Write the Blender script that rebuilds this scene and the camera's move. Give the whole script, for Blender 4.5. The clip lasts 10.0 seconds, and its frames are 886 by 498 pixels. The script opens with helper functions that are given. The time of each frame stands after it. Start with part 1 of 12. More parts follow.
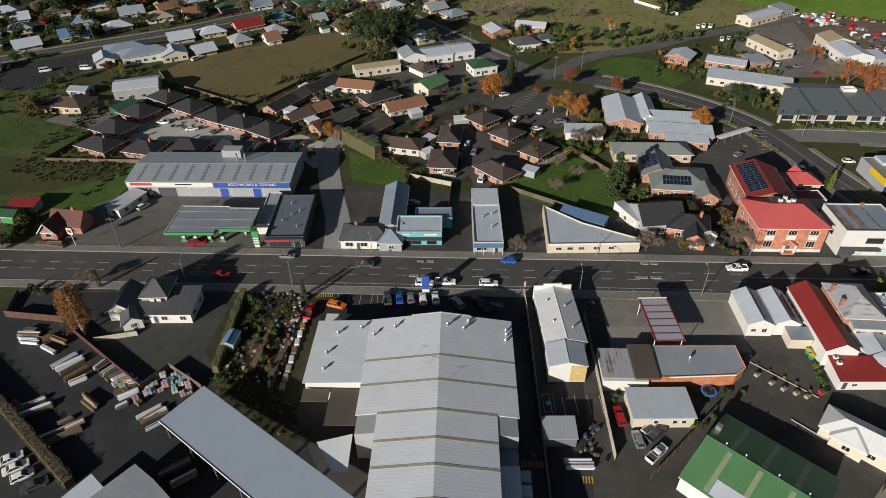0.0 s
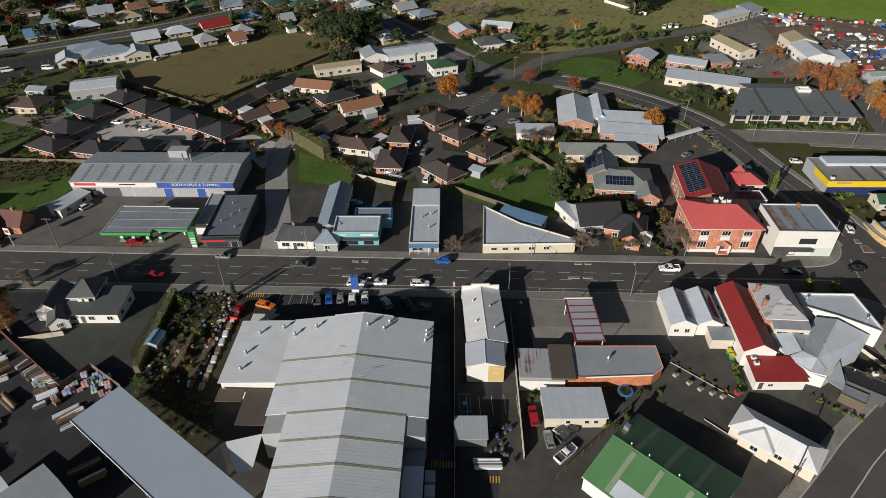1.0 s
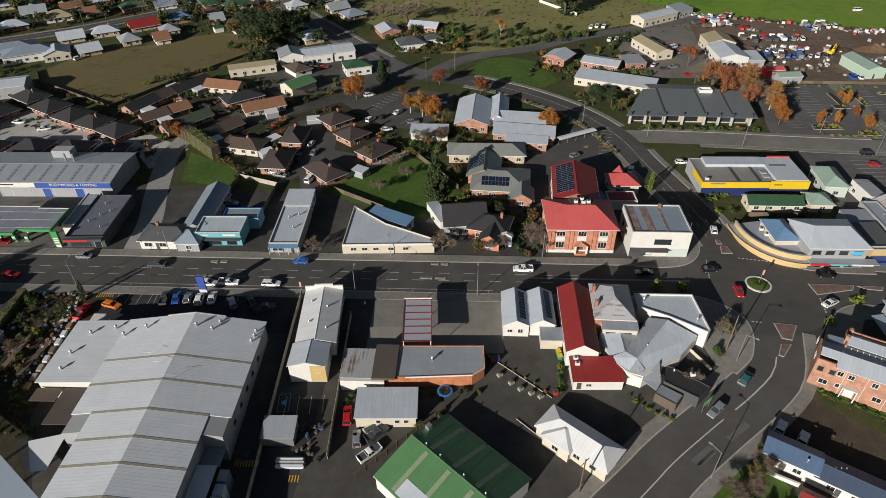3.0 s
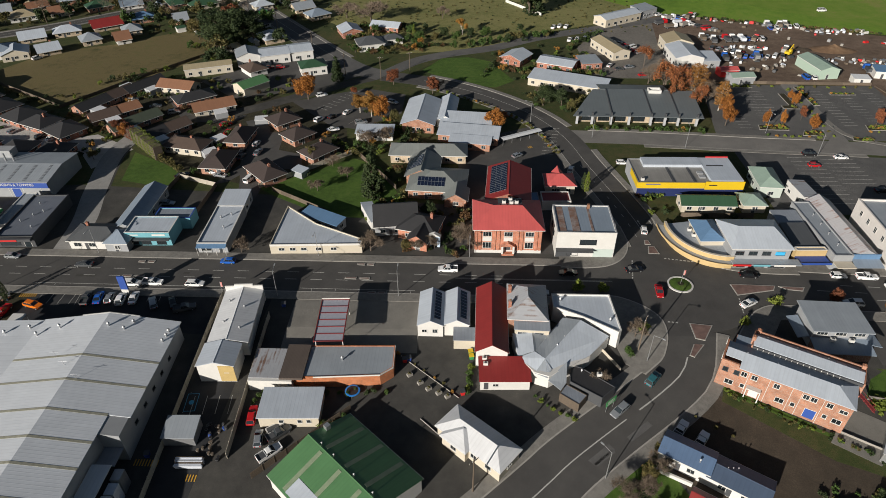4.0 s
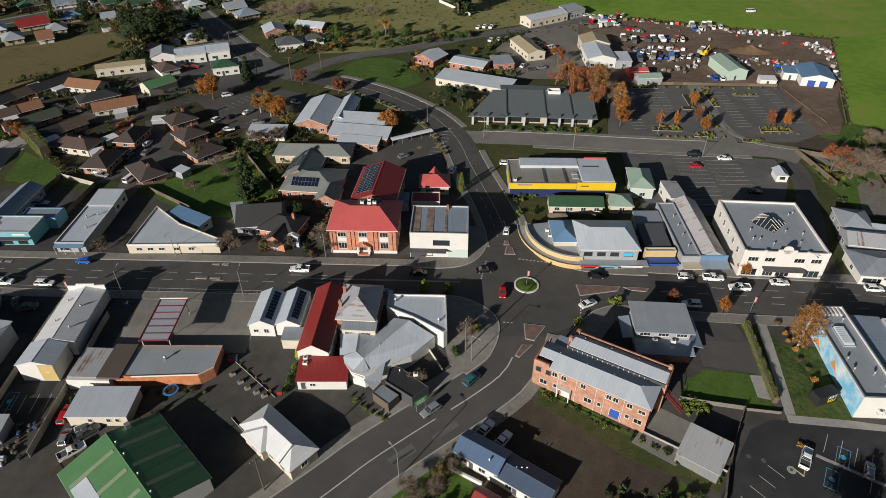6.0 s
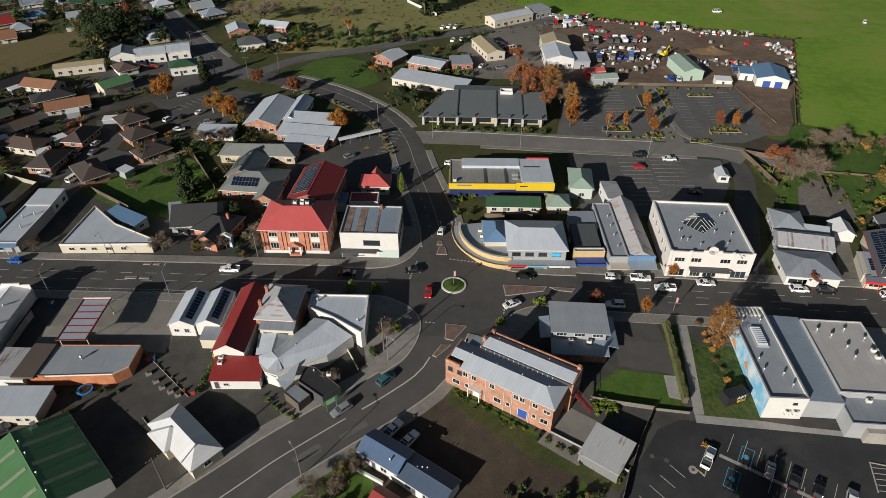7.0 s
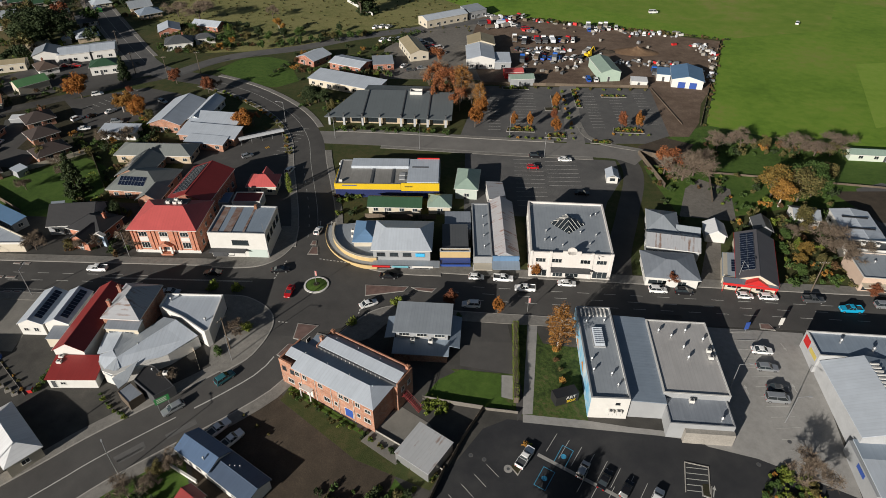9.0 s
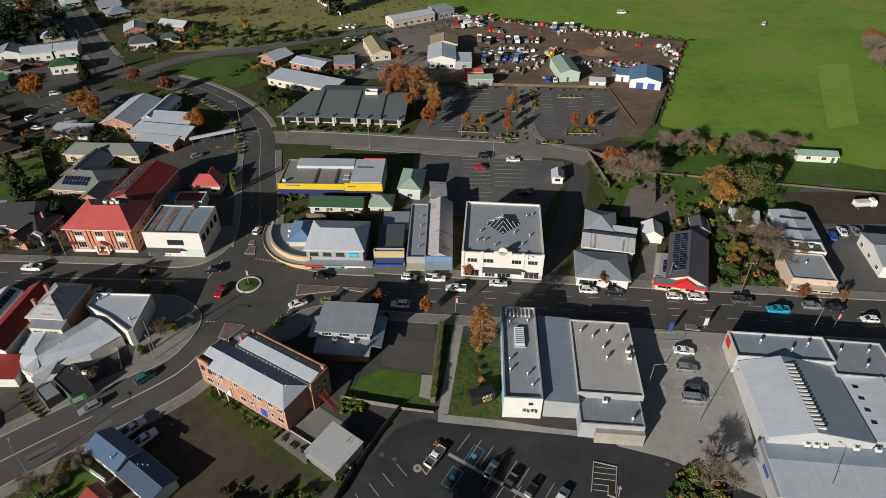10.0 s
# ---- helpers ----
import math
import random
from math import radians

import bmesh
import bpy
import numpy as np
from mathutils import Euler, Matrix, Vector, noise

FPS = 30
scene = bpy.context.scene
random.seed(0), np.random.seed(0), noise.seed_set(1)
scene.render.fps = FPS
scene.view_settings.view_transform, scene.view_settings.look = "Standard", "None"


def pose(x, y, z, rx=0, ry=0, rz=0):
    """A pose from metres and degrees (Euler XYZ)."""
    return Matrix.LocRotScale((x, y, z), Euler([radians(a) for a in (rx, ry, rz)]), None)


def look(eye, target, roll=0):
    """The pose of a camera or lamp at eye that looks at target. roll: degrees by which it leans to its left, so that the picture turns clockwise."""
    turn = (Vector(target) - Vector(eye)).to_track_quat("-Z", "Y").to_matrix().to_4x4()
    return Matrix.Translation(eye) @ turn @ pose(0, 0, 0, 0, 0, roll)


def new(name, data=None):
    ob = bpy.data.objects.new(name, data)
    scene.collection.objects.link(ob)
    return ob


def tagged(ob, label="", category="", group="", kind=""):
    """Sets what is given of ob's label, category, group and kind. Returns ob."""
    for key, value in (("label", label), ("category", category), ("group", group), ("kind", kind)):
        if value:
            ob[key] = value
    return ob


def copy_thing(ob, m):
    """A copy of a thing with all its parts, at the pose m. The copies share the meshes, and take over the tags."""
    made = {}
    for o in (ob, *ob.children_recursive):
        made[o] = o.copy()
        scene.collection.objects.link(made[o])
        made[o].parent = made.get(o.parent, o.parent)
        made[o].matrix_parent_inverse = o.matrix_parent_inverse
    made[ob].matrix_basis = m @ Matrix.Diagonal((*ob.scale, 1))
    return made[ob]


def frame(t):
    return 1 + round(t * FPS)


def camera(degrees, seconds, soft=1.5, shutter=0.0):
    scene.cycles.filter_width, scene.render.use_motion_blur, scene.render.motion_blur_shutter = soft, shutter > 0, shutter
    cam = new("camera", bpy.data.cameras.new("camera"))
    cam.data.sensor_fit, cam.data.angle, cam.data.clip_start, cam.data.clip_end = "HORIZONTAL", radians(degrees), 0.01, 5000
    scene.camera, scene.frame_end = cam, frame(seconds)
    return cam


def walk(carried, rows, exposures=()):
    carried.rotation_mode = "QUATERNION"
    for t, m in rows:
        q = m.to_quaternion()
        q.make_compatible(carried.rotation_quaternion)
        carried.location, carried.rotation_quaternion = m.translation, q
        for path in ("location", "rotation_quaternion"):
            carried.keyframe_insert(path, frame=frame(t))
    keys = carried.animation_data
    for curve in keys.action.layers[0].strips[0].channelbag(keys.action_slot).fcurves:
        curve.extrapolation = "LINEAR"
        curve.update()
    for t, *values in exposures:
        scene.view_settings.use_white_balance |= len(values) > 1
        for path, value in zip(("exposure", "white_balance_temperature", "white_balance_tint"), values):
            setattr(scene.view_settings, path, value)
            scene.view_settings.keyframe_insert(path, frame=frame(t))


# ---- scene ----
cam = camera(71.0, 10.0, 0.7)
PATH = [
    (0, 0.01, -0.10, 100.52, 53.366, 0.432, 2.198),
    (0.5, 8.37, 0.15, 100.65, 53.337, 0.425, 2.204),
    (1, 17.24, 0.40, 100.79, 53.307, 0.416, 2.210),
    (1.5, 26.44, 0.67, 100.92, 53.278, 0.405, 2.217),
    (2, 35.84, 0.94, 101.07, 53.249, 0.391, 2.223),
    (2.5, 45.29, 1.20, 101.21, 53.221, 0.376, 2.230),
    (4, 74.23, 2.00, 101.67, 53.138, 0.314, 2.250),
    (4.5, 84.08, 2.27, 101.84, 53.111, 0.289, 2.257),
    (5, 93.75, 2.54, 102.00, 53.084, 0.262, 2.264),
    (5.5, 103.33, 2.79, 102.17, 53.057, 0.233, 2.272),
    (7, 131.14, 3.53, 102.70, 52.980, 0.131, 2.295),
    (7.5, 140.03, 3.77, 102.88, 52.954, 0.092, 2.302),
    (8, 148.82, 3.99, 103.07, 52.930, 0.052, 2.311),
    (8.5, 157.50, 4.21, 103.26, 52.905, 0.008, 2.319),
    (9, 166.04, 4.43, 103.45, 52.880, -0.037, 2.327),
    (9.5, 174.62, 4.65, 103.65, 52.856, -0.084, 2.336),
    (10, 183.36, 4.87, 103.86, 52.833, -0.134, 2.345),
]
walk(cam, [(t, pose(*p)) for t, *p in PATH])

# ---- daylight: low sun behind the camera's left shoulder ----
SUN_AZ, SUN_EL = 233.0, 17.5
world = bpy.data.worlds.new("sky")
scene.world = world
world.use_nodes = True
wn = world.node_tree.nodes
sky = wn.new("ShaderNodeTexSky")
sky.sky_type, sky.sun_disc = "NISHITA", False
sky.sun_elevation, sky.sun_rotation = radians(SUN_EL), radians(90 - SUN_AZ)
world.node_tree.links.new(sky.outputs[0], wn["Background"].inputs[0])
wn["Background"].inputs[1].default_value = 0.030
sun = new("sun", bpy.data.lights.new("sun", "SUN"))
sun.data.energy, sun.data.angle, sun.data.color = 4.9, radians(0.5), (1.0, 0.94, 0.86)
far = Vector((math.cos(radians(SUN_AZ)) * math.cos(radians(SUN_EL)), math.sin(radians(SUN_AZ)) * math.cos(radians(SUN_EL)), math.sin(radians(SUN_EL))))
sun.matrix_world = look(far * 600, (0, 0, 0))
scene.view_settings.exposure = 0.33

# ---- materials ----
MATS = {}


def mat(key, color, rough=0.8, metal=0.0, spec=0.5, grain=0.0, gscale=8.0, stain=0.0, sscale=0.25, bump=0.0, tint=None, vary=0.0, coords="Object"):
    """Paint-like surface: fine grain, broad stains towards tint, small relief, and a shade of its own for each object."""
    if key in MATS:
        return MATS[key]
    m = bpy.data.materials.new(key)
    m.use_nodes = True
    nt = m.node_tree
    n, l = nt.nodes, nt.links
    b = n["Principled BSDF"]
    b.inputs["Roughness"].default_value, b.inputs["Metallic"].default_value = rough, metal
    b.inputs["Specular IOR Level"].default_value = spec
    rgb = n.new("ShaderNodeRGB")
    rgb.outputs[0].default_value = (*color, 1)
    out = rgb.outputs[0]
    tc = n.new("ShaderNodeTexCoord").outputs[coords]
    if stain:
        no = n.new("ShaderNodeTexNoise")
        no.inputs["Scale"].default_value, no.inputs["Detail"].default_value, no.inputs["Roughness"].default_value = sscale, 6, 0.6
        l.new(tc, no.inputs["Vector"])
        ramp = n.new("ShaderNodeValToRGB")
        ramp.color_ramp.elements[0].position, ramp.color_ramp.elements[1].position = 0.4, 0.68
        l.new(no.outputs["Fac"], ramp.inputs[0])
        mul = n.new("ShaderNodeMath")
        mul.operation = "MULTIPLY"
        mul.inputs[1].default_value = stain
        l.new(ramp.outputs[0], mul.inputs[0])
        mix = n.new("ShaderNodeMixRGB")
        l.new(mul.outputs[0], mix.inputs[0])
        l.new(out, mix.inputs[1])
        mix.inputs[2].default_value = (*(tint or [c * 0.5 for c in color]), 1)
        out = mix.outputs[0]
    if grain:
        no = n.new("ShaderNodeTexNoise")
        no.inputs["Scale"].default_value, no.inputs["Detail"].default_value, no.inputs["Roughness"].default_value = gscale, 4, 0.65
        l.new(tc, no.inputs["Vector"])
        mr = n.new("ShaderNodeMapRange")
        mr.inputs[1].default_value, mr.inputs[2].default_value = 0.25, 0.75
        mr.inputs[3].default_value, mr.inputs[4].default_value = 1 - grain, 1 + grain
        l.new(no.outputs["Fac"], mr.inputs[0])
        mix = n.new("ShaderNodeMixRGB")
        mix.blend_type = "MULTIPLY"
        mix.inputs[0].default_value = 1
        l.new(out, mix.inputs[1])
        l.new(mr.outputs[0], mix.inputs[2])
        out = mix.outputs[0]
        if bump:
            bp = n.new("ShaderNodeBump")
            bp.inputs["Strength"].default_value, bp.inputs["Distance"].default_value = bump, 0.05
            l.new(no.outputs["Fac"], bp.inputs["Height"])
            l.new(bp.outputs[0], b.inputs["Normal"])
    if vary:
        oi = n.new("ShaderNodeObjectInfo")
        mr = n.new("ShaderNodeMapRange")
        mr.inputs[3].default_value, mr.inputs[4].default_value = 1 - vary, 1 + vary
        l.new(oi.outputs["Random"], mr.inputs[0])
        mix = n.new("ShaderNodeMixRGB")
        mix.blend_type = "MULTIPLY"
        mix.inputs[0].default_value = 1
        l.new(out, mix.inputs[1])
        l.new(mr.outputs[0], mix.inputs[2])
        out = mix.outputs[0]
    l.new(out, b.inputs["Base Color"])
    MATS[key] = m
    return m


def roofing(key, color, pitch=0.76, rust=0.0, rough=0.5, metal=0.08, line=0.09, rustcol=(0.16, 0.06, 0.03), tile=0.0, wear=1.0):
    """Ribbed sheet (ribs along the roof's fall, local y) with streaks down the fall; tile > 0 adds courses across it."""
    if key in MATS:
        return MATS[key]
    m = bpy.data.materials.new(key)
    m.use_nodes = True
    nt = m.node_tree
    n, l = nt.nodes, nt.links
    b = n["Principled BSDF"]
    b.inputs["Roughness"].default_value, b.inputs["Metallic"].default_value = rough, metal
    tc = n.new("ShaderNodeTexCoord").outputs["Object"]
    sep = n.new("ShaderNodeSeparateXYZ")
    l.new(tc, sep.inputs[0])

    def ridge(axis, step, sharp):
        a = n.new("ShaderNodeMath")
        a.operation = "MULTIPLY"
        a.inputs[1].default_value = 1 / step
        l.new(sep.outputs[axis], a.inputs[0])
        f = n.new("ShaderNodeMath")
        f.operation = "PINGPONG"
        f.inputs[1].default_value = 0.5
        l.new(a.outputs[0], f.inputs[0])
        r = n.new("ShaderNodeMapRange")
        r.inputs[1].default_value, r.inputs[2].default_value = 0.0, sharp
        r.inputs[3].default_value, r.inputs[4].default_value = 1.0, 0.0
        l.new(f.outputs[0], r.inputs[0])
        return r.outputs[0]

    rib = ridge(0, pitch, 0.16)
    rgb = n.new("ShaderNodeRGB")
    rgb.outputs[0].default_value = (*color, 1)
    out = rgb.outputs[0]
    # streaks down the fall
    mp = n.new("ShaderNodeMapping")
    mp.inputs["Scale"].default_value = (1.6, 0.12, 0.3)
    l.new(tc, mp.inputs[0])
    no = n.new("ShaderNodeTexNoise")
    no.inputs["Scale"].default_value, no.inputs["Detail"].default_value = 1.0, 5
    l.new(mp.outputs[0], no.inputs["Vector"])
    broad = n.new("ShaderNodeTexNoise")
    broad.inputs["Scale"].default_value, broad.inputs["Detail"].default_value, broad.inputs["Roughness"].default_value = 0.22, 7, 0.65
    l.new(tc, broad.inputs["Vector"])
    mr = n.new("ShaderNodeMapRange")
    mr.inputs[1].default_value, mr.inputs[2].default_value, mr.inputs[3].default_value, mr.inputs[4].default_value = 0.3, 0.7, 1 - 0.05 * wear, 1 + 0.035 * wear
    l.new(no.outputs["Fac"], mr.inputs[0])
    mix = n.new("ShaderNodeMixRGB")
    mix.blend_type, mix.inputs[0].default_value = "MULTIPLY", 1
    l.new(out, mix.inputs[1])
    l.new(mr.outputs[0], mix.inputs[2])
    out = mix.outputs[0]
    mr = n.new("ShaderNodeMapRange")
    mr.inputs[1].default_value, mr.inputs[2].default_value, mr.inputs[3].default_value, mr.inputs[4].default_value = 0.3, 0.7, 1 - 0.09 * wear, 1 + 0.07 * wear
    l.new(broad.outputs["Fac"], mr.inputs[0])
    mix = n.new("ShaderNodeMixRGB")
    mix.blend_type, mix.inputs[0].default_value = "MULTIPLY", 1
    l.new(out, mix.inputs[1])
    l.new(mr.outputs[0], mix.inputs[2])
    out = mix.outputs[0]
    if rust:
        add = n.new("ShaderNodeMath")
        add.operation = "MULTIPLY"
        l.new(no.outputs["Fac"], add.inputs[0])
        l.new(broad.outputs["Fac"], add.inputs[1])
        rr = n.new("ShaderNodeMapRange")
        rr.inputs[1].default_value, rr.inputs[2].default_value = 0.36 - 0.2 * rust, 0.42 - 0.1 * rust
        rr.inputs[4].default_value = min(1, 0.5 + rust)
        l.new(add.outputs[0], rr.inputs[0])
        mix = n.new("ShaderNodeMixRGB")
        l.new(rr.outputs[0], mix.inputs[0])
        l.new(out, mix.inputs[1])
        mix.inputs[2].default_value = (*rustcol, 1)
        out = mix.outputs[0]
    dark = n.new("ShaderNodeMixRGB")
    dark.blend_type = "MULTIPLY"
    fm = n.new("ShaderNodeMath")
    fm.operation = "MULTIPLY"
    fm.inputs[1].default_value = line
    l.new(rib, fm.inputs[0])
    l.new(fm.outputs[0], dark.inputs[0])
    l.new(out, dark.inputs[1])
    dark.inputs[2].default_value = (0.3, 0.3, 0.3, 1)
    out = dark.outputs[0]
    height = rib
    if tile:
        course = ridge(1, tile, 0.3)
        mx = n.new("ShaderNodeMath")
        mx.operation = "MAXIMUM"
        l.new(rib, mx.inputs[0])
        l.new(course, mx.inputs[1])
        height = mx.outputs[0]
    bp = n.new("ShaderNodeBump")
    bp.inputs["Strength"].default_value, bp.inputs["Distance"].default_value = 0.18, 0.03
    l.new(height, bp.inputs["Height"])
    l.new(bp.outputs[0], b.inputs["Normal"])
    l.new(out, b.inputs["Base Color"])
    MATS[key] = m
    return m


def brickwork(key, c1, c2, mortar=(0.35, 0.31, 0.27)):
    if key in MATS:
        return MATS[key]
    m = bpy.data.materials.new(key)
    m.use_nodes = True
    n, l = m.node_tree.nodes, m.node_tree.links
    b = n["Principled BSDF"]
    b.inputs["Roughness"].default_value = 0.9
    tc = n.new("ShaderNodeTexCoord").outputs["Object"]
    sep = n.new("ShaderNodeSeparateXYZ")
    l.new(tc, sep.inputs[0])
    add = n.new("ShaderNodeMath")
    l.new(sep.outputs[0], add.inputs[0])
    l.new(sep.outputs[1], add.inputs[1])
    com = n.new("ShaderNodeCombineXYZ")
    l.new(add.outputs[0], com.inputs[0])
    l.new(sep.outputs[2], com.inputs[1])
    br = n.new("ShaderNodeTexBrick")
    br.inputs["Color1"].default_value, br.inputs["Color2"].default_value, br.inputs["Mortar"].default_value = (*c1, 1), (*c2, 1), (*mortar, 1)
    br.inputs["Scale"].default_value, br.inputs["Mortar Size"].default_value = 1.0, 0.008
    br.inputs["Brick Width"].default_value, br.inputs["Row Height"].default_value = 0.23, 0.086
    l.new(com.outputs[0], br.inputs["Vector"])
    no = n.new("ShaderNodeTexNoise")
    no.inputs["Scale"].default_value, no.inputs["Detail"].default_value = 0.7, 6
    l.new(tc, no.inputs["Vector"])
    mr = n.new("ShaderNodeMapRange")
    mr.inputs[1].default_value, mr.inputs[2].default_value, mr.inputs[3].default_value, mr.inputs[4].default_value = 0.3, 0.7, 0.72, 1.2
    l.new(no.outputs["Fac"], mr.inputs[0])
    mix = n.new("ShaderNodeMixRGB")
    mix.blend_type, mix.inputs[0].default_value = "MULTIPLY", 1
    l.new(br.outputs["Color"], mix.inputs[1])
    l.new(mr.outputs[0], mix.inputs[2])
    l.new(mix.outputs[0], b.inputs["Base Color"])
    MATS[key] = m
    return m


def ground_mat(key, stops, s1=0.04, s2=0.5, s3=6.0, rough=0.95, bump=0.4, mixw=0.5):
    """Ground cover: three scales of noise through a run of colours."""
    if key in MATS:
        return MATS[key]
    m = bpy.data.materials.new(key)
    m.use_nodes = True
    n, l = m.node_tree.nodes, m.node_tree.links
    b = n["Principled BSDF"]
    b.inputs["Roughness"].default_value = rough
    b.inputs["Specular IOR Level"].default_value = 0.25
    tc = n.new("ShaderNodeTexCoord").outputs["Object"]
    parts = []
    for sc, det in ((s1, 5), (s2, 6), (s3, 3)):
        no = n.new("ShaderNodeTexNoise")
        no.inputs["Scale"].default_value, no.inputs["Detail"].default_value, no.inputs["Roughness"].default_value = sc, det, 0.62
        l.new(tc, no.inputs["Vector"])
        parts.append(no.outputs["Fac"])
    a = n.new("ShaderNodeMixRGB")
    a.inputs[0].default_value = mixw
    l.new(parts[0], a.inputs[1])
    l.new(parts[1], a.inputs[2])
    c = n.new("ShaderNodeMixRGB")
    c.inputs[0].default_value = 0.36
    l.new(a.outputs[0], c.inputs[1])
    l.new(parts[2], c.inputs[2])
    ramp = n.new("ShaderNodeValToRGB")
    el = ramp.color_ramp.elements
    while len(el) < len(stops):
        el.new(0.5)
    for e, (p, col) in zip(el, stops):
        e.position, e.color = p, (*col, 1)
    gain = n.new("ShaderNodeMapRange")
    gain.inputs[1].default_value, gain.inputs[2].default_value, gain.inputs[3].default_value, gain.inputs[4].default_value = 0.3, 0.7, 0.22, 0.78
    l.new(c.outputs[0], gain.inputs[0])
    l.new(gain.outputs[0], ramp.inputs[0])
    l.new(ramp.outputs[0], b.inputs["Base Color"])
    bp = n.new("ShaderNodeBump")
    bp.inputs["Strength"].default_value, bp.inputs["Distance"].default_value = bump, 0.15
    l.new(parts[2], bp.inputs["Height"])
    l.new(bp.outputs[0], b.inputs["Normal"])
    MATS[key] = m
    return m


ASPHALT = ground_mat("asphalt", [(0.3, (0.055, 0.053, 0.051)), (0.45, (0.07, 0.067, 0.064)), (0.58, (0.083, 0.08, 0.075)), (0.74, (0.115, 0.109, 0.1))], 0.05, 0.22, 14, 0.85, 0.1)
ASPHALT_NEW = ground_mat("asphalt_new", [(0.3, (0.021, 0.022, 0.025)), (0.5, (0.03, 0.031, 0.034)), (0.72, (0.05, 0.05, 0.05))], 0.05, 0.2, 14, 0.85, 0.1)
ASPHALT_OLD = ground_mat("asphalt_old", [(0.3, (0.034, 0.033, 0.03)), (0.43, (0.05, 0.048, 0.044)), (0.55, (0.066, 0.063, 0.057)), (0.64, (0.085, 0.08, 0.07)), (0.74, (0.125, 0.116, 0.1))], 0.06, 0.28, 13, 0.9, 0.1)
GRAVEL = ground_mat("gravel", [(0.3, (0.09, 0.083, 0.073)), (0.5, (0.16, 0.148, 0.13)), (0.7, (0.23, 0.21, 0.185))], 0.08, 0.8, 12, 0.95, 0.3)
CONCRETE = ground_mat("concrete", [(0.3, (0.215, 0.208, 0.196)), (0.5, (0.275, 0.268, 0.254)), (0.72, (0.335, 0.326, 0.308))], 0.1, 0.8, 10, 0.85, 0.1)
PATHING = ground_mat("footpath_concrete", [(0.3, (0.115, 0.109, 0.099)), (0.5, (0.19, 0.181, 0.164)), (0.72, (0.275, 0.259, 0.234))], 0.1, 0.9, 10, 0.9, 0.1)
GRASS = ground_mat("lawn", [(0.28, (0.024, 0.043, 0.009)), (0.42, (0.046, 0.086, 0.014)), (0.55, (0.067, 0.123, 0.019)), (0.72, (0.118, 0.128, 0.042))], 0.06, 0.6, 9, 0.95, 0.5)
FIELD = ground_mat("sports_field", [(0.3, (0.07, 0.14, 0.011)), (0.44, (0.115, 0.21, 0.019)), (0.54, (0.155, 0.255, 0.027)), (0.68, (0.22, 0.21, 0.06))], 0.022, 0.25, 5, 0.95, 0.4, 0.4)
ROUGH = ground_mat("rough_grass", [(0.28, (0.02, 0.03, 0.009)), (0.45, (0.04, 0.055, 0.015)), (0.58, (0.07, 0.066, 0.025)), (0.75, (0.1, 0.08, 0.04))], 0.05, 0.5, 6, 0.95, 0.6)
PADDOCK = ground_mat("paddock", [(0.28, (0.045, 0.062, 0.017)), (0.4, (0.1, 0.088, 0.034)), (0.5, (0.15, 0.116, 0.052)), (0.7, (0.105, 0.105, 0.036))], 0.045, 0.3, 3.5, 0.95, 0.8)
TUSSOCK = ground_mat("tussock_grass", [(0.3, (0.075, 0.09, 0.027)), (0.43, (0.148, 0.155, 0.05)), (0.55, (0.22, 0.2, 0.082)), (0.7, (0.16, 0.195, 0.053))], 0.03, 0.35, 1.6, 0.95, 0.8)
PASTURE = ground_mat("pasture_grass", [(0.32, (0.014, 0.024, 0.007)), (0.43, (0.034, 0.055, 0.013)), (0.52, (0.055, 0.085, 0.019)), (0.6, (0.085, 0.085, 0.032)), (0.7, (0.13, 0.11, 0.055))], 0.035, 0.22, 1.2, 0.95, 1.0)
OLD_SLAB = ground_mat("old_slab", [(0.3, (0.135, 0.129, 0.115)), (0.45, (0.18, 0.171, 0.153)), (0.6, (0.22, 0.209, 0.186)), (0.74, (0.24, 0.228, 0.2))], 0.07, 0.3, 12)
FORECOURT = ground_mat("forecourt_seal", [(0.3, (0.088, 0.083, 0.077)), (0.45, (0.118, 0.111, 0.103)), (0.6, (0.147, 0.138, 0.126)), (0.74, (0.19, 0.179, 0.162))], 0.06, 0.3, 12)
HALL_BRICK = brickwork("hall_brick", (0.5, 0.17, 0.085), (0.42, 0.13, 0.065))
R_GREYGREEN = roofing("roof_grey_green", (0.2, 0.215, 0.205))
R_PINKRUST = roofing("roof_pink_rust", (0.46, 0.45, 0.46), rust=0.5, rustcol=(0.28, 0.17, 0.14))
R_SLATS = roofing("roof_brown_slats", (0.085, 0.066, 0.055), 0.3, rough=0.85, metal=0.0, line=0.3, wear=1.2)
GREY_SEAL = ground_mat("grey_seal", [(0.3, (0.135, 0.129, 0.12)), (0.45, (0.168, 0.16, 0.149)), (0.58, (0.194, 0.185, 0.171)), (0.74, (0.235, 0.223, 0.206))], 0.06, 0.25, 12)
PARK_SEAL = ground_mat("car_park_seal", [(0.3, (0.078, 0.077, 0.076)), (0.45, (0.102, 0.1, 0.098)), (0.58, (0.122, 0.119, 0.114)), (0.74, (0.16, 0.155, 0.147))], 0.06, 0.25, 12)
YARD_DIRT = ground_mat("yard_dirt", [(0.3, (0.065, 0.045, 0.032)), (0.43, (0.115, 0.08, 0.057)), (0.55, (0.155, 0.11, 0.08)), (0.7, (0.24, 0.185, 0.14))], 0.05, 0.3, 3)
R_GUN = roofing("roof_gunmetal", (0.14, 0.155, 0.185))
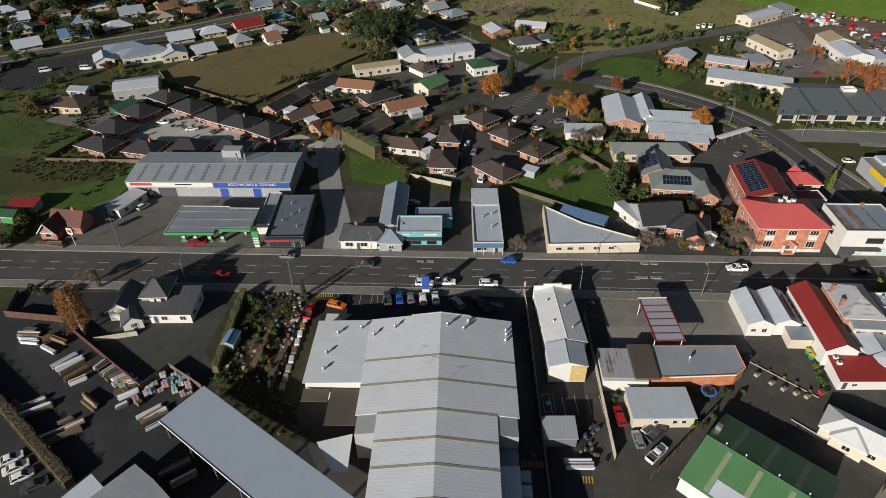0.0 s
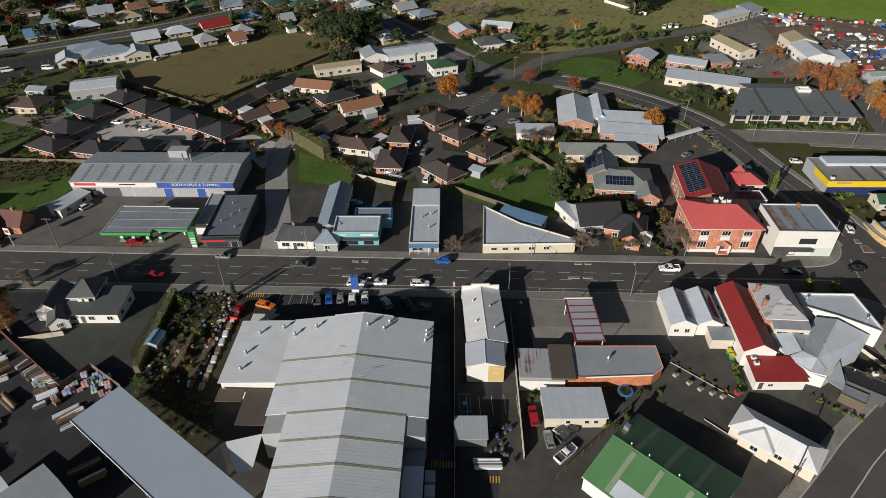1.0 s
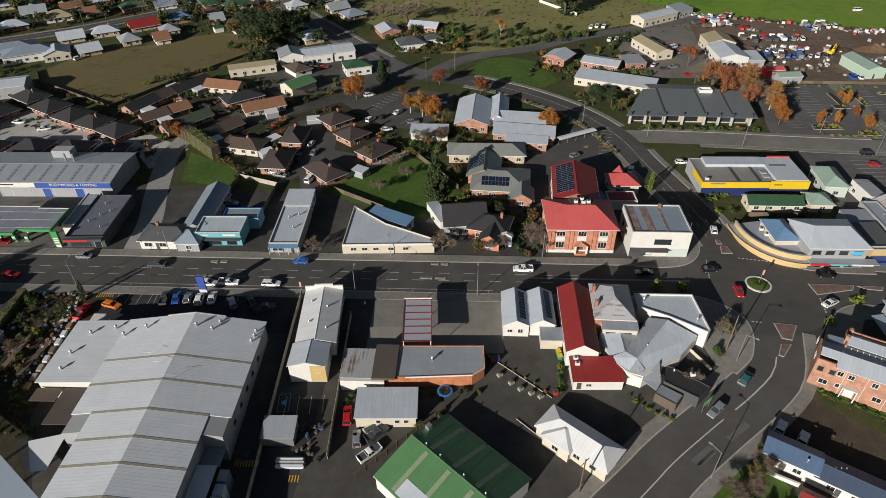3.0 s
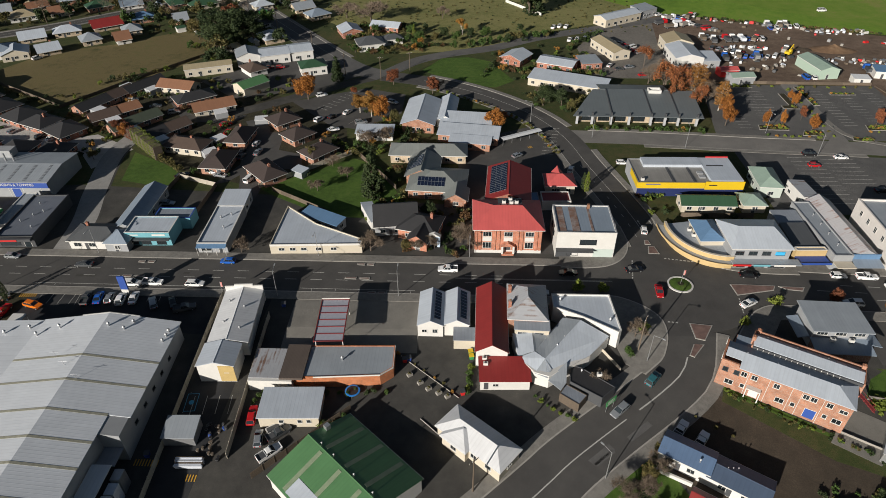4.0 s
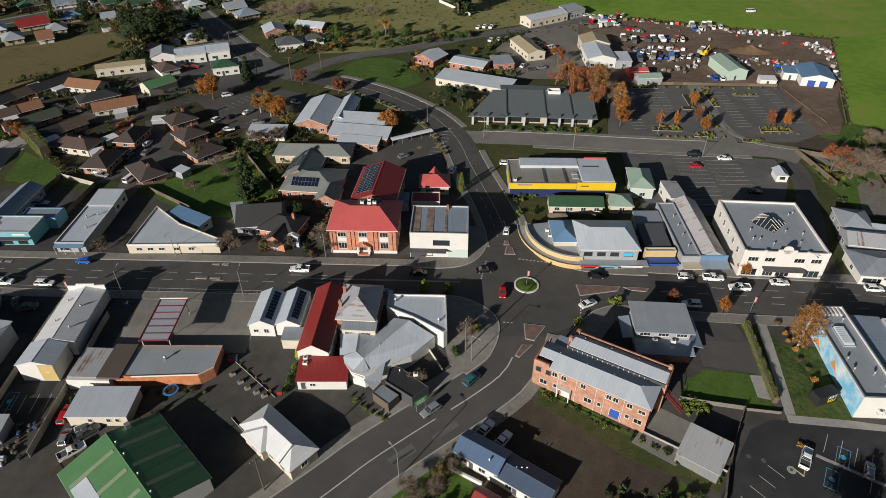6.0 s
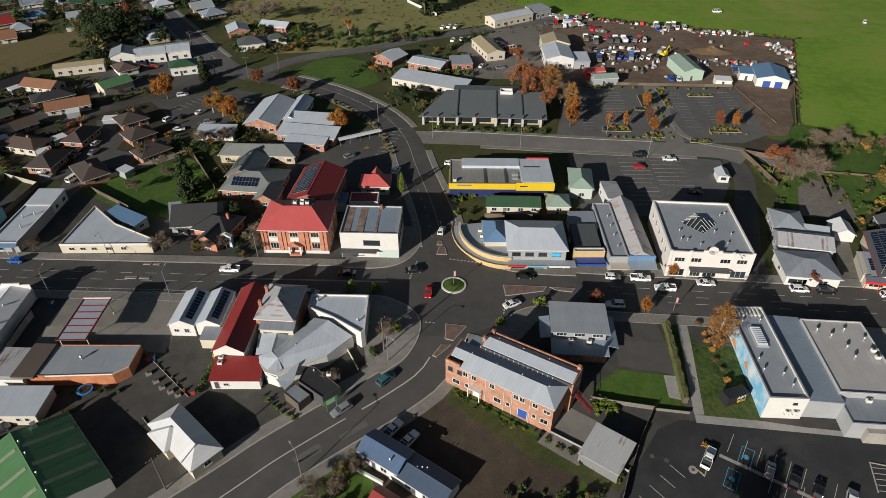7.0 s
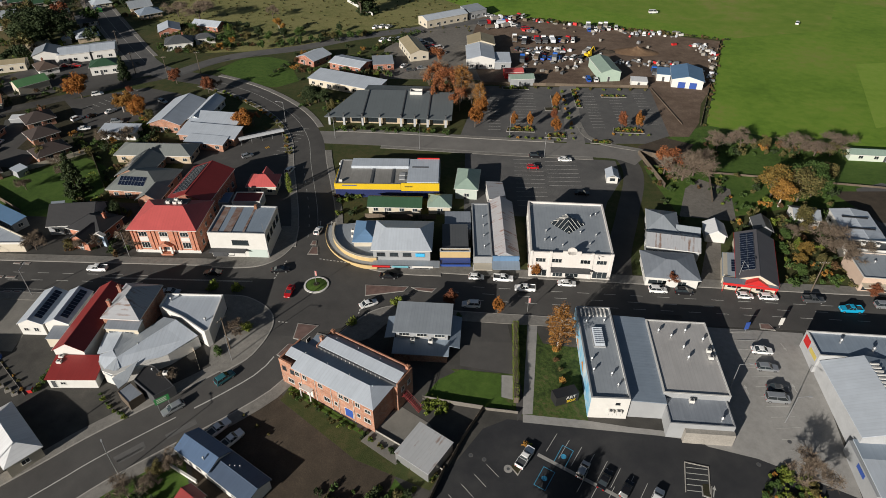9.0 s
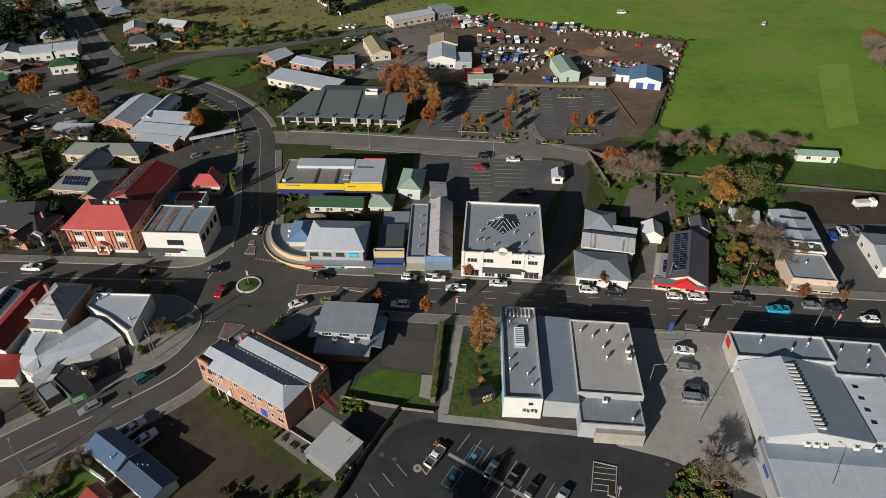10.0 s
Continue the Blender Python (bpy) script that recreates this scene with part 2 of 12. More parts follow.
PALE_CONCRETE = ground_mat("pale_concrete", [(0.3, (0.3, 0.29, 0.27)), (0.5, (0.4, 0.385, 0.36)), (0.72, (0.48, 0.46, 0.43))], 0.1, 0.6, 3)
DIRT = ground_mat("dirt", [(0.3, (0.036, 0.029, 0.021)), (0.43, (0.052, 0.041, 0.03)), (0.55, (0.066, 0.051, 0.037)), (0.72, (0.1, 0.078, 0.056))], 0.06, 0.35, 4, 0.95, 0.25)
GARDEN = ground_mat("garden_bed", [(0.3, (0.018, 0.02, 0.012)), (0.5, (0.04, 0.036, 0.02)), (0.7, (0.07, 0.06, 0.032))], 0.3, 1.5, 9, 0.95, 0.6)
LINE = mat("line_paint", (0.4, 0.395, 0.37), 0.7, grain=0.25, gscale=3)
YLINE = mat("yellow_line_paint", (0.55, 0.3, 0.03), 0.7, grain=0.3, gscale=3)
KERB = mat("kerb_concrete", (0.3, 0.285, 0.26), 0.9, grain=0.15, gscale=1.5)

WHITE = mat("white_paint", (0.6, 0.59, 0.56), 0.6, grain=0.06, gscale=2, stain=0.2, sscale=0.5, tint=(0.42, 0.4, 0.36))
CREAM = mat("cream_paint", (0.5, 0.45, 0.36), 0.7, grain=0.06, gscale=2, stain=0.25, sscale=0.5, tint=(0.42, 0.36, 0.27))
BUFF = mat("buff_block", (0.48, 0.35, 0.14), 0.8, grain=0.1, gscale=2, stain=0.2)
SILVERP = mat("silver_grey_paint", (0.4, 0.41, 0.42), 0.6, grain=0.06, gscale=2, stain=0.25, sscale=0.4)
GREYP = mat("grey_paint", (0.3, 0.31, 0.32), 0.7, grain=0.06, gscale=2, stain=0.25)
DKGREY = mat("dark_grey_paint", (0.06, 0.063, 0.068), 0.6, grain=0.08, gscale=2, stain=0.2)
BLUEP = mat("blue_paint", (0.03, 0.075, 0.3), 0.5, grain=0.05, gscale=2, stain=0.15)
TEALP = mat("teal_paint", (0.14, 0.36, 0.42), 0.6, grain=0.06, gscale=2, stain=0.2)
REDP = mat("red_paint", (0.5, 0.02, 0.02), 0.5, grain=0.06, gscale=2, stain=0.15)
YELP = mat("yellow_paint", (0.62, 0.42, 0.015), 0.5, grain=0.05, gscale=2, stain=0.12)
OCHRE = mat("ochre_render", (0.5, 0.36, 0.17), 0.7, grain=0.06, gscale=2, stain=0.2)
GREENP = mat("green_paint", (0.04, 0.25, 0.07), 0.6, grain=0.06, gscale=2, stain=0.15)
ORANGEP = mat("orange_paint", (0.5, 0.16, 0.05), 0.6, grain=0.08, gscale=2, stain=0.2)
TIMBER = mat("weathered_timber", (0.12, 0.092, 0.066), 0.85, grain=0.3, gscale=4, stain=0.3, vary=0.25)
PINE = mat("sawn_timber", (0.26, 0.165, 0.085), 0.8, grain=0.2, gscale=4, stain=0.2, vary=0.35)
WRAP = mat("wrapped_pack", (0.58, 0.61, 0.66), 0.45, grain=0.15, gscale=2, stain=0.3, vary=0.25)
STEEL = mat("galvanised_steel", (0.45, 0.46, 0.47), 0.4, metal=0.7, grain=0.1, gscale=3)
BLACK = mat("black_trim", (0.02, 0.02, 0.022), 0.5, grain=0.1)
GLASS = mat("window_glass", (0.02, 0.026, 0.03), 0.06, spec=0.8, vary=0.5)
SOLAR = mat("solar_cell", (0.008, 0.013, 0.03), 0.12, spec=0.7, grain=0.15, gscale=3)
STONE = mat("stone", (0.3, 0.28, 0.25), 0.9, grain=0.2, gscale=3, stain=0.4)
RED_BRICK = brickwork("red_brick", (0.36, 0.11, 0.055), (0.27, 0.08, 0.042))
ORANGE_BRICK = brickwork("orange_brick", (0.39, 0.172, 0.095), (0.31, 0.125, 0.07))
BROWN_BRICK = brickwork("brown_brick", (0.2, 0.085, 0.05), (0.15, 0.065, 0.04))
PALE_BRICK = brickwork("pale_brick", (0.5, 0.4, 0.27), (0.43, 0.33, 0.22))
R_GREY = roofing("roof_grey", (0.3, 0.33, 0.36))
R_PALE = roofing("roof_pale", (0.47, 0.515, 0.57))
R_WHITE = roofing("roof_white", (0.63, 0.64, 0.65), metal=0.0)
R_SLATE = roofing("roof_slate_blue", (0.23, 0.28, 0.34))
R_BLUE = roofing("roof_blue", (0.12, 0.22, 0.36))
R_NAVY = roofing("roof_navy", (0.07, 0.1, 0.155))
R_DARK = roofing("roof_charcoal", (0.085, 0.09, 0.095))
R_MID = roofing("roof_mid_grey", (0.24, 0.265, 0.3), wear=1.5)
R_BLACK = roofing("roof_black_tile", (0.028, 0.028, 0.03), 0.3, rough=0.7, metal=0.0, line=0.2, tile=0.35)
R_BROWN = roofing("roof_brown_tile", (0.085, 0.058, 0.045), 0.3, rough=0.8, metal=0.0, line=0.25, tile=0.35)
R_COURT = roofing("roof_dark_brown_tile", (0.052, 0.038, 0.034), 0.3, rough=0.8, metal=0.0, line=0.25, tile=0.35)
R_UNIT_GREEN = roofing("roof_dark_green_tile", (0.055, 0.07, 0.048), 0.3, rough=0.8, metal=0.0, line=0.25, tile=0.35)
R_TERRA = roofing("roof_terracotta_tile", (0.23, 0.11, 0.06), 0.3, rough=0.8, metal=0.0, line=0.25, tile=0.35)
R_RED = roofing("roof_red", (0.5, 0.095, 0.09), metal=0.0, rough=0.55)
R_DEEPRED = roofing("roof_deep_red", (0.23, 0.024, 0.022), metal=0.0, rough=0.55)
R_GREEN = roofing("roof_green", (0.08, 0.19, 0.08), metal=0.0, rust=0.0)
R_DKGREEN = roofing("roof_dark_green", (0.035, 0.085, 0.045), metal=0.05)
R_SAGE = roofing("roof_sage", (0.27, 0.36, 0.3), metal=0.05)
RUST_SHEET = mat("rusted_sheet", (0.17, 0.095, 0.068), 0.85, grain=0.25, gscale=1.5, stain=0.7, sscale=0.5, tint=(0.28, 0.27, 0.27))
R_RUST = roofing("roof_rusty", (0.36, 0.37, 0.39), rust=0.45, rustcol=(0.17, 0.1, 0.07))
R_TAN = roofing("roof_tan", (0.36, 0.3, 0.19), metal=0.05)


def lie(x, y):
    """Height of the ground: level town, falling gently on the near side of the main street."""
    return -0.075 * min(max(0.0, 106 - y), 60)


# ---- mesh helpers ----
class MB:
    """Gathers boxes, prisms and tubes into one mesh; material slots in order of first use."""

    def __init__(self):
        self.v, self.f, self.mi, self.mats = [], [], [], []

    def slot(self, m):
        if m not in self.mats:
            self.mats.append(m)
        return self.mats.index(m)

    def add(self, verts, faces, m):
        o, s = len(self.v), self.slot(m)
        self.v += [tuple(p) for p in verts]
        for f in faces:
            self.f.append([o + i for i in f])
            self.mi.append(s)
        return self

    def box(self, x0, y0, z0, x1, y1, z1, m):
        vs = [(x0, y0, z0), (x1, y0, z0), (x1, y1, z0), (x0, y1, z0), (x0, y0, z1), (x1, y0, z1), (x1, y1, z1), (x0, y1, z1)]
        return self.add(vs, [(3, 2, 1, 0), (4, 5, 6, 7), (0, 1, 5, 4), (1, 2, 6, 5), (2, 3, 7, 6), (3, 0, 4, 7)], m)

    def obox(self, cx, cy, cz, lx, ly, lz, rot, m):
        """A box about a centre, turned rot degrees about z."""
        c, s = math.cos(radians(rot)), math.sin(radians(rot))
        vs = []
        for sz in (-0.5, 0.5):
            for sx, sy in ((-0.5, -0.5), (0.5, -0.5), (0.5, 0.5), (-0.5, 0.5)):
                a, b = sx * lx, sy * ly
                vs.append((cx + a * c - b * s, cy + a * s + b * c, cz + sz * lz))
        return self.add(vs, [(3, 2, 1, 0), (4, 5, 6, 7), (0, 1, 5, 4), (1, 2, 6, 5), (2, 3, 7, 6), (3, 0, 4, 7)], m)

    def prism(self, poly, z0, z1, m):
        """Upright prism; poly anticlockwise; z0 and z1 a number or one for each corner."""
        n = len(poly)
        za = z0 if isinstance(z0, (list, tuple)) else [z0] * n
        zb = z1 if isinstance(z1, (list, tuple)) else [z1] * n
        vs = [(x, y, a) for (x, y), a in zip(poly, za)] + [(x, y, b) for (x, y), b in zip(poly, zb)]
        fs = [tuple(range(n - 1, -1, -1)), tuple(range(n, 2 * n))] + [(i, (i + 1) % n, n + (i + 1) % n, n + i) for i in range(n)]
        return self.add(vs, fs, m)

    def sweep(self, prof, a0, a1, m, axis="x"):
        """A profile of (across, up) points run along x or y from a0 to a1."""
        n = len(prof)
        if axis == "x":
            vs = [(a0, p, q) for p, q in prof] + [(a1, p, q) for p, q in prof]
        else:
            vs = [(p, a0, q) for p, q in prof] + [(p, a1, q) for p, q in prof]
        fs = [tuple(range(n)), tuple(range(2 * n - 1, n - 1, -1))] + [(i, n + i, n + (i + 1) % n, (i + 1) % n) for i in range(n)]
        return self.add(vs, fs, m)

    def tube(self, p, q, r0, r1, m, n=8):
        p, q = Vector(p), Vector(q)
        d = (q - p).normalized()
        a = d.orthogonal().normalized()
        b = d.cross(a)
        vs = [p + (a * math.cos(2 * math.pi * i / n) + b * math.sin(2 * math.pi * i / n)) * r0 for i in range(n)]
        vs += [q + (a * math.cos(2 * math.pi * i / n) + b * math.sin(2 * math.pi * i / n)) * r1 for i in range(n)]
        fs = [tuple(range(n - 1, -1, -1)), tuple(range(n, 2 * n))] + [(i, (i + 1) % n, n + (i + 1) % n, n + i) for i in range(n)]
        return self.add(vs, fs, m)

    def mesh(self, name, smooth=False):
        me = bpy.data.meshes.new(name)
        me.from_pydata(self.v, [], self.f)
        for m in self.mats:
            me.materials.append(m)
        me.polygons.foreach_set("material_index", self.mi)
        if smooth:
            me.polygons.foreach_set("use_smooth", [True] * len(self.f))
        bm = bmesh.new()
        bm.from_mesh(me)
        bmesh.ops.recalc_face_normals(bm, faces=bm.faces)
        bm.to_mesh(me)
        bm.free()
        me.update()
        return me


def part(name, mb, parent, label="", m=None, smooth=False):
    """One mesh object under a thing or a part; mb may be an MB or a ready mesh."""
    me = mb.mesh(name, smooth) if isinstance(mb, MB) else mb
    ob = new(name, me)
    ob.parent = parent
    if m is not None:
        ob.matrix_basis = m
    if label:
        ob["label"] = label
    return ob


def thing(name, x, y, rot=0, z=0.0, label="", category="", group="", kind=""):
    e = new(name)
    e.empty_display_size = 0.5
    e.matrix_basis = pose(x, y, z + lie(x, y), 0, 0, rot)
    return tagged(e, label, category, group, kind)


def solo(name, mb, label="", category="", group="", kind="", m=None, smooth=False):
    ob = new(name, mb.mesh(name, smooth) if isinstance(mb, MB) else mb)
    if m is not None:
        ob.matrix_basis = m
    return tagged(ob, label, category, group, kind)


# ---- windows, doors, roofs ----
CACHE = {}


def window_meshes(w, h, frame_m, cols):
    key = ("win", w, h, frame_m.name, cols)
    if key not in CACHE:
        t = 0.09 if w > 0.8 else 0.06
        f = MB()
        f.box(-w / 2, -0.07, -h / 2, -w / 2 + t, 0.02, h / 2, frame_m).box(w / 2 - t, -0.07, -h / 2, w / 2, 0.02, h / 2, frame_m)
        f.box(-w / 2 + t, -0.07, h / 2 - t, w / 2 - t, 0.02, h / 2, frame_m).box(-w / 2 - 0.05, -0.14, -h / 2 - 0.05, w / 2 + 0.05, 0.02, -h / 2 + t, frame_m)
        for i in range(1, cols):
            x = -w / 2 + w * i / cols
            f.box(x - t / 3, -0.06, -h / 2 + t, x + t / 3, 0.015, h / 2 - t, frame_m)
        g = MB()
        g.box(-w / 2 + t * 0.7, -0.035, -h / 2 + t * 0.7, w / 2 - t * 0.7, -0.005, h / 2 - t * 0.7, GLASS)
        CACHE[key] = (f.mesh("window"), g.mesh("pane"))
    return CACHE[key]


def side_pose(side, u, z, w, d, gap=0.0):
    """On the wall of a w x d body: u from the wall's middle, to the right as one faces it."""
    return {"S": pose(u, -d / 2 - gap, z), "N": pose(-u, d / 2 + gap, z, 0, 0, 180), "E": pose(w / 2 + gap, u, z, 0, 0, 90), "W": pose(-w / 2 - gap, -u, z, 0, 0, -90)}[side]


def window(root, side, u, z, w, d, ww=1.4, wh=1.2, frame_m=None, cols=2, label=""):
    if root.matrix_basis.translation.y > 170:
        # far off: frame and glass in one
        key = ("far_win", ww, wh, (frame_m or WHITE).name)
        if key not in CACHE:
            q = MB()
            q.box(-ww / 2, -0.06, -wh / 2, ww / 2, 0.02, wh / 2, frame_m or WHITE)
            for i in range(cols):
                q.box(-ww / 2 + 0.07 + i * (ww - 0.07) / cols, -0.07, -wh / 2 + 0.07, -ww / 2 + (i + 1) * (ww - 0.07) / cols, -0.061, wh / 2 - 0.07, GLASS)
            CACHE[key] = q.mesh("window")
        return part("window", CACHE[key], root, label, side_pose(side, u, z, w, d))
    f, g = window_meshes(ww, wh, frame_m or WHITE, cols)
    o = part("window", f, root, label, side_pose(side, u, z, w, d))
    part("pane", g, o)
    return o


def door(root, side, u, w, d, dw=0.95, dh=2.05, m=None, name="door", label=""):
    key = ("door", dw, dh, (m or DKGREY).name, name)
    if key not in CACHE:
        b = MB()
        t = 0.08
        b.box(-dw / 2 - t, -0.06, 0, -dw / 2, 0.02, dh + t, WHITE).box(dw / 2, -0.06, 0, dw / 2 + t, 0.02, dh + t, WHITE).box(-dw / 2, -0.06, dh, dw / 2, 0.02, dh + t, WHITE)
        b.box(-dw / 2, -0.035, 0, dw / 2, -0.003, dh, m or DKGREY)
        if name == "roller_door":
            for i in range(1, int(dh / 0.3)):
                b.box(-dw / 2, -0.05, i * 0.3, dw / 2, -0.036, i * 0.3 + 0.05, m or DKGREY)
        CACHE[key] = b.mesh(name)
    return part(name, CACHE[key], root, label, side_pose(side, u, 0, w, d))


def gable_roof(mb, w, d, h, rise, o, m, t=0.14, trim=None, end=None):
    e = o if end is None else end
    drop = o * rise / (d / 2)
    y = d / 2 + o
    prof = [(-y, h - drop + 0.02), (0, h + rise + 0.02), (y, h - drop + 0.02), (y, h - drop + t), (0, h + rise + t), (-y, h - drop + t)]
    mb.sweep(prof, -w / 2 - e, w / 2 + e, m)
    mb.sweep([(-0.18, h + rise + t - 0.03), (0, h + rise + t + 0.05), (0.18, h + rise + t - 0.03)], -w / 2 - e - 0.01, w / 2 + e + 0.01, m)
    if trim:
        for s in (-1, 1):
            mb.box(-w / 2 - e, s * y - 0.07, h - drop - 0.06, w / 2 + e, s * y + 0.07, h - drop + t - 0.02, trim)


def hip_roof(mb, w, d, h, rise, o, m, t=0.16, trim=None, cut=None):
    """Ridge along x; cut: how far the hips run in from each end."""
    x, y = w / 2 + o, d / 2 + o
    k = min(y, x) if cut is None else cut
    r = max(x - k, 0.02)
    drop = 0.0
    b = [(-x, -y), (x, -y), (x, y), (-x, y)]
    vs = [(p, q, h + 0.01) for p, q in b] + [(p, q, h + t) for p, q in b] + [(-r, 0, h + t + rise), (r, 0, h + t + rise)]
    mb.add(vs, [(3, 2, 1, 0), (0, 1, 5, 4), (1, 2, 6, 5), (2, 3, 7, 6), (3, 0, 4, 7), (4, 5, 9, 8), (6, 7, 8, 9), (5, 6, 9), (7, 4, 8)], m)
    if trim:
        for s in (-1, 1):
            mb.box(-x, s * y - 0.06, h - 0.03, x, s * y + 0.06, h + t - 0.03, trim)
            mb.box(s * x - 0.06, -y + 0.06, h - 0.03, s * x + 0.06, y - 0.06, h + t - 0.03, trim)


def skillion_roof(mb, w, d, h0, h1, o, m, t=0.14):
    """Falls from h1 at the back (+y) to h0 at the front."""
    g = (h1 - h0) / d
    y = d / 2 + o
    mb.sweep([(-y, h0 - o * g + 0.02), (y, h1 + o * g + 0.02), (y, h1 + o * g + t), (-y, h0 - o * g + t)], -w / 2 - o, w / 2 + o, m)


def walls_gable(mb, w, d, h, rise, m):
    mb.sweep([(-d / 2, -1.2), (d / 2, -1.2), (d / 2, h), (0, h + rise), (-d / 2, h)], -w / 2, w / 2, m)


def parapet_block(root, w, d, h, wall_m, roof_m, drop=0.5, t=0.25, cap=None, roof_label=""):
    """A box with raised rim and a nearly flat sheet roof inside it."""
    b = MB()
    b.box(-w / 2, -d / 2, -1.2, w / 2, d / 2, h - drop - 0.1, wall_m)
    for s in (-1, 1):
        b.box(-w / 2, s * d / 2 - (t if s > 0 else 0), h - drop - 0.1, w / 2, s * d / 2 + (t if s < 0 else 0), h, wall_m)
        b.box(s * w / 2 - (t if s > 0 else 0), -d / 2 + t, h - drop - 0.1, s * w / 2 + (t if s < 0 else 0), d / 2 - t, h, wall_m)
    part("wall", b, root)
    r = MB()
    r.sweep([(-d / 2 + t + 0.01, h - drop - 0.08), (d / 2 - t - 0.01, h - drop - 0.08), (d / 2 - t - 0.01, h - drop + 0.12), (-d / 2 + t + 0.01, h - drop)], -w / 2 + t + 0.01, w / 2 - t - 0.01, roof_m)
    part("roof", r, root, roof_label)
    if cap:
        c = MB()
        for s in (-1, 1):
            c.box(-w / 2 - 0.04, s * (d / 2 - t / 2) - t / 2 - 0.04, h + 0.002, w / 2 + 0.04, s * (d / 2 - t / 2) + t / 2 + 0.04, h + 0.07, cap)
            c.box(s * (w / 2 - t / 2) - t / 2 - 0.04, -d / 2 + t + 0.04, h + 0.002, s * (w / 2 - t / 2) + t / 2 + 0.04, d / 2 - t - 0.04, h + 0.07, cap)
        part("coping", c, root)


def ccw(poly):
    a = sum(poly[i][0] * poly[(i + 1) % len(poly)][1] - poly[(i + 1) % len(poly)][0] * poly[i][1] for i in range(len(poly)))
    return list(poly) if a > 0 else list(poly)[::-1]


def inset(poly, t):
    """Polygon moved inwards by t (anticlockwise, plain corners)."""
    n, res = len(poly), []
    for i in range(n):
        p0, p1, p2 = Vector(poly[i - 1]), Vector(poly[i]), Vector(poly[(i + 1) % n])
        a, b = (p1 - p0).normalized(), (p2 - p1).normalized()
        na, nb = Vector((-a.y, a.x)), Vector((-b.y, b.x))
        k = na + nb
        k = k / max(k.length_squared, 0.2) * 2 * t
        res.append((p1.x + k.x, p1.y + k.y))
    return res


def poly_block(root, poly, h, wall_m, roof_m, drop=0.4, t=0.25, z=None):
    """Parapet building on a many-sided plan (local coordinates); z: height at each corner."""
    poly = ccw(poly)
    zz = z or [h] * len(poly)
    b = MB()
    b.prism(poly, -1.2, [q - drop - 0.1 for q in zz], wall_m)
    inn = inset(poly, t)
    n = len(poly)
    for i in range(n):
        j = (i + 1) % n
        b.prism([poly[i], poly[j], inn[j], inn[i]], [zz[i] - drop - 0.1, zz[j] - drop - 0.1] * 1 + [zz[j] - drop - 0.1, zz[i] - drop - 0.1], [zz[i], zz[j], zz[j], zz[i]], wall_m)
    part("wall", b, root)
    r = MB()
    inn2 = inset(poly, t + 0.01)
    r.prism(inn2, [q - drop - 0.09 for q in zz], [q - drop for q in zz], roof_m)
    part("roof", r, root)


def roof_vent(root, x, y, z, s=1.0):
    key = ("vent", s)
    if key not in CACHE:
        b = MB()
        b.tube((0, 0, -0.2), (0, 0, 0.55 * s), 0.16 * s, 0.16 * s, STEEL, 10)
        b.tube((0, 0, 0.55 * s), (0, 0, 0.68 * s), 0.26 * s, 0.3 * s, STEEL, 10)
        b.tube((0, 0, 0.68 * s), (0, 0, 0.95 * s), 0.3 * s, 0.1 * s, STEEL, 10)
        CACHE[key] = b.mesh("roof_vent")
    return part("roof_vent", CACHE[key], root, "galvanised roof ventilator", pose(x, y, z))


def air_unit(root, x, y, z, rot=0):
    if "ac" not in CACHE:
        b = MB()
        b.box(-0.5, -0.35, 0.1, 0.5, 0.35, 0.85, WHITE).box(-0.45, -0.3, -0.25, -0.38, 0.3, 0.1, STEEL).box(0.38, -0.3, -0.25, 0.45, 0.3, 0.1, STEEL)
        b.tube((0, 0, 0.85), (0, 0, 0.9), 0.3, 0.28, DKGREY, 12)
        CACHE["ac"] = b.mesh("air_conditioner")
    return part("air_conditioner", CACHE["ac"], root, "white boxed condenser unit", pose(x, y, z, 0, 0, rot))


def chimney(root, x, y, z0, z1, m=None, s=0.7):
    b = MB()
    b.box(x - s / 2, y - s / 2, z0, x + s / 2, y + s / 2, z1, m or RED_BRICK)
    b.box(x - s / 2 - 0.08, y - s / 2 - 0.08, z1 - 0.25, x + s / 2 + 0.08, y + s / 2 + 0.08, z1 - 0.1, m or RED_BRICK)
    b.tube((x, y, z1), (x, y, z1 + 0.35), 0.14, 0.12, R_TERRA, 8)
    return part("chimney", b, root)


def solar_array(root, x, y, z, cols, rows, pitch_deg, rot=0, pw=1.05, ph=1.7):
    """Panels laid on a slope that rises towards local +y after rot."""
    if "solar" not in CACHE:
        b = MB()
        b.box(-pw / 2 + 0.02, -ph / 2 + 0.02, 0.05, pw / 2 - 0.02, ph / 2 - 0.02, 0.09, STEEL)
        b.box(-pw / 2 + 0.05, -ph / 2 + 0.05, 0.09, pw / 2 - 0.05, ph / 2 - 0.05, 0.095, SOLAR)
        CACHE["solar"] = b.mesh("solar_panel")
    base = pose(x, y, z, 0, 0, rot) @ pose(0, 0, 0, pitch_deg, 0, 0)
    for i in range(cols):
        for j in range(rows):
            part("solar_panel", CACHE["solar"], root, "", base @ pose((i - (cols - 1) / 2) * pw, (j - (rows - 1) / 2) * ph, 0.02))


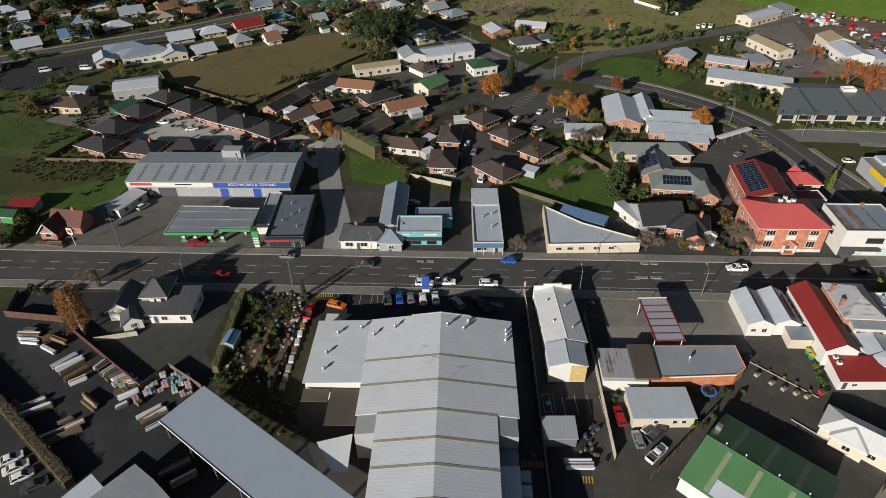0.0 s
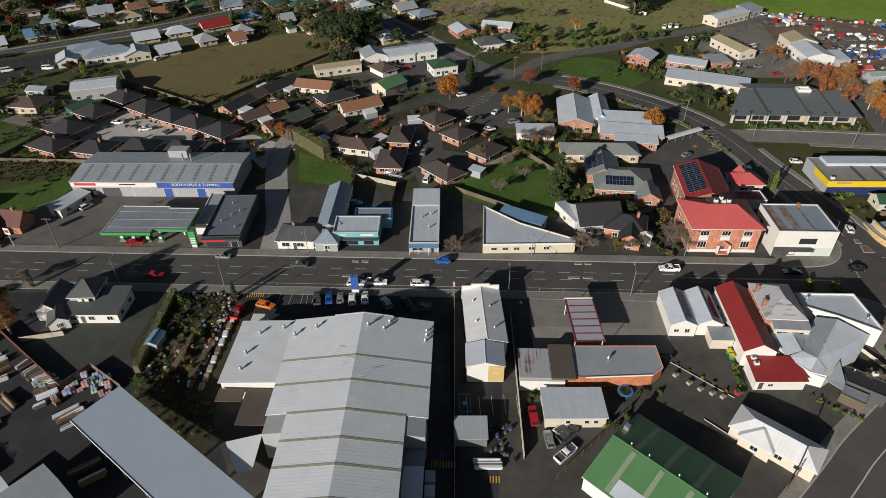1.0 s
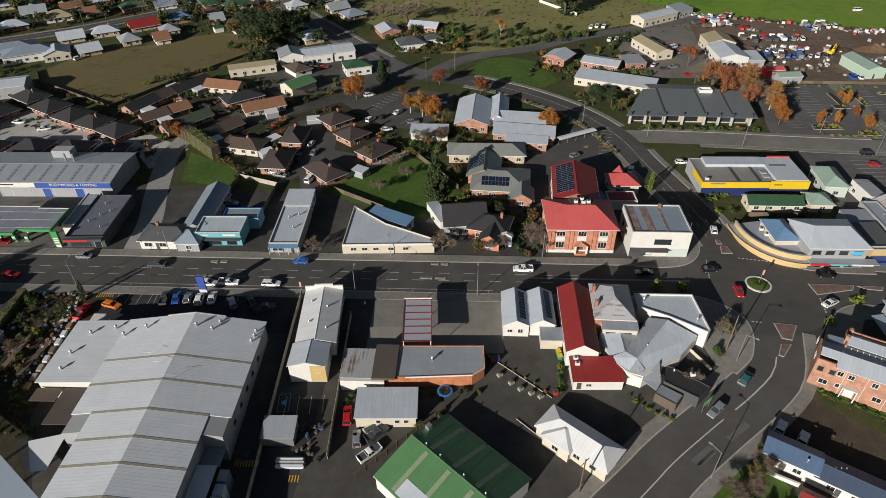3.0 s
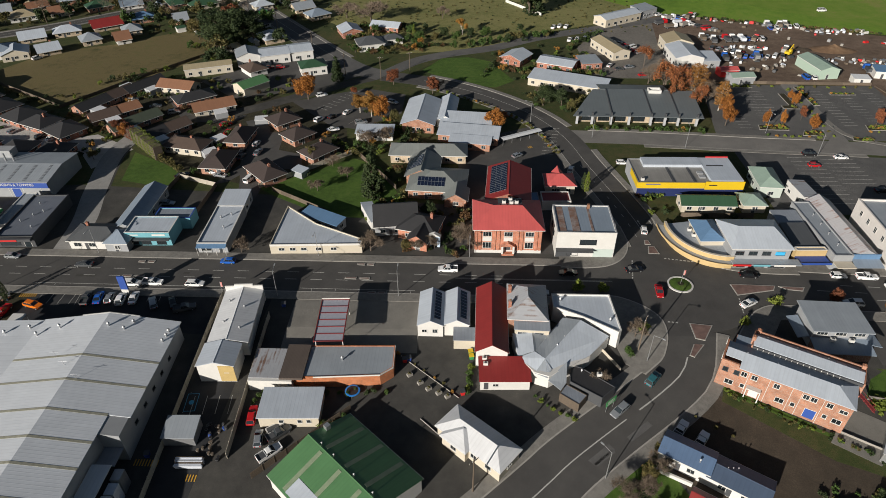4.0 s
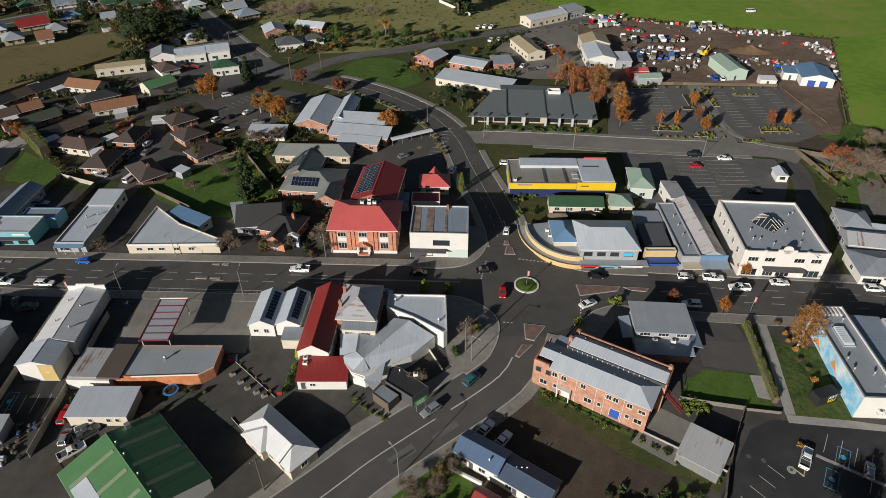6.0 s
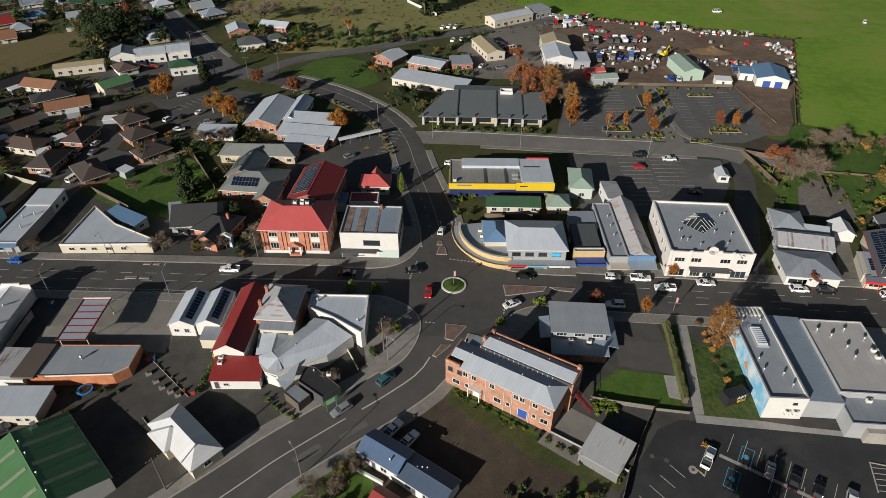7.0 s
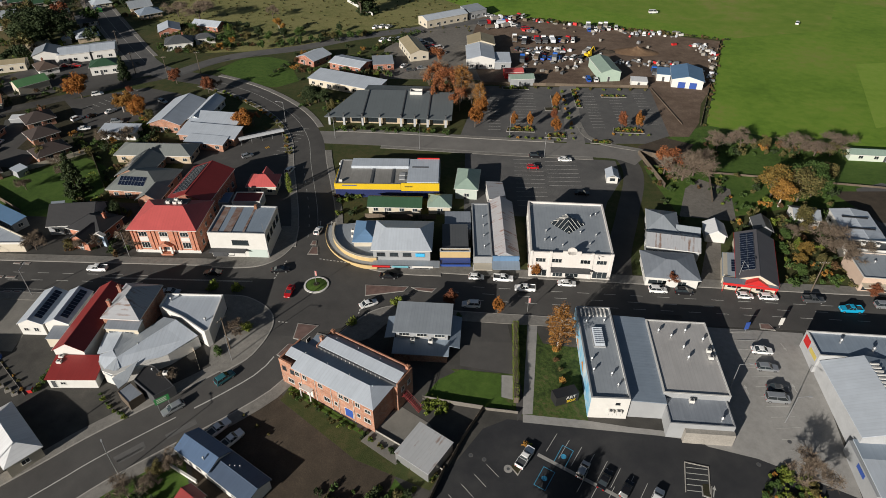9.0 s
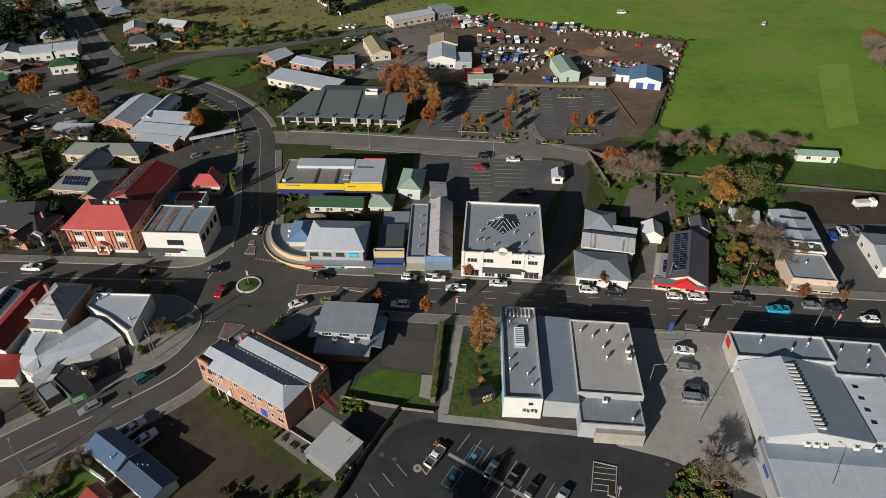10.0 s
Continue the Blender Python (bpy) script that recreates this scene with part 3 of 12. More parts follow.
def text_mesh(words, size, m, depth=0.03):
    cu = bpy.data.curves.new("lettering", "FONT")
    cu.body, cu.size, cu.extrude, cu.align_x, cu.align_y = words, size, depth, "CENTER", "CENTER"
    tmp = bpy.data.objects.new("lettering", cu)
    scene.collection.objects.link(tmp)
    me = bpy.data.meshes.new_from_object(tmp.evaluated_get(bpy.context.evaluated_depsgraph_get()))
    bpy.data.objects.remove(tmp)
    me.materials.clear()
    me.materials.append(m)
    return me


HOUSES = []


def house(x, y, rot, w, d, h=2.7, roof="hip", rise=None, over=0.5, wall=None, roof_m=None, label="", category="house", group="", wins=None, trim=None, chim=None, name="house", ridge="x", cols=2, doors=None):
    """A small building: wall, roof with gutters, windows all round, door, chimney."""
    HOUSES.append((x, y, max(w, d) / 2))
    wall, roof_m, trim = wall or WHITE, roof_m or R_GREY, trim or WHITE
    root = thing(name, x, y, rot, 0, label, category, group)
    a, b, turn = (w, d, None) if ridge == "x" else (d, w, pose(0, 0, 0, 0, 0, 90))
    rise = rise if rise is not None else b * 0.28
    wb, rb = MB(), MB()
    if roof == "gable":
        walls_gable(wb, a, b, h, rise, wall)
        gable_roof(rb, a, b, h, rise, over, roof_m, trim=trim)
    elif roof == "hip":
        wb.box(-a / 2, -b / 2, -1.2, a / 2, b / 2, h, wall)
        hip_roof(rb, a, b, h, rise, over, roof_m, trim=trim)
    elif roof == "skillion":
        wb.sweep([(-b / 2, -1.2), (b / 2, -1.2), (b / 2, h + rise), (-b / 2, h)], -a / 2, a / 2, wall)
        skillion_roof(rb, a, b, h, h + rise, over, roof_m)
    part("wall", wb, root, m=turn)
    part("roof", rb, root, m=turn)
    if wins is None:
        wins = []
        nx, ny = max(1, int(w / 3.6)), max(1, int(d / 4))
        wins += [("S", (i + 0.5) * w / nx - w / 2 + 0.2) for i in range(nx)] + [("N", (i + 0.5) * w / nx - w / 2) for i in range(nx if y < 170 else 1)]
        wins += [(s, (i + 0.5) * d / ny - d / 2) for s in "EW" for i in range(ny)]
    for q in wins:
        s, u = q[0], q[1]
        zz, ww, wh = (list(q[2:]) + [1.5, 1.5, 1.2][len(q) - 2:]) if len(q) < 5 else q[2:5]
        window(root, s, u, zz, w, d, ww, wh, trim, cols)
    for q in doors if doors is not None else [("S", -0.25 * w + 1.4)]:
        door(root, q[0], q[1], w, d, *(q[2:4] if len(q) > 3 else (0.95, 2.05)))
    if chim:
        chimney(root, chim[0], chim[1], h, h + rise + 0.8)
    return root

# ---- ground, roads, yards ----
def drape(me):
    """Cuts a flat-lying mesh where the ground bends and lays it on the ground."""
    bm = bmesh.new()
    bm.from_mesh(me)
    for y in (106, 46):
        bmesh.ops.bisect_plane(bm, geom=bm.verts[:] + bm.edges[:] + bm.faces[:], plane_co=(0, y, 0), plane_no=(0, 1, 0))
    for v in bm.verts:
        v.co.z += lie(v.co.x, v.co.y)
    bm.to_mesh(me)
    bm.free()
    return me


gb = MB()
gb.add([(-2500, -2500, 0), (2500, -2500, 0), (2500, 2500, 0), (-2500, 2500, 0)], [(0, 1, 2, 3)], ROUGH)
solo("ground", drape(gb.mesh("ground")), "rough grass and bare earth round the town", "ground", kind="structure")


def patch(name, poly, m, z, label, category="ground", kind="structure"):
    """A thin slab of one surface laid on the ground."""
    b = MB()
    b.prism(ccw(poly), -0.05, z, m)
    return solo(name, drape(b.mesh(name)), label, category, kind=kind)


def smooth_line(pts, step=3.0):
    """Points along a smooth curve through the given ones (Catmull-Rom)."""
    p = [Vector((a, b)) for a, b in pts]
    p = [p[0] * 2 - p[1]] + p + [p[-1] * 2 - p[-2]]
    res = []
    for i in range(1, len(p) - 2):
        n = max(2, int((p[i + 1] - p[i]).length / step))
        for k in range(n):
            t = k / n
            a, b, c, d = p[i - 1:i + 3]
            res.append(0.5 * (2 * b + (c - a) * t + (2 * a - 5 * b + 4 * c - d) * t * t + (3 * b - a - 3 * c + d) * t ** 3))
    return res + [p[-2]]


def offset_line(line, o):
    res = []
    for i, q in enumerate(line):
        d = (line[min(i + 1, len(line) - 1)] - line[max(i - 1, 0)]).normalized()
        res.append(q + Vector((-d.y, d.x)) * o)
    return res


def ribbon(mb, line, o0, o1, z0, z1, m):
    """A strip between two offsets to the left of a line."""
    a, b = offset_line(line, o0), offset_line(line, o1)
    n = len(line)
    vs = [(q.x, q.y, z) for q, z in [(q, z1) for q in a] + [(q, z1) for q in b] + [(q, z0) for q in a] + [(q, z0) for q in b]]
    fs = []
    for i in range(n - 1):
        fs += [(i, i + 1, n + i + 1, n + i), (2 * n + i, 2 * n + i + 1, i + 1, i), (n + i, n + i + 1, 3 * n + i + 1, 3 * n + i)]
    fs += [(0, n, 3 * n, 2 * n), (n - 1, 2 * n - 1, 4 * n - 1, 3 * n - 1)]
    mb.add(vs, fs, m)


LINES = []


def road(name, pts, width, z, label, m=None, walks=(), kerb_h=0.14, walk_w=2.4):
    """Carriageway with, at choice, a kerb and footpath on its left or right (offset sides 1 and -1)."""
    line = smooth_line(pts)
    LINES.append((line, width / 2))
    b = MB()
    ribbon(b, line, -width / 2, width / 2, -0.05, z, m or ASPHALT)
    ob = solo(name, drape(b.mesh(name)), label, "road", kind="structure")
    for s, i0, i1 in walks:
        sub = line[int(i0 * (len(line) - 1)):int(i1 * (len(line) - 1)) + 1]
        f = MB()
        ribbon(f, sub, s * (width / 2), s * (width / 2 + 0.3), -0.05, kerb_h, KERB)
        ribbon(f, sub, s * (width / 2 + 0.3), s * (width / 2 + walk_w), -0.05, kerb_h - 0.004, PATHING)
        solo("pavement", drape(f.mesh("pavement")), "grey concrete footpath with a raised kerb", "footpath", kind="structure")
    return ob, line


def on_slope(x, y, z, rot):
    """A pose on the ground that follows its fall."""
    fall = math.degrees(math.atan(0.075)) if 46 < y < 106 else 0.0
    return pose(x, y, z + lie(x, y), fall, 0, 0) @ pose(0, 0, 0, 0, 0, rot)


def strip_mark(root, x0, y0, x1, y1, w=0.14, z=0.04, m=None, name="line_marking"):
    """One painted line on the road."""
    d = Vector((x1 - x0, y1 - y0))
    b = MB()
    b.obox(0, 0, 0, d.length, w, 0.012, 0, m or LINE)
    return part(name, b, root, "", on_slope((x0 + x1) / 2, (y0 + y1) / 2, z, math.degrees(math.atan2(d.y, d.x))))


def dashes(root, line, offset, length, gap, z, w=0.13, i0=0.0, i1=1.0, m=None):
    """Broken line along a road; the dashes share one mesh."""
    key = ("dash", length, w, (m or LINE).name)
    if key not in CACHE:
        b = MB()
        b.box(-length / 2, -w / 2, 0, length / 2, w / 2, 0.012, m or LINE)
        CACHE[key] = b.mesh("lane_dash")
    pts_ = offset_line(line, offset)
    total = sum((pts_[i + 1] - pts_[i]).length for i in range(len(pts_) - 1))
    s, run, i = total * i0, 0.0, 0
    while s < total * i1 and i < len(pts_) - 1:
        seg = (pts_[i + 1] - pts_[i]).length
        if run + seg < s:
            run += seg
            i += 1
            continue
        d = (pts_[i + 1] - pts_[i]).normalized()
        q = pts_[i] + d * (s - run)
        part("lane_dash", CACHE[key], root, "", on_slope(q.x, q.y, z, math.degrees(math.atan2(d.y, d.x))))
        s += length + gap


def bays(x, y, rot, n, step=2.6, length=5.0, z=0.05, m=None, ends=True, head=False):
    """Painted parking bays: n bays side by side from (x, y) along rot; lines run to the left of that way."""
    b = MB()
    for i in range(n + 1):
        b.box(i * step - 0.05, 0, 0, i * step + 0.05, length, 0.012, m or LINE)
    if head:
        b.box(0.05, -0.1, 0, n * step - 0.05, -0.002, 0.012, m or LINE)
    return solo("bay_lines", b, "white painted parking bay lines on asphalt", "road marking", kind="structure", m=on_slope(x, y, z, rot))


# the broad hard-standing between the buildings
patch("ground_yards", [(-112, 40), (330, 40), (330, 126), (128, 131), (128, 156), (-48, 168), (-112, 160)], ASPHALT_OLD, 0.006, "worn asphalt yards between the buildings")
patch("ground_civic", [(72, 136), (128, 136), (118, 190), (100, 215), (70, 200), (74, 160)], ASPHALT, 0.008, "asphalt car park round the red hall")

MAIN_W = [(-330, 125.4), (-200, 125.2), (-60, 124.8), (60, 124.8), (118, 124.8)]
main_w, LINE_W = road("road", MAIN_W, 12.3, 0.03, "dark asphalt main street with white lane markings", walks=((1, 0.0, 0.985), (-1, 0.0, 0.975)), walk_w=3.0)
MAIN_E = [(138, 124.6), (188, 122.0), (273, 118.7), (345, 116.2), (460, 112.5)]
main_e, LINE_E = road("road", MAIN_E, 14.0, 0.031, "dark asphalt main street with white lane markings", walks=((1, 0.03, 1.0), (-1, 0.06, 0.27), (-1, 0.35, 1.0)), walk_w=3.4)
DIAG = [(127, 109), (122.9, 97.2), (116.2, 90.1), (104.9, 81.2), (95.3, 73.4), (88.0, 66.5), (62, 43), (30, 14)]
diag, LINE_D = road("road", DIAG, 11.6, 0.029, "dark asphalt side street curving away from the roundabout", walks=((-1, 0.06, 1.0), (1, 0.02, 1.0)), walk_w=2.8)
SIDE = [(125.5, 138), (122.3, 157), (114.3, 185.5), (108.7, 206), (98, 225), (79.2, 243.2), (58.5, 255.5), (38, 262)]
side, LINE_S = road("road", SIDE, 10.6, 0.032, "asphalt street curving up towards the suburb", walks=((1, 0.03, 0.9), (-1, 0.03, 0.36), (-1, 0.47, 0.9)), walk_w=2.2)
FARR = [(38, 262), (21.6, 273.5), (-10, 314), (-48, 366), (-92, 430), (-150, 520)]
farr, LINE_F = road("road", FARR, 11.0, 0.033, "long straight asphalt suburban street", m=PARK_SEAL, walks=((-1, 0.1, 1.0), (1, 0.1, 1.0)), walk_w=2.0)
BACK = [(112, 206.5), (140, 205.2), (175, 202.2), (200, 200.6), (218, 199.0), (226, 194)]
back, LINE_B = road("road", BACK, 9.5, 0.028, "grey asphalt back street", m=GREY_SEAL, walks=((1, 0.08, 0.74), (-1, 0.22, 0.86)), walk_w=2.0)
LANE = [(219, 203), (221.5, 185), (215, 161), (209, 142), (207, 130)]
lane, _ = road("road", LANE, 6.5, 0.027, "narrow asphalt lane beside the hotel", m=ASPHALT)
ENTRY = [(205, 200), (206.5, 225), (208, 256)]
entry, _ = road("road", ENTRY, 6.5, 0.026, "pale grey car park entry road", m=GREY_SEAL)
LOOPR = [(38, 264), (50, 280), (63, 289), (86, 299), (110, 315), (150, 334), (190, 352)]
loopr, _ = road("road", LOOPR, 7.5, 0.034, "lane along the rough paddock", m=PARK_SEAL)
SUB = [(-330, 205), (-262, 246), (-220, 276), (-190, 296), (-148, 324), (-118, 351), (-90, 375), (-40, 415)]
sub, LINE_U = road("road", SUB, 8.5, 0.025, "grey asphalt suburban street with kerbs", walks=((-1, 0, 1), (1, 0, 1)), walk_w=1.8)
UNITS = [(36, 262), (14, 246), (2.8, 236.7), (-14.5, 223.5), (-30.3, 217.9), (-44, 203), (-46, 188), (-41, 165), (-36, 148), (-34, 133)]
units, _ = road("road", UNITS, 6.5, 0.024, "narrow asphalt lane through the units", m=ASPHALT_OLD)
COURT = [(3, 153), (6.4, 166), (1.5, 186), (-1, 206), (-6, 217)]
court, _ = road("road", COURT, 7.0, 0.023, "shared asphalt driveway of the units", m=ASPHALT)

# roundabout
RX, RY = 128.8, 124.3
b = MB()
b.prism([(RX + 19 * math.cos(k * math.pi / 24), RY + (17.5 if math.sin(k * math.pi / 24) > 0 else 17) * math.sin(k * math.pi / 24)) for k in range(48)], -0.05, 0.036, ASPHALT)
solo("road", b, "worn asphalt of the roundabout", "road", kind="structure")
isl = thing("roundabout_island", RX, RY, 0, 0, "round grassed traffic island with a pale concrete kerb", "traffic island")
b = MB()
ring = [(math.cos(k * math.pi / 24), math.sin(k * math.pi / 24)) for k in range(48)]
for r0, r1, h0, m in ((3.2, 2.75, 0.24, WHITE),):
    vs = [(r0 * p, r0 * q, 0) for p, q in ring] + [(r0 * p, r0 * q, h0) for p, q in ring] + [(r1 * p, r1 * q, h0 + 0.04) for p, q in ring] + [(r1 * p, r1 * q, 0) for p, q in ring]
    fs = [(48 * a + k, 48 * a + (k + 1) % 48, 48 * (a + 1) + (k + 1) % 48, 48 * (a + 1) + k) for a in range(3) for k in range(48)]
    b.add(vs, fs, m)
part("kerb", b, isl)
b = MB()
b.add([(2.75 * p, 2.75 * q, 0.16) for p, q in ring] + [(1.3 * p, 1.3 * q, 0.4) for p, q in ring] + [(0, 0, 0.45)], [(k, (k + 1) % 48, 48 + (k + 1) % 48, 48 + k) for k in range(48)] + [(48 + k, 48 + (k + 1) % 48, 96) for k in range(48)], GRASS)
part("lawn", b, isl)
b = MB()
b.add([(0.75 * p, 0.75 * q, 0.5) for p, q in ring] + [(0.75 * p, 0.75 * q, 0.3) for p, q in ring], [tuple(range(48))] + [(k, (k + 1) % 48, 48 + (k + 1) % 48, 48 + k) for k in range(48)], GARDEN)
part("planting_bed", b, isl)

# splitter islands in red paving
PAVER = brickwork("red_paving", (0.36, 0.12, 0.08), (0.28, 0.095, 0.065), (0.16, 0.1, 0.085))


def island(poly, label="kerbed traffic island paved in dull red brick"):
    poly = ccw(poly)
    root = thing("traffic_island", 0, 0, 0, 0, label, "traffic island", "splitter islands")
    root.matrix_basis = pose(0, 0, lie(0, sum(q[1] for q in poly) / len(poly)))
    a = MB()
    a.prism(poly, 0, 0.16, KERB)
    part("kerb", a, root)
    a = MB()
    a.prism(inset(poly, 0.22), 0.1, 0.175, PAVER)
    part("paving", a, root)


island([(141.3, 124.9), (152.5, 124.6), (151.5, 122.8), (141.8, 120.6)])
island([(127.2, 110.2), (132.4, 109.6), (129.3, 104.6), (127.2, 105.2)])
island([(126.6, 104.0), (128.9, 103.6), (125.6, 99.6), (124.6, 100.2)])
island([(123.7, 137.0), (126.7, 137.0), (126.0, 140.4), (124.3, 140.4)])
island([(123.6, 141.2), (125.3, 141.2), (125.0, 143.2), (123.9, 143.2)])
for x0, x1, y0 in ((-14.2, -11.8, 123.2), (-10.6, -8.6, 123.2), (-12.6, -10.8, 129.3), (-10.0, -8.2, 129.3), (43.6, 46.6, 124.2), (47.4, 50.0, 124.2), (46.0, 48.0, 130.0), (48.6, 50.4, 130.0), (50.2, 52.2, 118.6), (52.8, 54.6, 118.6)):
    island([(x0, y0 - 0.35), (x1, y0 - 0.45), (x1 + 0.1, y0 + 0.45), (x0, y0 + 0.35)])
island([(153.1, 124.4), (159.6, 124.2), (158.6, 122.7), (154.7, 123.2)])
island([(236.6, 112.8), (240.0, 112.4), (239.2, 114.6), (237.0, 114.6)])

# lane markings
def centre_line(root, line, o0, o1, i0, i1, z):
    """One unbroken painted line along a road."""
    b = MB()
    k = len(line) - 1
    ribbon(b, line[int(i0 * k):int(i1 * k) + 1], o0, o1, z, z + 0.012, LINE)
    return part("line_marking", drape(b.mesh("line_marking")), root)


for off in (1.5, -1.4):
    dashes(main_w, LINE_W, off, 3.0, 3.6, 0.032, 0.13, i0=0.42, i1=0.93)
for k in range(2):
    strip_mark(main_w, 72, 124.9 + 0.3 * k, 112, 124.9 + 0.3 * k, 0.12, 0.034)
for off in (2.4, -2.6):
    dashes(main_e, LINE_E, off, 3.0, 3.6, 0.033, 0.13, i0=0.1, i1=0.8)
dashes(main_e, LINE_E, -0.1, 3.0, 6.0, 0.033, i0=0.08, i1=0.8)
centre_line(diag, LINE_D, -0.15, 0.15, 0.08, 0.22, 0.055)
centre_line(diag, LINE_D, -0.12, 0.12, 0.24, 1.0, 0.055)
centre_line(side, LINE_S, -0.26, -0.14, 0.06, 0.9, 0.034)
dashes(side, LINE_S, 2.3, 1.5, 3.5, 0.034, i0=0.05, i1=0.3)
centre_line(farr, LINE_F, -0.06, 0.06, 0.08, 0.95, 0.035)
centre_line(sub, LINE_U, -0.05, 0.05, 0.3, 0.95, 0.027)
# kerbside edge lines
strip_mark(main_w, -36, 119.9, 27, 119.7, 0.1, 0.036)
strip_mark(main_w, 33, 119.9, 62, 119.8, 0.1, 0.036)
for x in (-34, -30, -13, 14, 36, 42, 48, 55, 61):
    strip_mark(main_w, x, 119.85, x, 118.8, 0.1, 0.037)
# give-way dashes round the circle
for x0, y0, x1, y1, n in ((141.9, 119.7, 141.1, 114.0, 6), (127.2, 135.2, 135.0, 133.9, 8), (118.8, 134.2, 117.3, 126.2, 8), (124.8, 110.4, 122.2, 110.6, 3)):
    for k in range(n):
        t0, t1 = (k + 0.2) / n, (k + 0.8) / n
        strip_mark(main_w, x0 + (x1 - x0) * t0, y0 + (y1 - y0) * t0, x0 + (x1 - x0) * t1, y0 + (y1 - y0) * t1, 0.3, 0.048)


def corner(kerb, inner):
    """Footpath corner: a kerb along the curve and paving behind it."""
    line = smooth_line(kerb, 1.2)
    b = MB()
    b.prism(ccw([(q.x, q.y) for q in line] + list(inner)), -0.05, 0.148, PATHING)
    solo("pavement", drape(b.mesh("pavement")), "grey concrete footpath at the roundabout corner", "footpath", kind="structure")
    b = MB()
    ribbon(b, line, -0.16, 0.16, -0.05, 0.156, KERB)
    solo("kerb", drape(b.mesh("kerb")), "pale curved concrete kerb at the corner", "kerb", kind="structure")


corner([(99.5, 130.5), (106, 130.4), (111.8, 131.4), (115.8, 134.1), (118.2, 138.2), (119.1, 142.9), (118.4, 150)], [(113.5, 150), (113.6, 137.5), (99.5, 137.3)])
corner([(104, 119.4), (110.3, 119.4), (113.8, 118.4), (117.9, 115.8), (120.6, 112.5), (121.4, 109), (120.9, 105), (119.6, 101.4), (118.1, 98.8), (113.8, 94.8)], [(110, 97.5), (109, 102), (109, 115), (104, 115.3)])
corner([(128.6, 152), (130, 146.5), (131.6, 140.7), (133.8, 136.8), (137.4, 133.5), (143.2, 130.8), (151.3, 129.6), (160.5, 129.3)], [(160.5, 135), (143, 140), (138, 150), (132, 152)])
corner([(136.2, 104.5), (139.1, 109), (141.8, 112.5), (144.7, 115.3), (149.2, 117.2), (156, 117.0)], [(156, 112.8), (149, 112), (145, 106), (139.5, 103.4)])

# asphalt repairs in the carriageways
rng_r = random.Random(15)
for line, half, z, n, i0, i1 in ((LINE_W, 5.6, 0.03, 9, 0.45, 0.98), (LINE_E, 6.4, 0.031, 6, 0.05, 0.75), (LINE_D, 5.2, 0.029, 4, 0.1, 0.8), (LINE_S, 4.8, 0.032, 4, 0.05, 0.95), (LINE_F, 5.0, 0.033, 3, 0.05, 0.6)):
    for _ in range(n):
        i = int((i0 + (i1 - i0) * rng_r.random()) * (len(line) - 2))
        d = (line[i + 1] - line[i]).normalized()
        q = line[i] + Vector((-d.y, d.x)) * rng_r.uniform(-half + 1.2, half - 1.2)
        lx, ly = rng_r.uniform(1.2, 7.0), rng_r.uniform(0.5, 1.8)
        b = MB()
        b.prism([(-lx / 2, -ly / 2), (lx / 2, -ly / 2 * rng_r.uniform(0.8, 1)), (lx / 2 * rng_r.uniform(0.9, 1), ly / 2), (-lx / 2, ly / 2)], -0.01, 0.0035, rng_r.choice([ASPHALT_OLD, ASPHALT_OLD, PARK_SEAL]))
        solo("road_patch", b, "rectangular asphalt repair in the road", "road patch", kind="structure", m=on_slope(q.x, q.y, z, math.degrees(math.atan2(d.y, d.x))))

# surfaces
patch("ground_field", [(256, 222), (293, 319), (181, 356), (150, 380), (120, 600), (800, 600), (800, 160), (400, 180), (318, 193)], FIELD, 0.012, "wide mown green sports field", "sports field")
patch("ground_field", [(318.4, 222), (331.9, 226.7), (357.5, 290.3), (342.6, 288.1)], ground_mat("mown_strip", [(0.3, (0.13, 0.21, 0.024)), (0.5, (0.18, 0.29, 0.034)), (0.72, (0.25, 0.29, 0.07))], 0.03, 0.3, 5), 0.016, "paler mown strip across the field", "sports field")
patch("ground_field", [(300, 322), (352, 336), (378, 386), (420, 372), (376, 270), (470, 230), (800, 260), (800, 600), (150, 600), (170, 420)], ground_mat("dry_field", [(0.3, (0.095, 0.165, 0.016)), (0.43, (0.125, 0.21, 0.022)), (0.53, (0.155, 0.235, 0.03)), (0.62, (0.23, 0.22, 0.065)), (0.75, (0.16, 0.21, 0.04))], 0.018, 0.12, 4), 0.014, "dry yellowing end of the sports field", "sports field")
patch("ground_paddock", [(-137, 262), (-120, 243), (-84, 228), (-70, 252), (-60, 264), (-41, 294), (-52, 312), (-74, 320), (-98, 300), (-125, 288)], PADDOCK, 0.012, "fenced paddock of brown winter grass", "paddock")
patch("ground_paddock", [(42, 290), (62, 293), (86, 303), (112, 322), (150, 342), (170, 362), (120, 420), (40, 420), (-20, 360)], TUSSOCK, 0.013, "rough paddock of brown tussock grass", "paddock")
patch("ground_dirt", [(160, 300), (169, 350), (182, 352), (291, 317), (265, 251), (249, 222), (242, 256), (173, 257)], YARD_DIRT, 0.014, "bare brown dirt of the storage yard", "yard")
patch("ground_depot", [(128, 262), (126, 300), (150, 345), (172, 350), (165, 300), (172, 262)], GRAVEL, 0.016, "grey gravel of the depot yard", "yard")
patch("ground_car_park", [(164, 209.5), (172, 256), (242.5, 255.5), (242.5, 214), (230, 206), (215, 205.5)], PARK_SEAL, 0.02, "dark asphalt public car park", "car park")
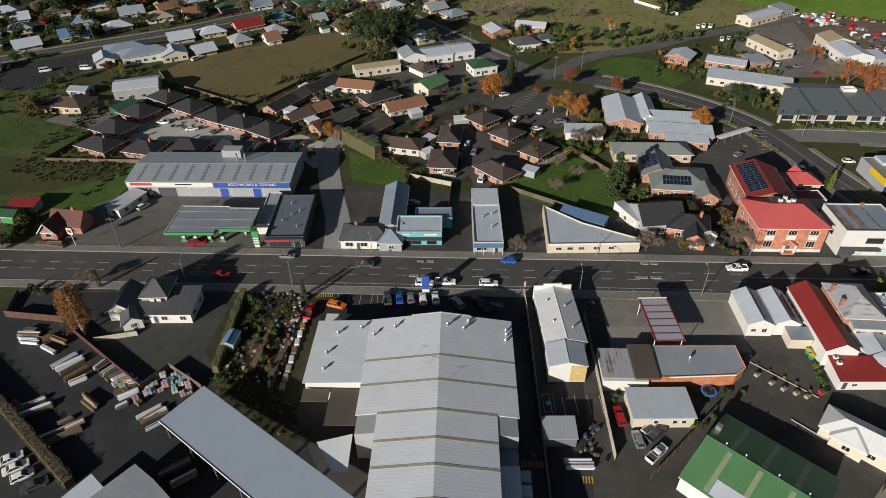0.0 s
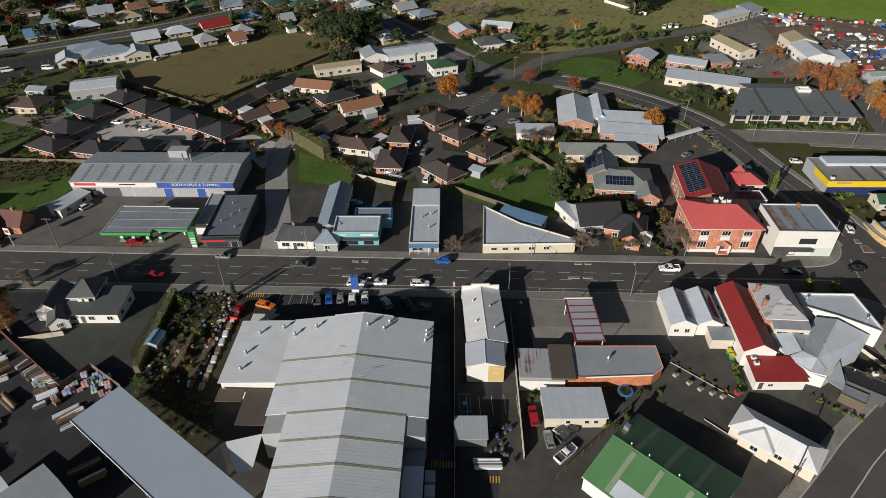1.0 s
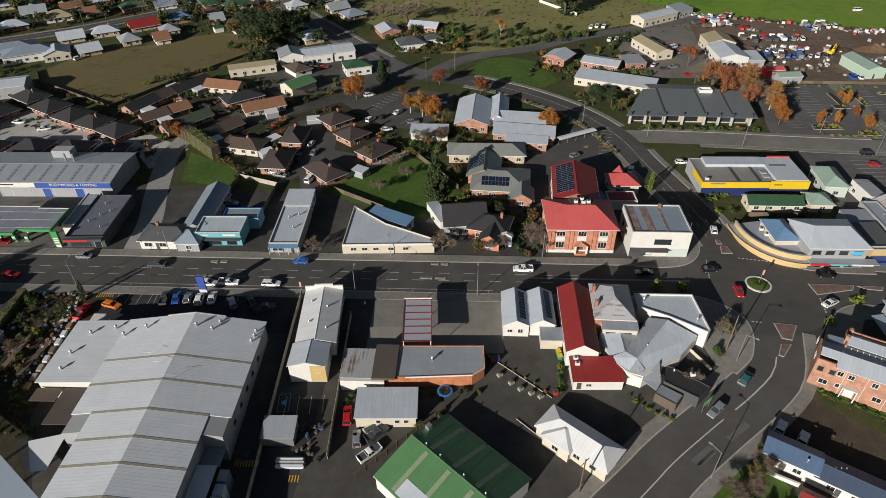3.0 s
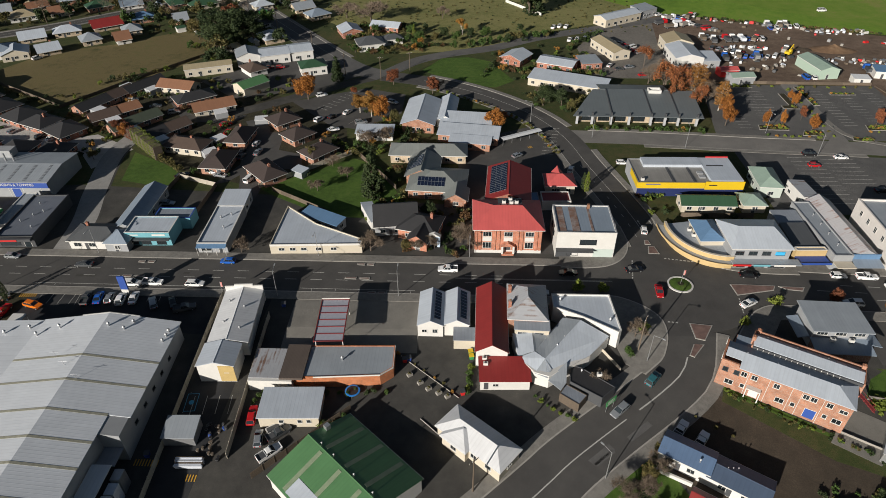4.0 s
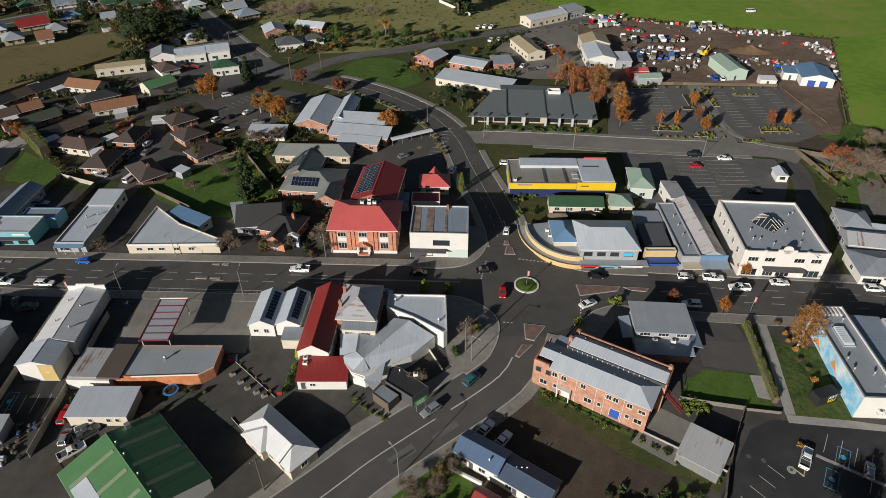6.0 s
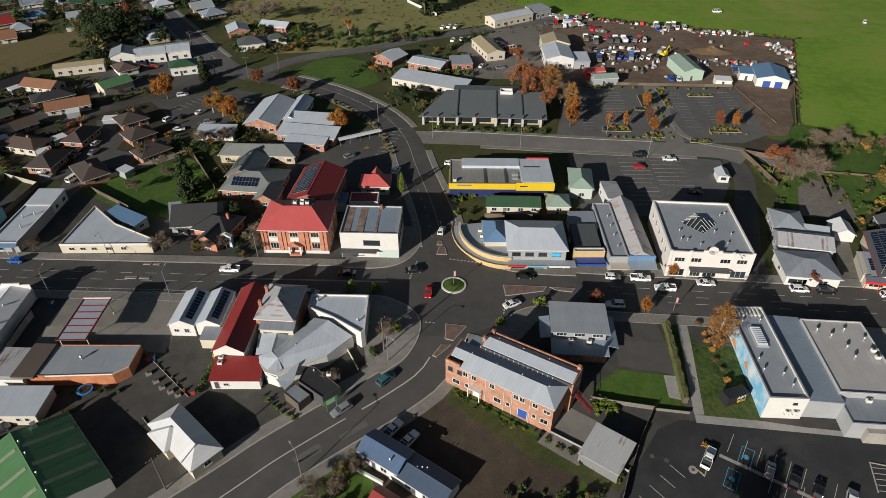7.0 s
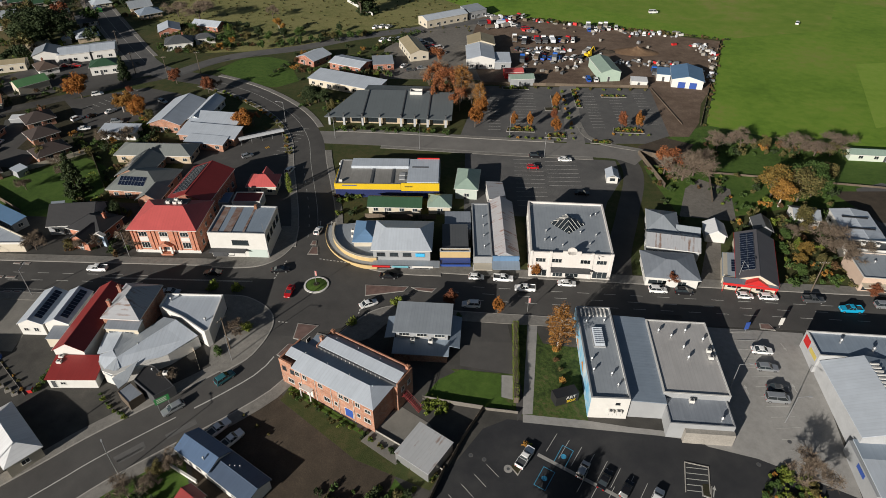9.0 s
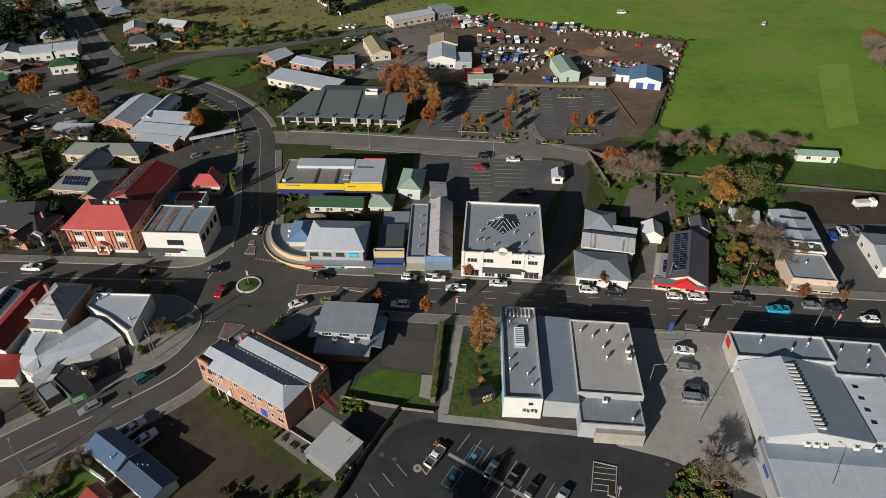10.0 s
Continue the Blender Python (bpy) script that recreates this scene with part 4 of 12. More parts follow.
patch("ground_car_park", [(166, 197), (217, 193), (217, 181), (210, 167), (207, 158), (182, 158), (166, 160)], PARK_SEAL, 0.018, "grey asphalt car park behind the hotel", "car park")
patch("ground_car_park", [(148, 30), (161, 69), (171, 83.2), (176, 85.6), (194, 84.5), (215, 82.8), (224.5, 78.6), (241, 71), (241, 30)], ASPHALT_NEW, 0.02, "new dark asphalt car park", "car park")
patch("ground_concrete", [(222.5, 113), (246, 111.8), (241, 71), (224.5, 78.6), (215.5, 80.9), (213, 83), (220, 85)], CONCRETE, 0.022, "pale concrete supermarket car park", "car park")
patch("ground_lawn", [(9.3, 167.5), (36, 188), (46, 182), (53, 166), (47, 152), (34, 152), (15.2, 163)], GRASS, 0.02, "green lawn with a few shrubs", "lawn")
patch("ground_lawn", [(-40.4, 190), (-21, 178.4), (-18.5, 173), (-20, 167), (-36.5, 171)], GRASS, 0.02, "green grass beside the lane", "lawn")
patch("ground_lawn", [(54, 269), (62, 284), (74, 286), (84, 281), (94, 258), (86, 250.5), (74, 253.5), (62, 262)], GRASS, 0.02, "green triangle of lawn by the bend", "lawn")
patch("ground_lawn", [(158.4, 90.2), (161.5, 95), (166.4, 98), (175.1, 96.7), (174.9, 91.2), (178.2, 88), (171, 88.4), (164, 89.3)], GRASS, 0.03, "dark green lawn inside a low wall", "lawn")
patch("ground_lawn", [(178.6, 86.6), (192.6, 85), (193, 105), (185, 106), (183, 113), (178, 113), (178, 97), (164, 98)], PASTURE, 0.02, "lawn of a small park", "lawn")
patch("ground_lawn", [(226, 202), (256, 222), (318, 193.5), (330, 188), (330, 172), (262, 165), (244, 160), (230, 160), (226, 186)], GRASS, 0.018, "green grass of the back gardens", "lawn")
patch("ground_lawn", [(-330, 180), (-260, 215), (-190, 250), (-150, 235), (-125, 205), (-116, 160), (-125, 150), (-330, 140)], PASTURE, 0.011, "open green paddock of short grass", "paddock")
patch("ground_lawn", [(-136, 152), (-116, 150), (-108, 158), (-104, 178), (-110, 180), (-118, 168), (-132, 160)], GRASS, 0.02, "bright green grass beside the workshop", "lawn")
# shaded grass: the darker ROUGH colour carries the shade here
patch("ground_paddock", [(-200, 196), (-165, 186), (-142, 181), (-112, 179.4), (-117, 170), (-128, 162), (-150, 158), (-200, 162)], ROUGH, 0.022, "tall dry grass along the fence, darkened to show shade", "paddock")
patch("ground_gravel", [(-160, 212), (-140, 205), (-134, 222), (-140, 234), (-152, 232)], GRAVEL, 0.02, "grey gravel drive beside the brick house", "driveway")
patch("ground_gravel", [(230, 160), (246, 158), (250, 176), (242, 182), (236, 176)], GRAVEL, 0.024, "grey gravel driveway between gardens", "driveway")
patch("ground_dirt", [(226, 190), (238, 192), (247, 206), (238, 211), (227, 204)], DIRT, 0.026, "bare brown earth by the bare tree", "yard")
patch("ground_dirt", [(242.5, 256), (240, 212), (247, 212), (254, 224), (263, 252), (262, 258)], YARD_DIRT, 0.027, "bare brown earth beside the car park", "yard")
patch("ground_asphalt", [(205.2, 259), (212.4, 259.4), (209.5, 240), (208.3, 226), (209.5, 212), (206.5, 206), (199, 206.5), (203.2, 213), (204.6, 226)], GREY_SEAL, 0.034, "pale worn lane between the car parks", "lane")
edge_line = smooth_line([(207.9, 229), (208.2, 222), (209.9, 211), (215.4, 205.2), (223.4, 202.2), (229.4, 199.6), (233.2, 193.0), (234, 186)])
b = MB()
ribbon(b, edge_line, -1.1, 1.1, -0.05, 0.13, PATHING)
solo("pavement", drape(b.mesh("pavement")), "curved concrete footpath round the car park corner", "footpath", kind="structure")
patch("ground_drive", [(226.5, 127.4), (232.4, 127.6), (238.0, 146.8), (234.4, 147.4)], GRAVEL, 0.03, "worn grey driveway between two shops", "driveway")
patch("ground_dirt", [(281, 176), (316, 177.5), (330, 176), (330, 160), (288, 159)], DIRT, 0.036, "bare brown earth behind the yard", "yard")
patch("ground_yard", [(277.6, 125.4), (316, 126), (318, 172), (300, 182), (290, 178), (284.5, 160), (281, 144)], PARK_SEAL, 0.03, "grey asphalt yard beside the shops", "yard")
patch("ground_concrete", [(175.2, 96.7), (177.9, 96.6), (178.2, 90.2), (175.0, 91.0)], CONCRETE, 0.036, "short concrete path beside the hedge", "footpath")
patch("ground_concrete", [(181.9, 112.6), (184.2, 112.4), (181.3, 87.0), (179.2, 86.9)], CONCRETE, 0.034, "narrow concrete path across the lawn", "footpath")
patch("ground_concrete", [(149.0, 82.5), (153.6, 88.0), (160.0, 84.0), (162.5, 80.0), (154.0, 74.6), (146.6, 79.4)], OLD_SLAB, 0.06, "worn concrete yard behind the brick building", "yard")
patch("ground_gravel", [(268, 142), (330, 140), (330, 172), (276, 166)], GRAVEL, 0.024, "gravel yard behind the shops", "yard")
patch("ground_dirt", [(126, 91), (155, 74), (150, 60), (120, 60), (112.5, 78), (119.5, 84)], DIRT, 0.02, "vacant lot of bare brown gravel", "yard")
patch("ground_lawn", [(129.4, 91.4), (162.6, 72.6), (161, 69.6), (146, 75.4), (128.2, 88.4)], ROUGH, 0.03, "rough grass verge along the stone wall", "lawn")
patch("ground_lawn", [(84, 58), (112, 76), (120, 60), (147, 62), (154, 72), (160, 66), (150, 40), (80, 40)], GRASS, 0.012, "overgrown green and brown grass", "lawn")
patch("ground_asphalt", [(178, 85.2), (180, 88), (176, 121), (166, 119), (166, 99), (178, 97)], ASPHALT, 0.024, "small asphalt car park", "car park")
patch("ground_dark_yard", [(-112, 40), (-112, 113), (-82, 115), (-30, 118), (-30, 105), (-34, 80), (-20, 56), (-20, 40)], ASPHALT_NEW, 0.012, "dark asphalt timber yard", "yard")
patch("ground_asphalt", [(-83, 96.5), (-76, 118), (-56, 118), (-55, 91), (-63, 92), (-68, 86)], ground_mat("stained_lot", [(0.3, (0.034, 0.036, 0.033)), (0.5, (0.05, 0.053, 0.048)), (0.72, (0.075, 0.077, 0.07))], 0.06, 0.3, 12), 0.016, "stained grey asphalt lot beside the dark-roofed house", "car park")
road("road", [(-45.5, 205), (-47, 188), (-42, 165), (-37, 148), (-35, 133.5)], 7.0, 0.028, "pale concrete lane beside the workshop", m=CONCRETE)
patch("ground_car_park", [(-30, 117), (-30, 105), (14, 103), (16, 60), (24, 60), (27, 117)], ASPHALT_NEW, 0.014, "dark asphalt customer car park", "car park")
patch("ground_concrete", [(179.2, 85.0), (206, 83.0), (220, 81.4), (220.5, 83), (201, 84.7), (192.4, 85.9), (179.3, 86.9)], CONCRETE, 0.03, "pale concrete path along the car park", "footpath")
patch("ground_concrete", [(33, 117.5), (33, 99), (64, 99), (64, 117.5)], OLD_SLAB, 0.016, "stained grey asphalt forecourt", "yard")
patch("ground_forecourt", [(-112, 133.5), (-112, 160), (-54, 160), (-54, 133.5)], FORECOURT, 0.018, "stained grey service station forecourt", "yard")
patch("ground_court", [(-122, 196), (-122, 216), (-117, 223), (-104, 220), (-67, 200), (-60, 203), (-42, 192), (-50, 178), (-60, 190), (-100, 196)], PALE_CONCRETE, 0.02, "pale concrete shared driveway", "driveway")
patch("ground_asphalt", [(-199, 244), (-215, 266), (-178, 289), (-162, 275), (-178, 255), (-186, 240)], ASPHALT_NEW, 0.02, "dark asphalt school car park", "car park")
patch("ground_asphalt", [(4, 234), (32, 248), (49, 242), (49, 224), (34, 210), (24, 212)], ASPHALT, 0.02, "asphalt car park with bays", "car park")
patch("ground_asphalt", [(-40, 254), (0, 300), (20, 272), (28, 262), (10, 246), (-20, 236)], ASPHALT, 0.012, "asphalt yard of the sheds", "yard")
patch("ground_units", [(-75, 255), (-40, 256), (0, 238), (30, 210), (34, 190), (8, 168), (-20, 178), (-42, 195), (-75, 225)], GARDEN, 0.009, "paths and garden soil round the brick units", "garden")
patch("ground_court", [(0, 207), (8, 206), (9, 193), (18, 190), (20, 179), (14, 180), (4, 181), (-2, 171), (-6, 169.5), (0, 186)], ASPHALT, 0.021, "asphalt courtyard between the brick units", "driveway")
patch("ground_court", [(-55, 243), (-49, 238), (-42, 228), (-33, 215), (-14, 213), (-10, 221), (-28, 217.5), (-36, 225), (-44, 240)], ASPHALT, 0.021, "asphalt cul-de-sac between the brick units", "driveway")
patch("ground_suburb", [(-330, 250), (-215, 290), (-140, 335), (-80, 390), (-100, 520), (-330, 520)], ROUGH, 0.008, "gardens and lawns of the suburb", "garden")
patch("ground_suburb", [(-175, 298), (-120, 288), (-75, 322), (-50, 314), (-20, 330), (-60, 385), (-88, 366), (-120, 340)], ROUGH, 0.01, "rough back gardens behind the houses", "garden")
# the deep shade over the lower nursery is laid in as dark ground
patch("ground_nursery", [(-55, 88), (-34, 84), (-32.5, 72), (-21, 60), (-26, 56), (-48, 80)], GARDEN, 0.024, "lower nursery ground with shade put into its dark colour", "yard")
patch("ground_nursery", [(-56, 116), (-34, 116), (-33, 84), (-48, 82), (-58, 96)], GARDEN, 0.02, "dark gravel of the plant nursery", "yard")

# ---- buildings, north side of the main street ----
def lettering(root, words, size, m, place):
    return part("lettering", text_mesh(words, size, m), root, "", place @ pose(0, -0.03, 0, 90, 0, 0))


def bars(root, side, u, z, w, d, length, size, m, gap=0.04):
    """A word that cannot be read, or is a name: a plain bar of its size."""
    b = MB()
    b.box(-length / 2, -0.03, -size / 2, length / 2, 0, size / 2, m)
    return part("sign_bar", b, root, "", side_pose(side, u, z, w, d, gap))


def fascia(root, x0, y0, x1, y1, z0, z1, t, m, name="fascia", label=""):
    """An upright board between two plan points."""
    d = Vector((x1 - x0, y1 - y0))
    b = MB()
    b.obox((x0 + x1) / 2, (y0 + y1) / 2, (z0 + z1) / 2, d.length, t, z1 - z0, math.degrees(math.atan2(d.y, d.x)), m)
    return part(name, b, root, label)


def workshop():
    w, d, h = 50.0, 18.6, 5.2
    r = thing("workshop", -78.4, 169.3, 1.1, 0, "long grey metal-roofed vehicle workshop with a blue and white sign band", "workshop")
    b = MB()
    walls_gable(b, w, d, h, 1.1, GREYP)
    part("wall", b, r)
    b = MB()
    gable_roof(b, w, d, h, 1.1, 0.3, R_GREY, trim=STEEL)
    part("roof", b, r)
    for i in range(10):
        x = -w / 2 + 3 + i * 4.9
        b = MB()
        for k in range(11):
            ya, yb = -8.8 + k * 0.76, -8.4 + k * 0.76
            za, zb = 5.46 + (ya + 8.9) * 0.1172, 5.46 + (yb + 8.9) * 0.1172
            b.sweep([(ya, za - 0.02), (yb, zb - 0.02), (yb, zb + 0.02), (ya, za + 0.02)], x, x + 0.8, mat("skylight_sheet", (0.13, 0.14, 0.155), 0.3))
        part("skylight", b, r, "narrow translucent dark roof sheet")
    fascia(r, -w / 2, -d / 2 - 0.15, 1.5, -d / 2 - 0.15, 3.6, 5.2, 0.2, WHITE, label="white sign band")
    fascia(r, 1.6, -d / 2 - 0.2, w / 2, -d / 2 - 0.2, 3.3, 5.2, 0.25, BLUEP, label="blue sign band")
    lettering(r, "BODYWORKS & TOWING", 1.25, WHITE, pose(13.5, -d / 2 - 0.34, 4.4))
    b = MB()
    b.box(-w / 2 + 1.2, -d / 2 - 0.3, 4.0, -w / 2 + 7.8, -d / 2 - 0.26, 4.85, REDP)
    part("sign_bar", b, r)
    b = MB()
    b.box(-w / 2 + 15, -d / 2 - 0.3, 4.2, -w / 2 + 20, -d / 2 - 0.26, 4.6, BLACK)
    part("sign_bar", b, r)
    for u, m in ((-20.5, DKGREY), (-13, DKGREY), (-3.5, GREYP), (9.5, GREYP), (19.5, GREYP)):
        door(r, "S", u, w, d, 5.6, 3.2, m, "roller_door")
    for u in (4.5, 14.6):
        door(r, "S", u, w, d, 2.6, 3.0, BLUEP, "roller_door", "blue sliding door")
    b = MB()
    b.box(0.6, 4.6, 6.0, 6.6, 8.2, 8.4, GREYP)
    part("roof_plant", b, r, "grey boxed roof plant")
    for x in (6.0, 8.6):
        b = MB()
        b.tube((x, 2.4, 5.8), (x, 2.4, 8.6), 0.3, 0.3, STEEL, 10)
        part("flue", b, r)
    house(-101.0, 153.4, -20, 4.6, 11, 2.6, "skillion", 0.4, 0.3, WHITE, R_PALE, "low white lean-to beside the workshop", "shed", name="lean_to", ridge="y")


def service_station():
    r = thing("fuel_canopy", -69.6, 140.2, 0.5, 0, "flat grey fuel canopy with a green edge over the pumps", "canopy")
    deck = [(-11.4, -6.6), (2.0, -6.4), (2.0, -4.6), (11.4, -4.6), (11.2, 6.0), (2.4, 6.0), (2.4, 6.8), (-11.4, 6.8)]
    b = MB()
    b.prism(deck, 4.3, 4.62, GREYP)
    part("deck", b, r)
    b = MB()
    b.prism(inset(deck, 0.15), 4.63, 4.9, R_MID)
    part("roof", b, r)
    for k in range(8):
        (ax, ay), (bx, by) = deck[k], deck[(k + 1) % 8]
        fascia(r, ax, ay, bx, by, 4.2, 5.0, 0.2, GREENP if k < 4 else WHITE, label="green canopy edge" if k < 4 else "white canopy edge")
    for x in (-3.6, 0.2, 4.0):
        fascia(r, -11.2, x, 11.1, x, 4.9, 4.96, 0.12, STEEL, "roof_lap")
    for x in (-7, 1, 8):
        b = MB()
        b.box(x - 0.2, -0.2, 0, x + 0.2, 0.2, 4.3, WHITE)
        part("column", b, r)
    for x in (-8.5, -5.2, -1.2, 2.4):
        p = thing("fuel_pump", -69.3 + x, 137.0, 0.9, 0, "green and white fuel pump under the canopy", "fuel pump", "fuel pumps")
        b = MB()
        b.box(-0.5, -0.3, 0, 0.5, 0.3, 1.7, GREENP)
        part("body", b, p)
        b = MB()
        b.box(-0.42, -0.34, 1.05, 0.42, -0.302, 1.6, WHITE)
        part("display", b, p)
        b = MB()
        b.box(-0.9, -0.6, 0, 0.9, 0.6, 0.14, KERB)
        part("plinth", b, p)
    s = thing("sign_tower", -56.6, 134.6, 0, 0, "tall green price sign with a pale base", "sign")
    b = MB()
    b.box(-0.9, -0.3, 0.9, 0.9, 0.3, 5.2, GREENP)
    part("board", b, s)
    b = MB()
    b.box(-0.7, -0.25, 0, 0.7, 0.25, 0.9, WHITE)
    part("base", b, s)
    b = MB()
    for k in range(3):
        b.box(-0.7, -0.34, 1.4 + k * 0.7, 0.7, -0.302, 1.8 + k * 0.7, WHITE)
    part("price_panel", b, s)
    r = thing("shop", -49.3, 145.3, 3.0, 0, "black-walled service station shop with a dark flat roof", "shop")
    parapet_block(r, 10.4, 21.4, 3.6, DKGREY, R_GUN, 0.35, cap=BLACK)
    for x, y in ((-2, -3), (2, 2), (-1, 6), (2.5, -6), (0, 0)):
        roof_vent(r, x, y, 3.3, 0.8)
    window(r, "S", -1.5, 1.5, 10.4, 21.4, 5.5, 2.2, BLACK, 4)
    door(r, "S", 3.2, 10.4, 21.4, 1.8, 2.3, GLASS)
    fascia(r, -5.2, -11.6, 5.2, -11.6, 2.7, 3.5, 0.9, DKGREY, "awning")
    fascia(r, -5.0, -12.1, 1.5, -12.1, 2.85, 3.35, 0.08, REDP, "sign_bar")
    r = thing("annex", -56.6, 149.0, 3, 0, "pale flat-roofed link beside the service station shop", "building")
    parapet_block(r, 4.0, 17, 3.4, WHITE, R_GREY, 0.3)


def cottages():
    house(-26.8, 138.2, 0, 13.5, 7.6, 2.8, "hip", 2.0, 0.5, WHITE, R_DARK, "white weatherboard cottage with a charcoal hip roof", wins=[("S", -4.5, 1.5, 2.2, 1.3), ("S", -0.5, 1.5, 2.0, 1.3), ("S", 4, 1.5, 1.8, 1.3), ("W", 0)], chim=(-3, 1))
    house(-20.0, 136.6, 0, 6, 6.4, 2.8, "hip", 2.2, 0.4, GREYP, R_SLATE, "small grey-fronted bay with a slate hip roof", "house")
    house(-20.6, 151.2, 1, 6.6, 22.6, 3.2, "gable", 1.6, 0.3, GREYP, R_SLATE, "long grey hall with a blue-grey gable roof", "hall", ridge="y", name="hall")
    w, d = 12.4, 8.0
    r = thing("shop", -12.6, 140.6, 1.6, 0, "teal-fronted single-storey shop with a pale flat roof", "shop")
    parapet_block(r, w, d, 4.3, TEALP, R_PALE, 0.3, cap=WHITE)
    fascia(r, -6.2, -4.1, 6.2, -4.1, 3.0, 4.3, 0.15, TEALP, label="teal fascia")
    bars(r, "S", 3.2, 3.6, w, d, 3.6, 0.5, WHITE, 0.2)
    bars(r, "S", -3.5, 3.6, w, d, 2.2, 0.3, WHITE, 0.2)
    fascia(r, -6.2, -4.8, 6.2, -4.8, 2.5, 2.7, 1.4, DKGREY, "awning")
    for u in (-4.2, -0.8, 3.4):
        window(r, "S", u, 1.35, w, d, 2.6, 2.0, BLACK, 2)
    r = thing("shop", -9.0, 147.5, 1.6, 0, "flat-roofed rear block with a teal wall", "building")
    parapet_block(r, 10.5, 5.4, 3.6, TEALP, R_MID, 0.3, cap=BLUEP)
    r = thing("shop", 6.0, 143.0, 1.6, 0, "narrow shop with a pale stained roof and a blue verandah", "shop")
    w, d = 8.0, 18.5
    parapet_block(r, w, d, 3.3, GREYP, R_PALE, 0.3, cap=WHITE)
    for x, y in ((1.2, -2), (-1, 3), (1.6, 4.5)):
        roof_vent(r, x, y, 3.1)
    b = MB()
    b.sweep([(-10.6, 2.5), (-9.3, 2.9), (-9.3, 3.0), (-10.6, 2.6)], -4.0, 4.0, R_BLUE)
    part("verandah_roof", b, r)
    for x in (-3.8, -1.3, 1.3, 3.8):
        b = MB()
        b.tube((x, -10.5, 0), (x, -10.5, 2.5), 0.06, 0.06, WHITE)
        part("post", b, r)
    window(r, "S", -1.8, 1.5, w, d, 2.8, 1.6, WHITE, 2)
    door(r, "S", 2.2, w, d)
    house(5.6, 156.5, 1.6, 7.6, 8, 3.3, "skillion", 0.4, 0.2, WHITE, R_PALE, "white store with a pale skillion roof", "shed", name="store")
    # wedge-shaped building
    r = thing("shop", 22.0, 133.7, 0, 0, "cream wedge-shaped building with a blue-grey sheet roof", "shop")
    pl = [(0, 0), (24.6, 1.3), (24.8, 3.4), (10.6, 10.5), (0.4, 19.2)]
    poly_block(r, pl, 3.2, CREAM, R_PALE, 0.3)
    fascia(r, 0.1, -0.12, 24.4, 1.18, 2.7, 3.3, 0.1, WHITE)
    for u in (3, 6, 9, 13, 17):
        f, g = window_meshes(1.6, 1.0, WHITE, 2)
        o = part("window", f, r, "", pose(u, 0.053 * u, 1.6, 0, 0, 3))
        part("pane", g, o)
    house(33.5, 148.6, -28, 13, 4.2, 2.6, "skillion", 0.4, 0.2, GREYP, R_BLUE, "low shed with a blue-grey roof", "shed", name="shed")


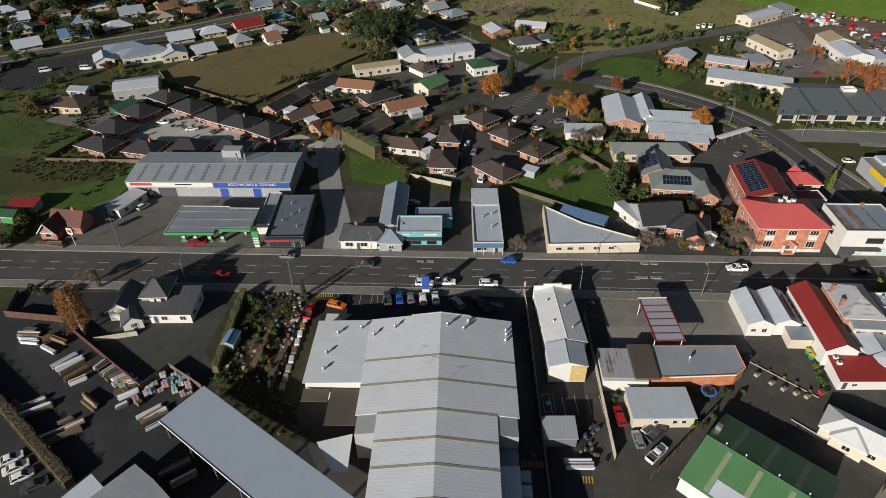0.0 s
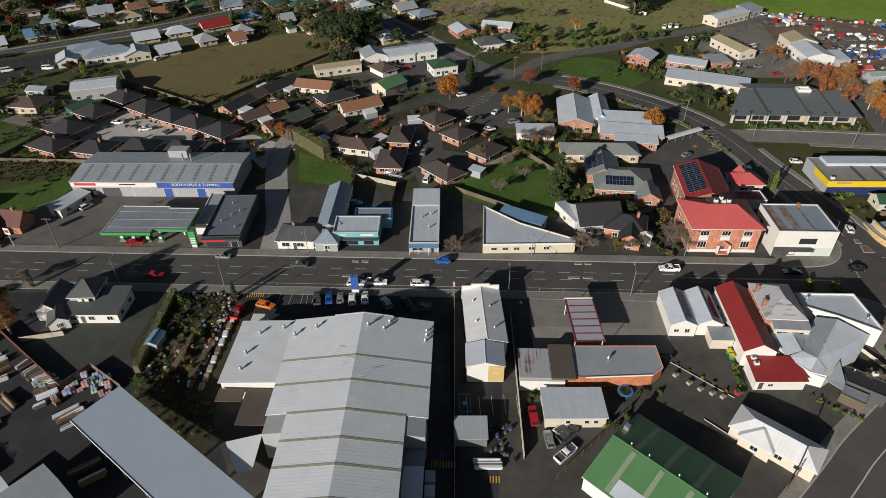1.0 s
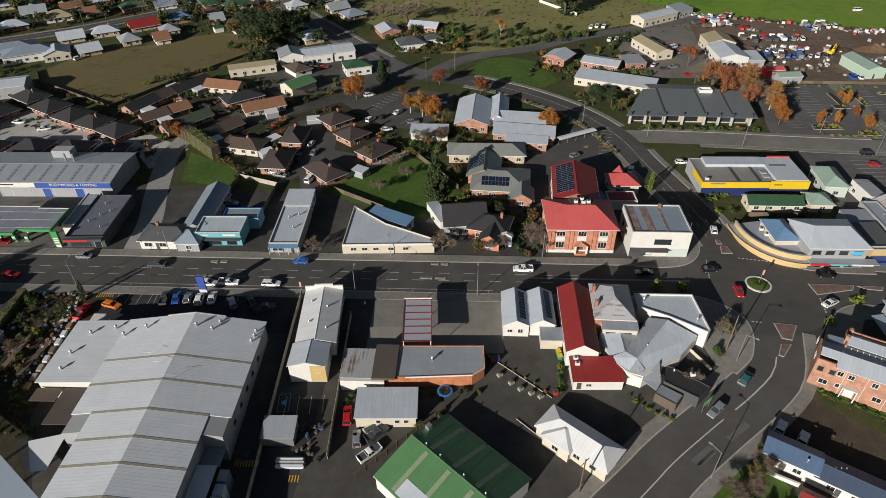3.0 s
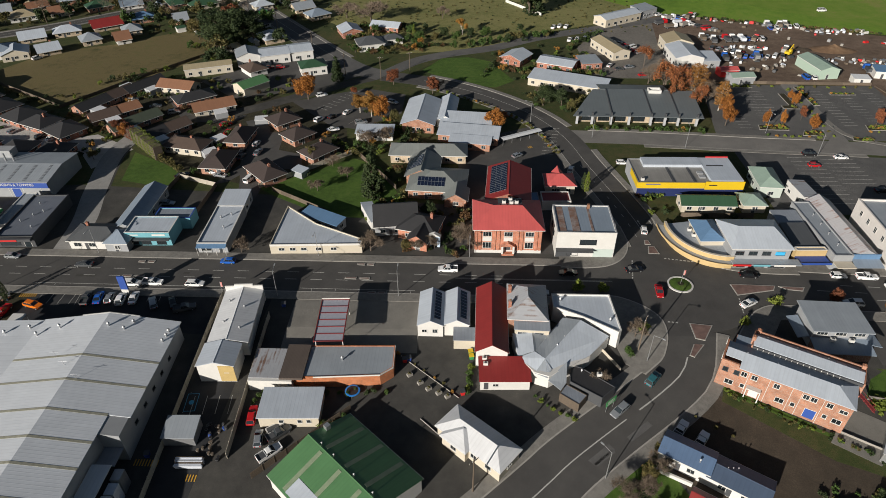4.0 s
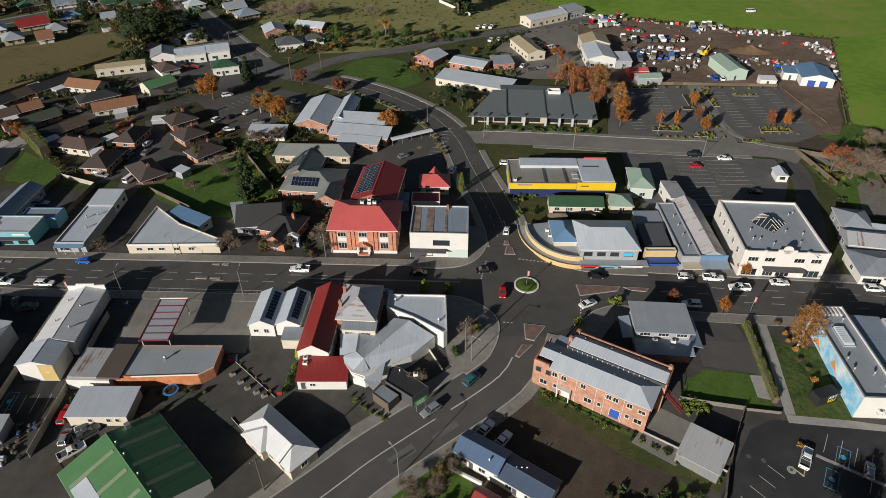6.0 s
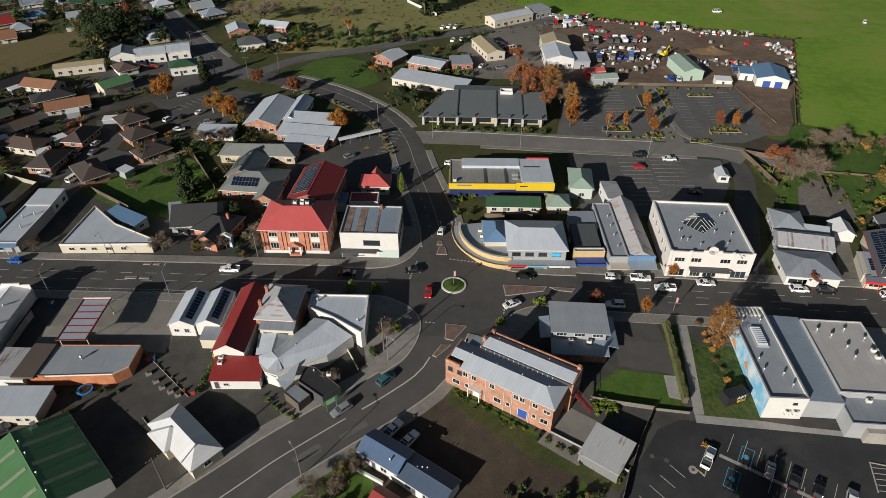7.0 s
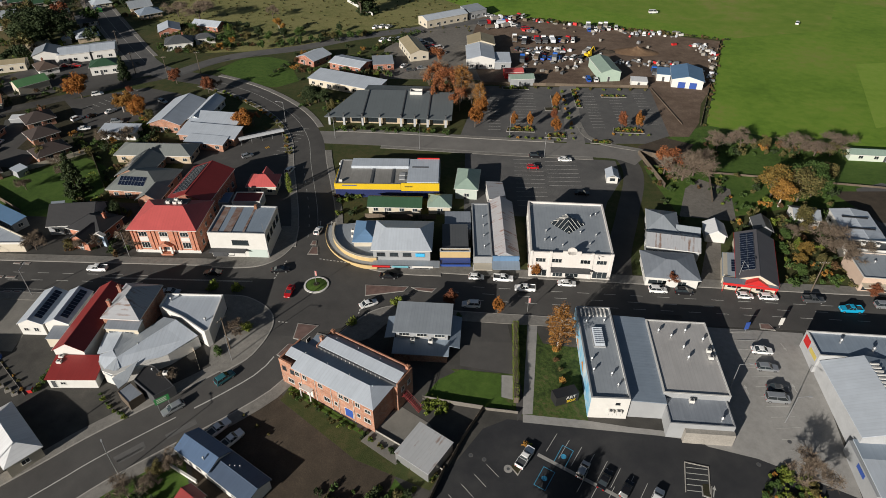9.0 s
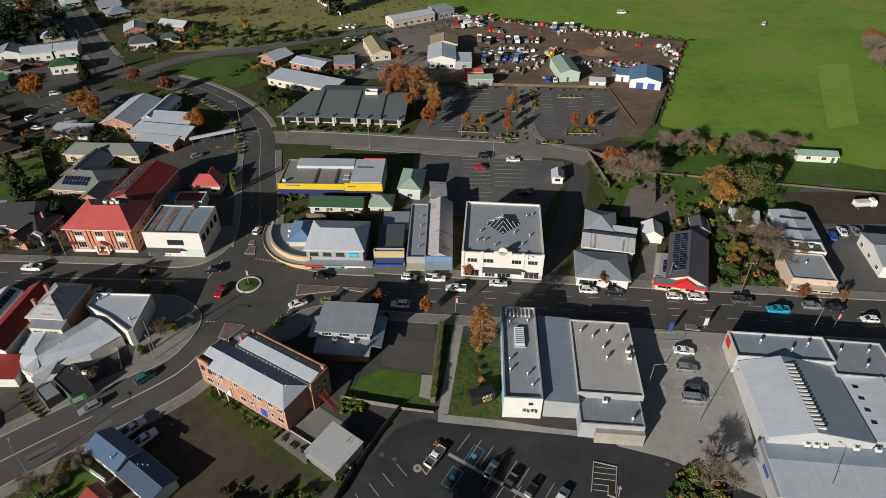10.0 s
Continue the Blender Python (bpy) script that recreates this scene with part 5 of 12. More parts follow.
def civic():
    # dark-tiled brick house with cross gables
    house(54.3, 149.4, 8, 12, 11.5, 3.3, "gable", 3.4, 0.4, GREYP, R_BLACK, "tall house wing with a steep black gable roof", "house")
    house(61.8, 145.2, -14, 10.5, 8.5, 3.2, "hip", 2.4, 0.6, HALL_BRICK, R_BLACK, "orange brick house with a black tiled roof", "house", chim=(3, 1))
    house(62.0, 139.4, -14, 5.4, 5.5, 3.2, "gable", 1.7, 0.5, HALL_BRICK, R_BLACK, "brick front wing with a black gable roof", "house", ridge="y", wins=[("S", 0, 1.5, 1.8, 1.4), ("W", 0)])
    house(47.2, 151.0, 24, 3.4, 11, 2.6, "skillion", 0.4, 0.1, WHITE, R_PALE, "narrow white lean-to with a pale roof", "shed", name="shed", ridge="y", wins=[], doors=[])
    r = thing("portal", 66.0, 139.0, -10, 0, "small blue and white arched entrance front", "entrance")
    b = MB()
    b.box(-1.6, -0.5, 0, -0.8, 0.5, 3.4, mat("pale_blue_paint", (0.4, 0.5, 0.62), 0.6, grain=0.05)).box(0.8, -0.5, 0, 1.6, 0.5, 3.4, mat("pale_blue_paint", (0.4, 0.5, 0.62)))
    b.box(-0.8, -0.5, 2.4, 0.8, 0.5, 3.4, mat("pale_blue_paint", (0.4, 0.5, 0.62)))
    part("wall", b, r)
    b = MB()
    b.sweep([(-1.8, 3.42), (1.8, 3.42), (0, 4.3)], -0.6, 0.6, WHITE, "y")
    part("pediment", b, r)
    b = MB()
    b.box(-0.8, 0.1, 0, 0.8, 0.2, 2.4, DKGREY)
    part("door", b, r)
    # two-storey red hall
    w, d, h = 17.8, 13.8, 7.7
    r = thing("hall", 85.7, 143.2, 0.6, 0, "two-storey red brick hall with white bands and a red hip roof", "public hall")
    b = MB()
    b.box(-w / 2, -d / 2, 0, w / 2, d / 2, h, HALL_BRICK)
    part("wall", b, r)
    b = MB()
    hip_roof(b, w, d, h, 3.0, 0.6, R_RED, trim=WHITE, cut=5.6)
    part("roof", b, r)
    b = MB()
    b.box(-w / 2 - 0.05, -d / 2 - 0.05, 0.0, w / 2 + 0.05, -d / 2 + 0.1, 1.0, WHITE)
    part("plinth", b, r)
    b = MB()
    b.box(-w / 2 - 0.06, -d / 2 - 0.06, h - 0.45, w / 2 + 0.06, -d / 2 + 0.1, h - 0.1, WHITE)
    part("frieze", b, r)
    for u in (-5.6, 0, 5.6):
        window(r, "S", u, 6.2, w, d, 2.3, 1.5, WHITE, 3)
        b = MB()
        b.box(u - 1.2, -d / 2 - 0.1, 3.9, u + 1.2, -d / 2 + 0.02, 5.2, WHITE)
        part("panel", b, r)
        if u:
            window(r, "S", u, 2.6, w, d, 2.3, 2.0, WHITE, 3)
    for x in (-8.5, -7.5, -3.6, -2.5, 2.5, 3.6, 7.5, 8.5):
        b = MB()
        b.box(x - 0.3, -d / 2 - 0.22, 1.0, x + 0.3, -d / 2 + 0.02, h - 0.5, HALL_BRICK)
        part("pilaster", b, r)
    b = MB()
    b.box(-1.6, -d / 2 - 1.3, 0, 1.6, -d / 2 - 0.01, 0.5, HALL_BRICK)
    for s in (-1.5, 1.5):
        b.box(s - 0.25, -d / 2 - 1.2, 0.5, s + 0.25, -d / 2 - 0.7, 2.9, WHITE)
    b.sweep([(-1.9, 2.9), (1.9, 2.9), (0, 4.1)], -d / 2 - 1.3, -d / 2 - 0.02, HALL_BRICK, "y")
    part("porch", b, r, "pedimented brick porch")
    door(r, "S", 0, w, d, 1.4, 2.6, DKGREY)
    for s in "EW":
        for u in (-4, 0, 4):
            window(r, s, u, 4.9, w, d, 1.2, 1.4, WHITE, 2)
            window(r, s, u, 1.9, w, d, 1.2, 1.6, WHITE, 2)
    b = MB()
    b.box(-2.5, 1.2, h + 1.6, 4.0, 5.0, h + 2.3, DKGREY)
    part("roof_deck", b, r, "dark flat deck in the roof")
    for x, y in ((-1, 2), (0.8, 3.4), (2.4, 2), (1.0, 1.8)):
        air_unit(r, x, y, h + 2.5)
    # rear hall with solar panels
    r = thing("hall", 87.0, 161.8, -4, 0, "red-roofed brick rear hall carrying a long solar array", "public hall")
    w, d, h = 12.5, 19.0, 6.5
    b = MB()
    walls_gable(b, d, w, h, 2.4, RED_BRICK)
    part("wall", b, r, m=pose(0, 0, 0, 0, 0, 90))
    b = MB()
    gable_roof(b, d, w, h, 2.4, 0.4, R_DEEPRED, trim=WHITE)
    part("roof", b, r, m=pose(0, 0, 0, 0, 0, 90))
    solar_array(r, -3.1, 0.6, h + 1.42, 15, 3, 21, -90, 1.05, 1.7)
    for u in (-7, -3.5, 0, 3.5, 7):
        window(r, "E", u, 2.4, w, d, 1.3, 1.8, WHITE, 2)
        window(r, "W", u, 2.4, w, d, 1.3, 1.8, WHITE, 2)
    house(103.2, 170.2, 2.2, 8.6, 7.0, 3.0, "hip", 2.2, 0.5, CREAM, R_RED, "small cream cottage with a bright red hip roof")
    house(103.0, 173.6, 2.2, 3.0, 3.4, 3.0, "gable", 1.9, 0.4, CREAM, R_RED, "small porch wing with a red gable", "cottage", ridge="y", name="cottage", wins=[], doors=[])
    r = thing("store", 101.0, 160.5, 2, 0, "low store with white parapets", "shed")
    parapet_block(r, 8.5, 5.5, 3.2, WHITE, R_DEEPRED, 0.4)
    r = thing("store", 93.5, 160.0, 2, 0, "low store with a blue-grey flat roof", "shed")
    parapet_block(r, 5.0, 6.0, 3.0, GREYP, R_BLUE, 0.2)
    # white corner shop
    w, d, h = 15.4, 13.2, 8.0
    r = thing("corner_shop", 106.1, 141.7, 0.0, 0, "white two-storey corner shop with a rust-streaked roof", "shop")
    b = MB()
    parapet_block(r, w, d, h, WHITE, R_SLATE, 0.35, cap=GREYP)
    for x0, x1 in ((-6.9, -5.2), (-3.6, -1.6), (1.4, 2.0)):
        b = MB()
        b.box(x0, -d / 2 + 0.4, h - 0.34, x1, d / 2 - 0.6, h - 0.215, RUST_SHEET)
        part("roof_sheet", b, r, "rusted roof sheet")
    window(r, "S", 0.6, 4.9, w, d, 4.4, 1.6, BLACK, 3)
    for u in (-4.6, -1.6, 1.4, 4.4):
        window(r, "E", u, 5.4, w, d, 1.9, 2.0, BLACK, 1)
    for u in (-3, 1):
        window(r, "W", u, 4.2, w, d, 1.6, 1.4, BLACK, 2)
    for u, ww, m in ((-5.6, 4.0, DKGREY), (-1.0, 4.6, WHITE), (4.9, 5.2, mat("pale_green_paint", (0.45, 0.52, 0.48), 0.6, grain=0.05))):
        b = MB()
        b.box(u - ww / 2, -d / 2 - 0.05, 0.0, u + ww / 2, -d / 2 - 0.004, 2.7, m)
        part("shopfront", b, r)
    window(r, "S", -3.2, 1.5, w, d, 3.0, 1.8, BLACK, 2)
    b = MB()
    b.box(-w / 2, -d / 2 - 1.9, 2.75, 2.0, -d / 2 - 0.06, 2.95, DKGREY)
    part("awning", b, r)
    b = MB()
    b.tube((w / 2 - 0.5, -d / 2 + 1, h), (w / 2 - 0.6, -d / 2 + 1, h + 2.6), 0.05, 0.04, STEEL)
    part("mast", b, r)
    b = MB()
    b.box(1.6, 5.2, 7.4, 2.3, 5.9, 9.0, R_TERRA)
    part("chimney", b, r)
    # covered walkway across the clinic car park
    r = thing("walkway_canopy", 93.4, 202.3, 29.5, 0, "long white covered walkway on thin posts", "canopy")
    b = MB()
    b.sweep([(-1.3, 2.6), (0, 2.8), (1.3, 2.6), (1.3, 2.68), (0, 2.88), (-1.3, 2.68)], -8.0, 8.0, R_WHITE)
    part("roof", b, r)
    for i in range(5):
        b = MB()
        b.tube((-7.4 + i * 3.7, 0.0, 0), (-7.4 + i * 3.7, 0.0, 2.75), 0.07, 0.07, STEEL, 6)
        part("post", b, r)
    # building with grey tiles and solar panels
    house(61.5, 189.0, 0, 25, 8.0, 3.0, "hip", 2.2, 0.6, PALE_BRICK, R_GREYGREEN, "long pale brick wing with a grey roof", "clinic", name="clinic")
    r = house(65.6, 169.4, -4, 17.0, 13.5, 3.0, "hip", 3.0, 0.6, ORANGE_BRICK, R_GREYGREEN, "orange brick clinic with a grey roof and solar panels", "clinic", name="clinic")
    solar_array(r, -1.6, -3.9, 4.55, 8, 2, 23.5, 0)
    r = house(60.6, 178.0, -4, 9.4, 13.0, 3.0, "gable", 2.4, 0.6, ORANGE_BRICK, R_GREYGREEN, "orange brick clinic wing carrying a tall solar array", "clinic", ridge="y", name="clinic")
    solar_array(r, -2.5, -0.4, 4.42, 7, 3, 27.0, -90)
    house(71.4, 161.4, -4, 6.5, 6.5, 3.0, "gable", 1.9, 0.6, ORANGE_BRICK, R_GREYGREEN, "orange brick gabled wing with a grey roof", "clinic", ridge="y", name="clinic")
    # health centre of several blue-grey roofs
    house(57.2, 218.5, -4, 11.5, 22, 3.6, "gable", 2.0, 0.6, ORANGE_BRICK, R_PALE, "brick health centre wing with a tall pale blue-grey gable", "health centre", ridge="y", name="health_centre")
    house(66.8, 222.0, -4, 6, 20, 3.2, "gable", 1.6, 0.5, WHITE, R_PALE, "health centre wing with a pale gable roof", "health centre", ridge="y", name="health_centre")
    house(74.0, 211.0, -6, 18, 9, 3.2, "skillion", 1.4, 0.5, WHITE, R_PALE, "health centre wing with a pale skillion roof", "health centre", name="health_centre")
    house(75.0, 202.8, -8, 21, 7, 3.0, "skillion", 1.0, 0.5, ORANGE_BRICK, R_PALE, "long brick health centre wing with a pale roof", "health centre", name="health_centre")
    house(75.5, 197.0, -8, 14, 4.5, 2.7, "skillion", 0.6, 0.4, ORANGE_BRICK, R_PALE, "low front porch of the health centre", "health centre", name="health_centre")
    house(41.5, 204.0, 0, 13, 6, 2.8, "skillion", 0.5, 0.4, WHITE, R_PALE, "white pavilion with a pale roof", "pavilion", name="pavilion")
    # library: broad charcoal roof
    w, d, h = 47.6, 19.5, 3.6
    r = thing("library", 137.2, 225.6, -1.2, 0, "low civic building with a broad stepped charcoal roof and pale piers", "library")
    b = MB()
    b.prism([(-w / 2 + 2.5, -d / 2 + 2.5), (w / 2 - 1, -d / 2 + 2.5), (w / 2 - 1, d / 2 - 1), (-w / 2 + 10, d / 2 - 1)], -0.5, h - 0.2, PALE_BRICK)
    part("wall", b, r)
    LIB = roofing("roof_library", (0.125, 0.142, 0.148), 1.2, rough=0.45, wear=0.7)
    for xa, xb, ba, z in ((-23.8, -9.5, -14.4, 0.0), (-9.5, 5.0, -9.5, 0.25), (5.0, 14.8, 5.0, 0.1), (14.8, 23.8, 14.8, -0.1)):
        q = [(xa + 0.05, -d / 2, h - 0.4 + z), (xb - 0.05, -d / 2, h - 0.4 + z), (xb - 0.05, d / 2, h + 2.0 + z), (ba + 0.05, d / 2, h + 2.0 + z)]
        b = MB()
        b.add(q + [(x, y, zz + 0.22) for x, y, zz in q], [(3, 2, 1, 0), (4, 5, 6, 7), (0, 1, 5, 4), (1, 2, 6, 5), (2, 3, 7, 6), (3, 0, 4, 7)], LIB)
        part("roof", b, r)
        if xa > -20:
            b = MB()
            b.add([(xa - 0.2, -d / 2 - 0.05, h - 0.1 + z), (xa + 0.2, -d / 2 - 0.05, h - 0.1 + z), (xa + 0.2, d / 2, h + 2.3 + z), (xa - 0.2, d / 2, h + 2.3 + z), (xa - 0.2, -d / 2 - 0.05, h + 0.15 + z), (xa + 0.2, -d / 2 - 0.05, h + 0.15 + z), (xa + 0.2, d / 2, h + 2.55 + z), (xa - 0.2, d / 2, h + 2.55 + z)], [(3, 2, 1, 0), (4, 5, 6, 7), (0, 1, 5, 4), (1, 2, 6, 5), (2, 3, 7, 6), (3, 0, 4, 7)], DKGREY)
            part("roof_step", b, r)
    # higher wing behind
    b = MB()
    b.sweep([(d / 2 + 0.1, 0), (d / 2 + 8.5, 0), (d / 2 + 8.5, h + 0.4), (d / 2 + 0.1, h + 2.2)], -11, 14, PALE_BRICK)
    part("wall", b, r)
    b = MB()
    b.sweep([(d / 2 - 0.2, h + 2.25), (d / 2 + 9, h + 0.45), (d / 2 + 9, h + 0.65), (d / 2 - 0.2, h + 2.45)], -11.6, 14.6, LIB)
    part("roof", b, r)
    for x in (-22, -16.5, -9.6, -3, 4.9, 10, 14.8, 21.5):
        b = MB()
        b.box(x - 0.4, -d / 2 + 0.3, 0, x + 0.4, -d / 2 + 1.1, h - 0.2, SILVERP)
        b.box(x - 0.25, -d / 2 + 0.2, h - 0.2, x + 0.25, -d / 2 + 0.9, h + 1.1, DKGREY)
        part("pier", b, r)
    for u in (-18, -12, -6, 1, 8, 13, 18.5):
        window(r, "S", u, 1.5, w, d - 5, 4.2, 2.0, BLACK, 3)
    b = MB()
    for x0, y0, x1, y1 in ((6.6, 7.0, 11.4, 7.3), (6.6, 9.9, 11.4, 10.2), (6.6, 7.3, 6.9, 9.9), (11.1, 7.3, 11.4, 9.9)):
        b.box(x0, y0, h + 1.6, x1, y1, h + 3.2, WHITE)
    part("roof_plant", b, r, "white screened roof plant")


def east_row():
    # yellow and blue store
    w, d, h = 32.0, 15.0, 4.8
    r = thing("store", 142.2, 174.4, 1.2, 0, "large store with a yellow and blue sign band and grey roofs", "store")
    parapet_block(r, w, d, h, GREYP, roofing("roof_dull_tan", (0.25, 0.24, 0.22), wear=1.4), 0.3)
    # lower front stands in shadow: its blue is darkened to match
    fascia(r, -w / 2, -d / 2 - 0.06, w / 2, -d / 2 - 0.06, -0.3, 2.7, 0.1, mat("shaded_blue_paint", (0.018, 0.028, 0.1), 0.5, grain=0.06, gscale=2, stain=0.2), "front_panel", "blue lower front with shadow put into its dark colour")
    fascia(r, -w / 2, -d / 2 - 0.12, 4.2, -d / 2 - 0.12, 2.9, 4.85, 0.2, YELP, label="bright yellow sign band")
    fascia(r, 4.3, -d / 2 - 0.12, w / 2, -d / 2 - 0.12, 2.5, 5.2, 0.24, YELP, label="taller bright yellow sign band")
    fascia(r, -w / 2 - 0.12, -d / 2, -w / 2 - 0.12, 1.2, 2.9, 4.85, 0.2, YELP, label="bright yellow sign band")
    for u in (-13.2, -10.0):
        bars(r, "S", u, 2.0, w, d, 2.2, 0.7, WHITE, 0.05)
    bars(r, "S", 6.6, 4.0, w, d, 2.4, 0.3, BLACK, 0.26)
    bars(r, "S", -11.5, 4.3, w, d, 4.4, 0.3, BLUEP, 0.24)
    b = MB()
    b.box(-12.2, 2.2, 4.3, 6.0, 7.2, 5.5, R_PALE)
    part("upper_roof", b, r)
    b = MB()
    b.box(6.05, -7.2, 4.3, 15.7, 7.2, 5.35, R_PALE)
    b.box(8.6, 7.22, 4.5, 15.7, 7.45, 5.7, REDP)
    part("upper_roof", b, r)
    b = MB()
    b.box(7.2, 1.6, 5.36, 12.4, 2.3, 5.42, DKGREY)
    part("skylight", b, r)
    for x in (-5.4, 1.0):
        b = MB()
        b.box(x, -6.8, 4.56, x + 0.8, 2.0, 4.72, DKGREY)
        part("skylight", b, r)
    for y in (-4.6, -2.2):
        b = MB()
        b.box(3.4, y, 4.56, 5.2, y + 1.5, 4.9, GREYP)
        part("roof_hatch", b, r)
    air_unit(r, -14.4, -6.0, 4.62)
    house(145.5, 160.6, 0, 15.5, 5.6, 2.6, "gable", 1.5, 0.4, CREAM, R_DKGREEN, "low cottage with a dark green iron roof")
    house(158.8, 161.4, 0, 6.4, 6.6, 2.6, "hip", 1.7, 0.4, CREAM, R_SAGE, "small cottage with a sage green hip roof")
    house(167.0, 172.8, -4, 6.6, 12.0, 3.6, "hip", 2.0, 0.4, mat("pale_sage_wall", (0.42, 0.47, 0.42), 0.6, grain=0.05), R_SAGE, "pale green house with a sage hip roof", ridge="y", chim=None)
    # curved corner cafe and hip-roofed shops
    r = thing("corner_shop", 150.1, 138.0, 0.6, 0, "two-storey grey shop with a white and blue hip roof", "shop")
    w, d, h = 14.8, 12.6, 6.4
    b = MB()
    b.box(-w / 2, -d / 2, 0, w / 2, d / 2, h, GREYP)
    part("wall", b, r)
    b = MB()
    hip_roof(b, w, d, h, 2.4, 0.5, R_PALE, trim=WHITE, cut=3.4)
    part("roof", b, r)
    for u in (-5.4, -2.0, 1.4, 5.0):
        window(r, "S", u, 4.9, w, d, 2.2, 1.2, DKGREY, 2)
    b = MB()
    b.box(3.6, -d / 2 - 0.12, 4.4, 6.0, -d / 2 - 0.08, 5.4, mat("sky_blue_panel", (0.05, 0.4, 0.7), 0.5))
    part("sign_bar", b, r)
    b = MB()
    b.box(-w / 2, -d / 2 - 2.6, 2.9, w / 2 + 2.5, -d / 2 - 0.01, 3.1, R_GREY)
    part("awning", b, r)
    for u, ww, m in ((-5.2, 4.6, REDP), (-0.2, 4.2, TEALP), (5.6, 5.4, WHITE)):
        fascia(r, u - ww / 2, -d / 2 - 2.66, u + ww / 2, -d / 2 - 2.66, 2.7, 3.25, 0.08, m, "sign_board")
    for u in (-5, 0, 5):
        window(r, "S", u, 1.4, w, d, 4.0, 2.0, BLACK, 3)
    r = house(139.6, 142.0, 2.2, 6.0, 9.6, 4.6, "hip", 2.0, 0.4, CREAM, R_BLUE, "cream upper storey with a pale blue hip roof", "shop", name="shop", ridge="y")
    # curved parapet
    c = thing("shop", 143.0, 145.0, 0, 0, "ochre curved corner shopfront with a stepped parapet", "shop")
    arc = []
    for k in range(13):
        a = radians(175 + k * 8.2)
        arc.append((-0.2 + 13.2 * math.cos(a), 0.8 + 14.6 * math.sin(a)))
    def curved(k0, k1, z0, z1, m):
        """One unbroken band along the arc, between two scalings of it."""
        n = len(arc)
        vs = [(x * k, y * k, z) for k, z in ((k1, z0), (k1, z1), (k0, z1), (k0, z0)) for x, y in arc]
        fs = [(a * n + i, a * n + i + 1, (a + 1) % 4 * n + i + 1, (a + 1) % 4 * n + i) for a in range(4) for i in range(n - 1)]
        return MB().add(vs, fs + [(0, n, 2 * n, 3 * n), (n - 1, 2 * n - 1, 3 * n - 1, 4 * n - 1)], m)

    part("wall", curved(0.97, 1.0, 0, 3.9, OCHRE), c)
    part("coping", curved(0.962, 1.008, 3.903, 4.05, CREAM), c)
    b = MB()
    inner = [(x * 0.97, y * 0.97) for x, y in arc]
    b.prism(ccw(inner + [(2.0, -6), (-3.4, -6), (-3.4, 4)]), 2.9, 3.1, R_GREY)
    part("roof", b, c)
    part("awning", curved(1.004, 1.14, 2.5, 2.68, R_GREY), c)
    part("sign_board", curved(1.141, 1.15, 2.42, 2.95, OCHRE), c)
    for x, y in ((-7.5, -1.5), (-6, 1), (-7, -4), (-5, -3)):
        air_unit(c, x, y, 3.3)
    # further shops
    house(163.9, 140.6, 2.2, 6.8, 11, 3.8, "skillion", 0.9, 0.1, DKGREY, R_DARK, "narrow shop with a charcoal skillion roof", "shop", name="shop")
    house(164.4, 149.4, 2.2, 7.2, 8, 3.6, "skillion", 0.5, 0.1, GREYP, R_MID, "grey flat-roofed rear store", "shed", name="store")
    r = thing("shop", 164.0, 134.6, 2.2, 0, "ochre and blue timber shopfront with an awning", "shop")
    parapet_block(r, 8.0, 1.6, 4.6, OCHRE, R_MID, 0.3, cap=WHITE)
    fascia(r, -4, -2.6, 4, -2.6, 2.5, 2.75, 3.4, BLUEP, "awning")
    fascia(r, -3.9, -4.35, 3.9, -4.35, 2.6, 3.2, 0.1, BLUEP, "sign_board")
    for u in (-2, 2):
        window(r, "S", u, 1.3, 8, 1.6, 3.2, 1.8, BLACK, 2)
    r = thing("shop", 171.0, 144.6, 1.5, 0, "narrow grey shop with a long stained flat roof", "shop")
    parapet_block(r, 4.9, 25.5, 4.6, GREYP, R_GREY, 0.35, cap=GREYP)
    for y in (-8, -3, 1.5, 6):
        roof_vent(r, 0.6, y, 4.3, 0.8)
    fascia(r, -2.4, -14.2, 2.4, -14.2, 2.5, 2.7, 2.8, CREAM, "awning")
    r = house(176.9, 146.0, 1.5, 6.8, 27, 3.9, "gable", 1.9, 0.2, GREYP, R_PINKRUST, "long shop with a rust-patched gable roof", "shop", name="shop", ridge="y")
    fascia(r, -3.5, -13.7, 3.5, -13.7, 3.2, 4.8, 0.3, R_BLUE, "parapet")
    b = MB()
    b.sweep([(-16.6, 2.5), (-13.8, 3.2), (-13.8, 3.3), (-16.6, 2.6)], -3.6, 3.6, R_SLATE)
    part("awning", b, r)
    house(175.6, 166.0, 5, 5.0, 10, 3.6, "skillion", 0.4, 0.1, WHITE, R_RUST, "white rear annex with a rusty roof", "shed", name="store", ridge="y")
    # hotel
    w, d, h = 20.8, 23.8, 8.0
    r = thing("hotel", 194.1, 141.7, -2.2, 0, "two-storey off-white hotel with a parapet and a glazed roof lantern", "hotel")
    HOTEL = mat("cream_render", (0.6, 0.57, 0.54), 0.7, grain=0.05, gscale=2, stain=0.2, sscale=0.4, tint=(0.44, 0.41, 0.37))
    parapet_block(r, w, d, h, HOTEL, R_GREY, 0.6, 0.35, cap=HOTEL)
    b = MB()
    b.box(-2.3, -d / 2 - 0.12, h - 0.4, 2.3, -d / 2 + 0.25, h + 0.7, HOTEL)
    b.tube((0, -d / 2 - 0.12, h + 0.7), (0, -d / 2 + 0.25, h + 0.7), 1.2, 1.2, HOTEL, 16)
    part("pediment", b, r, "rounded centre pediment")
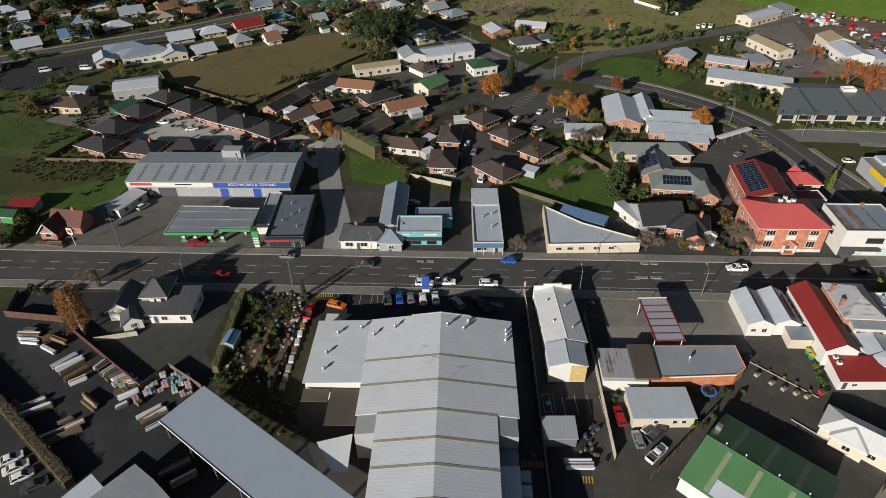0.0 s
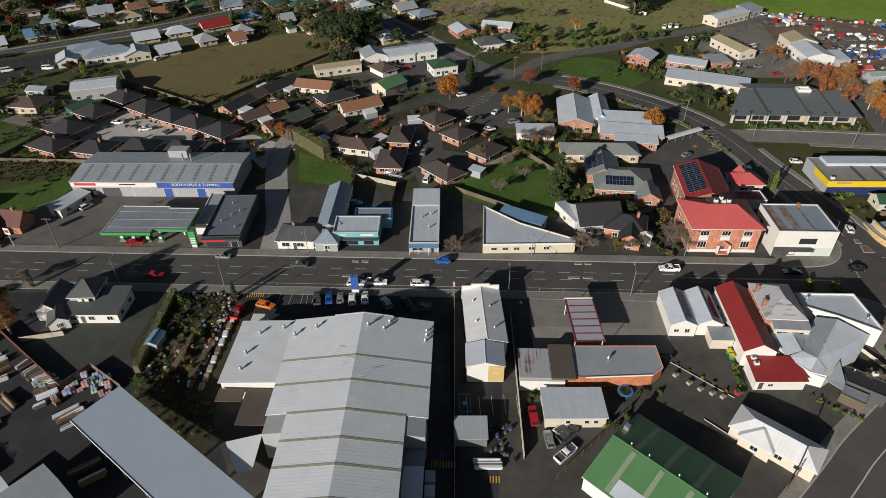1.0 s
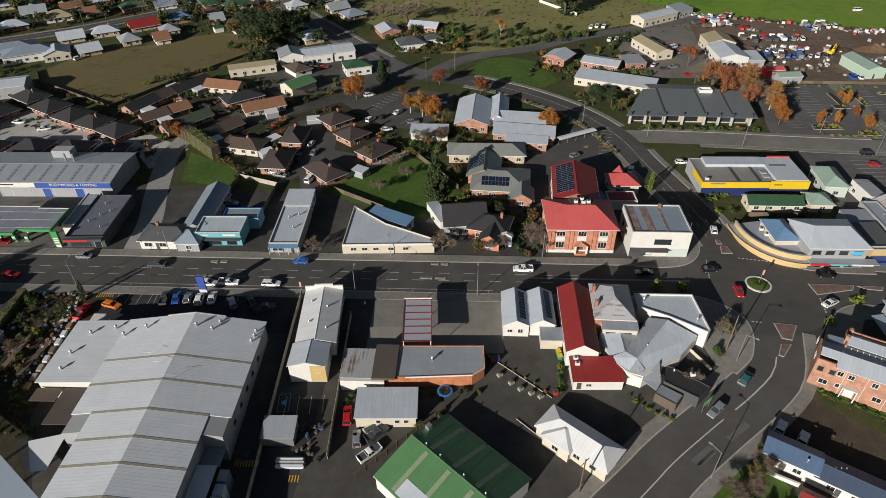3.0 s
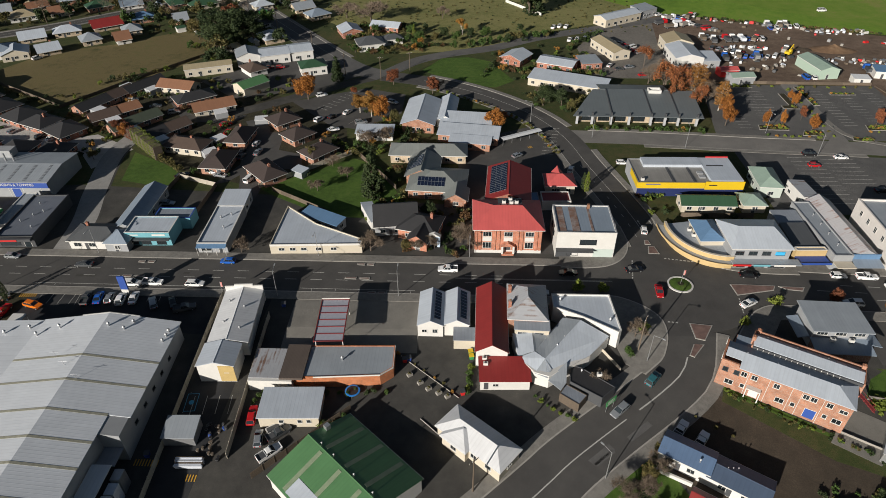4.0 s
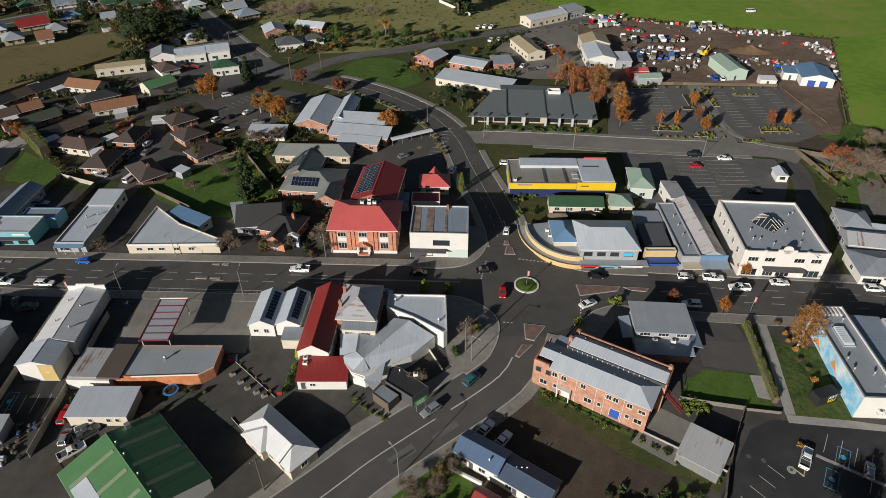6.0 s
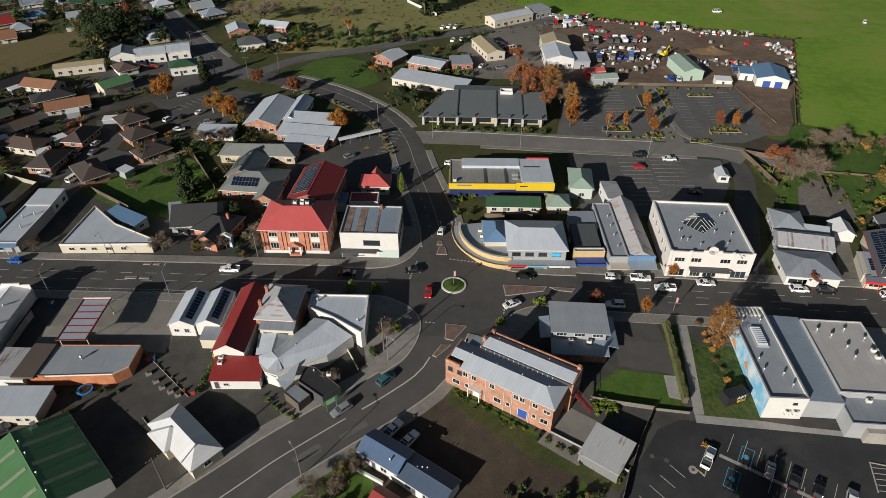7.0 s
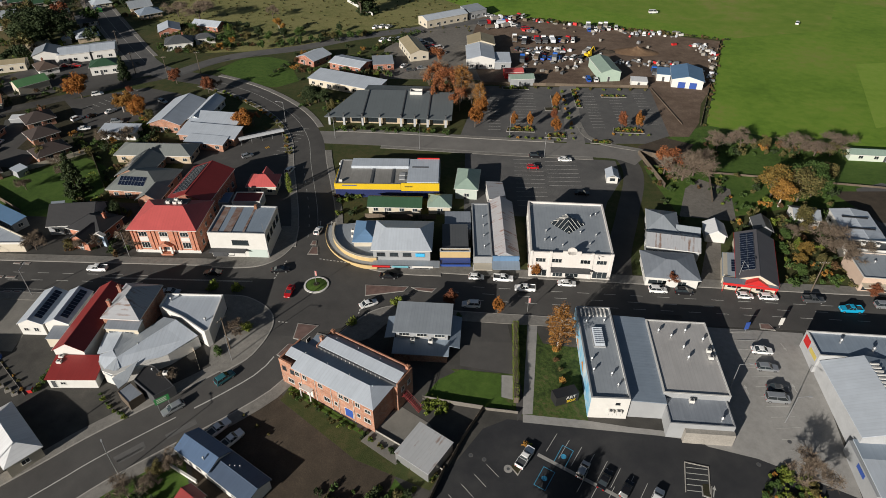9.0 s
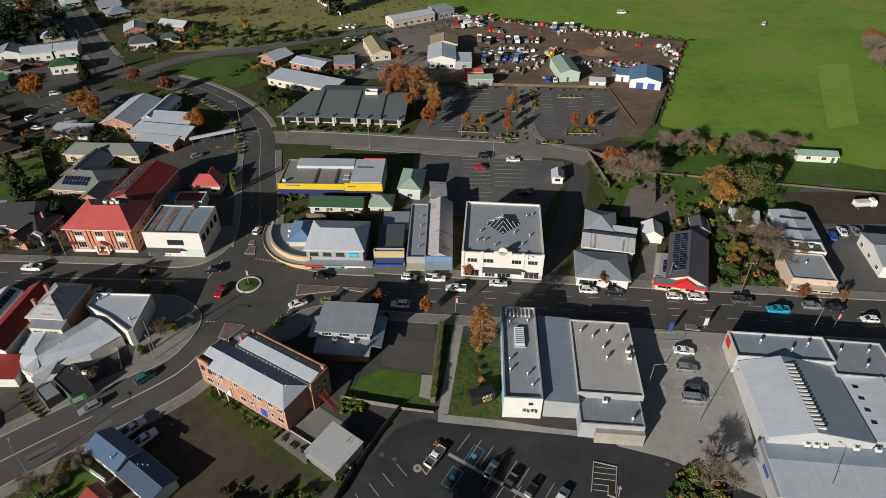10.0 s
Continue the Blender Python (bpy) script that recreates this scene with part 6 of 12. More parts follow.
    for x in (-10.1, -5.2, 5.2, 10.1):
        b = MB()
        b.box(x - 0.35, -d / 2 - 0.15, 0, x + 0.35, -d / 2 + 0.35, h + 0.35, HOTEL)
        part("pier", b, r)
    for u in (-7.7, -3.6, 3.6, 7.7):
        window(r, "S", u, 5.6, w, d, 2.6, 1.3, WHITE, 3)
    for u, ww in ((-7.7, 3.8), (-3.0, 2.6), (0.6, 3.4), (7.7, 3.8)):
        window(r, "S", u, 1.5, w, d, ww, 2.2, WHITE, 3)
    b = MB()
    b.box(-5.0, -d / 2 - 2.2, 3.3, 5.0, -d / 2 - 0.02, 3.5, DKGREY)
    part("awning", b, r)
    for s in "EW":
        for u in (-8, -4, 0, 4, 8):
            window(r, s, u, 5.6, w, d, 1.2, 1.7, WHITE, 2)
    b = MB()
    b.add([(-3.4, -1.2, h - 0.55), (3.4, -1.2, h - 0.55), (3.4, 5.6, h - 0.55), (-3.4, 5.6, h - 0.55), (0, 2.2, h + 1.4)], [(3, 2, 1, 0), (0, 1, 4), (1, 2, 4), (2, 3, 4), (3, 0, 4)], GLASS)
    lant = part("roof_lantern", b, r, "pyramid glass roof lantern", pose(0, 2.2, 0, 0, 0, 45) @ pose(0, -2.2, 0))
    for i in range(6):
        u = -3.4 + 6.8 * (i + 0.5) / 6
        run = 3.4 - abs(u)
        up = 1.95 * run / 3.4
        for s in range(4):
            bb = MB()
            bb.tube((u, -3.4, h - 0.5), (u, -3.4 + run, h - 0.5 + up), 0.055, 0.055, WHITE, 4)
            part("glazing_bar", bb, lant, "", pose(0, 2.2, 0, 0, 0, 90 * s))
    for x, y in ((-6.5, -6), (-4.8, -6), (-2, -8), (5, -7), (7, -3), (-6, -2), (6.5, 6), (8, 7), (3, -2)):
        roof_vent(r, x, y, h - 0.6, 0.9)
    # houses and shops beyond the lane
    r = house(219.6, 132.4, -5, 12.8, 10.4, 3.0, "hip", 1.8, 0.5, WHITE, R_MID, "white weatherboard shop with a grey hip roof", "shop", name="shop", wins=[("S", -3.5, 1.4, 4.6, 1.5), ("S", 2.6, 1.4, 2.2, 1.4), ("W", 0), ("E", 0)])
    house(223.0, 143.2, -10, 13.6, 7.6, 3.2, "gable", 1.7, 0.3, GREYP, R_RUST, "rear wing with a rust-stained iron roof", "house", name="house")
    house(222.4, 152.6, -10, 8.0, 10, 3.2, "hip", 1.9, 0.4, GREYP, R_GREY, "older cottage with grey iron hips", "house")
    house(228.6, 148.6, -12, 6, 5, 2.7, "gable", 1.5, 0.3, WHITE, R_GREY, "white cottage wing with a grey roof", "house")
    house(236.8, 150.3, -8, 5.2, 6.2, 2.4, "gable", 1.5, 0.3, WHITE, R_WHITE, "white garden shed with a pale gable roof", "shed", name="shed", ridge="y", wins=[], doors=[])
    r = thing("shop", 239.8, 136.8, -9, 0, "dark-roofed shop with a bright red gabled verandah and solar panels", "shop")
    w, d, h = 9.4, 20.4, 3.4
    body = pose(3.0, -0.3, 0, 0, 0, -8)
    umber = roofing("roof_umber", (0.105, 0.1, 0.108))
    b = MB()
    walls_gable(b, d, w, h, 2.1, CREAM)
    part("wall", b, r, m=body @ pose(0, 0, 0, 0, 0, 90))
    b = MB()
    gable_roof(b, d, w, h, 2.1, 0.35, umber, trim=REDP)
    part("roof", b, r, m=body @ pose(0, 0, 0, 0, 0, 90))
    b = MB()
    b.sweep([(-4.9, -0.5), (4.9, -0.5), (4.9, 2.9), (-4.9, 2.9)], -7.6, -4.9, CREAM)
    part("side_wall", b, r, m=pose(2.2, -4.6, 0, 0, 0, -8))
    b = MB()
    b.sweep([(-7.9, 2.55), (-4.6, 3.15), (-4.6, 3.27), (-7.9, 2.67)], -5.2, 5.2, R_GREY, "y")
    part("side_roof", b, r, "grey lean-to roof", pose(2.2, -4.6, 0, 0, 0, -8))
    b = MB()
    b.box(-6.0, -10.7, -0.5, 6.2, -9.2, 3.2, CREAM)
    part("shop_front", b, r)
    solar_array(r, 0.75, 0.6, h + 1.3, 16, 2, 24, -98)
    solar_array(r, -2.8, -4.6, h - 0.2, 5, 1, 11, -98)
    fascia(r, -6.6, -11.8, 6.4, -11.8, 2.3, 3.0, 0.15, REDP, "fascia", "bright red verandah edge")
    b = MB()
    b.sweep([(-11.8, 2.9), (-10.0, 3.3), (-10.0, 3.4), (-11.8, 3.0)], -6.5, 6.5, R_GUN)
    part("verandah_roof", b, r)
    b = MB()
    b.sweep([(-1.6, 3.0), (4.4, 3.0), (1.4, 4.7)], -11.7, -10.2, REDP, "y")
    part("gable", b, r, "red front gable")
    for x in (-6.2, -3, 0.2, 3.3, 6.2):
        b = MB()
        b.tube((x, -11.7, 0), (x, -11.7, 2.4), 0.07, 0.07, REDP)
        part("post", b, r)
    for u in (-3.4, 3.4):
        window(r, "S", u, 1.5, 12, 21.4, 3.4, 1.5, WHITE, 3)
    house(250.8, 153.2, -8, 4.6, 6.0, 2.5, "gable", 1.4, 0.3, GREYP, R_DARK, "small dark-roofed garden shed", "shed", name="shed", ridge="y", wins=[], doors=[])
    house(265.5, 159.5, -8, 7.0, 6.5, 2.5, "gable", 1.3, 0.3, WHITE, R_GREY, "white garden shed with a grey roof", "shed", name="shed")
    r = thing("shop", 272.0, 132.8, -5, 0, "salmon-fronted shop with a grey flat roof", "shop")
    parapet_block(r, 10.8, 11.0, 4.4, mat("salmon_render", (0.5, 0.38, 0.3), 0.7, grain=0.05, gscale=2, stain=0.2), R_GREY, 0.3, cap=WHITE)
    fascia(r, -5.4, -6.6, 5.4, -6.6, 2.6, 2.8, 2.2, CREAM, "awning")
    for u in (-3.8, 0.5, 4.2):
        window(r, "S", u * 0.88, 1.4, 10.8, 11.0, 2.6, 1.7, BLACK, 2)
    roof_vent(r, 0, 1.5, 3.7, 1.3)
    r = house(276.6, 151.8, -7, 10.0, 15.6, 3.6, "gable", 0.7, 0.2, WHITE, R_PALE, "white shed with a pale low gable roof", "shed", name="warehouse", ridge="y")
    for y in (-2.6, 3.0):
        b = MB()
        b.box(-3.6, y - 0.3, 4.42, 3.2, y + 0.3, 4.62, BLACK)
        part("ridge_vent", b, r, "dark strip across the roof")
    r = thing("store", 274.6, 141.0, -6, 0, "low rear store with a dark roof inside white parapets", "shed")
    parapet_block(r, 9.4, 4.6, 4.8, WHITE, R_DARK, 0.5, cap=WHITE)
    for x in (-2.2, 1.4):
        air_unit(r, x, 0.2, 4.35)
    house(302.0, 141.0, -6, 18, 15, 3.6, "gable", 1.4, 0.3, WHITE, R_GREY, "white workshop with a grey gable roof", "workshop", name="workshop")
    house(303.0, 198.5, -4, 13, 4.6, 2.4, "gable", 0.9, 0.3, mat("pale_sage_paint", (0.5, 0.55, 0.47), 0.6, grain=0.05), R_SAGE, "long pale green field shed", "shed", name="field_shed", wins=[("S", -3), ("S", 2)], doors=[("S", 5)])
    k = thing("kiosk", 213.4, 180.5, -4, 0, "small white sheltered kiosk in the car park", "kiosk")
    b = MB()
    b.box(-1.7, -2.4, 0, 1.7, 2.4, 2.3, WHITE)
    part("wall", b, k)
    b = MB()
    gable_roof(b, 4.8, 3.4, 2.3, 0.9, 0.4, R_PALE)
    part("roof", b, k, m=pose(0, 0, 0, 0, 0, 90))
    window(k, "S", 0, 1.4, 3.4, 4.8, 1.6, 1.0, BLACK, 2)


workshop()
service_station()
cottages()
civic()
east_row()


DULLRED = mat("dull_red_steel", (0.2, 0.03, 0.03), 0.6, grain=0.1)


# ---- buildings, near side of the main street ----
def big_store():
    r = thing("hardware_store", -5.0, 101.5, 0.6, 0, "huge pale grey metal-roofed hardware store", "store")
    W, h, rise, L = 15.2, 5.0, 2.3, 62
    b = MB()
    b.sweep([(-W, -4), (W, -4), (W, h), (0, h + rise), (-W, h)], -30.5, -0.2, GREYP, "y")
    b.sweep([(-W + 4, -6), (W - 4, -6), (W - 4, h + 0.5), (0, h + rise), (-W + 4, h + 0.5)], -L, -30.5, GREYP, "y")
    part("wall", b, r)
    # roof in stepped bays across the ridge, each a little lower than the last
    ys = [0.3, -12.3, -18.9, -26.2, -32.5, -38, -44.5, -52, -L - 0.5]
    pitch_m = roofing("roof_store", (0.6, 0.63, 0.665), 0.72, rough=0.5, metal=0.05, line=0.1, wear=0.8)
    for i in range(len(ys) - 1):
        z = 0.0
        xw = W + 0.4 if i < 3 else W - 3.8
        xe = W + 0.4 if i < 3 else (W - 3.8 if i > 3 else W - 3.8)
        gr = rise / W
        for s, xx in ((-1, xw), (1, xe)):
            b = MB()
            top = h + rise + z
            lo = top - gr * xx
            # local x of the sheet runs along the ridge, so that the ribs fall with the slope
            b.add([(ys[i], -s * 0, top), (ys[i + 1], -s * 0, top), (ys[i + 1], -s * xx, lo), (ys[i], -s * xx, lo),
                   (ys[i], -s * 0, top + 0.14), (ys[i + 1], -s * 0, top + 0.14), (ys[i + 1], -s * xx, lo + 0.14), (ys[i], -s * xx, lo + 0.14)],
                  [(0, 1, 2, 3), (7, 6, 5, 4), (0, 4, 5, 1), (1, 5, 6, 2), (2, 6, 7, 3), (3, 7, 4, 0)], pitch_m)
            part("roof_sheet", b, r, m=pose(0, 0, 0, 0, 0, 90))
        if i:
            b = MB()
            for s, xx in ((-1, xw), (1, xe)):
                top, lo = h + rise + z - 0.03, h + rise + z - gr * xx - 0.03
                b.add([(0, ys[i] - 0.28, top + 0.1), (s * xx, ys[i] - 0.28, lo + 0.1), (s * xx, ys[i] + 0.28, lo + 0.1), (0, ys[i] + 0.28, top + 0.1), (0, ys[i] - 0.28, top + 0.21), (s * xx, ys[i] - 0.28, lo + 0.21), (s * xx, ys[i] + 0.28, lo + 0.21), (0, ys[i] + 0.28, top + 0.21)],
                      [(0, 1, 2, 3), (7, 6, 5, 4), (0, 4, 5, 1), (1, 5, 6, 2), (2, 6, 7, 3), (3, 7, 4, 0)], mat("moss_lap", (0.27, 0.265, 0.21), 0.9, grain=0.3, gscale=1.5))
            part("lap_flashing", b, r, "mossy step between roof bays")
    # raised front gable screen
    b = MB()
    b.sweep([(-6.5, 2), (6.5, 2), (6.5, h + rise - 0.8), (0, h + rise + 0.2), (-6.5, h + rise - 0.8)], 0.32, 0.6, WHITE, "y")
    part("parapet", b, r)
    # lower west wing
    b = MB()
    b.box(-27.2, -17.6, -3, -W - 0.02, -0.3, 4.4, WHITE)
    part("wing_wall", b, r)
    b = MB()
    b.add([(-18.0, W + 0.1, 4.9), (0.2, W + 0.1, 4.9), (0.2, 27.6, 4.42), (-18.0, 27.6, 4.42), (-18.0, W + 0.1, 5.02), (0.2, W + 0.1, 5.02), (0.2, 27.6, 4.56), (-18.0, 27.6, 4.56)],
          [(0, 1, 2, 3), (7, 6, 5, 4), (0, 4, 5, 1), (1, 5, 6, 2), (2, 6, 7, 3), (3, 7, 4, 0)], pitch_m)
    part("wing_roof", b, r, m=pose(0, 0, 0, 0, 0, 90))
    for x, y, z in ((-22.5, -4.0, 4.6), (-24.0, -10, 4.6), (-23.8, -14.5, 4.5), (-17.5, -2.5, 4.9), (-14.5, -5, 5.3), (-10, -3.2, 6.0), (1.5, -3.5, 7.1), (6.0, -1.6, 6.2), (14.2, -4.6, 5.1), (14.0, -6.2, 5.1), (14.2, -3.2, 5.1), (5.0, -4.0, 6.5)):
        roof_vent(r, x, y, z, 1.25)
    for u in (-22, -9.5, 8):
        b = MB()
        b.tube((u * 0.25, -17 - u * 0.2, 6.3), (u * 0.25, -17 - u * 0.2, 8.4), 0.03, 0.03, STEEL, 6)
        b.tube((u * 0.25 - 0.9, -17 - u * 0.2, 8.2), (u * 0.25 + 0.9, -17 - u * 0.2, 8.2), 0.025, 0.025, STEEL, 6)
        part("aerial", b, r)
    # lean-to roofs on both flanks
    b = MB()
    b.box(-21.8, -27, 2.9, -15.4, -18, 3.05, R_SLATS)
    part("lean_to_roof", b, r)
    b = MB()
    b.box(-27.4, -21.5, 3.0, -22.0, -18.2, 3.15, TIMBER)
    part("lean_to_roof", b, r)
    b = MB()
    b.add([(-22.5, -30.5, 2.4), (-16.0, -28.5, 2.4), (-15.8, -36.5, 2.4), (-18.5, -37, 2.4)], [(0, 3, 2, 1)], WHITE)
    b.add([(-22.5, -30.5, 2.5), (-16.0, -28.5, 2.5), (-15.8, -36.5, 2.5), (-18.5, -37, 2.5)], [(0, 1, 2, 3)], mat("shade_cloth", (0.72, 0.74, 0.76), 0.7, grain=0.04))
    part("shade_sail", b, r, "white shade roof")
    b = MB()
    b.box(11.5, -46, 2.6, 15.2, -35, 2.75, R_WHITE)
    b.box(11.5, -34.6, 1.6, 15.2, -30.6, 1.75, R_MID)
    part("lean_to_roof", b, r)
    # stacked blue-white sheets beside the lean-to, each stack a plain box
    for k in range(4):
        b = MB()
        b.box(15.4, -45.4 + k * 2.7, -4, 17.2, -43.1 + k * 2.7, 1.2 + 0.3 * (k % 2), (WRAP, WHITE, WRAP, STEEL)[k])
        part("crate", b, r, "stack of pale blue-white sheets by the lean-to")
    for u in range(5):
        window(r, "E", -8 - u * 4.2, 2.0, 2 * W, 0.0, 1.2, 0.9, DKGREY, 1)
    # sign on the street
    s = thing("pylon_sign", -9.4, 115.6, 0, 0, "tall blue pylon sign with a red and white base", "sign")
    b = MB()
    b.box(-0.9, -0.22, 2.2, 0.9, 0.22, 6.2, BLUEP)
    part("board", b, s)
    b = MB()
    b.box(-0.9, -0.2, 1.3, 0.9, 0.2, 2.2, WHITE)
    part("lower_board", b, s)
    b = MB()
    b.tube((-0.6, 0, 0), (-0.6, 0, 1.3), 0.1, 0.1, STEEL).tube((0.6, 0, 0), (0.6, 0, 1.3), 0.1, 0.1, STEEL)
    part("legs", b, s)
    t = thing("trailer_shelter", -30.3, 104.6, 0, 0, "white-topped trolley shelter on posts", "shelter")
    b = MB()
    b.box(-1.6, -1.4, 2.2, 1.6, 1.4, 2.35, WHITE)
    part("roof", b, t)
    for x in (-1.5, 1.5):
        for y in (-1.3, 1.3):
            b = MB()
            b.tube((x, y, 0), (x, y, 2.2), 0.05, 0.05, STEEL)
            part("post", b, t)


def yard_canopy():
    # long open roof on posts over the timber yard
    r = thing("open_shed", -55.4, 78.2, -34.5, 0, "long pale grey open-sided shed roof over the timber yard", "shed")
    b = MB()
    # the sheet colour has the sky's bluish reflection mixed in
    b.sweep([(-5.2, 5.0), (5.2, 5.35), (5.2, 5.55), (-5.2, 5.2)], 0, 62, roofing("roof_yard", (0.3, 0.355, 0.43), 0.9, rough=0.6, metal=0.0, line=0.03, wear=0.4))
    part("roof", b, r)
    fascia(r, 0, -5.25, 62, -5.25, 4.9, 5.3, 0.08, WHITE)
    for i in range(9):
        for y in (-4.6, 4.6):
            b = MB()
            b.box(i * 7.4 + 0.5, y - 0.12, -1.5, i * 7.4 + 0.75, y + 0.12, 5.0, STEEL)
            part("post", b, r)
    house(-59.6, 55.4, -36, 13.5, 16, 4.0, "gable", 1.6, 0.3, GREYP, R_GREY, "grey gabled yard shed", "shed", name="shed", ridge="y", wins=[])
    house(-67.6, 59.4, -36, 5, 7, 3.0, "skillion", 0.6, 0.2, GREENP, R_PALE, "small pale green yard office", "shed", name="shed", wins=[])


def mid_south():
    # dark-roofed cottages among trees
    house(-80.6, 109.0, 4, 5.8, 8.6, 3.0, "gable", 2.2, 0.4, WHITE, R_DARK, "white house wing with a dark gable roof", ridge="y")
    house(-73.6, 111.6, 4, 6.0, 7.0, 4.4, "hip", 2.6, 0.4, GREYP, R_DARK, "grey upper storey with a steep dark roof", "house")
    r = house(-70.2, 108.4, 2, 13.0, 8.6, 2.8, "skillion", 0.9, 0.4, WHITE, R_DARK, "low white house with a dark skillion roof")
    for u in (-3.4, -1.8):
        air_unit(r, u, -0.5, 3.5)
    house(-77.6, 104.2, 28, 4.2, 6.0, 2.6, "gable", 1.4, 0.3, WHITE, R_DARK, "low white wing with a dark roof", ridge="y")
    # narrow white shop with parapet
    r = house(21.8, 105.8, 4.5, 8.6, 17.6, 3.5, "gable", 1.1, 0.2, WHITE, R_WHITE, "long narrow white shop with a pale iron roof", "shop", name="shop", ridge="y", wins=[("W", -4), ("W", 2)], doors=[])
    b = MB()
    b.box(-4.5, 8.8, 0, 4.5, 9.1, 4.9, WHITE)
    b.box(-2.2, 8.78, 4.9, 2.2, 9.12, 5.4, WHITE)
    part("parapet", b, r)
    for x, y in ((-2.2, 4), (-2.0, -3), (1.6, 2), (2.0, -5)):
        roof_vent(r, x, y, 4.0, 0.9)
    r = house(21.9, 93.2, 1.7, 7.8, 6.4, 4.6, "gable", 1.1, 0.2, WHITE, R_PALE, "two-storey white rear block with a yellow end", "shop", name="shop", ridge="y", wins=[("S", 2.2, 3.0, 1.0, 0.9)], doors=[])
    b = MB()
    b.box(0.6, -3.3, 0, 3.92, -3.205, 4.6, BUFF)
    part("panel", b, r)
    # red-framed canopy
    r = thing("canopy", 44.4, 104.4, 3.0, 0, "open canopy with a red steel frame and glass-like roof panels", "canopy")
    for x in (-3.2, 3.2):
        fascia(r, x, -6.9, x, 6.9, 4.0, 4.4, 0.16, DULLRED, "beam")
    for i in range(7):
        fascia(r, -3.1, -6.8 + i * 2.26, 3.1, -6.8 + i * 2.26, 4.2, 4.36, 0.14, DULLRED, "rafter")
    for i in range(6):
        b = MB()
        b.box(-3.08, -6.68 + i * 2.26, 4.2, 3.08, -4.64 + i * 2.26, 4.26, mat("canopy_sheet", (0.34, 0.345, 0.39), 0.4, grain=0.1, gscale=2))
        part("roof_panel", b, r)
    fascia(r, -3.3, 7.0, 3.3, 7.0, 3.9, 4.6, 0.15, WHITE, "fascia")
    for x in (-3, 3):
        for y in (-6, 6):
            b = MB()
            b.tube((x, y, -0.5), (x, y, 4.0), 0.1, 0.1, WHITE)
            part("post", b, r)
    # orange brick workshop
    r = thing("workshop", 29.3, 88.2, 0, 0, "flat-roofed workshop with orange brick ends and grey roofs", "workshop")
    pl = [(9.3, 0.8), (13.6, 0.9), (27.6, 2.0), (30.2, 4.2), (30.0, 10.6), (9.3, 9.9)]
    poly_block(r, pl, 3.4, brickwork("orange_brick_end", (0.5, 0.165, 0.06), (0.4, 0.125, 0.045), (0.34, 0.2, 0.13)), R_GREY, 0.12, 0.2)
    for (x0, y0), (x1, y1) in zip(pl[1:4], pl[2:5]):
        fascia(r, x0, y0 - 0.03, x1 + 0.03, y1 - 0.03, 3.1, 3.46, 0.1, WHITE)
    b = MB()
    b.box(-0.1, -0.2, -2, 9.2, 8.8, 3.0, WHITE)
    part("wing_wall", b, r)
    b = MB()
    b.sweep([(0.6, 3.02), (8.9, 3.02), (8.9, 3.3), (0.6, 3.1)], -0.2, 6.4, R_RUST)
    part("wing_roof", b, r)
    b = MB()
    b.sweep([(0.2, 3.05), (9.8, 3.05), (9.8, 3.8), (0.2, 3.6)], 6.5, 11.5, R_SLATS)
    part("wing_roof", b, r, "rusty brown roof sheets")
    roof_vent(r, 19, 6, 3.3, 1.2)
    # flat-roofed block
    r = thing("house", 39.6, 83.0, 2.3, 0, "cream flat-roofed cottage with a pale roof", "house")
    b = MB()
    b.box(-6.0, -3.6, -1.2, 6.0, 3.6, 2.7, CREAM)
    part("wall", b, r)
    b = MB()
    b.sweep([(-3.9, 2.72), (3.9, 2.9), (3.9, 3.1), (-3.9, 2.92)], -6.3, 6.3, R_PALE)
    part("roof", b, r)
    for u in (-1.5, 2.2, 4.0):
        window(r, "S", u, 1.5, 12, 7.2, 1.0, 1.0, WHITE, 1)
    # green shed
    r = thing("shed", 53.3, 66.6, -42, 0, "large shed with green and cream sheeted roof", "shed")
    w, d, h, rise = 20.5, 18.8, 3.9, 2.6
    hd = d / 2

    def on_roof(v):
        return h + rise * (1 - abs(v) / hd)

    b = MB()
    walls_gable(b, w, d, h, rise, WHITE)
    part("wall", b, r)
    b = MB()
    gable_roof(b, w, d, h, rise, 0.3, R_GREEN, trim=WHITE)
    part("roof", b, r)
    for x in (-6.2, -0.6, 5.0):
        for s in (-1, 1):
            b = MB()
            b.sweep([(s * 0.6, on_roof(0.6) + 0.16), (s * 9.2, on_roof(9.2) + 0.16), (s * 9.2, on_roof(9.2) + 0.19), (s * 0.6, on_roof(0.6) + 0.19)], x, x + 0.9, mat("sage_sheet", (0.2, 0.25, 0.16), 0.6, grain=0.15, gscale=1))
            part("skylight", b, r, "pale translucent roof sheet")
    b = MB()
    b.sweep([(-9.3, on_roof(9.3) + 0.17), (-6.2, on_roof(6.2) + 0.17), (-6.2, on_roof(6.2) + 0.2), (-9.3, on_roof(9.3) + 0.2)], -5.2, 4.5, R_PALE)
    part("roof_patch", b, r, "replaced pale roof sheets")
    for x in (-7, -3.4, 2.4, 7.5):
        roof_vent(r, x, 0.5, h + rise, 0.7)
    b = MB()
    b.box(-10.2, 3.2, on_roof(3.2), -9.2, 4.2, on_roof(3.2) + 1.1, STEEL)
    part("roof_vent", b, r)
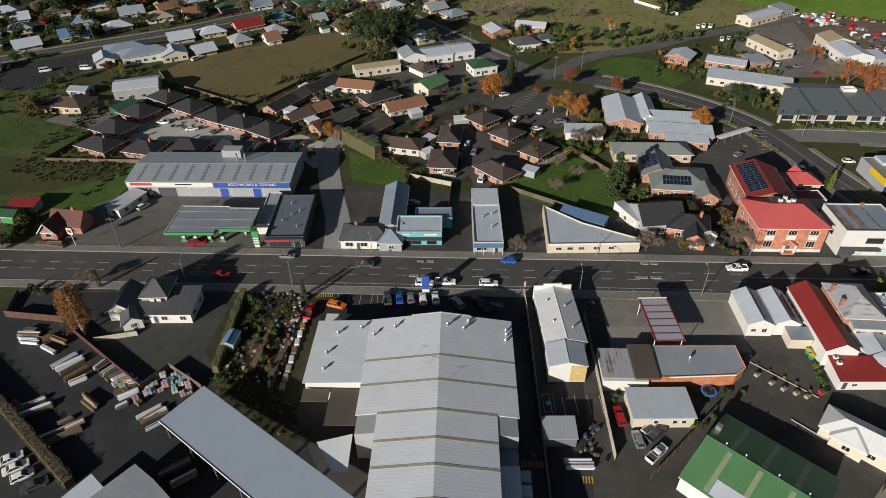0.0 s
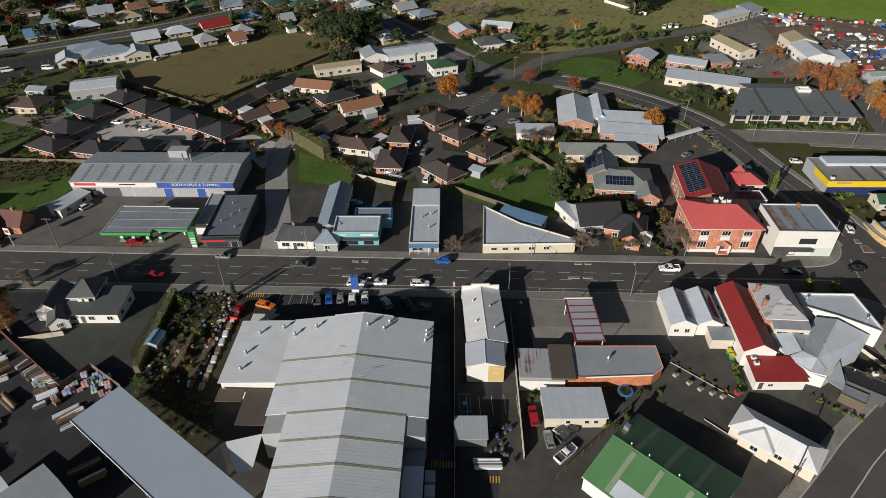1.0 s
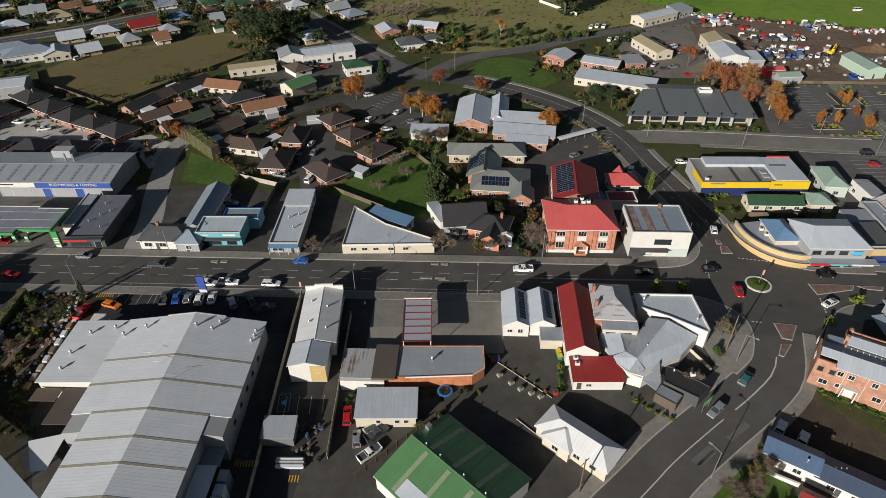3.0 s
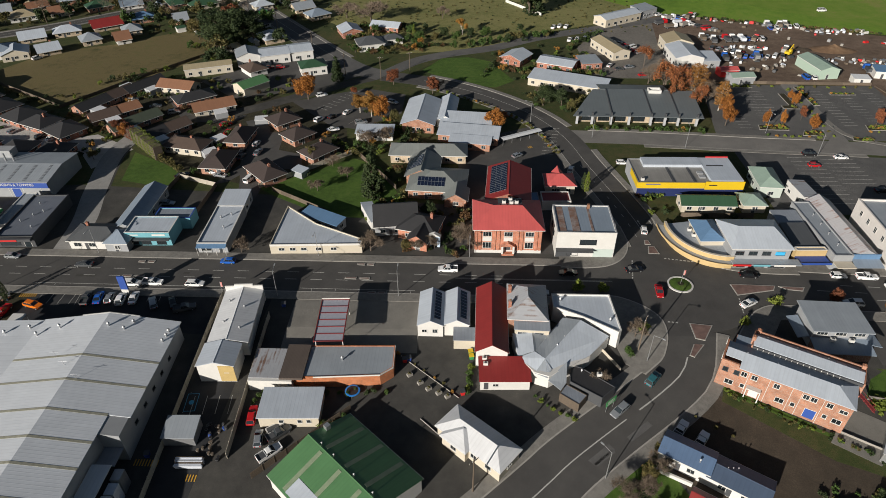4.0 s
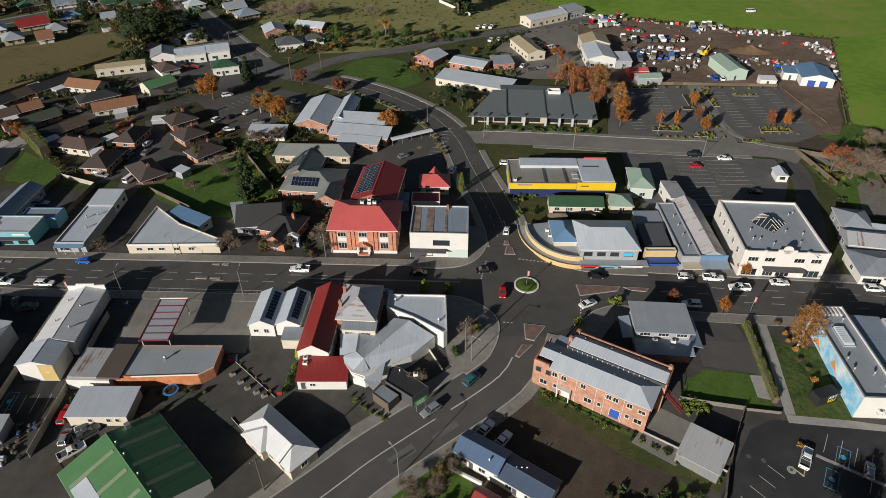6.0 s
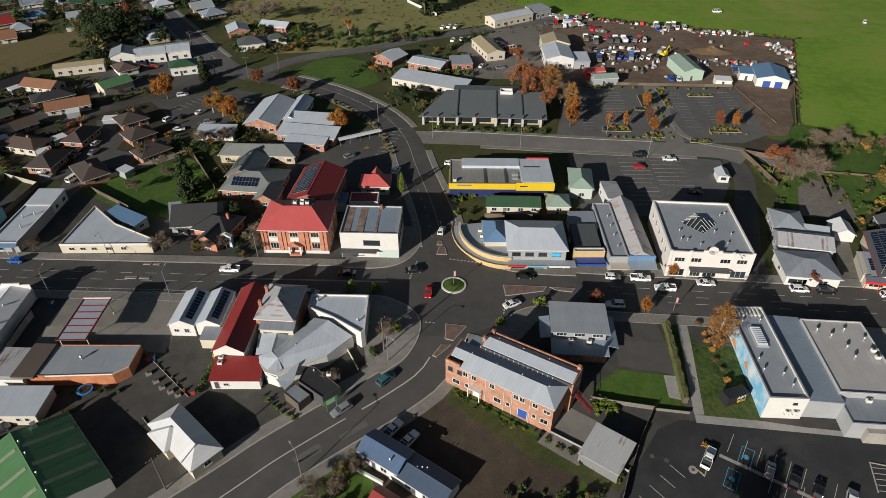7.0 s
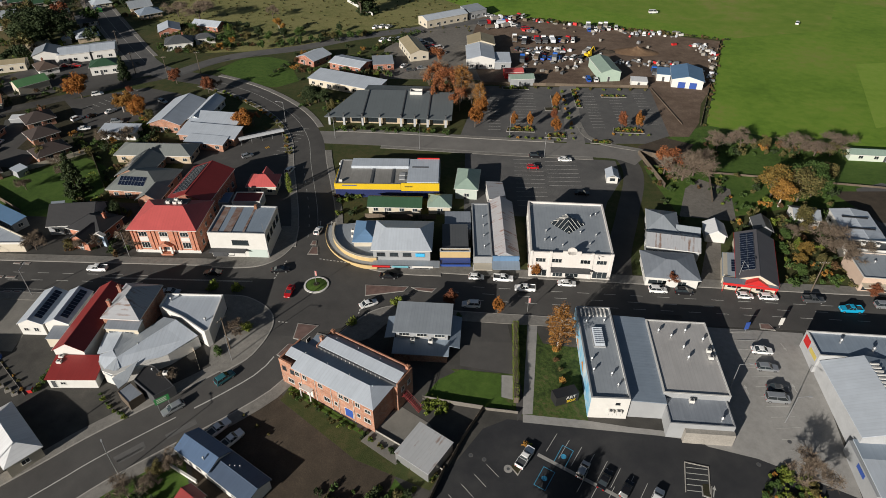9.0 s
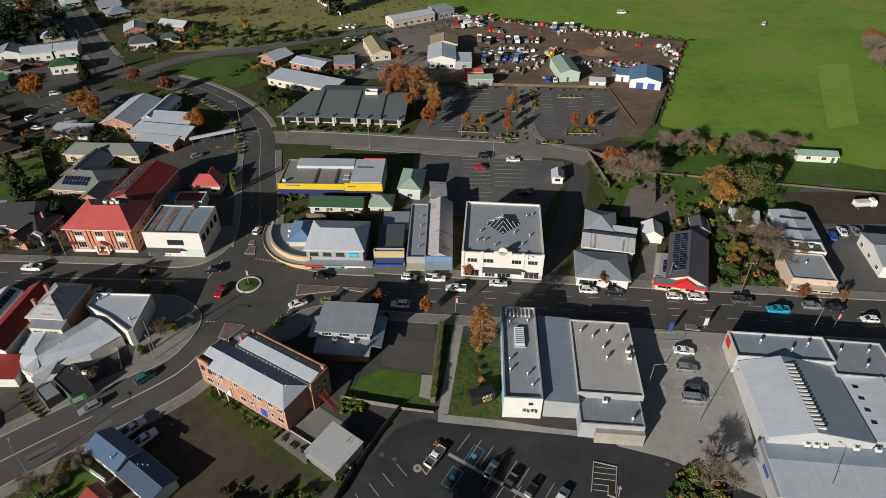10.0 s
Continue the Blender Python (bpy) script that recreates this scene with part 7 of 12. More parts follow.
    # white L-shaped house
    r = house(77.5, 76.3, -39.5, 15.4, 6.2, 2.8, "hip", 1.7, 0.4, CREAM, R_WHITE, "white cottage with a pale iron hip roof", "house", wins=[("S", 1.5), ("S", 5), ("E", 0), ("W", 0)])
    house(74.7, 77.0, -39.5, 5.8, 6.0, 2.8, "hip", 1.5, 0.4, CREAM, R_WHITE, "pale-roofed front wing of a white cottage", "house", ridge="y", wins=[("S", 0), ("W", 0)], doors=[])
    # twin-gabled shop, red hall, pub
    r = house(66.8, 109.8, 0, 5.8, 11.4, 3.3, "gable", 1.4, 0.15, WHITE, R_PALE, "white shop with a pale blue-grey gable roof", "shop", name="shop", ridge="y", wins=[("S", -1.4, 1.6, 1.2, 0.9), ("S", 1, 1.6, 1.2, 1.2)], doors=[])
    solar_array(r, 1.5, 0.2, 4.2, 9, 1, 25.8, 90)
    r = house(72.8, 110.2, 0, 5.6, 11.4, 3.3, "gable", 1.4, 0.15, WHITE, R_PALE, "white shop with a second pale gable", "shop", name="shop", ridge="y", wins=[], doors=[])
    solar_array(r, 1.45, 0.2, 4.2, 9, 1, 26.6, 90)
    house(74.6, 102.4, 0, 4.8, 3.6, 2.6, "skillion", 0.3, 0.15, CREAM, R_MID, "cream rear annex with a grey roof", "shed", name="store", wins=[], doors=[])
    r = house(80.7, 106.2, -1, 6.8, 20.8, 4.0, "gable", 2.0, 0.25, WHITE, R_DEEPRED, "long white hall with a dark red iron roof", "hall", name="hall", ridge="y", wins=[("W", -6), ("W", 0), ("W", 5)], doors=[])
    house(83.2, 92.6, 2, 10.4, 5.6, 2.6, "skillion", 1.0, 0.3, WHITE, R_DEEPRED, "low white rear wing with a dark red roof", "hall", name="hall", wins=[("S", -2, 1.3, 1.2, 0.8)], doors=[("S", -4)])
    for x, y in ((79.0, 95.0), (79.2, 93.6)):
        a = thing("condenser", x, y, 0, 2.9, "white condenser unit on the low red roof", "air conditioner")
        air_unit(a, 0, 0, 0.2)
    r = house(88.9, 110.2, -2, 8.6, 11.8, 5.6, "hip", 3.0, 0.3, ORANGE_BRICK, R_RUST, "tall brick pub with a rust-stained hip roof", "pub", name="pub", ridge="y", wins=[("N", -2, 4, 1.2, 1.6), ("N", 2, 4, 1.2, 1.6), ("W", 3, 4, 1.0, 1.5)], doors=[])
    chimney(r, -4.0, 2.6, 4, 8.2)
    chimney(r, -4.0, -2.4, 4, 8.0)
    house(89.6, 103.4, -2, 7.6, 2.6, 4.8, "skillion", 0.5, 0.2, CREAM, R_MID, "cream rear verandah of the pub", "pub", name="pub", wins=[("S", -2, 3.6, 2.4, 0.9), ("S", 1.6, 3.6, 2.2, 0.9)], doors=[])
    r = thing("pub", 94.4, 114.4, 0, 0, "wedge-shaped pub lounge with a white rim and blue-grey roof", "pub")
    poly_block(r, [(0.6, 0.2), (0.6, -4.4), (7.0, -7.6), (14.2, -12.4), (15.0, -11.6), (14.3, 0.3)], 4.6, WHITE, R_PALE, 0.4, 0.3)
    roof_vent(r, 13, -8.5, 4.2, 1.2)
    roof_vent(r, 2.5, -2, 4.2, 1.2)
    # run of grey roofs behind the pub, over one rambling wing
    r = thing("pub", 98.0, 100.0, 0, 0, "rambling rear wing of the pub under grey iron roofs", "pub")
    b = MB()
    b.prism(ccw([(-12.7, 2.1), (-11.7, -4.3), (-8.5, -8.4), (-5.6, -9.4), (3.8, -3.2), (8.7, 2.2), (3.3, 6.9), (-1.0, 7.3), (-5.1, 2.2), (-8.2, 2.9)]), -2.2, 2.95, WHITE)
    part("wall", b, r)
    for m, pts in ((R_PALE, [(-12.7, 2.4, 3.4), (-11.8, -3.9, 2.9), (-8.3, -3.1, 3.7), (-8.4, 2.4, 4.1)]), (R_GREY, [(-8.4, 2.4, 4.1), (-8.3, -3.1, 3.7), (-6.7, -2.5, 3.1), (-5.1, 2.2, 3.5)]), (R_PALE, [(-11.7, -4.3, 2.9), (-8.5, -8.4, 2.6), (-6.2, -5.5, 4.0), (-8.2, -3.3, 3.8)]), (R_GREY, [(-8.5, -8.4, 2.6), (-5.9, -9.6, 2.5), (-4.9, -7.6, 3.0), (-6.2, -5.5, 4.0)]), (R_GREY, [(-8.1, -3.2, 3.7), (-6.2, -5.5, 4.0), (2.7, 5.6, 5.0), (-1.0, 7.3, 4.0), (-5.6, 1.1, 3.5)]), (R_PALE, [(-6.2, -5.5, 4.0), (-5.6, -9.4, 2.4), (3.8, -3.2, 2.9), (8.7, 2.2, 3.5), (2.7, 5.6, 5.0)]), (R_GREY, [(-5.8, -9.9, 2.2), (-1.5, -5.7, 3.5), (-2.1, -10.5, 2.2), (-3.4, -12.3, 1.9)])):
        b = MB()
        n = len(pts)
        b.add([(x, y, z) for x, y, z in pts] + [(x, y, z + 0.12) for x, y, z in pts], [tuple(range(n - 1, -1, -1)), tuple(range(n, 2 * n))] + [(k, (k + 1) % n, n + (k + 1) % n, n + k) for k in range(n)], m)
        part("roof", b, r)
    for x, y, z in ((0.6, 3.6, 4.0), (-1.4, 1.0, 4.0), (-3.2, -1.6, 4.0), (5.0, 5.4, 3.6)):
        roof_vent(r, x, y, z, 0.7)
    r = thing("store", 101.6, 90.9, 0, 0, "low store with a black flat roof behind the pub", "shed")
    poly_block(r, ccw([(-4.0, 4.0), (-1.8, 3.2), (4.4, -1.9), (1.2, -4.9), (-4.8, -0.7)]), 2.7, DKGREY, R_BLACK, 0.15, 0.15)
    air_unit(r, 1.5, 1.0, 2.7)
    roof_vent(r, -2.0, 2.2, 2.5, 0.8)
    r = thing("store", 96.0, 90.0, 0, 0, "small slatted timber store with a grey roof", "shed")
    poly_block(r, ccw([(0.0, 0.0), (4.0, -2.9), (2.0, -5.4), (-1.6, -2.6)]), 2.2, TIMBER, R_MID, 0.1, 0.12)


def terrace():
    # two-storey orange brick terrace, set at an angle
    w, d, h = 24.4, 12.2, 6.6
    r = thing("terrace", 141.5, 92.7, -28.8, 0, "two-storey orange brick building with twin grey roofs and brick parapets", "building")
    b = MB()
    b.box(-w / 2, -d / 2, -2.0, w / 2, 0.6, h, ORANGE_BRICK)
    b.box(-w / 2 + 4.6, 0.6, -2.0, w / 2 + 1.2, d / 2, h, ORANGE_BRICK)
    b.box(-w / 2 + 1.4, 0.6, -2.0, -w / 2 + 4.6, 4.4, h - 0.6, ORANGE_BRICK)
    part("wall", b, r)

    def sheet(pts, m, name="roof"):
        q = MB()
        n = len(pts)
        q.add([(x, y, z) for x, y, z in pts] + [(x, y, z + 0.12) for x, y, z in pts], [tuple(range(n - 1, -1, -1)), tuple(range(n, 2 * n))] + [(a, (a + 1) % n, n + (a + 1) % n, n + a) for a in range(n)], m)
        return part(name, q, r)

    x0, x1, yf, yr, z0, z1 = -w / 2 + 0.4, w / 2 + 0.35, -d / 2 - 0.35, -2.5, h + 0.02, h + 1.15
    # sun and shade are put into the sheets: R_PALE sunward, R_SLATE turned away
    sheet([(x0 + 3.2, yf, z0), (x1, yf, z0), (x1 - 3.6, yr, z1), (x0, yr, z1), (x0, yf + 1.9, z0 + 0.55), (x0 + 3.2, yf + 1.9, z0 + 0.55)], R_PALE)
    sheet([(x1, yf, z0), (x1, 0.7, z0), (x1 - 3.6, yr, z1)], R_PALE)
    sheet([(x0, yr, z1), (x1 - 3.6, yr, z1), (x1, 0.7, z0), (x0, 0.7, z0 + 0.1)], R_SLATE)
    # the rear range behind its row of low windows; again pale sunward, dark behind
    xa, xb = -w / 2 + 4.8, w / 2 + 0.9
    sheet([(xa, 1.1, h + 0.75), (xb, 1.1, h + 0.75), (xb, 3.7, h + 1.3), (xa, 3.7, h + 1.3)], R_PALE)
    sheet([(xa, 3.72, h + 1.3), (xb, 3.72, h + 1.3), (xb, d / 2 - 0.3, h + 0.35), (xa, d / 2 - 0.3, h + 0.35)], R_SLATE)
    sheet([(-w / 2 + 1.5, 0.8, h - 0.55), (-w / 2 + 4.7, 0.8, h - 0.35), (-w / 2 + 4.7, 4.3, h - 0.35), (-w / 2 + 1.5, 4.3, h - 0.55)], R_SLATE)
    b = MB()
    b.box(xa, 0.75, h + 0.02, xb, 1.05, h + 0.74, DKGREY)
    cl = part("clerestory", b, r, "long dark clerestory window strip")
    b = MB()
    b.box(-0.05, 0.68, h + 0.12, 0.05, 0.745, h + 0.72, WHITE)
    bar = b.mesh("glazing_bar")
    for k in range(15):
        part("glazing_bar", bar, cl, "", pose(xa + 1.0 + k * 1.1, 0, 0))
    # brick parapets and corner block
    for pts in ([(-w / 2, -d / 2 - 0.06), (-w / 2 + 3.4, -d / 2 - 0.06), (-w / 2 + 3.4, -d / 2 + 0.3), (-w / 2, -d / 2 + 0.3)], [(-w / 2 - 0.05, -d / 2 + 0.3), (-w / 2 + 0.32, -d / 2 + 0.3), (-w / 2 + 0.32, 0.6), (-w / 2 - 0.05, 0.6)], [(xa - 0.3, 0.7), (xa - 0.02, 0.7), (xa - 0.02, d / 2), (xa - 0.3, d / 2)], [(xa, d / 2 - 0.28), (w / 2 + 1.2, d / 2 - 0.28), (w / 2 + 1.2, d / 2 + 0.02), (xa, d / 2 + 0.02)], [(w / 2 + 0.92, 0.7), (w / 2 + 1.22, 0.7), (w / 2 + 1.22, d / 2 - 0.28), (w / 2 + 0.92, d / 2 - 0.28)]):
        b = MB()
        b.prism(pts, h - 0.1, h + (0.75 if pts[0][0] < -w / 2 + 3 else 1.0), ORANGE_BRICK)
        part("parapet", b, r)
    chimney(r, xa - 0.2, 2.6, h, h + 2.1, ORANGE_BRICK)
    chimney(r, w / 2 + 0.6, 5.4, h, h + 1.9, ORANGE_BRICK)
    chimney(r, -w / 2 + 5.2, d / 2 - 0.5, h, h + 1.8, ORANGE_BRICK)
    for k in range(7):
        roof_vent(r, -w / 2 + 4.2 + k * 2.9, (-2.1, 4.6)[k % 2], h + 0.85, 0.45)
    for u in (-7.4, -5.4, -1.2, 4.2, 5.6, 8.4):
        window(r, "S", u, 5.3, w, d, 1.2, 1.3, WHITE, 2)
    for u in (-11.0, -8.8):
        window(r, "S", u, 5.0, w, d, 1.1, 1.2, DKGREY, 1)
    for u in (-9.6, 0.2, 10.6):
        window(r, "S", u, 1.9, w, d, 1.7, 1.3, WHITE, 2)
    window(r, "S", 10.9, 4.9, w, d, 1.5, 1.0, WHITE, 2)
    for u in (-7.0, 2.6, 8.4):
        window(r, "S", u, 2.1, w, d, 0.9, 1.1, WHITE, 1)
    door(r, "S", -4.6, w, d, 1.6, 2.4, WHITE)
    door(r, "S", 5.9, w, d, 2.0, 2.4, BLUEP)
    b = MB()
    b.box(-6.2, -d / 2 - 1.2, 2.7, -3.4, -d / 2 - 0.02, 2.9, WHITE)
    b.box(-6.2, -d / 2 - 1.2, -1.4, -6.0, -d / 2 - 1.0, 2.7, WHITE)
    b.box(-3.6, -d / 2 - 1.2, -1.4, -3.4, -d / 2 - 1.0, 2.7, WHITE)
    part("porch", b, r, "white pillared door hood")
    for u in (-3, 2):
        window(r, "W", u, 4.8, w, d, 1.3, 1.3, WHITE, 2)
    for u in (2.4, 4.6):
        window(r, "E", u, 4.8, w + 2.4, d, 1.1, 1.3, WHITE, 2)
    # waste pipes down the front
    for u in (-6.5, -2.6, 1.6, 3.4, 7.3):
        b = MB()
        b.tube((u, -d / 2 - 0.08, -1.0), (u, -d / 2 - 0.08, h - 0.1), 0.05, 0.05, WHITE, 6)
        part("downpipe", b, r)
    b = MB()
    for i in range(11):
        b.box(w / 2 + 1.6 + i * 0.34, 2.0, 2.9 - 0.28 * i, w / 2 + 1.94 + i * 0.34, 3.3, 3.0 - 0.28 * i, DULLRED)
    for y in (2.0, 3.3):
        b.tube((w / 2 + 1.5, y, 3.9), (w / 2 + 5.3, y, 0.9), 0.04, 0.04, DULLRED, 6)
        for i in range(4):
            b.tube((w / 2 + 1.6 + i * 1.1, y, 2.9 - i * 0.9), (w / 2 + 1.6 + i * 1.1, y, 3.85 - i * 0.87), 0.03, 0.03, DULLRED, 5)
    b.box(w / 2 + 0.2, 1.8, 2.85, w / 2 + 1.6, 3.5, 2.97, DULLRED)
    part("outside_stair", b, r, "red steel outside stair")
    # pavilion-like house with broad low skirts
    r = thing("office", 157.5, 107.6, -2.0, 0, "two-tier office with a flat grey roof over skirt roofs", "building")
    b = MB()
    b.box(-5.8, -4.2, 0, 5.8, 4.4, 5.3, GREYP)
    part("wall", b, r)
    b = MB()
    b.sweep([(-5.0, 5.3), (5.0, 5.5), (5.0, 5.75), (-5.0, 5.55)], -6.5, 6.5, R_GREY)
    part("roof", b, r)
    for u in (-4, 0, 4):
        window(r, "S", u, 4.3, 11.6, 8.4, 2.4, 1.0, WHITE, 3)
    b = MB()
    b.box(-5.9, -7.8, -0.8, 5.9, -4.3, 2.3, BROWN_BRICK)
    part("lower_wall", b, r)
    b = MB()
    b.sweep([(-8.6, 2.3), (-4.22, 2.9), (-4.22, 3.05), (-8.6, 2.45)], -6.3, 6.3, R_SLATE)
    part("skirt_roof", b, r)
    b = MB()
    b.sweep([(6.22, 2.9), (8.6, 2.4), (8.6, 2.55), (6.22, 3.05)], -6.0, 4.0, R_SLATE, "y")
    part("skirt_roof", b, r)
    b = MB()
    b.sweep([(-8.6, 2.4), (-6.22, 2.9), (-6.22, 3.05), (-8.6, 2.55)], -4.0, 3.0, R_SLATE, "y")
    part("skirt_roof", b, r)
    air_unit(r, -2, -5.4, 3.1)
    air_unit(r, 2, -5.4, 3.1)
    house(159.5, 76.7, -34, 8.0, 7.8, 2.3, "skillion", 0.8, 0.15, STEEL, roofing("roof_old_iron", (0.4, 0.41, 0.42), rust=0.3, rustcol=(0.2, 0.13, 0.1)), "old galvanised iron shed with a rusting roof", "shed", name="shed", wins=[], doors=[])
    r = house(117.1, 74.4, -31, 9.2, 5.4, 3.0, "gable", 1.3, 0.3, WHITE, roofing("roof_royal_blue", (0.08, 0.13, 0.22)), "white house with a blue iron gable roof", "house", wins=[("S", -2.5), ("S", 1.5)])
    roof_vent(r, 2.4, -1.6, 3.9, 0.8)
    r = house(125.4, 69.4, -32.5, 10.4, 5.6, 2.7, "gable", 0.9, 0.3, WHITE, R_NAVY, "low house wing with a dark blue iron roof", "house", wins=[("S", -2.4), ("S", 1.6)])
    for k in range(3):
        roof_vent(r, -2.6 + k * 0.8, 0.4 + k * 0.5, 3.3, 0.5)
    house(117.6, 65.4, -32, 4.2, 3.4, 2.2, "gable", 0.9, 0.2, CREAM, R_DEEPRED, "small cream garden shed with a red roof", "shed", name="shed", wins=[])
    r = thing("wall", 113.9, 70.9, -27, 0, "low white rendered garden wall beside the blue-roofed house", "garden wall")
    b = MB()
    b.box(-3.5, -0.13, -0.4, 3.5, 0.13, 0.9, WHITE)
    part("panel", b, r)
    b = MB()
    b.box(-3.55, -0.2, 0.9, 3.55, 0.2, 0.98, WHITE)
    part("coping", b, r)


def se_block():
    # long building with a painted side wall
    w, d, h = 7.8, 27.0, 5.2
    r = thing("building", 196.6, 100.2, -0.7, 0, "long flat-roofed block with a sky-blue mural on its side wall", "building")
    parapet_block(r, w, d, h, WHITE, R_GREY, 0.5, cap=GREYP)
    b = MB()
    b.box(-w / 2 - 0.04, -d / 2, -1.2, -w / 2 - 0.004, d / 2, h - 0.3, mat("mural_blue", (0.16, 0.42, 0.62), 0.6, grain=0.1, stain=0.9, sscale=0.35, tint=(0.65, 0.68, 0.66)))
    part("mural", b, r, "sky-blue painted mural")
    for y0, y1, z0, z1 in ((3, 7, 0.8, 2.6), (-4, -1, 1.5, 3.4), (9, 10.5, 1.0, 2.0)):
        b = MB()
        b.add([(-w / 2 - 0.06, y0, z0), (-w / 2 - 0.06, y1, z0 + 0.4), (-w / 2 - 0.06, (y0 + y1) / 2 + 0.4, z1)], [(0, 1, 2)], mat("mural_orange", (0.6, 0.24, 0.06), 0.6, grain=0.1))
        part("mural_shape", b, r)
    b = MB()
    for i in range(7):
        b.box(-3.0 + i * 0.9, 10.6, h - 0.45, -2.7 + i * 0.9, 13.0, h + 0.05, WHITE)
    part("roof_louvres", b, r)
    b = MB()
    b.box(-1.4, 0.8, h - 0.45, 1.2, 6.6, h - 0.1, GREYP)
    base = part("roof_light", b, r, "saw-tooth roof light on a kerb")
    for i in range(9):
        b = MB()
        b.sweep([(1.0 + i * 0.62, h - 0.1), (1.5 + i * 0.62, h - 0.1), (1.5 + i * 0.62, h + 0.28)], -1.2, 1.0, R_PALE)
        part("glazing_bar", b, base)
    for x, y in ((-2, 8.6), (2, 9), (-2.4, -3), (-2.4, -6), (1.2, -7), (2, -10)):
        roof_vent(r, x, y, h - 0.4, 1.0)
    window(r, "S", 1.6, 3.6, w, d, 0.9, 0.6, BLACK, 1)
    for x in (-1.2, 0.4):
        air_unit(r, x + 1.6, -d / 2 - 0.5, 1.2)
    house(204.6, 99.6, -2, 7.4, 25.0, 3.7, "skillion", 0.3, 0.0, GREYP, R_SLATE, "lower blue-grey roofed link building", "building", name="link_building", ridge="y", wins=[], doors=[])
    r = thing("shop", 214.8, 99.8, -2.5, 0, "broad flat-roofed shop with pale grey roof and many vents", "shop")
    w, d, h = 13.4, 21.5, 4.4
    parapet_block(r, w, d, h, GREYP, roofing("roof_warm_grey", (0.42, 0.41, 0.4), line=0.08), 0.3, cap=WHITE)
    for x, y in ((-2, 5.5), (0, 2.2), (0.4, -0.8), (4.8, 5), (-4.5, 7), (1.5, 7.5)):
        roof_vent(r, x, y, h - 0.3, 1.3)
    for y in (1.5, -0.5):
        air_unit(r, 5.2, y, h - 0.1)
    r = thing("shop", 214.0, 86.0, -2.5, 0, "rear block with a flat grey roof and stone-clad wall", "building")
    parapet_block(r, 12.6, 7.0, 4.2, GREYP, R_MID, 0.3)
    b = MB()
    b.box(-3.2, -4.6, -1, 6.4, -3.52, 2.9, STONE)
    part("stone_wall", b, r)
    air_unit(r, -1, 2.0, 4.2)
    roof_vent(r, 4, -2, 3.9, 1.4)
    # supermarket group
    r = thing("supermarket", 253.4, 93.5, -1.5, 0, "supermarket with a blue-grey gabled roof and a white sign wall", "supermarket")
    b = MB()
    b.sweep([(-10, -2), (9.6, -2), (9.6, 4.4), (-1.8, 6.6), (-10, 4.4)], -13.5, 6.0, SILVERP, "y")
    part("wall", b, r)
    for a0, z0, a1, z1 in ((-10.2, 4.4, -1.8, 6.7), (-1.8, 6.7, 9.8, 4.4)):
        b = MB()
        s = -1
        b.add([(-13.6, -a0, z0), (6.0, -a0, z0), (6.0, -a1, z1), (-13.6, -a1, z1), (-13.6, -a0, z0 + 0.15), (6.0, -a0, z0 + 0.15), (6.0, -a1, z1 + 0.15), (-13.6, -a1, z1 + 0.15)],
              [(0, 1, 2, 3), (7, 6, 5, 4), (0, 4, 5, 1), (1, 5, 6, 2), (2, 6, 7, 3), (3, 7, 4, 0)], R_PALE if a0 < -5 else R_SLATE)
        part("roof", b, r, m=pose(0, 0, 0, 0, 0, 90))
    b = MB()
    for i in range(17):
        b.box(-1.7, -12.6 + i * 1.0, 6.5, 0.1, -12.2 + i * 1.0, 6.95, WHITE)
    part("ridge_vents", b, r, "row of white ridge louvres")
    r2 = thing("supermarket", 253.6, 103.4, -3, 0, "flat-roofed front of the supermarket with a white parapet", "supermarket")
    parapet_block(r2, 20.5, 7.6, 5.0, SILVERP, R_SLATE, 0.5, cap=WHITE)
    b = MB()
    b.box(-10.3, 0.6, 2.4, -10.26, 3.2, 4.6, REDP)
    b.box(-10.3, -3.2, 2.6, -10.26, 0.0, 3.8, mat("sign_mustard", (0.5, 0.4, 0.1), 0.6))
    part("sign_panel", b, r2, "red and mustard sign panels")
    for x, y in ((-4, 1), (2, -1), (6, 1)):
        roof_vent(r2, x, y, 4.6, 1.4)
    r3 = thing("supermarket", 253.0, 74.6, -3, 0, "long rear block with a grey roof and a wall sign", "supermarket")
    b = MB()
    b.box(-11.6, -6.0, -2, 14, 6.0, 3.6, GREYP)
    part("wall", b, r3)
    b = MB()
    b.sweep([(-6.2, 3.62), (6.0, 3.9), (6.0, 4.1), (-6.2, 3.8)], -11.0, 14.2, R_PALE)
    part("roof", b, r3)
    b = MB()
    b.sweep([(1.6, 3.95), (6.0, 4.12), (6.0, 4.16), (1.6, 3.99)], -11.0, 14.2, R_SLATE)
    part("roof_strip", b, r3)
    b = MB()
    b.box(-11.68, -1.6, 2.2, -11.62, 1.2, 3.2, BLUEP)
    part("sign_bar", b, r3)
    for x in (-3, -1.4, 0.2):
        air_unit(r3, x, 5.0, 4.4)
    for x in (6, 10):
        air_unit(r3, x, 5.0, 4.4)
    r4 = thing("shop", 269.4, 101.0, -4, 0, "flat-roofed shop next to the supermarket with a stained grey roof", "shop")
    parapet_block(r4, 13.0, 10.5, 4.6, GREYP, R_MID, 0.4, cap=WHITE)
    for x, y in ((-3, 2), (1, -2), (3, 2.5)):
        roof_vent(r4, x, y, 4.2, 1.3)
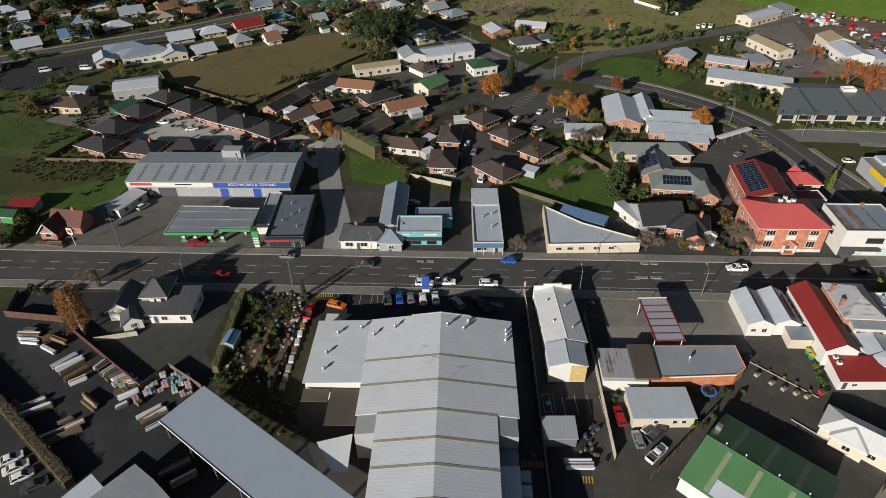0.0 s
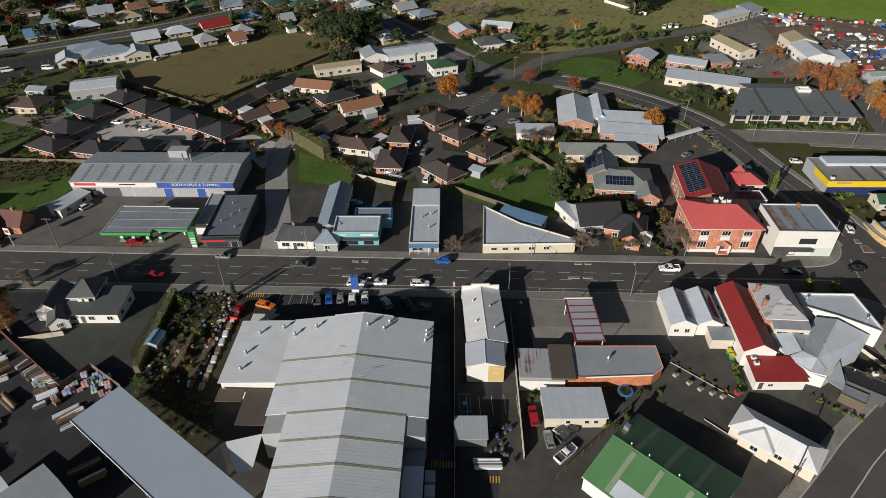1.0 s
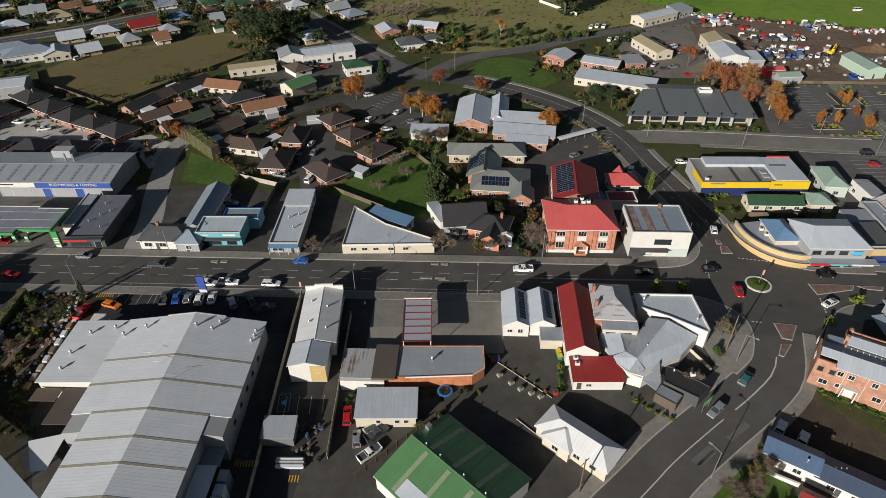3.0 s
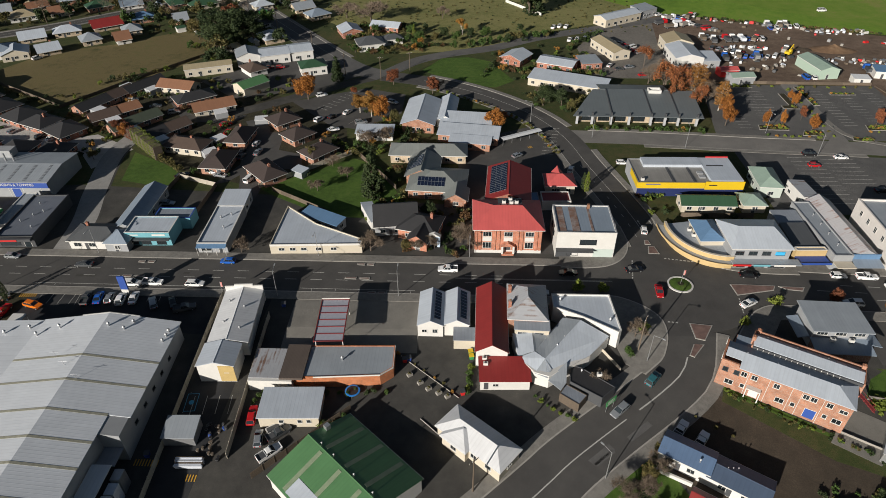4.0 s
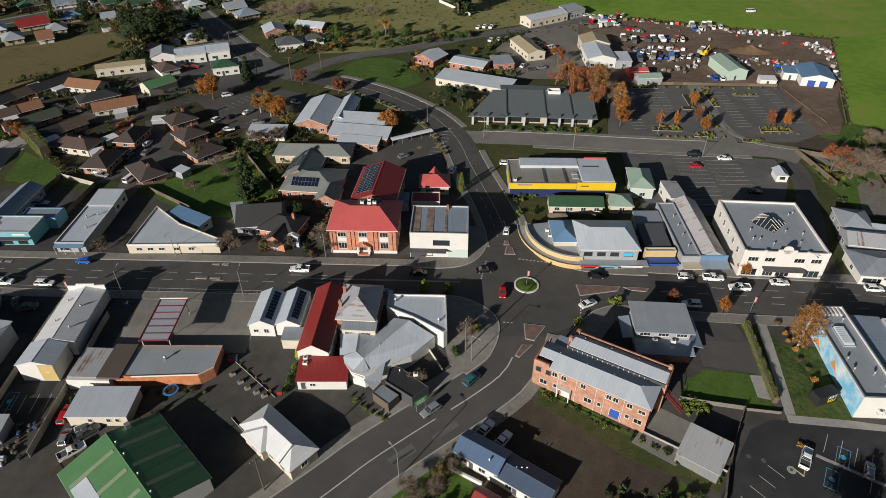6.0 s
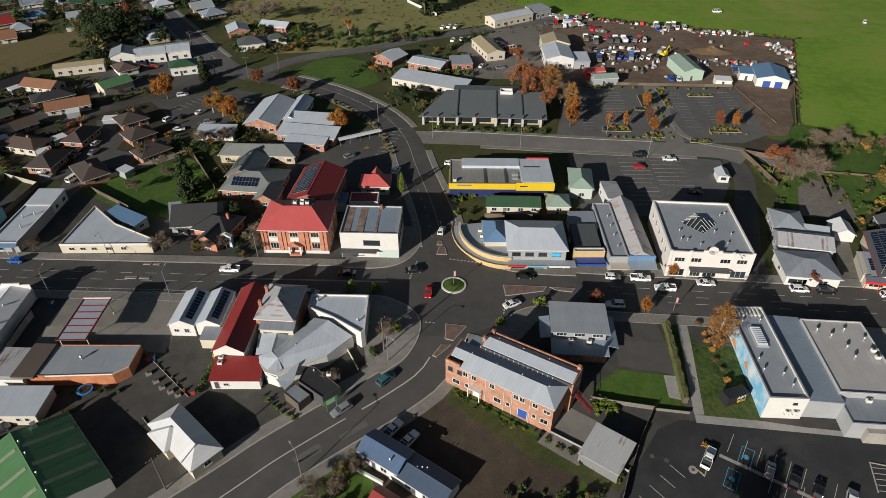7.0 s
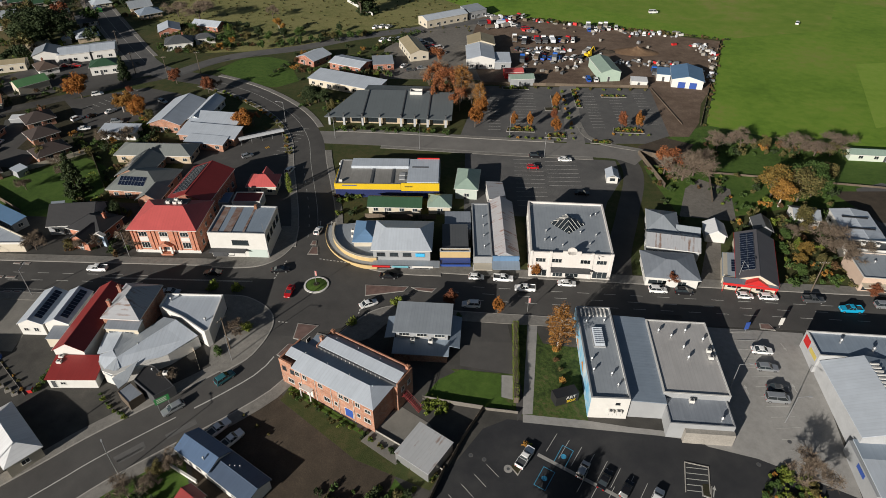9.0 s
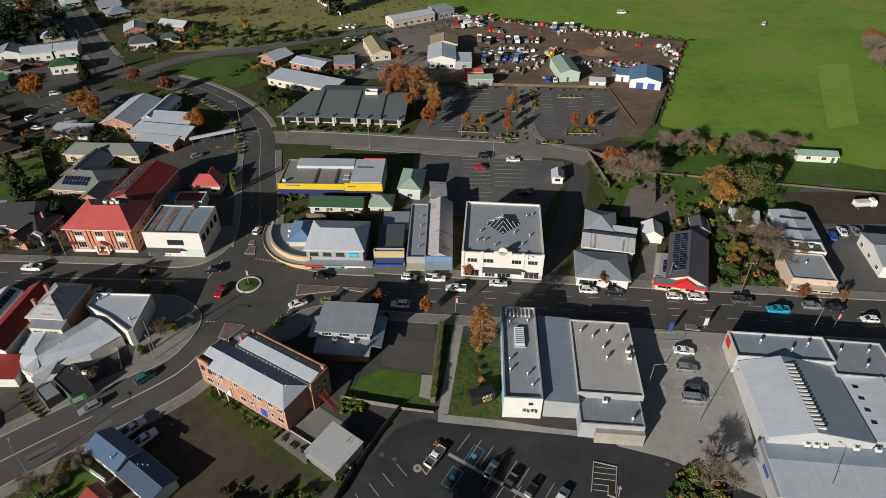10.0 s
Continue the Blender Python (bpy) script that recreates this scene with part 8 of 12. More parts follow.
    r5 = house(271.0, 87.8, -4, 20.0, 16.0, 4.2, "gable", 1.4, 0.1, GREYP, R_PALE, "pale roofed shed with skylights beside the supermarket", "shed", name="warehouse", ridge="y", wins=[], doors=[])
    for y in (-4, -1, 2, 5):
        b = MB()
        b.box(-6.5, y, 4.95, -5.4, y + 0.8, 5.0, GLASS)
        part("skylight", b, r5)


big_store()
yard_canopy()
mid_south()
terrace()
se_block()


# ---- suburb, units and depot ----
def far_houses():
    pal = {"lg": R_PALE, "g": R_GREY, "br": R_BROWN, "sl": R_SLATE, "blue": R_BLUE, "tan": R_TAN, "or": R_TERRA, "grn": R_DKGREEN, "red": R_DEEPRED, "dk": R_DARK, "bk": R_BLACK, "sage": R_SAGE}
    names = {"lg": "pale grey", "g": "grey", "br": "brown tiled", "sl": "slate grey", "blue": "blue", "tan": "tan", "or": "terracotta", "grn": "green", "red": "dull red", "dk": "charcoal", "bk": "black tiled", "sage": "sage green"}
    wl = [WHITE, CREAM, PALE_BRICK, ORANGE_BRICK]

    def row(group, kind, items, rot, depth, h=2.7, wall=None, roof="hip"):
        for i, (c, x, y, w) in enumerate(items):
            w *= 0.92
            rr = rot + ((i * 37) % 7 - 3) * 1.5
            wm = wall or wl[(i * 5 + int(x)) % 4]
            house(x, y, rr, w, depth + (i * 13 % 3) * 0.6, h - 0.3, roof if roof != "mix" else ("hip", "gable")[i % 2], None, 0.75, wm, pal[c], "single-storey %s with a %s roof" % (kind, names[c]), "house", group, chim=(w * 0.2, 0.4) if i % 3 == 0 else None)

    row("suburban houses", "suburban house", [("lg", -258, 348, 13), ("lg", -243, 336, 9), ("br", -243, 361, 15), ("lg", -214, 293, 12), ("sl", -206, 331, 11), ("blue", -199, 309, 14), ("lg", -183, 322, 14), ("g", -187, 348, 13), ("tan", -168, 339, 14), ("or", -152, 348, 12), ("grn", -135, 358, 14), ("sl", -119, 363, 12), ("blue", -101, 337, 13), ("red", -115, 325, 15)], 35, 9, roof="mix")
    row("suburban houses", "suburban house", [("lg", -130, 314, 13), ("lg", -143, 305, 12), ("g", -112, 302, 9), ("lg", -125, 287, 10), ("g", -98, 317, 9), ("or", -97, 304, 7), ("grn", -77, 363, 16), ("g", -80, 336, 7), ("tan", -58, 341, 14), ("g", -19, 358, 12), ("sl", -8, 345, 12), ("lg", -160, 372, 13), ("br", -220, 372, 13), ("lg", -280, 365, 13), ("g", -232, 318, 11), ("dk", -35, 330, 9)], 35, 8.5, roof="mix")
    row("brick units", "brick unit", [("bk", -120, 231, 13), ("bk", -125, 217, 13), ("bk", -128, 203, 14), ("bk", -127, 190, 14), ("bk", -107, 222, 12.4), ("bk", -94, 214.3, 11.6), ("bk", -83.4, 208.6, 12), ("bk", -71.2, 202.4, 12)], -27, 9.0, 2.6, RED_BRICK)
    row("brick units", "brick unit", [("bk", -110, 187.6, 12), ("bk", -95, 188.6, 12), ("bk", -80, 187.4, 11), ("bk", -66.5, 186.8, 11)], -8, 9.0, 2.6, RED_BRICK)
    # staggered brick units along the cul-de-sac, two roofs to a row, and the hip-roofed court
    for i, (c, x, y, rot, w, d) in enumerate((("bk", -72.6, 224.9, 63, 13, 7), ("br", -67.2, 235.6, 63, 12, 7), ("bk", -60.6, 244.5, 60, 17, 7), ("br", -63.2, 214.8, 46, 9.5, 6.6), ("or", -57.4, 221.4, 46, 9, 6.6), ("dkg", -52.0, 207.0, 52, 9.5, 6.6), ("dkg", -46.4, 214.2, 52, 9, 6.6), ("bk", -37.7, 199.9, 53, 8.6, 6.6), ("br", -32.5, 206.9, 53, 9, 6.6))):
        house(x, y, rot, w, d, 2.4, "gable", 1.7, 0.6, ORANGE_BRICK, R_UNIT_GREEN if c == "dkg" else pal[c], "single-storey brick unit with a %s gable roof" % ("dark green tiled" if c == "dkg" else names[c]), "house", "old people's units")
    for c, x, y, rot, w, d, rf in (("or", -45.6, 244.5, -12, 15, 8, "gable"), ("bk", -34.8, 232.6, 38, 14.5, 8.5, "hip"), ("tl", -24.4, 225.0, 30, 15, 8.5, "gable"), ("br", -22.4, 192.6, -12, 14.5, 8, "hip")):
        house(x, y, rot, w, d, 2.5, rf, 1.9, 0.6, RED_BRICK if c == "bk" else CREAM, R_TERRA if c == "tl" else pal[c], "single-storey unit with a %s roof" % names["or" if c == "tl" else c], "house", "old people's units", chim=(2, 0.4) if c == "br" else None)
    for x, y, rot, w, d in ((-5.7, 199.2, 86, 11.6, 6.8), (-7.6, 181.3, 87, 11.6, 8.0), (9.7, 174.6, -46, 12.4, 7.4), (5.9, 213.2, 44, 9.2, 8.6), (14.2, 201.0, 49, 8.6, 8.0), (24.0, 188.8, 50, 10.0, 7.4)):
        house(x, y, rot, w, d, 2.5, "hip", 2.3, 0.7, ORANGE_BRICK, R_COURT, "single-storey brick unit with a dark brown tiled hip roof", "house", "court units", chim=(w * 0.2, 0.4))
    # school, sheds and larger roofs
    house(-149, 280, 30, 22, 12, 3.6, "hip", 2.2, 0.5, WHITE, R_SLATE, "white school hall with a slate blue roof", "school", name="school")
    house(-161, 286, 30, 19, 12, 3.4, "hip", 2.0, 0.5, WHITE, R_SLATE, "white school block with a slate blue hip roof", "school", name="school")
    house(-137, 281, 30, 11, 11, 3.2, "gable", 1.8, 0.4, CREAM, R_PALE, "cream school wing with a pale roof", "school", name="school", ridge="y")
    house(-166, 273, 30, 8, 11, 3.0, "gable", 1.6, 0.4, WHITE, R_PALE, "white school wing with a pale roof", "school", name="school", ridge="y")
    house(-135, 238.5, 20, 17, 12, 4.6, "gable", 1.2, 0.2, GREYP, R_PALE, "grey industrial shed with a pale roof", "shed", name="shed")
    house(-156, 224, -6, 16, 11, 2.8, "hip", 2.0, 0.5, PALE_BRICK, R_BROWN, "buff brick house with a brown roof", chim=(2, 0))
    house(-159, 238, -6, 8, 6, 2.4, "gable", 1.0, 0.3, GREYP, R_GREY, "small grey gabled garage by the house", "garage", name="garage")
    house(-133, 222, 60, 10, 5, 2.6, "skillion", 0.3, 0.2, mat("bottle_green_paint", (0.03, 0.075, 0.045), 0.6, grain=0.08), R_DKGREEN, "long dark green shed by the units", "shed", name="shed", wins=[])
    house(-26, 277, 22, 10, 11, 4.6, "gable", 1.6, 0.3, WHITE, R_GREY, "tall white shed with a grey gable roof", "shed", name="shed", ridge="y")
    house(-15, 281, 22, 13, 12, 4.0, "gable", 1.2, 0.3, WHITE, R_PALE, "white shed with a pale roof", "shed", name="shed")
    house(-4, 286, 22, 10, 12, 4.0, "gable", 1.2, 0.3, WHITE, R_PALE, "white shed with a pale roof", "shed", name="shed")
    house(-40, 264.5, 22, 20, 7, 3.4, "gable", 1.0, 0.2, CREAM, R_TAN, "long cream shed with a tan roof", "shed", name="shed")
    house(-15, 244.4, -40, 8.2, 12, 3.6, "gable", 1.6, 0.3, CREAM, R_GREEN, "cream shed with a green roof", "shed", name="shed", ridge="y", wins=[])
    house(6, 266, 22, 11, 9, 3.6, "hip", 2.0, 0.4, WHITE, R_DKGREEN, "white house with a dark green hip roof")
    house(14, 318, 24, 10, 12, 2.8, "gable", 1.6, 0.4, RED_BRICK, R_PALE, "red brick house with a pale roof", ridge="y")
    house(32, 325, -14, 15, 8, 2.8, "gable", 1.6, 0.4, RED_BRICK, R_PALE, "red brick house with a pale gable roof")
    house(27, 298, 20, 12, 10, 3.0, "hip", 2.6, 0.5, WHITE, R_DARK, "white weatherboard house with dark hip roofs", chim=(2, 1))
    house(37, 305, 20, 9, 6, 2.6, "hip", 1.8, 0.4, WHITE, R_DARK, "white rear wing with a dark roof")
    house(96, 281, -32, 10, 11, 3.0, "gable", 1.7, 0.5, RED_BRICK, R_PALE, "red brick office with a pale gable roof", "office", name="office", ridge="y")
    house(114, 274, -24, 16, 10, 3.0, "gable", 1.0, 0.4, RED_BRICK, R_PALE, "red brick office with a low pale roof", "office", name="office")
    house(128, 276.5, 10, 9, 10, 2.8, "skillion", 0.3, 0.2, RED_BRICK, R_GREY, "flat-roofed red brick office annex", "office", name="office")
    house(116, 252, -22, 32, 9.5, 3.2, "skillion", 0.8, 0.4, CREAM, R_PALE, "long low clinic with a pale roof", "clinic", name="clinic")
    house(152.5, 341, 34, 25, 9, 4.0, "gable", 1.2, 0.2, CREAM, R_PALE, "cream depot shed with a pale roof", "shed", name="depot_shed")
    house(168.5, 353, 34, 11, 9, 4.0, "skillion", 0.8, 0.2, GREYP, R_GREY, "open-fronted grey bay at the depot", "shed", name="depot_shed")
    house(140.4, 294, -70, 21, 8.6, 3.6, "gable", 1.4, 0.2, CREAM, R_TAN, "tan gabled shed at the depot", "shed", name="depot_shed")
    house(172, 299.4, 2, 12.6, 12, 4.8, "gable", 1.8, 0.2, CREAM, R_TAN, "tan gabled workshop at the depot", "shed", name="depot_shed", ridge="y")
    house(171.6, 284, 2, 12.4, 18, 4.4, "gable", 1.6, 0.2, WHITE, R_PALE, "white gabled workshop at the depot", "shed", name="depot_shed", ridge="y")
    house(181.6, 280.5, 2, 7, 11, 3.2, "skillion", 0.6, 0.2, GREYP, R_PALE, "pale lean-to shed at the depot", "shed", name="depot_shed")
    house(226.0, 272, 8, 8.6, 18, 4.0, "gable", 1.4, 0.2, mat("pale_mint_paint", (0.36, 0.46, 0.38), 0.6, grain=0.05), R_SAGE, "long mint green storage shed", "shed", name="storage_shed", ridge="y", wins=[])
    house(189, 259.5, 8, 10, 6, 3.0, "gable", 0.9, 0.2, GREYP, R_SAGE, "small grey-green shed in the yard", "shed", name="storage_shed", wins=[])
    house(186, 267, 8, 8, 5, 2.8, "gable", 0.8, 0.2, REDP, R_RED, "small red-roofed shed in the yard", "shed", name="storage_shed", wins=[])
    house(238.5, 259.5, -6, 6.5, 4.5, 2.4, "skillion", 0.3, 0.2, WHITE, R_WHITE, "white storage container by the car park", "shed", name="storage_shed", wins=[])
    r = house(259.5, 264.0, -12, 12.5, 15, 3.6, "gable", 1.6, 0.4, WHITE, R_BLUE, "white clubhouse with a blue roof and roller doors", "clubhouse", name="clubhouse", ridge="y", wins=[], doors=[])
    for u in (-2.2, 2.4):
        door(r, "S", u, 12.5, 15, 2.9, 2.6, BLUEP, "roller_door")
    house(250.6, 267.5, -12, 5.5, 7, 3.0, "skillion", 0.5, 0.2, WHITE, R_BLUE, "white clubhouse wing with a blue roof", "clubhouse", name="clubhouse", wins=[])
    # streets of the suburb, both sides, filled where no house stands yet
    rng = random.Random(77)
    keys = ["lg", "g", "br", "sl", "or", "lg", "dk", "red", "g", "blue", "grn", "lg", "br", "tan"]

    def far_row(line, off, n0, n1, step, turn):
        run = 0.0
        for i in range(1, len(line) - 1):
            run += (line[i] - line[i - 1]).length
            if run < step or not n0 <= i / len(line) <= n1:
                continue
            run = rng.uniform(-2, 1)
            d = (line[i + 1] - line[i]).normalized()
            q = line[i] + Vector((-d.y, d.x)) * (off + rng.uniform(-1.5, 1.5))
            low = (q.x < -118 and q.y < 292 + (q.x + 205) * 0.66) or (-138 < q.x < -45 and q.y < 320)
            if low or any((q.x - a) ** 2 + (q.y - b) ** 2 < (r + 8) ** 2 for a, b, r in HOUSES):
                continue
            c = rng.choice(keys)
            w = rng.uniform(9, 14)
            house(q.x, q.y, math.degrees(math.atan2(d.y, d.x)) + turn + rng.uniform(-4, 4), w, rng.uniform(7.5, 9.5), 2.4, rng.choice(["hip", "hip", "gable"]), None, 0.7, rng.choice(wl), pal[c], "single-storey suburban house with a %s roof" % names[c], "house", "suburban houses", wins=[("S", -2.5), ("S", 2.5), ("W", 0), ("E", 0)], chim=(2, 0.4) if rng.random() < 0.3 else None)
            if rng.random() < 0.6:
                e = q + Vector((-d.y, d.x)) * math.copysign(9.5, off) + d * rng.uniform(-5, 5)
                house(e.x, e.y, math.degrees(math.atan2(d.y, d.x)) + 90 * rng.randint(0, 1), rng.uniform(4, 6), 3.6, 2.1, "gable", 0.8, 0.2, rng.choice([GREYP, WHITE, GREENP]), rng.choice([R_GREY, R_PALE, R_DKGREEN, R_TAN]), "small metal garden shed behind a house", "shed", "garden sheds", name="shed", wins=[], doors=[])

    for off in (17, 40, 63, 86):
        far_row(LINE_U, off, 0.3, 1.0, 16, 0)
    for off in (-17, -40):
        far_row(LINE_U, off, 0.45, 1.0, 16, 0)
    for off in (16, 38, 58):
        far_row(LINE_F, off, 0.05, 0.9, 16, 0)
    for off in (-17,):
        far_row(LINE_F, off, 0.2, 0.8, 18, 0)
    # carports and lean-tos of the units
    for x, y, r in ((-67.0, 243.5, 62), (-67.6, 220.0, 62), (-57.6, 211.4, 46), (-46.6, 203.2, 52), (-33.4, 196.0, 53), (-55.2, 240.6, 60), (-19.6, 219.2, 30), (-13.2, 197.6, 55), (-13.0, 187.6, 40), (20.6, 176.0, -30), (-2.4, 213.6, 12)):
        house(x, y, r, 4.6, 3.6, 2.1, "skillion", 0.2, 0.1, GREYP, rng.choice([R_PALE, R_WHITE, R_WHITE]), "small carport with a pale sheet roof", "carport", "carports", name="carport", wins=[], doors=[])
    # left edge
    tile = roofing("roof_red_brown_tile", (0.11, 0.045, 0.035), 0.3, rough=0.8, metal=0.0, line=0.25, tile=0.35)
    r = thing("house", -112.6, 140.8, -6, 0, "small brick lodge with red-brown tiled gables and white bargeboards", "house")
    b = MB()
    walls_gable(b, 9.0, 6.0, 2.9, 3.0, RED_BRICK)
    part("wall", b, r, m=pose(0.4, 1.8, 0))
    b = MB()
    gable_roof(b, 9.0, 6.0, 2.9, 3.0, 0.5, tile)
    part("roof", b, r, m=pose(0.4, 1.8, 0))
    b = MB()
    walls_gable(b, 7.0, 5.0, 2.7, 2.7, RED_BRICK)
    part("wall", b, r, m=pose(-2.4, -1.4, 0, 0, 0, 90))
    b = MB()
    gable_roof(b, 7.0, 5.0, 2.7, 2.7, 0.5, tile)
    part("roof", b, r, m=pose(-2.4, -1.4, 0, 0, 0, 90))
    for sx in (-1, 1):
        b = MB()
        b.tube((-2.4 + sx * 3.05, -5.45, 2.1), (-2.4, -5.45, 5.5), 0.16, 0.16, WHITE, 4)
        part("bargeboard", b, r)
    b = MB()
    b.box(-3.4, -5.02, 0.9, -1.4, -4.88, 2.2, WHITE)
    b.box(-3.25, -5.05, 1.0, -1.55, -4.9, 2.1, GLASS)
    part("window", b, r)
    b = MB()
    b.box(-4.4, -5.4, 2.35, -0.4, -4.9, 2.6, WHITE)
    part("hood", b, r)
    chimney(r, 2.2, 1.9, 4.0, 6.8, RED_BRICK)
    r = thing("sign", -106.8, 133.4, -12, 0, "white roadside pole sign with a dark panel", "sign")
    b = MB()
    b.tube((0, 0, 0), (0, 0, 4.4), 0.09, 0.09, WHITE, 8)
    part("pole", b, r)
    b = MB()
    b.box(-0.9, -0.1, 4.0, 0.9, 0.1, 6.0, WHITE)
    part("panel", b, r)
    b = MB()
    b.box(-0.6, -0.14, 4.6, 0.6, -0.1, 5.5, DULLRED)
    part("lettering", b, r)
    house(-133.6, 146.4, -4, 7.5, 5, 2.3, "gable", 0.9, 0.3, GREENP, R_DKGREEN, "small green garden shed by the lodge", "shed", name="shed", wins=[])
    house(-131.4, 151.6, 0, 8, 4, 2.2, "skillion", 0.4, 0.3, GREYP, R_DEEPRED, "low shed with a dull red roof", "shed", name="shed", wins=[])
    house(-215, 262, 30, 12, 8, 2.8, "gable", 1.4, 0.4, WHITE, R_PALE, "white house with a pale gable roof")


far_houses()


# ---- vehicles ----
PAINT = {
    "white": mat("car_white", (0.75, 0.75, 0.74), 0.25, spec=0.6, grain=0.03), "silver": mat("car_silver", (0.42, 0.44, 0.46), 0.28, metal=0.6, grain=0.03), "black": mat("car_black", (0.012, 0.012, 0.014), 0.2, spec=0.6, grain=0.03),
    "grey": mat("car_grey", (0.1, 0.105, 0.11), 0.28, metal=0.4, grain=0.03), "red": mat("car_red", (0.42, 0.012, 0.015), 0.25, spec=0.6, grain=0.03), "blue": mat("car_blue", (0.015, 0.1, 0.42), 0.25, spec=0.6, grain=0.03),
    "teal": mat("car_teal", (0.03, 0.12, 0.14), 0.25, spec=0.6, grain=0.03), "cyan": mat("car_cyan", (0.01, 0.3, 0.5), 0.25, spec=0.6, grain=0.03), "orange": mat("car_orange", (0.7, 0.16, 0.01), 0.25, spec=0.6, grain=0.03), "yellow": mat("car_yellow", (0.6, 0.38, 0.02), 0.3, grain=0.03),
}
TYRE = mat("tyre_rubber", (0.015, 0.015, 0.016), 0.85, grain=0.1)
LAMP = mat("headlight_glass", (0.6, 0.62, 0.64), 0.1, spec=0.8)
TAIL = mat("tail_light", (0.35, 0.01, 0.01), 0.2)
CARS = {}


def loft(mb, rings, m, caps=True):
    """Skin over rings of equal length."""
    n = len(rings[0])
    vs = [p for r in rings for p in r]
    fs = [(k * n + i, k * n + (i + 1) % n, (k + 1) * n + (i + 1) % n, (k + 1) * n + i) for k in range(len(rings) - 1) for i in range(n)]
    if caps:
        fs += [tuple(range(n - 1, -1, -1)), tuple(range((len(rings) - 1) * n, len(rings) * n))]
    mb.add(vs, fs, m)


def build_car(kind, colour):
    L, W, H, belt = {"hatch": (4.0, 1.72, 1.48, 0.92), "sedan": (4.65, 1.8, 1.45, 0.9), "suv": (4.6, 1.86, 1.7, 1.02), "ute": (5.2, 1.86, 1.75, 1.05), "van": (5.0, 1.88, 2.0, 1.15), "wagon": (4.75, 1.8, 1.5, 0.92)}[kind]
    p = PAINT[colour]
    root = new("car")
    tagged(root, "%s %s parked with dark glass and black tyres" % (colour, {"hatch": "hatchback", "suv": "four-wheel drive", "ute": "utility pickup", "van": "van", "wagon": "station wagon", "sedan": "sedan"}[kind]), "car", "vehicles")
    h = L / 2
    # lower body: rings along the length
    nose = {"van": 0.95, "ute": 0.98}.get(kind, 0.72)
    prof = [(-h, 0.55, 0.78, 0.92), (-h + 0.12, 0.3, belt - 0.02, 0.97), (-h + 0.9, 0.26, belt, 1.0), (0, 0.26, belt, 1.0), (h - 1.25, 0.26, belt, 1.0), (h - 0.5, 0.28, belt - 0.12 if kind != "van" else belt, 0.97), (h - 0.06, 0.34, nose, 0.9), (h, 0.45, nose - 0.14, 0.84)]
    b = MB()
    rings = []
    for x, z0, z1, k in prof:
        w = W / 2 * k
        rings.append([(x, -w * 0.94, z0), (x, -w, (z0 + z1) / 2), (x, -w * 0.93, z1), (x, w * 0.93, z1), (x, w, (z0 + z1) / 2), (x, w * 0.94, z0)])
    loft(b, rings, p)
    # roof
    if kind == "sedan":
        c = [(-1.55, -0.85), (0.35, 1.15)]
    elif kind in ("hatch", "suv", "wagon"):
        c = [(-h + 0.12, -h + 0.55), (0.3, 1.1)]
    elif kind == "ute":
        c = [(-0.75, -0.6), (0.5, 1.2)]
    else:
        c = [(-h + 0.05, -h + 0.15), (h - 1.35, h - 0.55)]
    (r0, r1), (f1, f0) = c
    wb, wt = W / 2 * 0.92, W / 2 * 0.76
    g = MB()
    g.add([(r0, -wb, belt - 0.03), (f0, -wb, belt - 0.03), (f0, wb, belt - 0.03), (r0, wb, belt - 0.03), (r1, -wt, H - 0.06), (f1, -wt, H - 0.06), (f1, wt, H - 0.06), (r1, wt, H - 0.06)],
          [(3, 2, 1, 0), (4, 5, 6, 7), (0, 1, 5, 4), (1, 2, 6, 5), (2, 3, 7, 6), (3, 0, 4, 7)], GLASS)
    b.add([(r1 - 0.03, -wt - 0.02, H - 0.08), (f1 + 0.03, -wt - 0.02, H - 0.08), (f1 + 0.03, wt + 0.02, H - 0.08), (r1 - 0.03, wt + 0.02, H - 0.08), (r1 + 0.15, -wt + 0.12, H), (f1 - 0.2, -wt + 0.12, H), (f1 - 0.2, wt - 0.12, H), (r1 + 0.15, wt - 0.12, H)],
          [(3, 2, 1, 0), (4, 5, 6, 7), (0, 1, 5, 4), (1, 2, 6, 5), (2, 3, 7, 6), (3, 0, 4, 7)], p)
    for s in (-1, 1):
        for xa, xb in ((r0 + 0.02, r1), (f0 - 0.02, f1), ((r0 + f0) / 2 - 0.1, (r1 + f1) / 2 - 0.1)):
            b.tube((xa, s * wb, belt - 0.02), (xb, s * wt, H - 0.05), 0.045, 0.045, p, 4)
    if kind == "van":
        b.box(-h + 0.2, -W / 2 + 0.05, belt - 0.05, h - 2.4, W / 2 - 0.05, belt + 0.1, p)
    if kind == "ute":
        b.box(-h + 0.1, -W / 2 + 0.02, belt - 0.02, -0.85, -W / 2 + 0.08, belt + 0.28, p)
        b.box(-h + 0.1, W / 2 - 0.08, belt - 0.02, -0.85, W / 2 - 0.02, belt + 0.28, p)
        b.box(-h + 0.04, -W / 2 + 0.02, belt - 0.02, -h + 0.1, W / 2 - 0.02, belt + 0.28, p)
        t = MB()
        t.box(-h + 0.14, -W / 2 + 0.1, belt + 0.005, -0.9, W / 2 - 0.1, belt + 0.03, DKGREY)
        part("tray", t, root, "dark load tray")
    part("body", b, root)
    part("glasshouse", g, root, "dark glass")
    if "wheel" not in CACHE:
        w_ = MB()
        w_.tube((0, -0.11, 0), (0, 0.11, 0), 0.32, 0.32, TYRE, 14)
